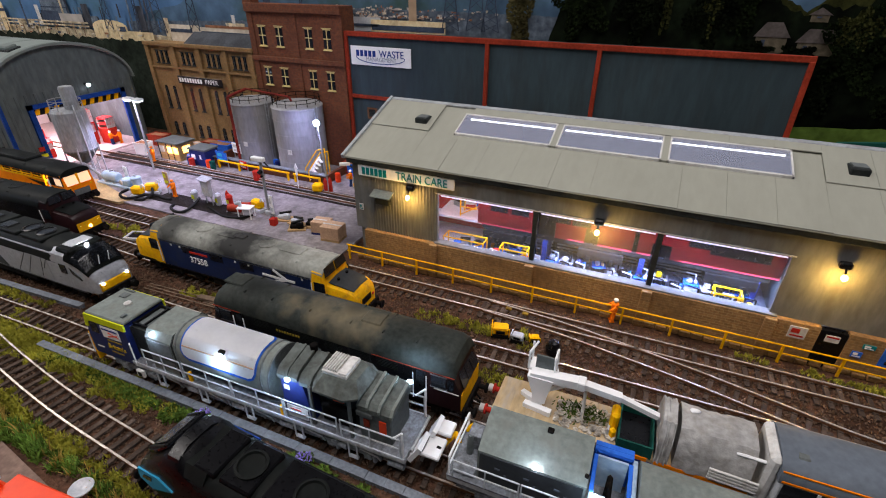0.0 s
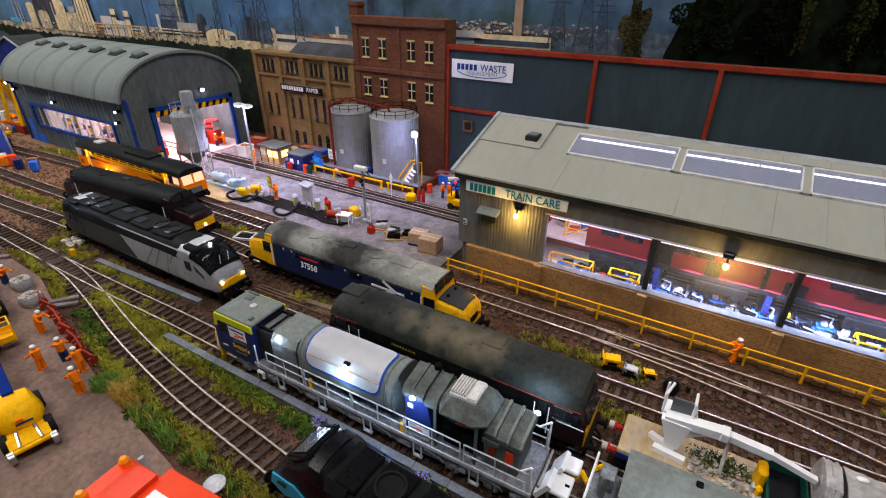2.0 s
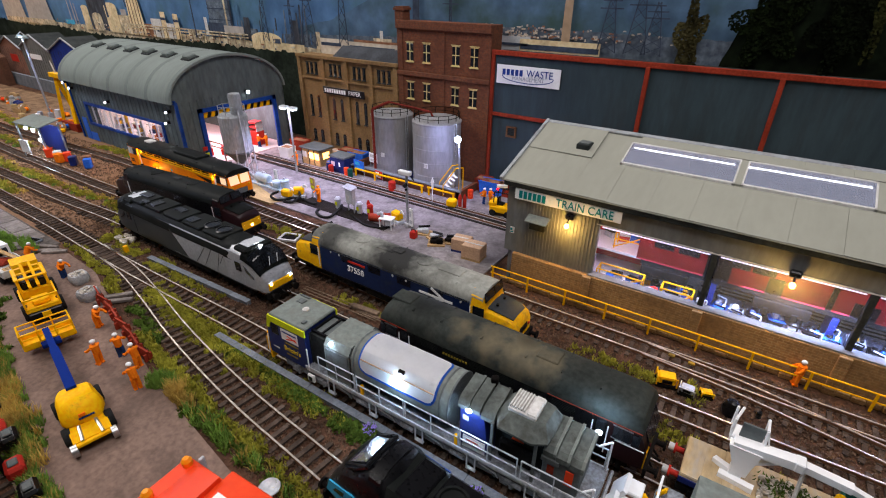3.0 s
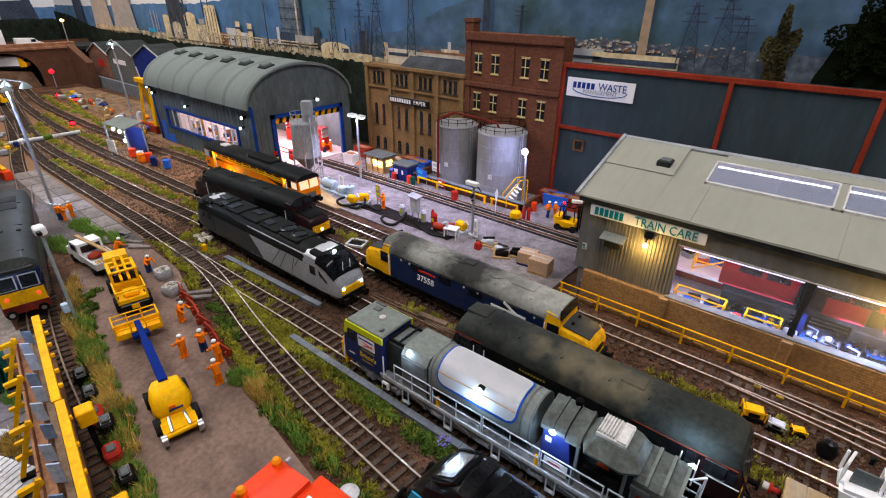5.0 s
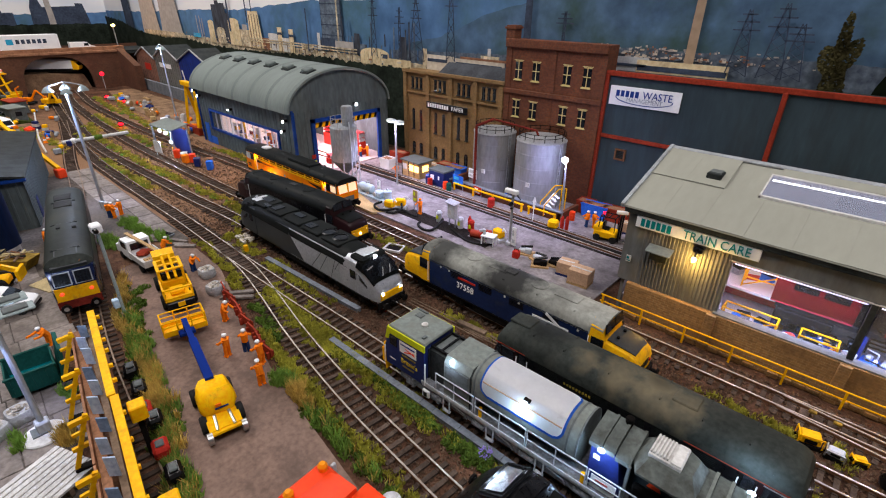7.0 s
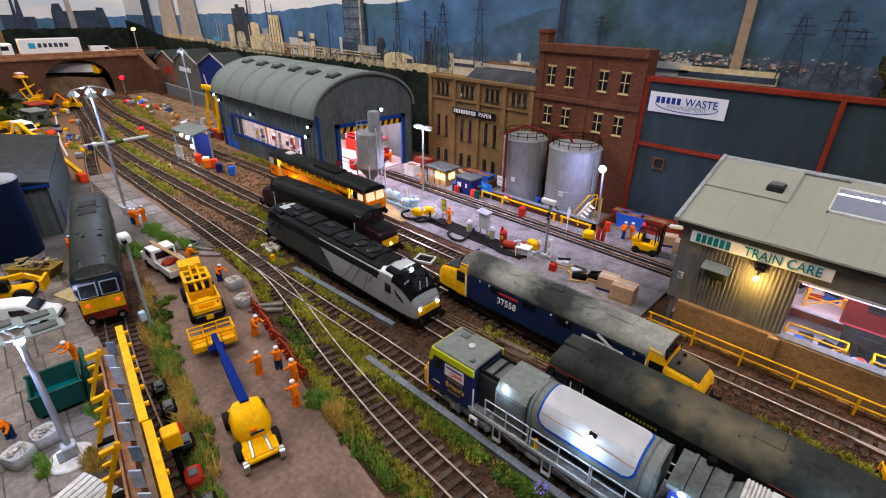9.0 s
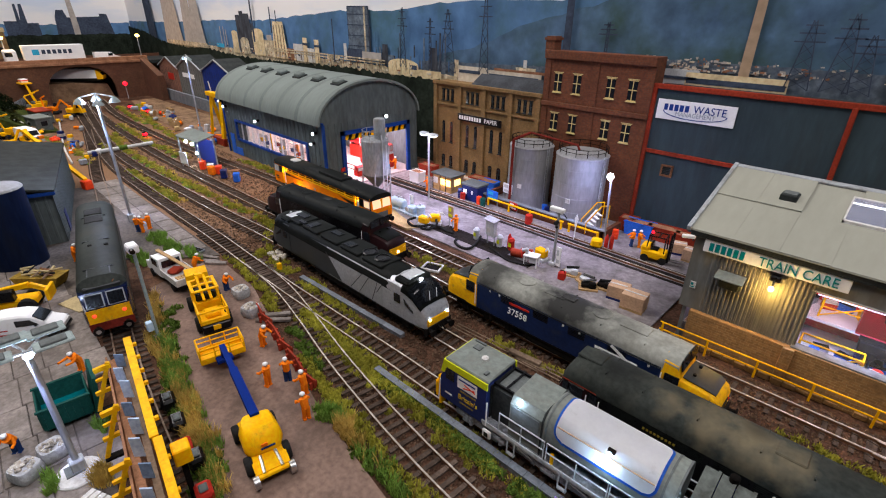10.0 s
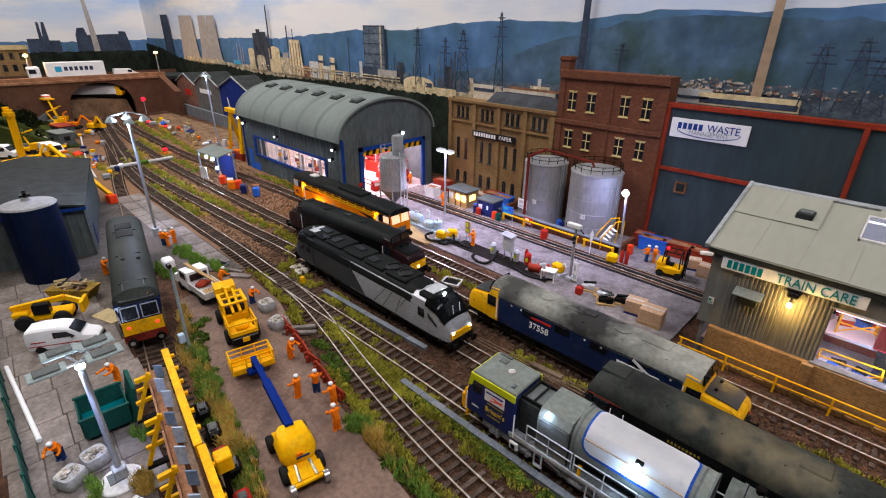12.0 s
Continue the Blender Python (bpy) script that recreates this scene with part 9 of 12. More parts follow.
for x, y in ((-6.4, 26.6), (-5.2, 26.5)):
    th = thing("rail_chock", x, y, 0.3, 0, "small yellow chock on the rail", "chock", "rail chocks")
    part("block", boxes((-0.2, 0.2, -0.13, 0.13, 0, 0.17), bev=0.04), "mustard", th)
th = thing("timber_beam", -26.0, 19.3, 0.1, 6, "weathered timber beam lying between the lines", "beam")
part("beam", boxes((-1.2, 1.2, -0.22, 0.22, 0, 0.28), bev=0.04), "oldwood", th)
for i, (x, y) in enumerate(((-28, 19.0), (-22.5, 19.4))):
    pole = thing("timber_pole", x, y, 0.1, 3, "long brown timber laid between the lines", "timber", "timbers")
    for k in range(3):
        part("timber", rods(((-4, k * 0.3 - 0.3, 0.05), (3.4 + 0.3 * k, k * 0.36 - 0.4, 0.05), 0.04)), "oldwood", pole)
th = thing("lineside_box", -39.7, 24.0, 0.05, 20, "white framed inspection cover between the tracks", "cover")
part("frame", boxes((-0.9, 0.9, -0.7, -0.55, 0, 0.2), (-0.9, 0.9, 0.55, 0.7, 0, 0.2), (-0.9, -0.75, -0.55, 0.55, 0, 0.2), (0.75, 0.9, -0.55, 0.55, 0, 0.2)), "offwhite", th)
part("cover", boxes((-0.75, 0.75, -0.55, 0.55, 0, 0.1)), "under", th)
th = thing("yellow_marker", -49.2, 13.9, 0.05, 0, "small yellow marker post in the ballast", "marker")
part("post", boxes((-0.18, 0.18, -0.18, 0.18, 0, 0.7), bev=0.04), "yellow", th)
th = thing("white_rubble", -51.6, 15.0, 0.05, 0, "little heap of pale stones in the ballast", "rubble", kind="stuff")
bm = bmesh.new()
random.seed(5)
for i in range(14):
    blob(bm, random.uniform(-0.9, 0.9), random.uniform(-0.6, 0.6), 0.2, 0.25, 0.25, 0.2, 0.6, 1)
part("stones", bm, "rubble", th)

# ---- contractors' road ----
def tyre(parent, x, y, z, r, w, rim="yellow"):
    bm = bmesh.new()
    prof = [(r * 0.55, -w / 2), (r * 0.9, -w / 2), (r, -w * 0.3), (r, w * 0.3), (r * 0.9, w / 2), (r * 0.55, w / 2)]
    n = 20
    loft(bm, [[(x + q * math.cos(2 * math.pi * i / n), y + v, z + q * math.sin(2 * math.pi * i / n)) for i in range(n)] for q, v in prof])
    t = part("wheel", bm, "rubber", parent)
    part("rim", rods(((x, y - w * 0.45, z), (x, y + w * 0.45, z), r * 0.56), n=14), rim, t)


cp = thing("cherry_picker", -31.3, 3.1, 0.05, 169, "yellow cherry picker with blue telescopic boom and basket", "access platform")
part("chassis", boxes((-1.3, 2.0, -0.8, 0.8, 0.55, 0.95), bev=0.08), "yellow", cp)
part("tail_plate", shape(prism, [(-1.25, 0.95), (-1.9, 0.75), (-1.9, 0.6), (-1.25, 0.7)], "y", -0.85, 0.85), "yellow", cp, "sloping yellow tail plate")
part("axle_beam", boxes((-2.1, -1.75, -0.75, 0.75, 0.5, 0.7), bev=0.04), "yellow", cp)
bm = bmesh.new()
rings = []
for k, z, x0, x1 in ((1.0, 0.95, -0.95, 1.1), (1.06, 1.15, -1.0, 1.15), (1.0, 1.5, -0.9, 1.1), (0.92, 1.85, -0.6, 1.05), (0.78, 2.08, -0.3, 0.95), (0.5, 2.15, 0.0, 0.8)):
    ring = []
    for i in range(24):
        a = 2 * math.pi * i / 24
        u, v = math.copysign(abs(math.cos(a)) ** 0.55, math.cos(a)), math.copysign(abs(math.sin(a)) ** 0.55, math.sin(a))
        w = 1 + 0.035 * math.sin(5 * a + 3 * z)
        ring.append(((x0 + x1) / 2 + (x1 - x0) / 2 * u * w, 0.95 * k * v * w, z + 0.03 * math.sin(3 * a)))
    rings.append(ring)
loft(bm, rings)
part("turret", bm, "yellow", cp, "creased yellow cloth cover")
part("marking_bar", boxes((-1.02, -0.96, -0.45, 0.25, 1.3, 1.38)), "navycloth", cp)
part("marking_square", boxes((-1.0, -0.93, -0.1, 0.2, 1.45, 1.62)), "hivis", cp)
for x in (-0.9, 1.6):
    for s in (-1, 1):
        tyre(cp, x, s * 0.95, 0.5, 0.5, 0.36, "black")
for s in (-0.75, 0.75):
    part("rail_wheel", rods(((-2.05, s, 0.45), (-2.05, s * 1.35, 0.45), 0.33), n=16), "steel", cp, "bright steel rail wheel")
    part("hydraulic_ram", rods(((-1.0, s * 0.5, 0.98), (-1.95, s * 0.6, 0.75), 0.09)), "steel", cp)
bm = bmesh.new()
beam(bm, (0.6, 0, 2.1), (5.2, 0.0, 1.95), 0.46, 0.42)
part("boom", bm, "boomblue", cp, "dark blue boom")
bm = bmesh.new()
beam(bm, (4.8, 0, 1.95), (8.2, 0.0, 1.8), 0.34, 0.32)
beam(bm, (8.1, 0, 1.8), (8.3, 0.0, 0.8), 0.3, 0.3)
part("inner_boom", bm, "boomblue", cp)
part("boom_bracket", boxes((7.9, 8.5, -0.5, 0.5, 0.7, 0.95), bev=0.04), "boomblue", cp)
bx = part("basket", boxes((8.5, 9.9, -1.35, 1.35, 0.6, 0.68), (8.46, 8.52, -1.35, 1.35, 0.68, 1.05), (9.88, 9.94, -1.35, 1.35, 0.68, 1.05), (8.5, 9.9, -1.39, -1.33, 0.68, 1.05), (8.5, 9.9, 1.33, 1.39, 0.68, 1.05)), "yellow", cp, "yellow work basket")
for x in (8.5, 9.9):
    for y in (-1.35, -0.45, 0.45, 1.35):
        part("basket_post", rods(((x, y, 0.68), (x, y, 1.75), 0.05)), "yellow", bx)
for z in (1.4, 1.75):
    for a, b in (((8.5, -1.35), (9.9, -1.35)), ((8.5, 1.35), (9.9, 1.35)), ((8.5, -1.35), (8.5, 1.35)), ((9.9, -1.35), (9.9, 1.35))):
        part("basket_rail", rods(((*a, z), (*b, z), 0.05)), "yellow", bx)

rv = thing("road_rail_vehicle", -46.4, 6.45, 0.05, 169, "yellow road rail machine with cab frame and loading arm", "rail machine")
part("chassis", boxes((-2.9, 2.4, -0.8, 0.8, 0.55, 0.95), bev=0.08), "under", rv)
part("bumper", boxes((-3.2, -2.9, -0.95, 0.95, 0.4, 1.0), bev=0.06), "black", rv)
part("hazard_plate", boxes((-3.26, -3.2, -0.25, 0.25, 0.6, 0.95)), "yellow", rv)
dk = part("deck", boxes((-2.9, -0.9, -1.0, 1.0, 0.95, 1.1), (-2.9, -2.78, -1.0, 1.0, 1.1, 1.3), (-2.9, -0.9, -1.0, -0.9, 1.1, 1.3), (-2.9, -0.9, 0.9, 1.0, 1.1, 1.3), bev=0.03), "yellow", rv, "yellow railed deck")
for x in (-2.85, -1.9, -0.95):
    for y in (-0.95, 0.95):
        part("deck_post", boxes((x - 0.05, x + 0.05, y - 0.05, y + 0.05, 1.3, 1.95)), "yellow", dk)
for y in (-0.95, 0.95):
    part("deck_rail", boxes((-2.9, -0.9, y - 0.05, y + 0.05, 1.9, 2.0)), "yellow", dk)
part("deck_rail", boxes((-2.9, -2.8, -0.9, 0.9, 1.9, 2.0)), "yellow", dk)
part("seat_box", boxes((-2.3, -1.4, -0.5, 0.5, 1.1, 1.5), bev=0.08), "yellow", rv)
c = part("cab", boxes((-0.7, 1.3, -0.9, 0.9, 0.95, 1.6), bev=0.04), "yellow", rv)
for y in (-0.825, 0.825):
    part("roof_rail", boxes((-0.75, 1.35, y - 0.125, y + 0.125, 2.5, 2.64), bev=0.04), "yellow", c)
for x0, x1 in ((-0.75, -0.5), (0.2, 0.45), (1.1, 1.35)):
    part("roof_bar", boxes((x0, x1, -0.7, 0.7, 2.505, 2.635), bev=0.03), "yellow", c)
for x in (-0.62, 0.3, 1.22):
    for y in (-0.82, 0.82):
        part("pillar", boxes((x - 0.08, x + 0.08, y - 0.08, y + 0.08, 1.6, 2.5)), "yellow", c)
part("cab_interior", boxes((-0.5, 1.1, -0.72, 0.72, 1.6, 2.2), bev=0.1), "black", c)
bm = bmesh.new()
beam(bm, (-1.2, -0.25, 2.0), (1.0, -0.25, 2.95), 0.18, 0.3)
beam(bm, (-1.2, 0.25, 2.0), (1.0, 0.25, 2.95), 0.18, 0.3)
beam(bm, (1.0, 0, 2.95), (2.9, 0, 2.2), 0.5, 0.3)
part("arm", bm, "yellow", rv, "yellow loading arm")
part("bucket", shape(prism, [(2.7, 1.5), (3.6, 1.7), (3.7, 2.5), (2.8, 2.3)], "y", -0.8, 0.8), "yellow", rv)
for x in (-1.9, 1.4):
    for s in (-1, 1):
        tyre(rv, x, s * 1.0, 0.58, 0.58, 0.4, "black")

pk = thing("pickup_truck", -54.2, 6.6, 0.05, 184, "white pickup truck carrying sacks and long timber", "pickup truck")
part("cab", shape(prism, [(-0.1, 0.5), (2.9, 0.5), (2.95, 1.2), (2.2, 1.35), (1.5, 2.1), (0.0, 2.15)], "y", -0.95, 0.95), "white", pk)
part("windscreen", shape(prism, [(1.6, 2.0), (2.2, 1.4), (2.28, 1.45), (1.68, 2.05)], "y", -0.8, 0.8), "window", pk)
for s in (-1, 1):
    part("side_window", boxes((0.4, 1.5, s * 0.95 - 0.02, s * 0.95 + 0.02, 1.35, 1.95)), "window", pk)
part("rear_window", boxes((-0.13, -0.08, -0.75, 0.75, 1.35, 1.95)), "window", pk)
part("bed", boxes((-3.2, -0.15, -1.0, 1.0, 0.75, 0.9), (-3.2, -0.15, -1.02, -0.94, 0.9, 1.35), (-3.2, -0.15, 0.94, 1.02, 0.9, 1.35), (-3.24, -3.16, -1.0, 1.0, 0.9, 1.35)), "offwhite", pk, "grey white load bed")
part("sack_load", shape(blob, -0.8, 0, 1.15, 0.5, 0.7, 0.3, 0.35), "redtrim", pk, "heap of red brown sacks")
part("plank_load", boxes(*[(-2.6, -1.8, -0.5 + k * 0.22, -0.34 + k * 0.22, 0.95, 1.05) for k in range(5)]), "wood", pk)
bm = bmesh.new()
beam(bm, (1.6, 0.3, 2.4), (-3.6, -0.7, 1.5), 0.3, 0.12)
part("long_timber", bm, "wood", pk, "long pale timber")
part("chassis", boxes((-3.1, 2.8, -0.8, 0.8, 0.35, 0.75)), "under", pk)
for x in (-2.2, 1.9):
    for s in (-1, 1):
        tyre(pk, x, s * 0.9, 0.38, 0.38, 0.25, "palegrey")

vn = thing("white_van", -52.9, -3.5, 0.05, 62, "small white van with dark windows and red stripe", "van")
bm = bmesh.new()
rings = []
for x, w, z0, z1 in ((-2.15, 0.80, 0.5, 1.7), (-2.05, 0.86, 0.38, 1.85), (-1.2, 0.90, 0.35, 1.96), (0.0, 0.90, 0.35, 1.95), (0.55, 0.88, 0.35, 1.82), (1.2, 0.86, 0.35, 1.32), (1.45, 0.86, 0.35, 1.14), (2.0, 0.80, 0.36, 0.98), (2.25, 0.66, 0.42, 0.8)):
    rings.append([(x, s * w * k, z0 + (z1 - z0) * f) for s, k, f in ((-1, 0.94, 0), (-1, 1.0, 0.15), (-1, 1.0, 0.55), (-1, 0.86, 0.93), (-1, 0.7, 1.0), (1, 0.7, 1.0), (1, 0.86, 0.93), (1, 1.0, 0.55), (1, 1.0, 0.15), (1, 0.94, 0))])
loft(bm, rings)
part("body", bm, "white", vn, "rounded white van body")
bm = bmesh.new()
q = [(0.62, -0.62, 1.77), (0.62, 0.62, 1.77), (1.24, 0.68, 1.3), (1.24, -0.68, 1.3)]
loft(bm, [q, [(x + 0.05, y, z + 0.05) for x, y, z in q]])
part("windscreen", bm, "window", vn)
for s in (-1, 1):
    part("side_window", shape(prism, [(-0.35, 1.2), (0.95, 1.2), (0.5, 1.62), (-0.35, 1.66)], "y", s * 0.885 - 0.035, s * 0.885 + 0.035), "window", vn)
    part("stripe", boxes((-2.0, 1.3, s * 0.905 - 0.012, s * 0.905 + 0.012, 0.68, 0.74)), "redpaint", vn)
    part("print_bar", boxes((-1.8, -0.9, s * 0.905 - 0.012, s * 0.905 + 0.012, 0.98, 1.06)), "redpaint", vn)
    part("mirror", boxes((0.75, 0.88, s * 0.98 - 0.08, s * 0.98 + 0.08, 1.15, 1.32), bev=0.03), "black", vn)
    part("headlamp", shape(blob, 2.05, s * 0.62, 0.82, 0.16, 0.14, 0.1, 0), "silver", vn)
for x in (-1.35, 1.45):
    for s in (-1, 1):
        tyre(vn, x, s * 0.82, 0.34, 0.34, 0.2, "palegrey")
part("bumper", boxes((2.12, 2.32, -0.7, 0.7, 0.3, 0.55), bev=0.06), "black", vn)

th = thing("telehandler", -57.6, -4.0, 0.05, 66, "yellow telehandler with long arm and large wheels", "telehandler")
th.scale = (0.85, 0.85, 0.85)
part("chassis", boxes((-2.2, 2.2, -0.7, 0.7, 0.6, 1.3), (-2.3, -1.0, -0.8, 0.8, 1.2, 1.7), bev=0.12), "yellow", th)
bm = bmesh.new()
beam(bm, (-2.4, 0, 1.9), (1.8, 0, 2.4), 0.4, 0.45)
beam(bm, (1.8, 0, 2.4), (3.2, 0, 1.6), 0.35, 0.4)
part("arm", bm, "yellow", th, "yellow lifting arm")
part("carriage", boxes((3.0, 3.3, -0.9, 0.9, 0.9, 2.0), bev=0.05), "yellow", th)
part("cab", boxes((-0.6, 0.7, -0.85, -0.1, 1.3, 2.3), bev=0.05), "black", th)
for x in (-1.4, 1.5):
    for s in (-1, 1):
        tyre(th, x, s * 0.95, 0.72, 0.72, 0.5, "yellow")
th = thing("scrap_skip", -60.6, -1.6, 0.05, 45, "yellow skip filled with scrap timber", "skip")
th.scale = (0.8, 0.8, 0.8)
part("body", shape(prism, [(-1.7, 0.1), (1.7, 0.1), (2.4, 1.4), (-2.4, 1.4)], "y", -1.0, 1.0), "mustard", th)
random.seed(77)
for k in range(16):
    x, y, a = random.uniform(-1.7, 1.7), random.uniform(-0.7, 0.7), random.uniform(0, 3.1)
    part("scrap_timber", rods(((x - 0.7 * math.cos(a), y - 0.5 * math.sin(a), 1.4 + 0.4 * random.random()), (x + 0.7 * math.cos(a), y + 0.5 * math.sin(a), 1.45 + 0.6 * random.random()), random.uniform(0.07, 0.16)), n=5), random.choice(("oldwood", "soot", "rustwood", "stone")), th)
part("plank", rods(((-1.9, 0.5, 1.6), (1.5, -0.5, 2.0), 0.1), ((-1.2, -0.8, 1.7), (2.0, 0.7, 1.8), 0.1)), "stone", th)
th = thing("board_stack", -55.0, -0.3, 0.05, 20, "flat pale boards lying on the concrete", "boards")
part("board", boxes((-1.4, 1.2, -0.7, 0.7, 0, 0.14)), "stone", th)

tk = thing("red_lorry", -15.8, 3.2, 0.05, 184, "bright orange red lorry with amber beacons seen from above", "lorry")
part("cab", boxes((3.6, 6.0, -1.2, 1.2, 0.7, 3.5), bev=0.18), "redorange", tk)
part("roof_fairing", shape(prism, [(3.4, 3.5), (5.2, 3.5), (4.4, 4.0), (3.4, 4.1)], "y", -0.9, 0.9), "redorange", tk)
part("body", boxes((-5.0, 3.4, -1.45, 1.45, 0.9, 3.9), bev=0.06), "redorange", tk, "tall orange red body")
part("roof_plate", boxes((2.2, 3.0, -0.5, 0.4, 3.9, 3.98)), "white", tk, "white roof panel")
for y in (-0.85, 0.85):
    part("beacon", shape(lathe, [(0.2, 3.5), (0.22, 3.75), (0.12, 3.9)], 5.5, y, 12), "amber", tk, "amber beacon")
    part("mirror", boxes((5.6, 5.75, y * 1.75 - 0.12, y * 1.75 + 0.12, 2.3, 3.1), bev=0.03), "palegrey", tk)
part("windscreen", boxes((5.98, 6.06, -1.0, 1.0, 2.0, 3.1)), "window", tk)
part("bumper", boxes((5.9, 6.3, -1.2, 1.2, 0.5, 1.1), bev=0.06), "yellow", tk, "yellow front bumper")
for x in (-3.4, -2.2, 4.6):
    for s in (-1, 1):
        tyre(tk, x, s * 1.05, 0.5, 0.5, 0.35, "palegrey")
dish = thing("satellite_dish", -19.7, 5.9, 0.05, 30, "round grey dish on a short stand", "dish")
dish.scale = (0.6, 0.6, 0.7)
part("bowl", shape(lathe, [(0.1, 0.7), (0.6, 0.8), (0.85, 1.05), (0.8, 1.1), (0.5, 0.92), (0.1, 0.82)], n=20), "palegrey", dish)
part("stand", rods(((0, 0, 0), (0, 0, 0.75), 0.1)), "steel", dish)

# girder span on wagons: boards, blue plates, slim yellow top girder
gs = thing("bridge_span", -40.9, 0.05, 0, -8.6, "slim yellow girder span with blue plates and brown boards", "bridge span")
part("wagon_bed", boxes((0.6, 19, -0.95, 0.2, 0.8, 1.15)), "rust", gs)
for i in range(12):
    x = 1.3 + i * 1.5
    dy = 0.07 * (-1) ** i
    bm = bmesh.new()
    loft(bm, [[(x - 0.16 + q, -0.74 + dy, z), (x - 0.08 + q, -0.76 + dy, z), (x + 0.2 + q, -0.34 + dy, z), (x + 0.12 + q, -0.32 + dy, z)] for z, q in ((3.2, 0.06), (3.95 + 0.12 * (i % 3), -0.06))])
    part("plate", bm, "blueplate" if i % 3 else "slateblue", gs, "blue grey upright plate")
part("floor_board", boxes((0.4, 19, -1.0, -0.62, 3.06, 3.2)), "rustwood", gs, "brown timber floor board")
part("floor_board", boxes((0.4, 19, -0.4, -0.12, 3.0, 3.14)), "oldwood", gs, "brown timber floor board")
for a, b, dy in ((0.0, 9.1, 0.0), (9.15, 19, 0.1)):
    part("top_girder", boxes((a, b - 0.05, -0.02 + dy, 0.26 + dy, 3.3, 4.05), (a, b - 0.05, -0.07 + dy, 0.31 + dy, 4.02, 4.12), bev=0.02), "yellow", gs, "slim yellow steel girder")
for x in (0.6, 2.0, 3.4, 4.6, 6.2, 7.6, 10.4, 12.4, 14.2, 16.0):
    part("girder_lug", boxes((x - 0.1, x + 0.1, 0.3, 0.5, 3.75, 3.95), bev=0.02), "yellow", gs)
for x, y in ((9.6, 0.75), (16.2, 0.9)):
    part("end_block", boxes((x - 0.4, x + 0.4, y - 0.2, y + 0.55, 2.6, 3.5), bev=0.06), "yellow", gs, "yellow end block")
    part("end_leg", boxes((x - 0.12, x + 0.12, y, y + 0.25, 0, 2.6)), "under", gs)
for x0, x1 in ((0.6, 6.4), (6.5, 12.6), (12.7, 19)):
    part("side_board", boxes((x0, x1, -1.12, -1.02, 2.9, 3.6)), "rustwood", gs, "brown timber board")
    part("side_board", boxes((x0, x1, -1.12, -1.02, 2.1, 2.75)), "rustwood", gs, "brown timber board")
for i in range(5):
    x = 2.0 + i * 3.9
    bm = bmesh.new()
    beam(bm, (x, -1.0, 4.15), (x, -2.05, 1.3), 0.16, 0.2)
    beam(bm, (x, -0.9, 3.95), (x, -1.7, 3.85), 0.22, 0.24)
    beam(bm, (x, -1.05, 2.5), (x, -1.95, 2.4), 0.18, 0.2)
    beam(bm, (x, -1.1, 3.3), (x, -1.75, 3.2), 0.14, 0.16)
    part("bracket", bm, "warnyellow", gs, "yellow raking bracket")
    part("bracket_foot", boxes((x - 0.2, x + 0.2, -2.15, -0.95, 1.15, 1.32), bev=0.03), "under", gs)
for x in (1.5, 3.5, 8, 10, 15, 17):
    part("wheel", rods(((x, -0.9, 0.62), (x, 0.2, 0.62), 0.42), n=14), "rust", gs)
for x, y, m in ((-38.2, 0.75, "black"), (-36.1, 0.55, "black"), (-34.0, 0.15, "redpaint"), (-32.9, 0.3, "black"), (-30.6, -0.2, "redpaint"), (-28.6, -0.3, "black"), (-43.0, -0.9, "black")):
    th = thing("site_pump", x, y, 0.05, -10, "small dark site pump beside the girder span", "pump", "site pumps")
    part("casing", boxes((-0.55, 0.55, -0.38, 0.38, 0.25, 0.95), bev=0.14), m, th)
    part("wheel", rods(((-0.25, -0.45, 0.22), (-0.25, 0.45, 0.22), 0.22), n=10), "rubber", th)
    part("lid", boxes((-0.2, 0.3, -0.2, 0.2, 0.95, 1.08), bev=0.05), "mpvgrey", th)

sk = thing("green_skip", -41.9, -3.5, 0.05, 86, "dark green wheeled skip with one door swung open", "skip")
for name, row in (("side_panel", (-1.15, 1.15, -1.25, -1.15, 0.35, 1.6)), ("rear_panel", (-1.15, 1.15, 1.15, 1.25, 0.35, 1.75)), ("end_panel", (1.1, 1.2, -1.15, 1.15, 0.35, 1.6)), ("end_panel", (-1.2, -1.1, -1.15, 1.15, 0.35, 1.6))):
    part(name, boxes(row, bev=0.03), "greenskip", sk)
part("skip_floor", boxes((-1.1, 1.1, -1.15, 1.15, 0.3, 0.5)), "teal", sk)
for k in range(7):
    part("rib", boxes((-1.05 + k * 0.33, -0.97 + k * 0.33, -1.3, -1.25, 0.35, 1.55)), "greenskip", sk)
for y in (-1.2, 1.2):
    part("rim", boxes((-1.25, 1.25, y - 0.09, y + 0.09, 1.6, 1.72), bev=0.02), "greenskip", sk)
part("open_door", shape(prism, [(1.15, 0.15), (1.5, 0.15), (1.75, 2.4), (1.55, 2.5)], "y", -1.2, 1.1), "greenskip", sk, "tall green door swung open")
for x in (-0.8, 0.8):
    for y in (-0.9, 0.9):
        part("wheel", rods(((x, y - 0.12, 0.22), (x, y + 0.12, 0.22), 0.22), n=12), "rubber", sk)
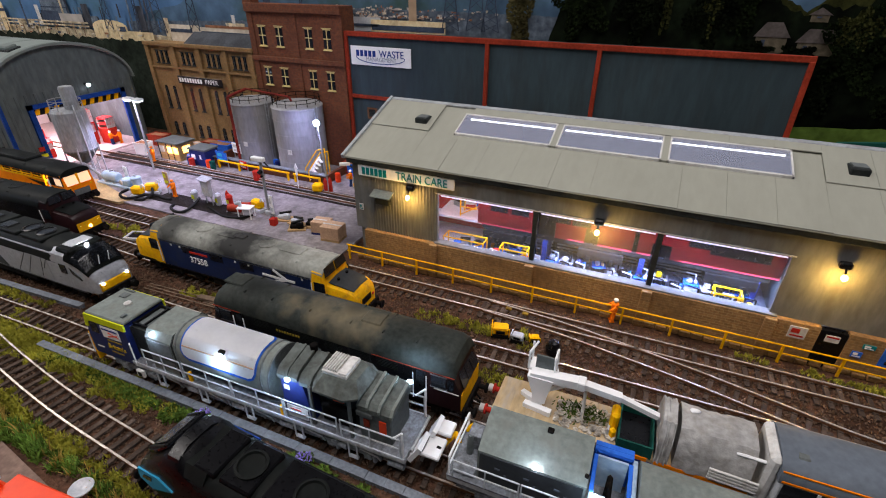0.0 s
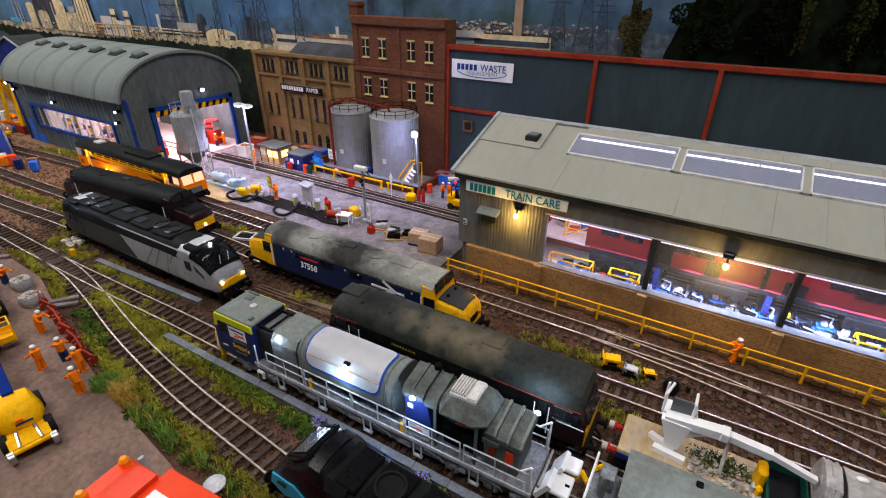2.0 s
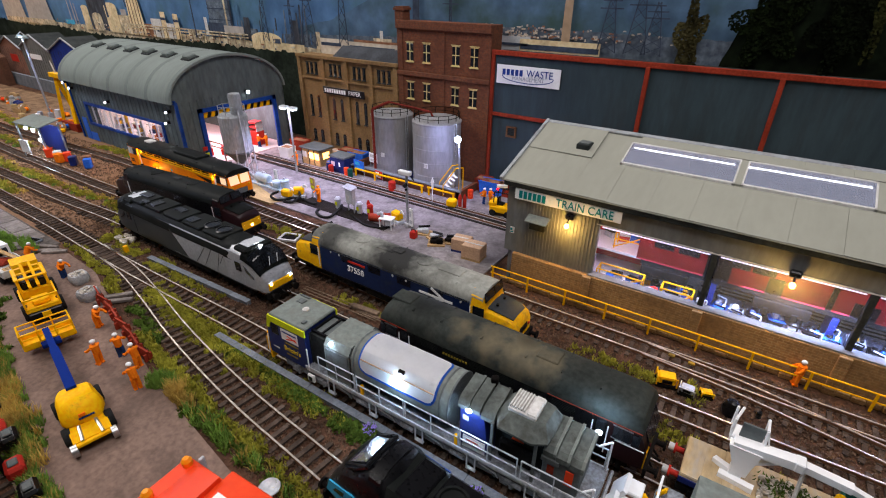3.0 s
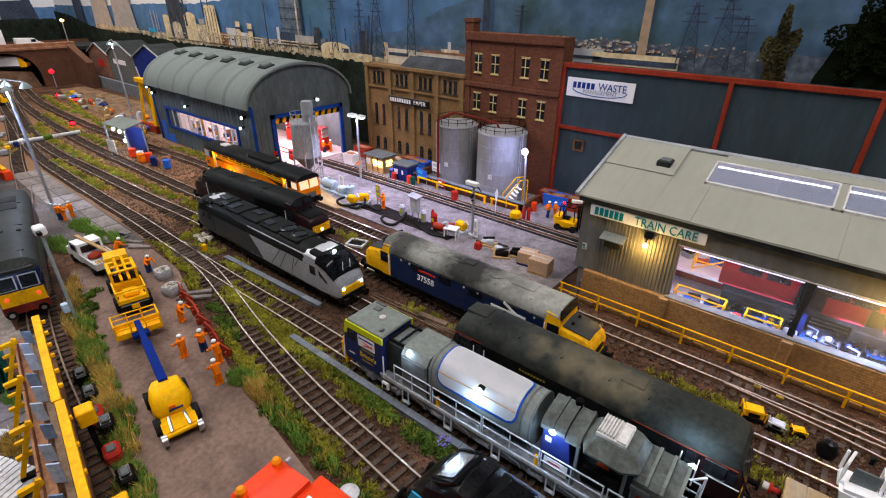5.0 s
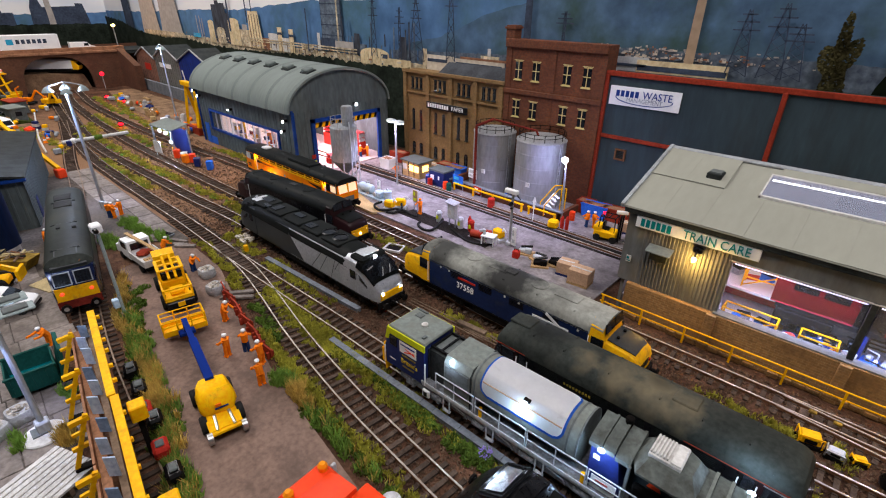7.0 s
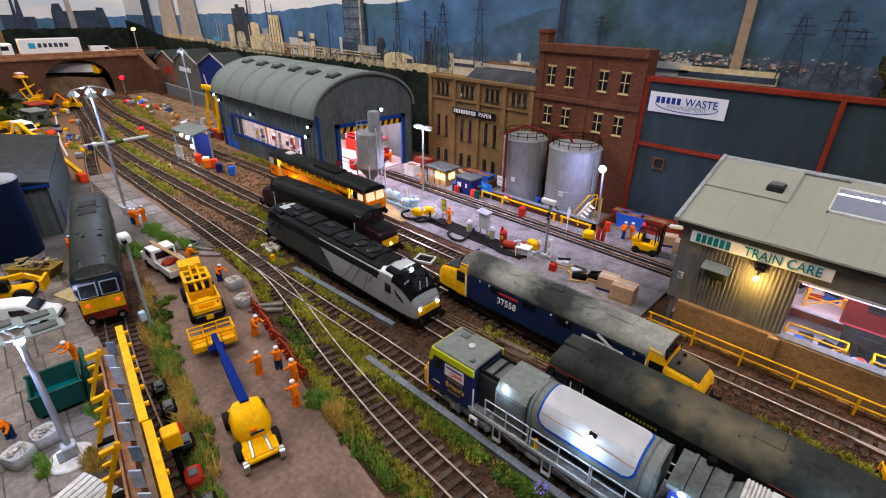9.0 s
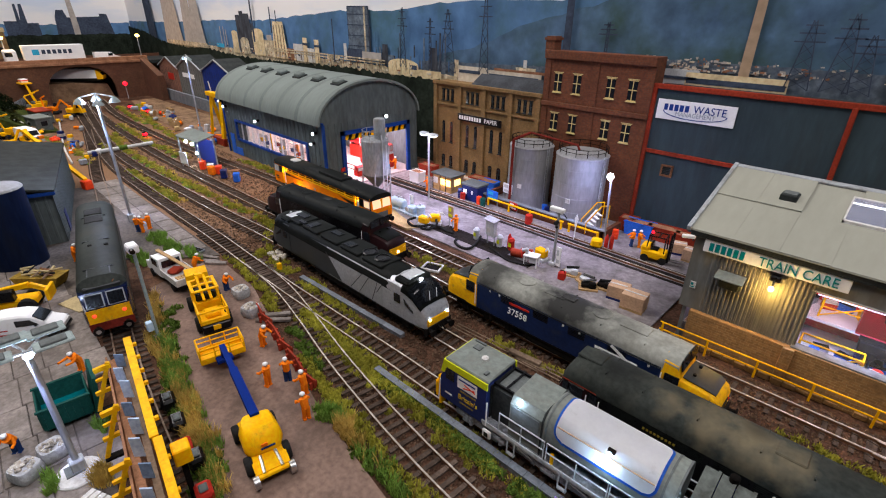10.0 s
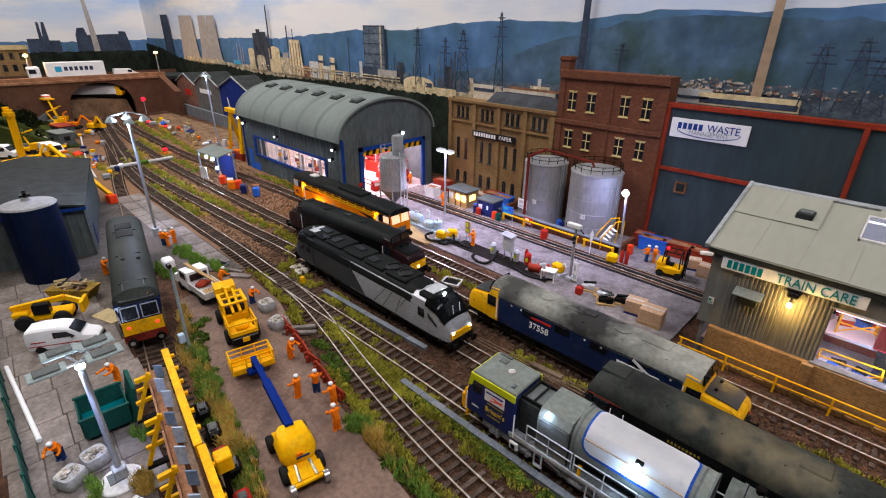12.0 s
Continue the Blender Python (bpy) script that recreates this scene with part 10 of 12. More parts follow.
for x, y, rz in ((-38.9, -4.7, 10), (-38.3, -5.9, 30), (-47.3, 9.4, 0), (-44.2, 8.75, 20)):
    th = thing("bulk_bag", x, y, 0.05, rz, "woven bulk bag heaped with pale rubble", "bulk bag", "bulk bags")
    th.scale = (0.8, 0.8, 0.75)
    bm = bmesh.new()
    loft(bm, [[(k * 0.75 * math.copysign(abs(math.cos(a)) ** 0.5, math.cos(a)), k * 0.75 * math.copysign(abs(math.sin(a)) ** 0.5, math.sin(a)), z) for a in [2 * math.pi * i / 20 for i in range(20)]] for k, z in ((0.9, 0), (1.08, 0.4), (1.02, 0.9), (0.95, 1.05))])
    part("bag", bm, "bag", th)
    bm = bmesh.new()
    random.seed(int(x * 10))
    for i in range(26):
        a, q = random.uniform(0, 6.28), 0.62 * random.random() ** 0.5
        r = random.uniform(0.1, 0.2)
        blob(bm, q * math.cos(a), q * math.sin(a), 1.02 + 0.25 * (0.62 - q), r, r, r * 0.8, 0.5, 1)
    tagged(part("rubble", bm, "rubble", th), "pale rubble", "", "", "stuff")
mh = thing("concrete_ring", -36.7, -4.1, 0.05, 0, "round pale concrete cover around a lamp base", "manhole")
part("disc", shape(lathe, [(1.02, 0), (1.02, 0.12), (0.95, 0.18), (0.1, 0.2)], n=36), "offwhite", mh)
part("cover", boxes((-0.6, 0.2, -0.5, 0.3, 0.18, 0.26)), "mpvgrey", mh)


def tall_lamp(x, y, h, heads, label, power, lean=0.0):
    th = thing("tall_lamp", x, y, 0, 0, label, "lamp post", "tall yard lamps")
    part("post", rods(((0, 0, 0), (lean, 0, h), 0.15), n=10), "galv", th)
    part("base", boxes((-0.32, 0.32, -0.32, 0.32, 0, 0.9), bev=0.06), "galv", th)
    part("neck", shape(blob, lean, 0, h - 0.1, 0.22, 0.22, 0.12, 0), "glow_blue", th, "bright bluish lamp neck")
    for dx, dy in heads:
        if h > 10:
            part("shade", shape(lathe, [(0.52, h - 0.25), (0.5, h - 0.15), (0.26, h + 0.18), (0.1, h + 0.28)], lean + dx, dy, 14), "lampgrey", th, "conical grey lamp shade")
            part("arm", rods(((lean, 0, h + 0.7), (lean + dx, dy, h + 0.3), 0.06)), "galv", th)
        else:
            part("head", boxes((lean + dx - 0.45, lean + dx + 0.45, dy - 0.75, dy + 0.75, h + 0.3, h + 0.42), bev=0.05), "lampgrey", th, "flat grey lamp head")
            part("head_fin", boxes((lean + dx - 0.3, lean + dx + 0.3, dy - 0.5, dy + 0.5, h + 0.42, h + 0.52), bev=0.04), "mpvgrey", th)
            part("arm", rods(((lean, 0, h + 0.1), (lean + dx, dy, h + 0.34), 0.06)), "galv", th)
    lamp("POINT", "tall_lamp_light", x + lean, y - 0.2, h - 0.55, power, (0.55, 0.66, 1.0), 0.003)
    lamp("SPOT", "mast_head_light", x + lean + 0.7, y - 1.1, h + 0.1, 0.3 if h < 10 else 0.8, (0.42, 0.52, 1.0), 0.002, (x + lean * 0.6, y, h * 0.55), 34)
    return th


tall_lamp(-70.9, 8.0, 13.0, ((-1.6, 0.3), (1.6, -0.3), (0.5, 1.4), (-0.5, -1.4)), "tall grey lamp mast with bluish lamps over the siding", 1.2)
tall_lamp(-36.9, -4.0, 7.3, ((-1.1, -0.5), (0.3, -1.2), (0.4, 1.0), (-0.9, 0.9)), "grey lamp mast with flat pale lamp heads", 0.13, -0.3)
tall_lamp(-110.6, 31.2, 13.2, ((-1.2, 0), (1.2, 0)), "distant lamp mast with pale heads", 0.08)
th = thing("grey_mast", -45.7, 2.6, 0, 0, "slim grey camera mast beside the siding", "mast")
part("mast", rods(((0, 0, 0), (0.2, 0, 7.2), 0.11), n=10), "lampgrey", th)
part("base", boxes((-0.25, 0.25, -0.25, 0.25, 0, 0.5), bev=0.04), "mpvgrey", th)
part("box", boxes((-0.35, 0.1, -0.5, -0.1, 1.0, 1.7), bev=0.05), "paleblue", th, "pale blue control box")
hd = part("camera_head", boxes((-0.35, 0.55, -0.32, 0.32, 7.1, 7.7), bev=0.1), "white", th, "white camera housing")
part("lens", rods(((0.5, -0.15, 7.4), (0.75, -0.15, 7.35), 0.16), n=10), "black", hd)

th = thing("fallen_pole", -47.6, -6.9, 0.1, 3, "white pole lying along the green fence", "pole")
part("pole", rods(((-4.8, 0, 0.15), (4.8, 0, 0.15), 0.14), n=10), "white", th)
gf = thing("green_fence", 0, -7.5, 0, 0, "dark green mesh boundary fence", "fence", kind="structure")
for i in range(18):
    x = -66 + 2.5 * i
    part("post", boxes((x - 0.08, x + 0.08, -0.08, 0.08, 0, 1.9)), "greenskip", gf)
    part("panel", boxes((x + 0.08, x + 2.42, -0.03, 0.03, 0.15, 1.8)), "greenskip", gf)
for x, y, rz in ((-32.6, -4.6, 24),):
    th = thing("pallet_stack", x, y, 0.05, rz, "stack of weathered grey timber pallets", "pallet")
    for k in range(9):
        part("slat", boxes((-1.5 + k * 0.34, -1.24 + k * 0.34, -1.5, 1.5, 0.55, 0.68)), "offwhite", th)
    for y2 in (-1.3, -0.1, 1.1):
        part("bearer", boxes((-1.5, 1.5, y2, y2 + 0.2, 0.1, 0.55)), "oldwood", th)
for i in range(8):
    x, y = -43.6 + i * 1.35, 9.15 - i * 0.22
    th = thing("barrier", x, y, 0.05, -10 + 8 * ((i * 5) % 3), "leaning red plastic barrier board", "barrier", "red barriers")
    part("board", shape(prism, [(-0.6, 0.25), (0.6, 0.15), (0.6, 0.75), (-0.6, 0.85)], "y", -0.06, 0.06), "redtrim", th)
    part("foot", boxes((-0.5, -0.35, -0.25, 0.25, 0, 0.5), (0.35, 0.5, -0.25, 0.25, 0, 0.5)), "redtrim", th)
for i, (x, y, w) in enumerate(((-56.3, 10.2, 1.3), (-55.4, 9.9, 1.2), (-54.4, 10.3, 1.0), (-42.2, 9.5, 1.3), (-42.8, 9.9, 1.2))):
    th = thing("concrete_plank", x, y, 0.05, 30 + 6 * i, "pale concrete plank lying beside the road", "plank", "concrete planks")
    part("plank", boxes((-w, w, -0.2, 0.2, 0, 0.22), bev=0.03), "slab", th)
th = thing("drain_grate", -58.3, 10.0, 0.05, 20, "square iron drain grate", "grate")
part("frame", boxes((-0.7, 0.7, -0.5, 0.5, 0, 0.2), bev=0.03), "trough", th)
part("grid", boxes(*[(-0.5 + k * 0.2, -0.4 + k * 0.2, -0.38, 0.38, 0.2, 0.24) for k in range(6)]), "under", th)

# grey clad store with blue tank at its corner
ls = thing("grey_store", -69.6, 1.7, 0, 167.3, "grey clad store with dark roof beside the siding", "building", kind="structure")
bm = bmesh.new()
ribbed_x(bm, -0.2, 12, 0, 0, 5.4, 0.8, 0.06, out=-1)
ribbed(bm, 0, 21.0, -0.2, 0, 5.4, 0.8, 0.06)
box(bm, 0, 21, 11.8, 12, 0, 5.4)
box(bm, 20.8, 21, 0, 12, 0, 5.4)
part("wall", bm, "clad", ls)
part("roof", shape(prism, [(-0.5, 5.35), (6, 6.4), (12.4, 5.35), (12.4, 5.55), (6, 6.6), (-0.5, 5.55)], "x", -0.4, 21.3), "guttermat", ls, "dark low pitched roof")
part("door", boxes((3, 4.4, -0.32, -0.18, 0, 2.2)), "navy", ls)
part("blue_trim", boxes((-0.45, -0.2, -0.5, 12.4, 5.1, 5.4)), "bluetrim", ls)
bt = thing("blue_tank", -67.2, -2.2, 0, 0, "dark blue upright tank with pale lid", "tank")
part("shell", shape(lathe, [(2.1, 0), (2.1, 7.1), (2.0, 7.2)], n=36), "tanknavy", bt)
part("lid", shape(lathe, [(2.12, 7.1), (2.0, 7.25), (0.4, 7.55), (0.3, 7.75), (0.1, 7.8)], n=36), "tankmat", bt, "pale conical lid")
part("valve", rods(((0, 0, 7.6), (0, 0, 8.4), 0.15), ((-0.5, 0, 8.2), (0.5, 0, 8.2), 0.14), ((0, -0.4, 7.95), (0, 0.4, 7.95), 0.12)), "black", bt)

# ---- far end: lean-to, gantry, sheds, machines ----
lt = thing("lean_to", -88.6, 22.4, 0.05, 6, "open shelter with pale sloping roof and white lights", "shelter")
part("roof", shape(prism, [(-1.4, 3.9), (1.4, 4.5), (1.4, 4.62), (-1.4, 4.02)], "x", -3.4, 3.2), "mpvroof", lt)
for x in (-3, 2.8):
    for y in (-1.2, 1.2):
        part("post", boxes((x - 0.1, x + 0.1, y - 0.1, y + 0.1, 0, 4.0)), "galv", lt)
part("rear_panel", boxes((-3, 2.8, 1.1, 1.2, 0, 3.6)), "navy", lt)
for x, z in ((1.2, 3.4), (2.2, 2.2), (-0.6, 3.5)):
    part("light", shape(blob, x, -1.2, z, 0.3, 0.2, 0.25, 0), "glow_blue", lt, "bright white light")
lamp("POINT", "shelter_light", -86.6, 20.6, 3.0, 0.10, (0.6, 0.75, 1.0), 0.003)
th = thing("notice_board", -88.0, 20.0, 0.05, 10, "pale folding notice board by the shelter", "notice", "yard notices")
part("panel", boxes((-0.9, 0.9, -0.06, 0.06, 0.6, 2.3)), "offwhite", th)
part("post", boxes((-0.8, -0.7, 0.06, 0.12, 0, 2.3), (0.7, 0.8, 0.06, 0.12, 0, 2.3)), "galv", th)
for x, y, m in ((-83.4, 21.8, "offwhite"), (-82.4, 21.9, "hivis"), (-80.9, 21.9, "redorange"), (-79.6, 22.3, "navy"), (-75.6, 22.9, "midblue"), (-77.6, 22.7, "rustwood"), (-84.6, 21.9, "redorange"), (-91.4, 25.2, "navy"), (-97, 25.4, "white")):
    th = thing("site_crate", x + 0.7 * math.sin(7 * x), y + 0.5 * math.sin(11 * x), 0.05, 40 * math.sin(5 * x), "small coloured crate beside the running line", "crate", "site crates")
    part("crate", boxes((-0.5, 0.5, -0.4, 0.4, 0, 1.1), bev=0.12), m, th)
    part("lid", boxes((-0.52, 0.52, -0.42, 0.42, 1.1, 1.2), bev=0.04), m, th)
ga = thing("orange_gantry", -99.0, 30.6, 0.05, 0, "orange painted loading gantry beside the shed", "gantry")
for x in (-2.4, 2.4):
    bm = bmesh.new()
    beam(bm, (x, -0.9, 0), (x * 0.85, 0, 8.0), 0.6, 0.45)
    beam(bm, (x, 1.6, 0), (x * 0.85, 0, 8.0), 0.5, 0.4)
    part("leg", bm, "yellow", ga)
part("cross_beam", boxes((-3.0, 3.0, -0.5, 0.5, 7.8, 8.5), bev=0.05), "yellow", ga)
part("hook_bar", rods(((-1.4, 0, 8.4), (-2.0, 0, 10.2), 0.1)), "offwhite", ga)
part("foot_block", boxes((-3, 3, -1.2, -0.6, 0, 1.2)), "redtrim", ga)
fs = thing("far_sheds", -150, 44, 0, 0, "row of small grey and blue gabled sheds", "building", kind="structure")
for x0, x1, eave, top, m in ((-10, 3.0, 8.0, 10.2, "pinkboard"), (3.2, 18, 8.6, 11.2, "clad2"), (18.2, 34, 8.8, 11.4, "shedblue")):
    w = (x1 - x0) / 2
    block = part("shed_block", shape(prism, [(x0, 0), (x1, 0), (x1, eave), (x0 + w, top), (x0, eave)], "y", -2.5, 3), m, fs)
    bm = bmesh.new()
    beam(bm, (x0 - 0.3, -2.7, eave - 0.1), (x0 + w, -2.7, top + 0.15), 0.3, 0.2)
    beam(bm, (x1 + 0.3, -2.7, eave - 0.1), (x0 + w, -2.7, top + 0.15), 0.3, 0.2)
    part("gable_trim", bm, "galv", block)
    for a, b, c, d in ((x0 - 0.4, eave - 0.15, x0 + w, top + 0.12), (x0 + w, top + 0.12, x1 + 0.4, eave - 0.15)):
        part("roof_slope", shape(prism, [(a, b), (c, d), (c, d + 0.16), (a, b + 0.16)], "y", -2.55, 3.1), "guttermat", block, "dark sheeted roof")
    part("board_seam", boxes(*[(x0 + 0.6 + k * 1.2, x0 + 0.68 + k * 1.2, -2.53, -2.5, 0.2, eave) for k in range(int(2 * w / 1.2))]), "guttermat", block)
part("base_wall", boxes((-18, 36, -3.6, -3.0, 0, 2.6)), "trough", fs)
part("sign_board", boxes((-4.5, -0.5, -2.58, -2.5, 5.0, 6.6)), "redpaint", fs)
part("sign_board", boxes((6, 13, -2.58, -2.5, 6.4, 7.4)), "white", fs)

def digger(x, y, rz, s, m, label):
    d = thing("excavator", x, y, 0.05, rz, label, "excavator", "far machines")
    for t in (-0.9, 0.9):
        part("crawler", boxes((-1.6 * s, 1.6 * s, t * s - 0.3, t * s + 0.3, 0, 0.7 * s), bev=0.15), "rubber", d)
    part("house", boxes((-1.5 * s, 1.0 * s, -1.0 * s, 1.0 * s, 0.8 * s, 1.9 * s), bev=0.12), m, d)
    part("cab", boxes((0.0, 1.1 * s, 0.1 * s, 1.0 * s, 1.9 * s, 2.9 * s), bev=0.1), "window", d)
    bm = bmesh.new()
    beam(bm, (0.9 * s, -0.3, 1.5 * s), (2.6 * s, -0.3, 3.9 * s), 0.4 * s, 0.45 * s)
    beam(bm, (2.6 * s, -0.3, 3.9 * s), (4.2 * s, -0.3, 2.0 * s), 0.35 * s, 0.35 * s)
    part("arm", bm, m, d)
    part("bucket", shape(prism, [(3.8 * s, 1.1 * s), (4.8 * s, 1.3 * s), (4.6 * s, 2.2 * s), (4.0 * s, 2.1 * s)], "y", -0.8 * s, 0.3 * s), m, d)


digger(-144, 17.5, 20, 0.85, "yellow", "yellow excavator near the road bridge")
digger(-116, 6.4, 200, 0.75, "yellow", "yellow excavator at the far end of the yard")
digger(-119, 3.6, 120, 0.7, "yellow", "yellow excavator at the far end of the yard")
digger(-150, 15.0, 60, 0.75, "orange", "orange excavator near the road bridge")
for x, y, rz, m in ((-157, 13.4, 30, "yellow"), (-153, 12.2, 70, "yellow"), (-147, 13.0, 10, "orange"), (-127, 4.2, 40, "yellow")):
    th = thing("site_dumper", x, y, 0.05, rz, "small yellow site machine with raised arm", "dumper", "site dumpers")
    part("body", boxes((-1.5, 1.5, -0.8, 0.8, 0.6, 1.3), bev=0.12), m, th)
    part("skip_tub", shape(prism, [(0.6, 1.3), (1.8, 1.2), (2.1, 2.1), (0.4, 2.0)], "y", -0.8, 0.8), m, th)
    part("engine_cover", boxes((-1.4, -0.5, -0.5, 0.5, 1.3, 1.9), bev=0.1), "mpvgrey", th)
    part("arm", rods(((-0.4, 0.3, 1.3), (-1.4, 0.4, 3.6), 0.16), ((-1.4, 0.4, 3.6), (0.8, 0.5, 4.3), 0.13)), m, th)
    for xx in (-0.9, 0.9):
        for q in (-1, 1):
            tyre(th, xx, q * 0.85, 0.5, 0.5, 0.35, "black")
pl = thing("platform_lift", -160, 13.6, 0.05, 10, "yellow lifting platform with red and white load", "access platform")
part("mast", rods(((0, 0, 0.8), (-2.0, -0.3, 5.2), 0.25)), "yellow", pl)
part("platform", boxes((-4.4, -1.4, -1.2, 0.9, 5.2, 5.5), bev=0.05), "yellow", pl)
part("load", boxes((-3.9, -2.2, -0.9, 0.5, 5.5, 6.3), bev=0.1), "white", pl, "white boxed load")
part("red_band", boxes((-3.95, -2.15, -0.95, 0.55, 5.9, 6.1)), "redorange", pl)
part("chassis", boxes((-1.6, 1.6, -0.8, 0.8, 0.4, 0.95), bev=0.1), "yellow", pl)
for xx in (-1, 1):
    for q in (-1, 1):
        tyre(pl, xx, q * 0.8, 0.42, 0.42, 0.3, "black")
wh = thing("rubble_heap", -134.0, 5.8, 0.05, 0, "heap of broken white rubble among the machines", "rubble", kind="stuff")
bm = bmesh.new()
random.seed(91)
for i in range(90):
    a, q = random.uniform(0, 6.28), 2.6 * random.random() ** 0.5
    r = random.uniform(0.3, 0.75)
    blob(bm, q * math.cos(a), q * math.sin(a), 0.2 + (2.6 - q) * random.uniform(0.3, 1.1), r, r, r * 0.8, 0.5, 1)
part("rubble", bm, "offwhite", wh)
fn = thing("palisade_fence", -150.7, 7.2, 0, 160, "grey palisade fence below the grassy bank", "fence", kind="structure")
for k in range(15):
    part("pale", boxes((k * 1.25, k * 1.25 + 0.5, -0.08, 0.08, 0, 2.2)), "trough", fn)
part("rail", boxes((0, 18, 0.08, 0.16, 1.5, 1.7)), "trough", fn)
mc = thing("mobile_crane", -112, 1.5, 0.05, 20, "yellow mobile crane with upright telescopic jib", "crane")
part("carrier", boxes((-4, 3, -1.2, 1.2, 0.8, 1.8), bev=0.1), "yellow", mc)
bm = bmesh.new()
beam(bm, (0, 0, 1.6), (0.3, 0.2, 9.0), 0.75, 0.75)
part("jib", bm, "yellow", mc, "upright yellow jib")
part("jib_head", boxes((-0.5, 1.0, -0.4, 0.6, 8.8, 9.5), (-0.3, 0.1, -0.3, 0.5, 9.4, 10.2), (0.5, 0.8, -0.3, 0.5, 9.4, 9.9), bev=0.06), "yellow", mc)
for x in (-3, -1.5, 1.5):
    for s in (-1, 1):
        tyre(mc, x, s * 1.1, 0.6, 0.6, 0.4, "yellow")
for x, y, rz, m in ((-139.5, 11.2, 10, "mpvgrey"), (-131.5, 9.6, 12, "mpvgrey")):
    th = thing("plant_cabin", x, y, 0.05, rz, "grey plant cabin with rusty red roof among machines", "cabin", "plant cabins")
    part("body", boxes((-2.4, 2.4, -1.3, 1.3, 0.2, 2.5), bev=0.1), m, th)
    part("roof", boxes((-2.6, 2.6, -1.5, 1.5, 2.5, 2.75), bev=0.05), "redtrim" if x < -135 else "mpvroof", th)
    part("window", boxes((2.38, 2.44, -0.5, 0.5, 1.2, 2.0)), "window", th)
    part("side_window", boxes((-1.4, -0.2, -1.33, -1.28, 1.2, 2.0)), "window", th)
for x, y, rz in ((-122.0, 6.6, 15), (-131.0, 0.4, 70), (-126.5, -0.2, 55), (-143.0, 3.6, 40)):
    th = thing("panel_van", x, y, 0.05, rz, "white panel van parked among the far machines", "van", "far vans")
    part("body", shape(prism, [(-2.7, 0.4), (2.7, 0.4), (2.75, 1.1), (2.0, 1.35), (1.3, 2.15), (1.0, 2.3), (-2.6, 2.35), (-2.75, 2.0)], "y", -0.95, 0.95), "white", th)
    part("windscreen", shape(prism, [(1.35, 2.05), (2.0, 1.38), (2.08, 1.42), (1.43, 2.1)], "y", -0.8, 0.8), "window", th)
    for q in (-1, 1):
        part("side_window", boxes((0.4, 1.3, q * 0.95 - 0.02, q * 0.95 + 0.02, 1.4, 2.0)), "window", th)
    for xx in (-1.7, 1.8):
        for q in (-1, 1):
            tyre(th, xx, q * 0.85, 0.38, 0.38, 0.25, "palegrey")
for x, y, z in ((-161.5, 32.9, 3.4), (-144.7, 28.6, 0.3), (-135.9, 29.7, 0.3), (-112.0, 21.9, 0.3)):
    th = thing("signal", x, y, 0, 0, "small signal showing a red light", "signal", "red signals")
    part("post", rods(((0, 0, 0), (0, 0, z), 0.1)), "galv", th)
    part("hood", boxes((-0.4, 0.0, -0.35, 0.35, z - 0.1, z + 0.9), bev=0.06), "black", th)
    part("lens", shape(blob, 0.05, 0, z + 0.4, 0.3, *((0.55, 0.52) if z > 2 else (0.45, 0.26)), 0), "glow_red", th, "glowing red lens")
    lamp("POINT", "signal_light", x + 0.8, y - 0.4, z + 0.4, 0.012, (1.0, 0.03, 0.04), 0.002)
random.seed(31)
for i in range(34):
    x = random.uniform(-150, -98)
    y = random.choice((random.uniform(9, 12.5) - 0.1 * (x + 100), random.uniform(28.0, 33)))
    th = thing("yard_debris", x, y, 0.05, random.uniform(0, 180), "piece of pale lineside debris", "debris", "lineside debris")
    w = random.uniform(0.25, 0.8)
    part("piece", boxes((-w, w, -0.35, 0.35, 0, random.uniform(0.3, 0.9)), bev=0.12), random.choice(("offwhite", "trough", "rust", "yellow", "galv", "hivis", "navy", "white", "sand")), th)
random.seed(64)
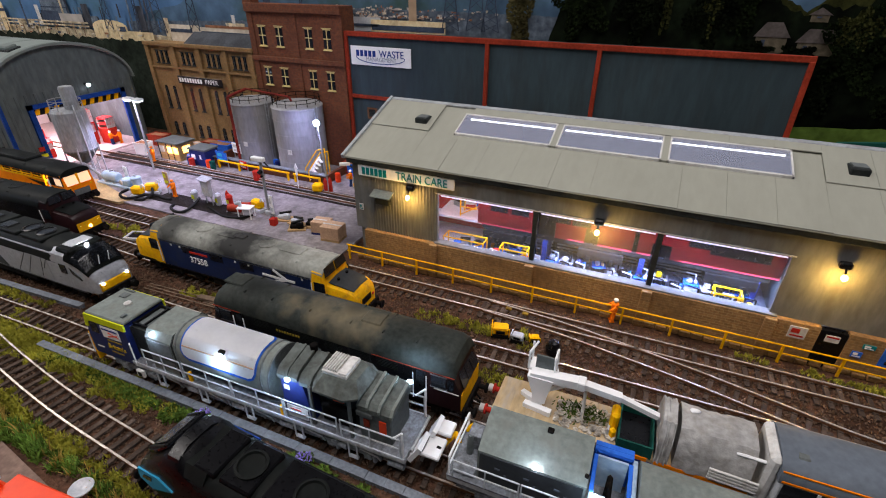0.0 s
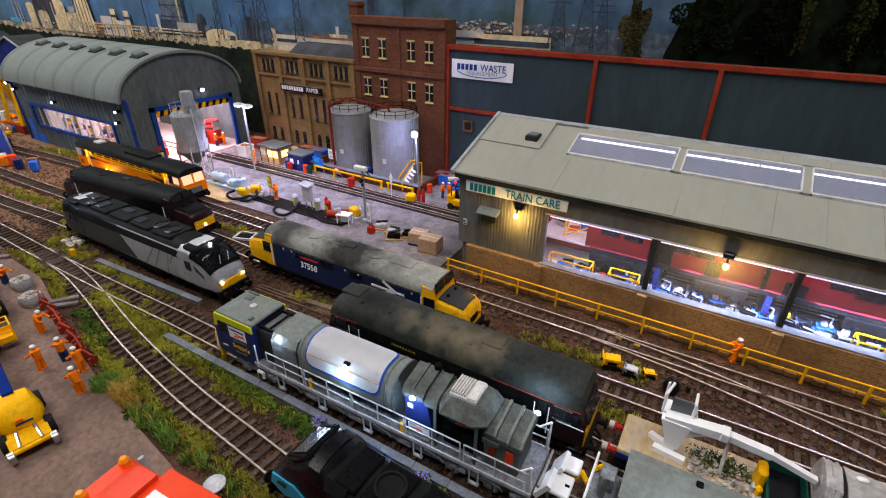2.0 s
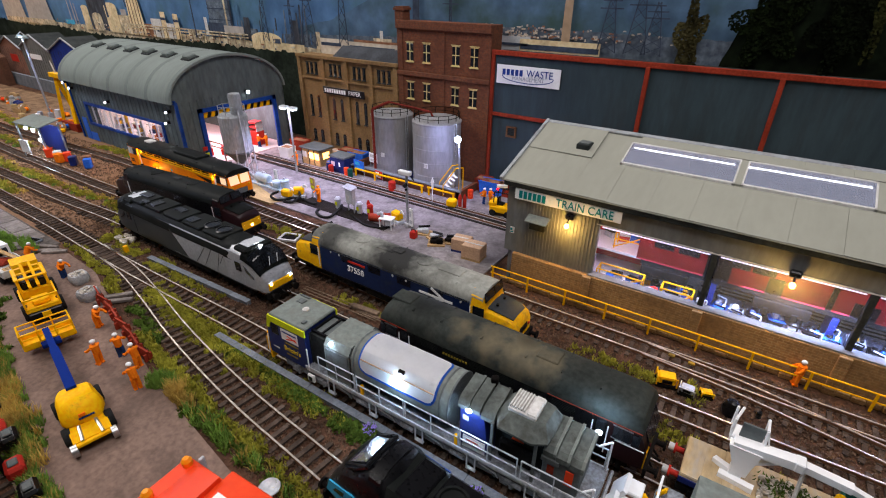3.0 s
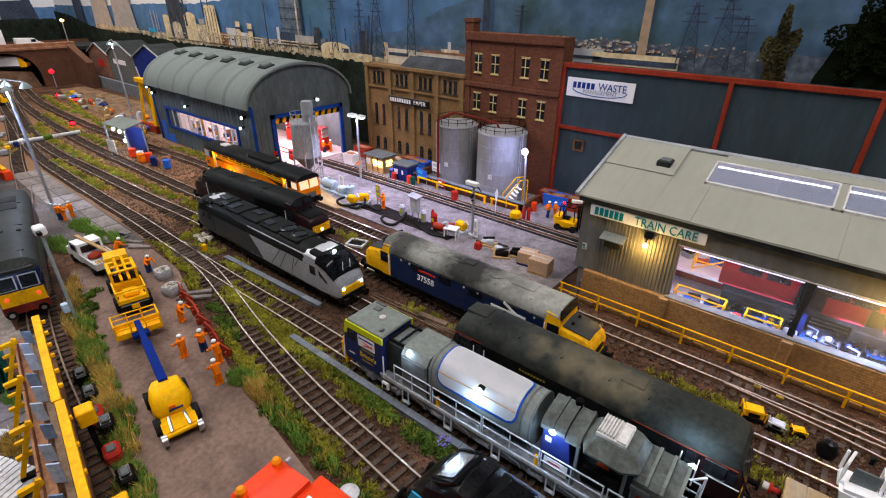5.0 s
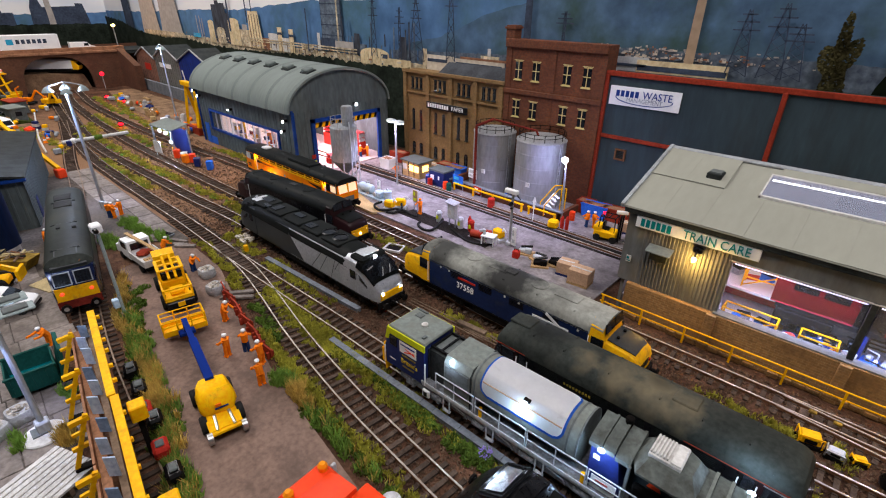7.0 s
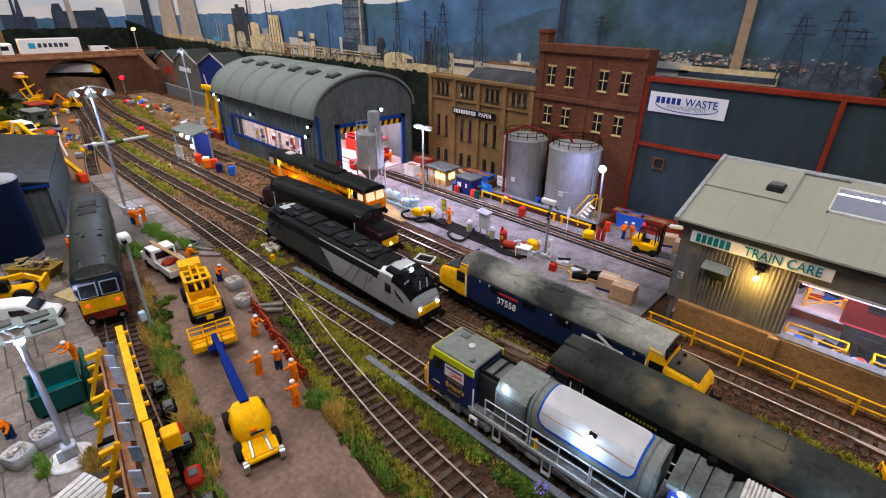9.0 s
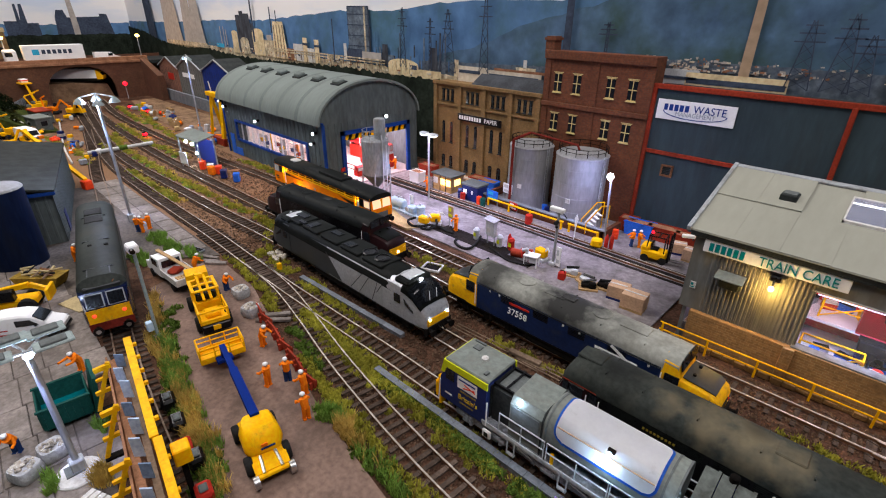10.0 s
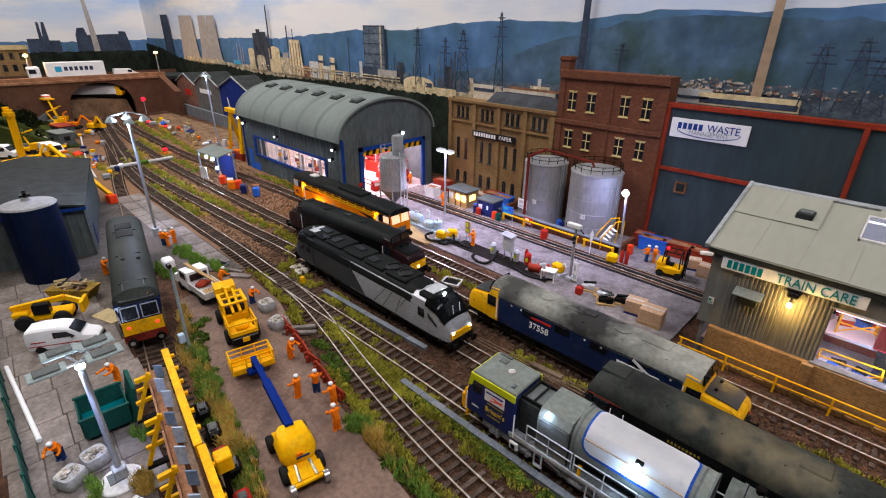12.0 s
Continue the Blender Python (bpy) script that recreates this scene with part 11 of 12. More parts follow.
for i in range(64):
    if i < 40:
        x = random.uniform(-152, -106)
        y = random.uniform(0.5, 11.0) - 0.06 * (x + 106)
    else:
        x = random.uniform(-142, -98)
        y = random.uniform(28.0, 33.0) - 0.02 * (x + 100)
    kind = i % 4
    tint = random.choice(("white", "yellow", "orange", "redorange", "midblue", "offwhite", "galv", "greenskip", "hivis", "sand", "navy", "wood"))
    if kind == 0:
        th = thing("cable_drum", x, y, 0.05, random.uniform(0, 180), "small cable drum among the far machines", "cable drum", "far cable drums")
        part("drum", rods(((0, -0.5, 0.6), (0, 0.5, 0.6), 0.35), n=12), tint, th)
        for q in (-0.5, 0.5):
            part("flange", rods(((0, q - 0.06, 0.6), (0, q + 0.06, 0.6), 0.6), n=14), "wood", th)
    elif kind == 1:
        th = thing("traffic_cone", x, y, 0.05, 0, "orange and white cone at the far end", "cone", "far cones")
        part("cone", shape(lathe, [(0.35, 0), (0.28, 0.1), (0.06, 1.0)], n=12), "hivis", th)
        part("band", shape(lathe, [(0.225, 0.4), (0.17, 0.6)], n=12), "white", th)
    elif kind == 2:
        th = thing("sack_pile", x, y, 0.05, random.uniform(0, 180), "pile of filled sacks at the far end", "sacks", "far sack piles")
        for k in range(4):
            part("sack", shape(blob, 0.6 * (k % 2) - 0.3, 0.5 * (k // 2) - 0.2, 0.28 + 0.1 * k, 0.5, 0.36, 0.28, 0.3), tint, th)
    else:
        th = thing("box_stack", x, y, 0.05, random.uniform(0, 180), "stack of small boxes at the far end", "boxes", "far box stacks")
        for k in range(3):
            part("box", boxes((-0.5 + 0.1 * k, 0.5, -0.45, 0.4 - 0.08 * k, 0.5 * k, 0.5 * k + 0.48), bev=0.04), tint if k != 1 else "offwhite", th)
cable = bmesh.new()
pts = [(-138, 13.6), (-124, 11.4), (-112, 9.6), (-101, 8.5)]
for (p, a), (q, b) in zip(along(pts, 0.8), along(pts, 0.8)[1:]):
    rod(cable, (p.x, p.y, 0.16), (q.x, q.y, 0.16), 0.14, 8)
solid("drain_pipe", cable, "offwhite", "pale pipe lying along the siding", "pipe")
yb = thing("yellow_boom_barrier", -93, 5.6, 0, 12, "long yellow jib leaning past the grey store", "jib")
bm = bmesh.new()
beam(bm, (-12, 1.5, 5.0), (6.5, 0.4, 1.2), 0.45, 0.45)
part("boom", bm, "yellow", yb)
part("rest", boxes((5.9, 7.1, -0.1, 0.9, 0, 1.2), bev=0.1), "redorange", yb)

# ---- printed backscene: flat layers of sky, hills and works on boards behind the layout ----
def sky_mat():
    m, t, b = nodes("painted_sky")
    v = coords(t)
    sep = t.nodes.new("ShaderNodeSeparateXYZ")
    t.links.new(v, sep.inputs[0])
    mr = t.nodes.new("ShaderNodeMapRange")
    mr.inputs["From Min"].default_value, mr.inputs["From Max"].default_value = 14, 34
    t.links.new(sep.outputs[2], mr.inputs["Value"])
    base = ramp(t, mr.outputs[0], 0.1, 0.8, (0.84, 0.83, 0.84, 1), (0.42, 0.60, 0.88, 1))
    clouds = ramp(t, noise_tex(t, coords(t, (0.5, 0.5, 2.2)), 0.06, 5.0), 0.45, 0.62)
    c = mix(t, clouds, base, (0.88, 0.86, 0.86))
    t.links.new(c, b.inputs["Base Color"])
    b.inputs["Roughness"].default_value = 0.6
    return m


setup(
    sky=sky_mat(),
    hill=mat("printed_hill", (0.095, 0.195, 0.37), 0.7, var=0.2, big=0.05, fine=0.4, relief=0, dirt=(0.07, 0.14, 0.15), dirty=0.5),
    hillnear=mat("printed_near_hill", (0.085, 0.15, 0.24), 0.7, var=0.3, big=0.06, fine=0.5, relief=0, dirt=(0.05, 0.09, 0.07), dirty=0.5),
    darktrees=mat("printed_woods", (0.018, 0.024, 0.018), 0.8, var=0.5, big=0.4, fine=2.0, relief=0),
    town=mat("printed_town", (0.13, 0.16, 0.20), 0.7, var=0.35, big=0.8, fine=2.0, relief=0, dirt=(0.06, 0.08, 0.12), dirty=0.5),
    works=mat("printed_works", (0.60, 0.50, 0.34), 0.7, var=0.5, big=0.5, fine=1.6, relief=0, dirt=(0.12, 0.11, 0.10), dirty=0.5),
    cream=mat("printed_cream", (0.70, 0.56, 0.34), 0.7, var=0.2, big=0.5, fine=2.0, relief=0),
    steel_dark=mat("printed_dark_steel", (0.06, 0.065, 0.08), 0.7, var=0.4, big=0.6, fine=2.0, relief=0, stretch=(1, 1, 0.4)),
    brickprint=mat("printed_brick", (0.30, 0.14, 0.08), 0.7, var=0.3, big=0.6, fine=2.0, relief=0),
    palewall=mat("printed_pale_wall", (0.62, 0.55, 0.45), 0.7, var=0.12, big=0.4, fine=1.6, relief=0),
    tower=mat("printed_tower", (0.42, 0.38, 0.35), 0.7, var=0.06, big=0.1, fine=1.0, relief=0),
    chimney=mat("printed_chimney", (0.42, 0.30, 0.20), 0.7, var=0.1, big=0.1, fine=1.0, relief=0),
    irons=mat("printed_iron", (0.05, 0.065, 0.10), 0.7, var=0.3, big=0.3, fine=2.0, relief=0),
    forest=mat("printed_forest", (0.0045, 0.0075, 0.0035), 0.8, var=0.9, big=0.35, fine=1.5, relief=0, dirt=(0.005, 0.007, 0.003), dirty=0.3),
    leafa=mat("printed_leaf_olive", (0.028, 0.030, 0.009), 0.9, var=0.6, big=0.6, fine=3.0, relief=0),
    houseroof=mat("printed_house_roof", (0.10, 0.085, 0.08), 0.8, var=0.25, big=0.8, fine=3.0, relief=0),
    housewall=mat("printed_house_wall", (0.12, 0.10, 0.07), 0.8, var=0.3, big=0.8, fine=3.0, relief=0),
    leafd=mat("printed_leaf_brown", (0.050, 0.044, 0.018), 0.9, var=0.6, big=0.6, fine=3.0, relief=0),
    leafb=mat("printed_leaf_green", (0.006, 0.010, 0.003), 0.9, var=0.7, big=0.6, fine=3.0, relief=0),
    leafc=mat("printed_leaf_dark", (0.0035, 0.0055, 0.002), 0.9, var=0.7, big=0.6, fine=3.0, relief=0),
    bankgreen=mat("bank_green", (0.045, 0.06, 0.014), 0.9, var=0.5, big=0.3, fine=2.0, relief=0.5, depth=0.3, dirt=(0.02, 0.026, 0.008), dirty=0.5),
    field=mat("printed_field", (0.10, 0.16, 0.03), 0.8, var=0.3, big=0.3, fine=1.5, relief=0),
)
back = thing("backscene", 0, 0, 0, 0, "printed backscene of hills, works and sky on boards", "backdrop", kind="structure")
Y0 = 50.2
XL = -208.0
part("sky_board", boxes((XL, 70, Y0, Y0 + 0.5, -3, 48)), "sky", back)
part("sky_board", boxes((XL - 0.5, XL, -40, Y0 + 0.5, -3, 48)), "sky", back)


def layer(name, pts, depth, m, base=0.0):
    """A flat printed shape on the rear board, with its top edge through pts, depth in front of the sky."""
    bm = bmesh.new()
    y = Y0 - depth
    prism(bm, [(x, z) for x, z in pts] + [(pts[-1][0], base), (pts[0][0], base)], "y", y - 0.03, y)
    return part(name, bm, m, back)


def rough_line(pts, step, amp, seed, freq=0.5):
    out = []
    for (xa, za), (xb, zb) in zip(pts, pts[1:]):
        n = max(1, int(abs(xb - xa) / step))
        for i in range(n):
            x, z = xa + (xb - xa) * i / n, za + (zb - za) * i / n
            out.append((x, z + amp * noise.noise((x * freq, seed, 0)) + 0.5 * amp * noise.noise((x * freq * 3, seed, 2))))
    return out + [pts[-1]]


HILL = [(-207.9, 17.5), (-175.7, 17.8), (-137, 19.0), (-115, 19.4), (-101.6, 20.4), (-87, 21.4), (-75, 21.3), (-66.4, 22.3), (-55, 22.8), (-45.2, 22.6), (-39.7, 23.4), (-33.8, 23.8), (-26.6, 23.4), (-17.6, 23.9), (5, 25), (60, 26)]
layer("hill", rough_line(HILL, 1.5, 0.35, 1), 0.1, "hill")
layer("hill", rough_line([(-66, 15.5), (-58, 17), (-50, 20.0), (-40, 22.4), (-33, 23.2), (-20, 22.8), (60, 22)], 1.0, 0.3, 5), 0.2, "hillnear")
layer("town", rough_line([(-70, 14.6), (-45, 15.5), (-34, 17.2), (-20, 17.2), (-5, 17), (30, 17)], 0.35, 0.15, 7, 2.0), 0.3, "town")
layer("works", rough_line([(-175, 12.9), (-150, 13.1), (-116, 13.2), (-95, 13.3), (-78, 13.3), (-64, 13.1), (-44, 13.2)], 0.5, 0.25, 9, 1.2), 0.4, "works")
layer("woods", rough_line([(-207, 16.0), (-192, 15.0), (-181, 13.2), (-172, 12.4), (-158, 12.0), (-146, 12.5), (-133, 11.8), (-118, 11.6), (-106, 11.9), (-95, 12.2), (-85, 12.4), (-76, 12.2), (-66, 12.3), (-44, 12.5)], 0.35, 0.55, 11, 0.8), 0.9, "darktrees")


def plate(name, x0, x1, z0, z1, m, depth=0.6, waist=1.0, top=None):
    """A tower, stack or block printed on the board."""
    top = top or (x1 - x0)
    c = (x0 + x1) / 2
    pts = []
    for k in range(7):
        f = k / 6
        w = ((x1 - x0) * (1 - f) + top * f) / 2 * (1 - (1 - waist) * math.sin(math.pi * f))
        pts.append((c - w, z0 + (z1 - z0) * f))
    poly = pts + [(2 * c - x, z) for x, z in pts[::-1]]
    bm = bmesh.new()
    prism(bm, poly, "y", Y0 - depth - 0.04, Y0 - depth)
    return part(name, bm, m, back)


for i, x in enumerate((-171.0, -166.2, -156.6, -151.0)):
    plate("cooling_tower", x - 4.2, x + 4.2, 12.4, 24.1 - 0.05 * i, "tower", 0.48 + 0.02 * i, 0.95, 4.7)
plate("stack_tower", -189, -182.5, 12, 24.4, "irons", 0.5, 1.0, 6)
plate("gasholder", -86.2, -80.4, 13.5, 22.0, "irons", 0.45)
plate("gasholder_front", -86.0, -80.6, 14.4, 21.8, "town", 0.5)
for z in (15.9, 17.5, 19.1, 20.7):
    bm = boxes((-86.2, -80.4, Y0 - 0.58, Y0 - 0.5, z, z + 0.16))
    part("gasholder_ring", bm, "irons", back)
for x0, x1, z1, m in ((-33, -28.6, 16.4, "palegrey"), (-29.9, -21, 16.2, "cream")):
    plate("works_block", x0, x1, 10.5, z1, m, 0.6 if m == "palegrey" else 0.645, 1.0, (x1 - x0) * 0.98)


def domed(name, x0, x1, z0, z1, m, depth, rise=0.6):
    """A round-topped silo, tank or shed printed on the board."""
    c, w = (x0 + x1) / 2, (x1 - x0) / 2
    bm = bmesh.new()
    prism(bm, [(x0, z0), (x1, z0)] + [(c + w * math.cos(math.pi * k / 10), z1 - rise + rise * math.sin(math.pi * k / 10)) for k in range(11)], "y", Y0 - depth - 0.04, Y0 - depth)
    return part(name, bm, m, back)


def printed(name, x0, x1, z0, z1, m, depth):
    return part(name, boxes((x0, x1, Y0 - depth - 0.03, Y0 - depth, z0, z1)), m, back)


# power station: dark boiler house, domed silos, cream towers
for x0, x1, z1 in ((-128.4, -126.4, 20.2), (-126.4, -124.6, 21.0), (-124.6, -122.0, 20.5), (-122.0, -120.8, 18.6)):
    printed("boiler_house", x0, x1, 12.5, z1, "steel_dark", 0.5)
domed("silo", -131.4, -128.6, 12.3, 17.0, "cream", 0.55, 0.5)
domed("silo", -127.4, -123.4, 12.3, 15.7, "works", 0.56, 0.7)
domed("turbine_hall", -121.2, -116.4, 12.3, 17.7, "cream", 0.57, 0.8)
printed("works_block", -116.4, -112.4, 12.3, 15.6, "works", 0.55)
printed("works_block", -115.0, -113.0, 15.5, 16.6, "tower", 0.55)
plate("cream_tower", -112.6, -107.0, 12.3, 19.2, "cream", 0.58, 1.0, 4.0)
for k in range(4):
    printed("tower_rib", -111.6 + k * 1.15, -111.35 + k * 1.15, 12.6, 18.6, "oldwood", 0.62)
printed("lattice_mast", -112.7, -112.3, 17.0, 21.8, "irons", 0.6)
printed("lattice_mast", -110.3, -110.0, 19.0, 21.2, "irons", 0.6)
plate("tall_stack", -120.9, -120.1, 15.0, 25.8, "irons", 0.59, 1.0, 0.45)
for x in (-137.5, -135.8, -134.6):
    plate("thin_stack", x - 0.2, x + 0.2, 13.0, 17.4 + 0.5 * math.sin(x), "tower", 0.5, 1.0, 0.25)
printed("blue_hall", -140.5, -136.5, 13.0, 13.9, "skyblue", 0.56)
printed("long_shed", -174.0, -146.0, 12.4, 13.5, "works", 0.66)
for x0, z1 in ((-101.0, 16.6), (-97.0, 16.4)):
    printed("short_stack", x0, x0 + 1.5, 12.3, z1, "cream", 0.58)
    printed("stack_band", x0 - 0.05, x0 + 1.55, z1 - 1.3, z1 - 0.9, "irons", 0.62)
printed("works_block", -104.6, -101.2, 12.3, 15.4, "offwhite", 0.57)
printed("works_block", -108.0, -104.4, 12.3, 14.4, "brickprint", 0.57)
printed("works_block", -99.5, -97.2, 12.3, 14.8, "offwhite", 0.57)
printed("works_block", -93.0, -89.0, 12.3, 14.0, "works", 0.57)
for z in (13.55, 14.0):
    printed("pipe_bridge", -113.0, -76.5, z, z + 0.2, "works", 0.64)
for k in range(18):
    printed("bridge_leg", -112 + k * 2.0, -111.8 + k * 2.0, 12.2, 14.0, "oldwood", 0.63)
printed("gasholder_ladder", -81.6, -81.2, 14.4, 21.9, "works", 0.6)
printed("holder_house", -86.4, -82.4, 13.9, 15.5, "irons", 0.61)
printed("holder_house", -82.4, -77.4, 13.9, 15.2, "tower", 0.61)
printed("pale_stack", -87.6, -86.8, 13.5, 16.2, "offwhite", 0.61)
domed("cream_shed", -75.6, -68.6, 12.2, 14.7, "cream", 0.66, 0.9)
printed("cream_annexe", -70.5, -63.8, 12.2, 13.4, "cream", 0.685)
printed("shed_window", -70.4, -68.9, 13.3, 13.9, "irons", 0.72)
for k in range(5):
    printed("shed_rib", -74.6 + k * 1.0, -74.5 + k * 1.0, 12.6, 14.2, "works", 0.71)
printed("white_works", -60.9, -55.2, 12.4, 14.6, "palewall", 0.66)
printed("white_works", -55.1, -46.6, 12.4, 14.45, "palewall", 0.67)
printed("works_tower", -61.2, -60.4, 12.4, 15.3, "works", 0.68)
printed("window_band", -60.2, -56.4, 13.7, 14.1, "irons", 0.71)
printed("window_band", -54.8, -47.0, 13.5, 14.0, "irons", 0.71)
for x0, x1, z0, z1, m in ((-54.0, -45.0, 14.45, 14.75, "brickprint"), (-50.5, -47.5, 14.7, 15.1, "works"), (-49.4, -48.9, 15.0, 16.0, "offwhite"), (-32.8, -28.8, 15.5, 15.75, "irons"), (-29.7, -21.2, 15.2, 15.7, "irons")):
    printed("works_detail", x0, x1, z0, z1, m, 0.7)
random.seed(41)
for i in range(120):
    x, w = random.uniform(-146, -62), random.choice((0.2, 0.3, 0.45, 0.7))
    z = random.uniform(12.3, 13.6)
    printed("yard_speck", x, x + w, z, z + random.uniform(0.12, 0.35), random.choice(("offwhite", "works", "brickprint", "tower", "irons", "cream", "palewall")), 0.72 + 0.001 * i)
for i in range(34):
    x, w = random.uniform(-88, -62), random.choice((0.2, 0.3, 0.5, 1.6))
    plate("smoke_stack", x - w / 2, x + w / 2, 13.5, 15.0 + random.random() ** 2 * (4.0 if w < 0.4 else 1.6), random.choice(("town", "steel_dark", "hill")), 0.4 + 0.001 * i, 1.0, w * 0.8)
for i in range(210):
    x, w = random.gauss(-27.5, 5.0), random.choice((0.12, 0.2, 0.3, 0.45))
    z = 16.3 + 1.1 * random.random() ** 1.5
    printed("town_house", x, x + w, z, z + random.uniform(0.08, 0.22), random.choice(("town", "palewall", "tower", "tower", "brickprint", "palewall")), 0.34 + 0.001 * i)
for x, w, m in ((-43.6, 0.9, "irons"), (-24.8, 0.8, "chimney"), (-90.5, 0.3, "irons")):
    plate("chimney_stack", x - w * 0.6, x + w * 0.6, 13, 30 if w > 0.5 else 20, m, 0.7 if m == "irons" else 0.58, 1.0, w * 0.8)


def pylon(x, z0, z1, w):
    bm = bmesh.new()
    y = Y0 - 0.75
    for s in (-1, 1):
        beam(bm, (x + s * w, y, z0), (x + s * 0.12, y, z1), 0.05, 0.09)
    for k in range(6):
        a, b = k / 6, (k + 1) / 6
        wa, wb = w * (1 - a) + 0.12 * a, w * (1 - b) + 0.12 * b
        beam(bm, (x - wa, y, z0 + (z1 - z0) * a), (x + wb, y, z0 + (z1 - z0) * b), 0.05, 0.05)
        beam(bm, (x + wa, y, z0 + (z1 - z0) * a), (x - wb, y, z0 + (z1 - z0) * b), 0.05, 0.05)
    for k, q in ((0.7, 1.1), (0.82, 0.9), (0.93, 0.6)):
        beam(bm, (x - q, y, z0 + (z1 - z0) * k), (x + q, y, z0 + (z1 - z0) * k), 0.05, 0.12)
    part("pylon", bm, "irons", back)


for x, z0, z1, w in ((-72, 13.5, 21.8, 0.7), (-62.5, 13.5, 21.6, 1.6), (-55.8, 14, 23.7, 0.8), (-20.5, 15.5, 21, 0.9), (-17.8, 15.5, 21.5, 1.0), (-16.3, 15.5, 20, 0.9), (-38.7, 16.5, 20.5, 0.15), (-66, 13.5, 20.5, 0.3)):
    pylon(x, z0, z1, w)
# printed trees and field at the right hand end
layer("forest_edge", rough_line([(-11.2, 12), (-10.6, 14), (-9.6, 18), (-6, 23), (3.5, 23), (5.6, 21.0), (7.0, 18.8), (9.0, 18.0), (12, 18.6), (16, 19.4), (30, 20.6), (60, 21)], 0.3, 1.0, 13, 0.9), 0.9, "forest")
layer("far_trees", rough_line([(5.0, 15), (6.2, 18.2), (8.0, 19.0), (9.5, 18.2), (12, 19.4), (15, 20.4), (30, 21.5), (60, 22)], 0.3, 0.5, 17, 0.9), 0.6, "leafa")
for x0, x1, z0, eave, top, roofm in ((6.5, 8.7, 15.0, 16.2, 17.3, "houseroof"), (9.5, 12.2, 15.0, 15.9, 16.9, "houseroof"), (9.8, 11.0, 17.4, 17.9, 18.4, "houseroof")):
    printed("house_wall", x0, x1, z0, eave, "housewall", 0.95)
    bm = bmesh.new()
    prism(bm, [(x0 - 0.2, eave), (x1 + 0.2, eave), (x1 - 0.6, top), (x0 + 0.5, top)], "y", Y0 - 1.03, Y0 - 0.99)
    part("house_roof", bm, roofm, back)
    printed("house_window", x0 + 0.4, x0 + 0.7, z0 + 0.4, eave - 0.2, "irons", 1.0)
layer("field", rough_line([(10, 9.3), (14, 9.6), (20, 10), (60, 11)], 0.6, 0.15, 15), 1.1, "field")
hedge = bmesh.new()
prism(hedge, [(11, 0), (40, 0), (40, 10.5), (25, 10.3), (14, 9.0)], "y", 46.8, 47.2)
solid("dark_green_fence", hedge, "greenskip", "dark green boundary fence beyond the depot", "fence", "structure")
# left hand board: works in front of a bright sky
def layer_x(name, pts, depth, m, base=0.0):
    bm = bmesh.new()
    x = XL + depth
    prism(bm, [(y, z) for y, z in pts] + [(pts[-1][0], base), (pts[0][0], base)], "x", x, x + 0.03)
    return part(name, bm, m, back)


layer_x("hill", rough_line([(-40, 17.5), (10, 16.8), (30, 16.5), (50, 17.0)], 1.0, 0.4, 21), 0.1, "hill")
layer_x("works", [(18.0, 14.5), (18.0, 17.5), (21.0, 17.5), (21.2, 22.0), (21.8, 22), (21.9, 17.6), (22.5, 22), (23.2, 22), (23.4, 17), (26, 17), (26, 14.5)], 0.4, "irons")
layer_x("works", [(30, 14), (30.3, 18.5), (31, 20.5), (32.8, 20.6), (33.4, 18.5), (42, 18.8), (42, 19.6), (44, 19.5), (45, 14)], 0.45, "irons")
layer_x("stack", [(34.2, 17), (34.0, 29), (34.9, 29), (35.8, 17)], 0.5, "tower")
layer_x("woods", rough_line([(-40, 14), (0, 13.5), (20, 13.8), (50, 13.8)], 0.5, 0.5, 23), 0.9, "darktrees")

# ---- road bridge at the far end ----
br = thing("road_bridge", -165, 0, 0, 0, "brick road bridge with an arch over the tracks", "bridge", kind="structure")
bm = bmesh.new()
archpts = [(24.4 + 7.2 * math.copysign(abs(math.cos(a)) ** 0.85, math.cos(a)), 1.0 + 7.2 * math.sin(a) ** 0.7) for a in [math.pi * i / 16 for i in range(17)]]
prism(bm, [(-30, 0), (-30, 9.0), (40, 9.0), (40, 0)] + [(31.6, 0)] + archpts[1:-1] + [(17.2, 0)], "x", -0.6, 0.6)
part("face_wall", bm, "bridge_brick", br, "red brick bridge face")
part("parapet", boxes((-0.9, 0.9, -30, 40.5, 8.6, 9.2), (-0.7, 0.3, -30, 40.5, 9.2, 10.0), bev=0.06), "rustwood", br, "brown parapet")
part("deck", boxes((-14, -0.6, -30, 48, 8.0, 8.8)), "guttermat", br)
part("rear_wall", boxes((-14.2, -14, -30, 48, 0, 9.6)), "bridge_brick", br)
part("tunnel_side", boxes((-14, -0.6, 15.6, 16.2, 0, 8.0), (-14, -0.6, 31.8, 32.4, 0, 8.0)), "under", br)
bm = bmesh.new()
prism(bm, [(0, 9.6), (12, 6.0), (12, 0), (0, 0)], "y", 38.5, 40)
part("wing_wall", bm, "bridge_brick", br, "sloping brick wing wall")
ct = thing("container_lorry", -166.5, 20.5, 8.8, 90, "white container lorry on the road bridge", "lorry")
part("container", boxes((-5.6, 6.4, -1.25, 1.25, 1.2, 4.4), bev=0.06), "white", ct, "white shipping container")
part("logo_square", boxes((-3.9, -2.6, -1.28, -1.25, 2.3, 3.5)), "skyblue", ct)
part("name_bars", boxes(*[(-2.1 + i * 1.05, -1.4 + i * 1.05, -1.28, -1.25, 2.5, 3.4) for i in range(6)]), "irons", ct, "dark bars in place of a name")
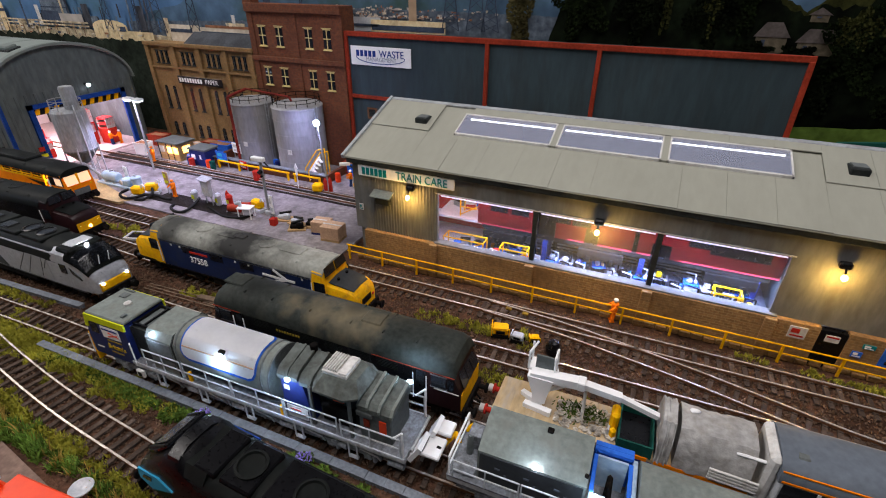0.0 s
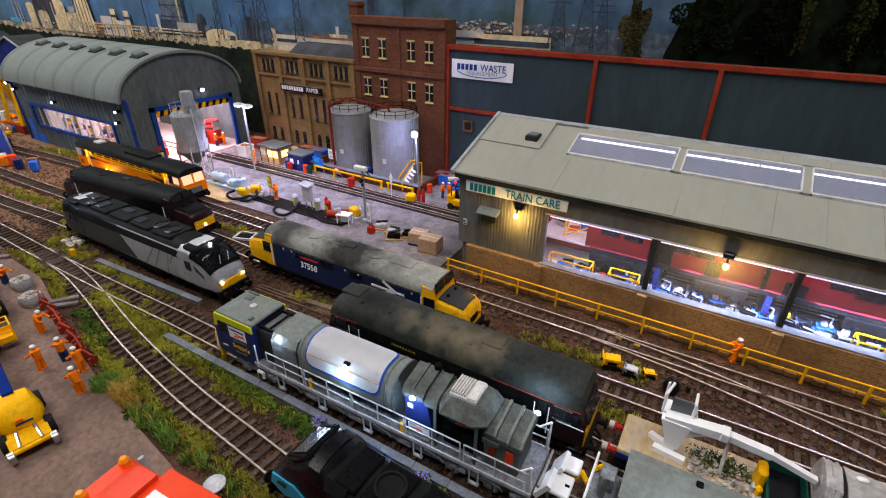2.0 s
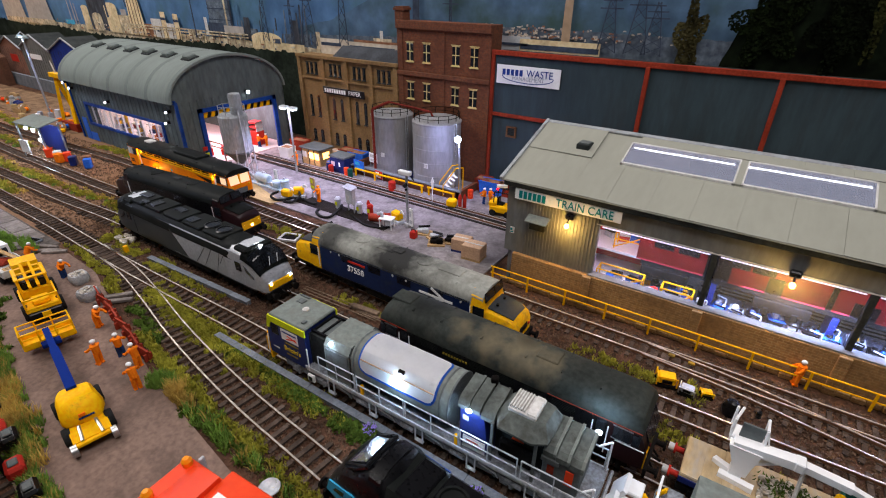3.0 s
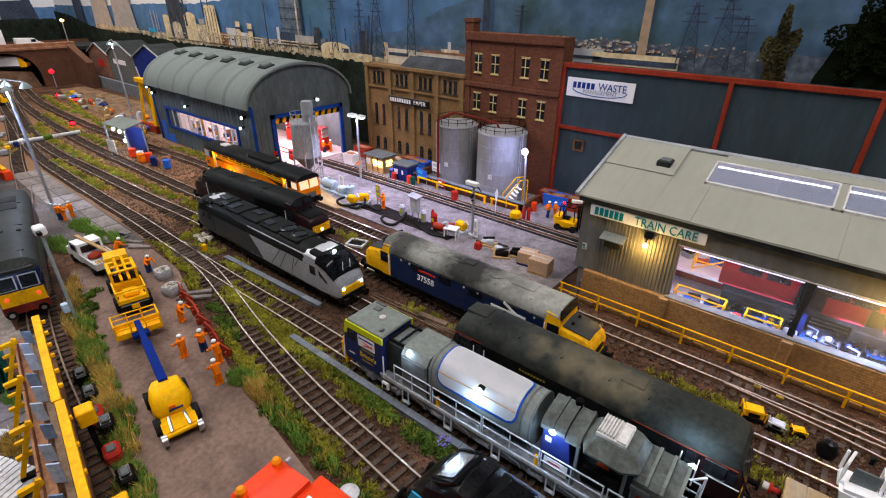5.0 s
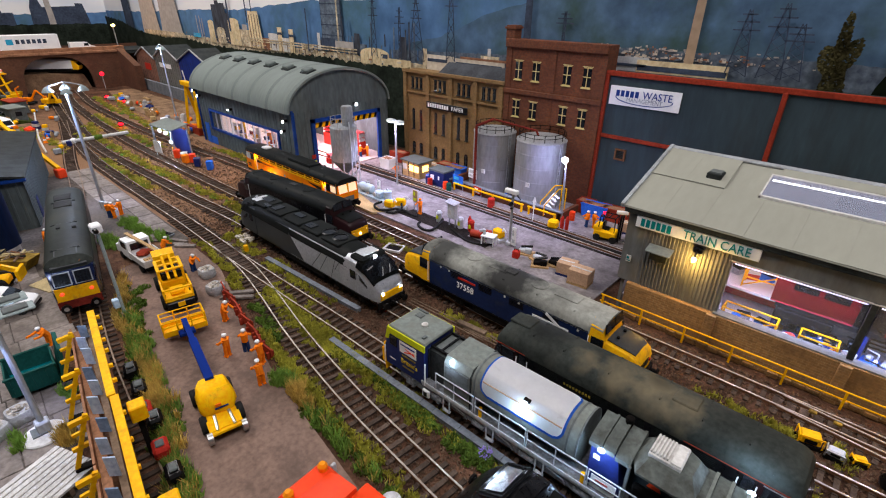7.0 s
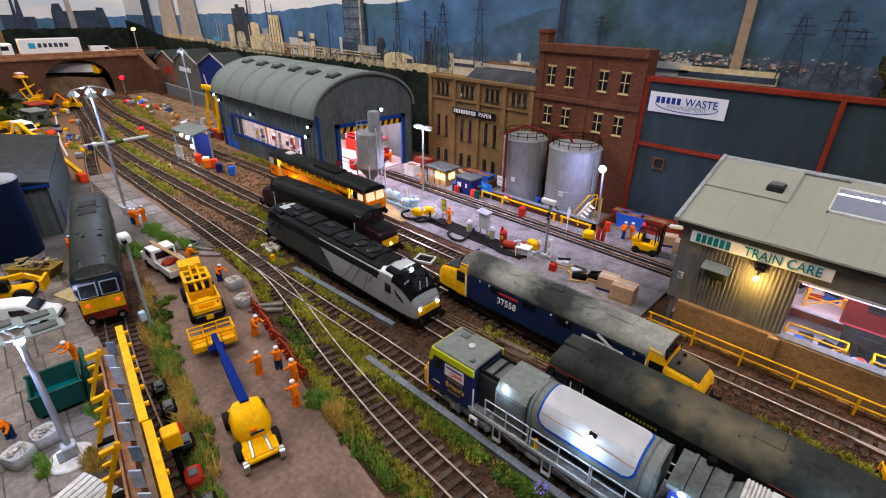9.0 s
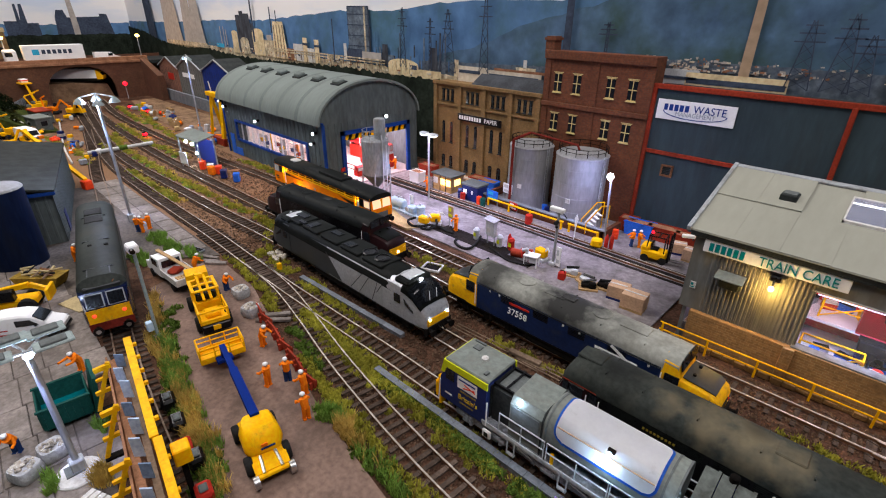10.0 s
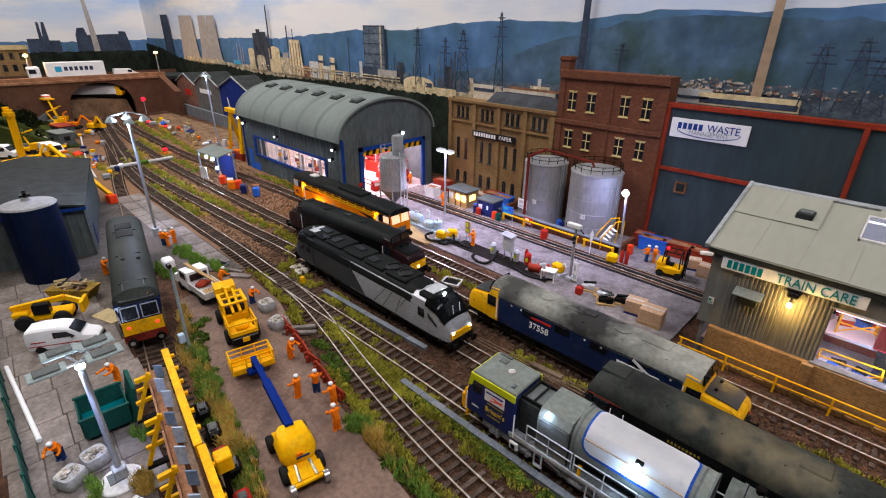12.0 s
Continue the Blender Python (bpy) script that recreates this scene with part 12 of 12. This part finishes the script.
part("tractor", boxes((-9.2, -6.8, -1.2, 1.2, 0.6, 3.6), bev=0.3), "white", ct)
part("cab_window", boxes((-9.0, -7.6, -1.23, -1.18, 2.1, 3.0)), "window", ct)
for x in (-8.3, -5.0, 3.8, 5.2):
    part("wheel", rods(((x, -1.2, 0.5), (x, 1.2, 0.5), 0.5), n=14), "rubber", ct)
vn = thing("white_van", -166.5, 31.5, 8.8, 90, "white van on the road bridge", "van")
part("body", shape(prism, [(-2.6, 0.4), (2.8, 0.4), (2.9, 1.3), (1.9, 1.6), (1.2, 2.3), (-2.6, 2.4)], "y", -0.95, 0.95), "white", vn)
part("window", boxes((0.4, 1.4, -0.98, -0.94, 1.5, 2.1)), "window", vn)
for x in (-1.7, 1.8):
    part("wheel", rods(((x, -0.97, 0.4), (x, 0.97, 0.4), 0.4), n=14), "rubber", vn)
st = thing("street_building", -185, 8, 0, 90, "buff stone building beside the road bridge", "building", kind="structure")
part("wall", boxes((-14, 6.5, -3, 3, 0, 16.5)), "buff_brick", st)
part("cornice", boxes((-14.2, 6.7, -3.3, -2.9, 15.6, 16.6)), "stone", st)
for x in (-4, 0.5, 2.5, 4.5):
    for z in (10.5, 13.2):
        part("window", boxes((x, x + 0.9, -3.05, -2.95, z, z + 1.6)), "window", st)
for y, z in ((12.0, 16), (40, 16)):
    th = thing("street_lamp", -167.5, y, 8.8, 0, "warm street lamp on the road bridge", "street lamp", "bridge lamps")
    part("post", rods(((0, 0, 0), (0, 0, 6.0), 0.14)), "galv", th)
    part("head", shape(blob, 0.3, 0, 6.0, 0.5, 0.5, 0.35, 0), "glow_warm", th)
    lamp("POINT", "street_lamp_light", -166.8, y, 15.0, 0.3, (1.0, 0.55, 0.2), 0.004)
tr = thing("distant_train", -168.6, 24.6, 4.4, 58, "white diesel train with yellow nose under the bridge arch", "locomotive")
part("body", shape(prism, [(-1.2, 0.75), (1.2, 0.75), (1.2, 2.0), (0.7, 2.75), (-0.7, 2.75), (-1.2, 2.0)], "x", -6.5, 4.6), "white", tr)
part("underframe", boxes((-6.4, 5.2, -1.1, 1.1, 0.1, 0.75)), "under", tr)
cab = part("cab", shape(prism, [(4.6, 0.5), (5.9, 0.5), (6.1, 1.2), (5.3, 2.3), (4.6, 2.7)], "y", -1.15, 1.15), "warnyellow", tr, "yellow cab end")
part("windscreen", shape(prism, [(5.45, 2.1), (5.97, 1.45), (6.02, 1.5), (5.5, 2.15)], "y", -0.85, 0.85), "window", cab)
part("roof_pod", boxes((-5.5, 3.5, -0.5, 0.5, 2.75, 3.0), bev=0.08), "palegrey", tr)
solid("track_bank", shape(prism, [(16.6, 0), (31.0, 0), (30.0, 3.6), (22.0, 4.4), (17.4, 4.4)], "x", -177.0, -165.8), "cinder", "dark stone bank under the bridge arch", "bank", "structure")

# printed tree crowns: clumps of small leaves in low relief
rng = np.random.default_rng(5)
for cx, cz, rx, rz_, n, m in ((-13.2, 17.0, 1.4, 4.0, 1300, "leafd"), (-7.5, 18.5, 3.0, 3.6, 1500, "leafb"), (-2.5, 18.5, 2.5, 4.0, 900, "leafc"), (3.0, 18.5, 2.4, 4.5, 900, "leafc"), (13.5, 15.5, 3.0, 3.4, 1500, "leafb"), (16.5, 17.5, 3.5, 3.0, 1200, "leafa"), (11.5, 12.0, 2.0, 2.0, 700, "leafc"), (18, 12.5, 4.0, 2.0, 900, "leafb"), (-0.6, 19.5, 0.5, 4.0, 400, "leafa"), (2.9, 19.5, 0.8, 3.6, 500, "leafa"), (5.4, 18.5, 0.9, 3.0, 500, "leafb"), (6.6, 15.2, 1.6, 0.7, 400, "leafc"), (9.6, 15.0, 1.8, 0.8, 400, "leafc"), (13.0, 17.0, 1.6, 1.6, 600, "leafa")):
    n *= 2
    a, q = rng.uniform(0, 2 * np.pi, n), np.sqrt(rng.uniform(0, 1, n))
    lobes = 0.75 + 0.25 * np.sin(5 * a + cx)
    px, pz, e, w = cx + rx * q * lobes * np.cos(a), cz + rz_ * q * lobes * np.sin(a), rng.uniform(0, np.pi, n), rng.uniform(0.04, 0.14, n)
    vs, fs = [], []
    for i in range(n):
        k, c, s = len(vs), math.cos(e[i]) * w[i], math.sin(e[i]) * w[i]
        y = Y0 - 1.15 - 0.25 * rng.random()
        vs += [((px[i] - c) * S, y * S, (pz[i] - s) * S), ((px[i] + s) * S, (y + 0.06) * S, (pz[i] - c) * S), ((px[i] + c) * S, y * S, (pz[i] + s) * S), ((px[i] - s) * S, (y - 0.06) * S, (pz[i] + c) * S)]
        fs.append((k, k + 1, k + 2, k + 3))
    me = bpy.data.meshes.new("tree_crown")
    me.from_pydata(vs, [], fs)
    me.materials.append(M[m])
    ob = new("tree_crown", me)
    ob.parent = back
# grassy bank with bushes at the far left
bank = bmesh.new()
loft(bank, [[(x, y, max(0, z + 0.5 * noise.noise((x * 0.2, y * 0.3, 4)))) for y, z in ((12, 0), (8, 1.2), (4, 3.5), (0, 5.5), (-16, 6.5), (-16, -0.2), (12, -0.2))] for x in (-164, -158, -150, -142, -134, -128)])
solid("grass_bank", bank, "bankgreen", "green grassy bank beside the road bridge", "bank", "structure", 60)


def bushes(name, label, lumps, m, seed):
    """Leafy bushes: small leaves strewn over lumps (x, y, z, rx, ry, rz, count)."""
    g = np.random.default_rng(seed)
    vs, fs = [], []
    for x, y, z, rx, ry, rz, n in lumps:
        d = g.normal(size=(n, 3))
        d /= np.linalg.norm(d, axis=1)[:, None]
        d *= g.uniform(0.55, 1.1, (n, 1))
        for q in d:
            c = np.array((x + rx * q[0], y + ry * q[1], z + rz * abs(q[2])))
            u, v = g.normal(size=3), g.normal(size=3)
            u, v = u / np.linalg.norm(u) * g.uniform(0.1, 0.3), v / np.linalg.norm(v) * g.uniform(0.1, 0.3)
            k = len(vs)
            vs += [tuple((c - u) * S), tuple((c + v) * S), tuple((c + u) * S), tuple((c - v) * S)]
            fs.append((k, k + 1, k + 2, k + 3))
    me = bpy.data.meshes.new(name)
    me.from_pydata(vs, [], fs)
    me.materials.append(M[m])
    return tagged(new(name, me), label, "bushes", "", "stuff")


random.seed(52)
bushes("bank_bushes", "dark green bushes on the grassy bank", [(random.uniform(-164, -130), random.uniform(-6, 7), 4.2 - 0.2 * random.random(), random.uniform(1.0, 2.2), random.uniform(0.8, 1.6), random.uniform(0.8, 1.8), 160) for i in range(30)], "leafb", 3)
bushes("bank_shrubs", "olive shrubs on the grassy bank", [(random.uniform(-160, -130), random.uniform(0, 9), 2.0 + 0.8 * random.random(), random.uniform(0.6, 1.4), random.uniform(0.6, 1.0), random.uniform(0.5, 1.1), 110) for i in range(16)], "leafa", 4)

# ---- plants ----
def tufts(name, label, patches, m, seed, height=(0.3, 0.7), lean=0.45, width=0.05):
    """Grass blades scattered in round patches: (x, y, radius x, radius y, count)."""
    rng = np.random.default_rng(seed)
    vs, fs = [], []
    for x, y, rx, ry, n in patches:
        a, q = rng.uniform(0, 2 * np.pi, n), np.sqrt(rng.uniform(0, 1, n))
        px, py = x + rx * q * np.cos(a), y + ry * q * np.sin(a)
        h = rng.uniform(*height, n) * (1.15 - 0.5 * q)
        d = rng.uniform(0, 2 * np.pi, n)
        bx, by = h * lean * np.cos(d) * rng.uniform(0.2, 1, n), h * lean * np.sin(d) * rng.uniform(0.2, 1, n)
        e = rng.uniform(0, np.pi, n)
        w = width * rng.uniform(0.6, 1.6, n)
        for i in range(n):
            k = len(vs)
            ox, oy = w[i] * math.cos(e[i]), w[i] * math.sin(e[i])
            vs += [(px[i] - ox, py[i] - oy, 0.0), (px[i] + ox, py[i] + oy, 0.0), (px[i] + bx[i] * 0.4 + ox * 0.6, py[i] + by[i] * 0.4 + oy * 0.6, h[i] * 0.6), (px[i] + bx[i] * 0.4 - ox * 0.6, py[i] + by[i] * 0.4 - oy * 0.6, h[i] * 0.6), (px[i] + bx[i], py[i] + by[i], h[i])]
            fs += [(k, k + 1, k + 2, k + 3), (k + 3, k + 2, k + 4)]
    me = bpy.data.meshes.new(name)
    me.from_pydata([(a * S, b * S, c * S) for a, b, c in vs], [], fs)
    me.materials.append(M[m])
    return tagged(new(name, me), label, "grass", "", "stuff")


def strip(pts, wide, n, every=0.8, jitter=0.4, seed=1, keep=0.8):
    random.seed(seed)
    out = []
    for p, a in along(pts, every):
        if random.random() < keep:
            r = wide * random.uniform(0.5, 1.2)
            out.append((p.x + random.uniform(-jitter, jitter), p.y + random.uniform(-jitter, jitter), r * random.uniform(0.8, 1.5), r, int(n * random.uniform(0.4, 1.3))))
    return out


ROADR = [(-32, 7.2), (-30.5, 7.1), (-28, 6.8), (-25, 6.7), (-21, 6.5), (-17, 6.2)]
ROADL = [(-52, 4.2), (-46, 2.6), (-42, 2.1), (-39, 1.6), (-36.4, 1.3), (-34, 1.0), (-30, 0.1), (-26, -0.8)]
AB = [(-42, 11.9), (-39, 11.8), (-36.5, 11.3), (-33, 11.1), (-30, 11.0), (-28, 10.9)]
MID = [(-31, 11.0), (-26, 10.9), (-20, 10.7), (-14, 10.5), (-8, 10.4)]


def clumps(pts, wide, n, every, seed, keep=0.8, small=0.2):
    """Many little clumps of differing size scattered along a line."""
    random.seed(seed)
    out = []
    for p, a in along(pts, every):
        if random.random() > keep or noise.noise(p * 0.45 + Vector((seed, 0, 0))) < -0.25:
            continue
        d = random.gauss(0, wide * 0.55)
        r = small * random.uniform(0.6, 2.0)
        out.append((p.x - d * math.sin(a) + random.uniform(-0.2, 0.2), p.y + d * math.cos(a), r * random.uniform(0.8, 1.6), r, int(n * r / small * random.uniform(0.4, 1.2))))
    return out


def heap(x, y, rx, ry, k, n, seed):
    """A ragged patch made of k small clumps."""
    random.seed(seed)
    return [(x + rx * random.gauss(0, 0.5), y + ry * random.gauss(0, 0.5), random.uniform(0.15, 0.4), random.uniform(0.12, 0.3), int(1.5 * n * random.uniform(0.4, 1.2))) for i in range(k)]


olive = clumps([(-54, 14.4), (-46, 14.3), (-40, 14.2)], 0.7, 60, 0.12, 41) + clumps([(-41, 11.6), (-34, 11.6), (-27, 11.3), (-22, 11.0)], 0.8, 60, 0.1, 42) + clumps([(-37, 8.7), (-31, 8.0), (-26, 7.5), (-22, 7.1)], 0.6, 60, 0.12, 43) + clumps(AB, 0.8, 85, 0.06, 2, 0.9) + clumps([(-46, 14.0), (-40, 14.1), (-36, 14.4)], 0.3, 40, 0.25, 3) + clumps([(-24, 19.6), (-14, 20.2), (-6, 20.2), (0, 20.0)], 0.5, 40, 0.15, 4) + clumps([(-60, 18.4), (-52, 14.6), (-48, 13.9)], 0.6, 40, 0.3, 5) + clumps([(-55, 11.7), (-47, 11.2), (-43, 10.2)], 0.4, 50, 0.15, 16) + clumps([(-12, 24.0), (-8, 24.2), (-3, 24.0)], 0.5, 40, 0.18, 17) + clumps([(-46, 24.2), (-40, 24.6), (-36, 24.4)], 0.6, 50, 0.2, 18) + clumps([(-30, 11.0), (-25, 11.2), (-20, 10.9), (-15, 10.8)], 0.4, 30, 0.35, 26) + clumps([(-34, 8.2), (-28, 7.5), (-22, 7.2), (-17, 6.9)], 0.3, 40, 0.2, 27) + clumps([(8, 28.0), (16, 27.9)], 0.2, 40, 0.3, 28) + clumps([(-29, 19.5), (-24, 19.6)], 0.4, 40, 0.2, 29)
tufts("olive_grass", "short olive grass and weeds between the tracks", olive, "grasso", 1, (0.12, 0.42), 0.7)
tufts("green_grass", "fresh green grass tufts beside the dirt road", heap(-31.0, 7.1, 0.9, 0.5, 26, 70, 1) + heap(-41.5, 2.1, 1.6, 0.5, 40, 60, 2) + heap(-45.0, 2.8, 1.2, 0.4, 22, 50, 3) + heap(-63.6, 8.4, 1.6, 0.7, 44, 60, 4) + heap(-60.6, 5.7, 1.5, 0.5, 50, 60, 5) + heap(-60.4, 8.6, 1.8, 0.6, 46, 60, 31) + heap(-58.0, 9.5, 1.6, 0.4, 24, 50, 32) + heap(-61.5, 31.2, 1.0, 0.4, 14, 50, 6) + clumps(ROADR[2:], 0.25, 24, 0.25, 6) + clumps(ROADL[2:], 0.55, 60, 0.09, 7) + heap(-39.5, -2.6, 0.5, 0.3, 8, 40, 8) + heap(-36.9, -5.2, 0.7, 0.3, 10, 40, 9), "grassg", 2, (0.3, 0.95), 0.5, 0.028)
tufts("straw_grass", "long straw coloured grass tufts beside the dirt road", heap(-29.4, 6.9, 0.9, 0.4, 30, 70, 11) + heap(-37.6, 1.5, 1.5, 0.5, 46, 60, 12) + heap(-34.8, 1.0, 1.3, 0.5, 40, 60, 13) + heap(-35.6, -3.4, 0.9, 0.4, 22, 50, 14) + heap(-31, -2.9, 1.0, 0.4, 16, 50, 15) + clumps(ROADL, 0.5, 40, 0.16, 8) + clumps(ROADR[2:], 0.3, 16, 0.4, 9), "grassy", 3, (0.35, 1.1), 0.6, 0.024)
tufts("weeds", "dark green creeping weeds along the cable trough", clumps([(x, y + 0.25) for x, y in MID], 0.4, 80, 0.08, 9, 0.9) + clumps([(-42.5, 10.0), (-38, 9.6), (-35, 9.0)], 0.4, 60, 0.15, 10) + clumps(ROADR, 0.4, 40, 0.14, 11) + clumps([(-50, 4.4), (-44, 2.6), (-36, 1.0), (-28, -0.4)], 0.7, 60, 0.12, 12), "weed", 4, (0.1, 0.38), 1.1, 0.07)
far = []
for pts, s in (([(-118, 17.7), (-107, 16.9), (-98, 16.6), (-87, 17.0), (-75, 17.6), (-66, 18.2), (-58, 18.8)], 13), ([(-112, 15.0), (-106, 14.2)], 14), ([(-92, 13.6), (-82, 13.7), (-73, 14.0)], 21), ([(-150, 32), (-134, 28.6), (-120, 26.4), (-108, 26.0), (-100, 26.6)], 15), ([(-120, 19.0), (-112, 17.6)], 19), ([(-90, 27.9), (-78, 28.2), (-66, 28.4)], 22), ([(-150, 8), (-130, 8), (-112, 10.5), (-100, 10.4)], 23), ([(-128, 22.0), (-116, 21.4), (-104, 21.4), (-93, 22.2)], 24), ([(-150, 27.5), (-138, 26.4), (-126, 25.8)], 30)):
    far += clumps(pts, 0.5, 40, 0.32, s, 0.75, 0.3)
tufts("far_grass", "yellow green grass between the distant tracks", far, "grasso", 5, (0.12, 0.4), 0.7, 0.09)
tufts("far_green", "green weeds between the distant tracks", [(a + 0.8, b - 0.4, c, d, int(e * 0.7)) for a, b, c, d, e in far[::7]], "grassg", 7, (0.12, 0.4), 0.6, 0.09)
tufts("far_straw", "pale yellow grass at the far end of the yard", [(a + 0.8, b + 0.5, c, d, int(e * 0.6)) for a, b, c, d, e in far[::3]], "grassy", 6, (0.12, 0.4), 0.6, 0.08)
for x, y in ((-18.4, 11.25), (-11.9, 11.2)):
    th = thing("lilac_bush", x, y, 0, 0, "small bush with lilac flowers beside the cable trough", "bush", "lilac bushes")
    th.scale = (0.65, 0.65, 0.8)
    random.seed(int(-x))
    bm, lf = bmesh.new(), bmesh.new()
    for i in range(70):
        a, q = random.uniform(0, 6.28), 0.6 * random.random() ** 0.5
        z = random.uniform(0.5, 0.95) * (1 - 0.4 * q)
        blob(bm, q * math.cos(a), q * math.sin(a), z, 0.06, 0.06, 0.05, 0.4, 1)
        blob(lf, 1.2 * q * math.cos(a + 1), 1.2 * q * math.sin(a + 1), z * 0.6, 0.09, 0.09, 0.05, 0.5, 1)
    part("flower_head", bm, "lilac", th, "lilac flower heads")
    part("foliage", lf, "weed", th)

# ---- loose ballast stones ----
rng = np.random.default_rng(77)
vs, fs = [], []
TET = np.array([(-1, -0.8, -0.6), (1, -0.7, -0.6), (0.1, 1.0, -0.6), (0.05, -0.1, 0.9)])


def stones(n, xr, yr, lo, hi):
    for i in range(n):
        x, y = rng.uniform(*xr), rng.uniform(*yr)
        a, r = rng.uniform(0, 6.28), rng.uniform(lo, hi)
        if y < 0.4 + np.interp(x, (-56, -48, -40, -33, -28, -22, -8), (11.3, 10.8, 8.8, 7.2, 6.4, 5.6, 3.5)):
            continue
        c, s = math.cos(a), math.sin(a)
        k = len(vs)
        for p in TET:
            vs.append(((x + r * (c * p[0] - s * p[1])) * S, (y + r * (s * p[0] + c * p[1])) * S, (0.05 + r * p[2] * 0.8) * S))
        fs.extend([(k, k + 1, k + 3), (k + 1, k + 2, k + 3), (k + 2, k, k + 3)])


stones(26000, (-58, 18), (6.0, 16.5), 0.04, 0.11)
stones(22000, (-40, 18), (16.5, 28.2), 0.04, 0.11)
stones(9000, (-110, -58), (11.5, 28), 0.05, 0.12)
me = bpy.data.meshes.new("ballast_stones")
me.from_pydata(vs, [], fs)
STONE = mat("ballast_stone", (0.125, 0.078, 0.052), 0.95, var=0.6, big=1.5, fine=9.0, relief=0)
me.materials.append(STONE)
tagged(new("ballast_stones", me), "loose brown ballast stones between the sleepers", "ballast", "", "stuff")

# ---- concrete slabs of the apron ----
random.seed(8)
for i in range(-4, 9):
    for j in range(5):
        x, y = -52.5 + 3.3 * i * 0.97, -7.6 + 1.6 * j
        if y > -0.9 - 0.19 * (x + 48) * 1.0 + 0.6 or x > -31:
            continue
        ob = new("slab", bpy.data.meshes.get("slab") or mesh_of("slab", boxes((-1.57, 1.57, -0.765, 0.765, -0.1, 0.09), bev=0.02), "slab"))
        ob.parent = apron
        ob.matrix_basis = pose(x * S, y * S, (0.004 + 0.012 * random.random()) * S, 0, 0, -3)
for i in range(9):
    for j in range(2):
        ob = new("slab", bpy.data.meshes["slab"])
        ob.parent = apron
        ob.matrix_basis = pose((-87 + 3.35 * i) * S, (8.75 + 1.6 * j) * S, (0.004 + 0.012 * random.random()) * S, 0, 0, 0.6)

# ---- sleepers ----
for order, (th, pts, step, skip) in enumerate(SLEEPERS):
    for p, a in along(pts, step):
        ob = new("sleeper", BURIED if p.x < -62 else SLEEPER)
        ob.parent = th
        ob.matrix_basis = pose(p.x * S, p.y * S, -0.011 * order * S, 0, 0, math.degrees(a) + 1.0 * noise.noise(p * 2.0))
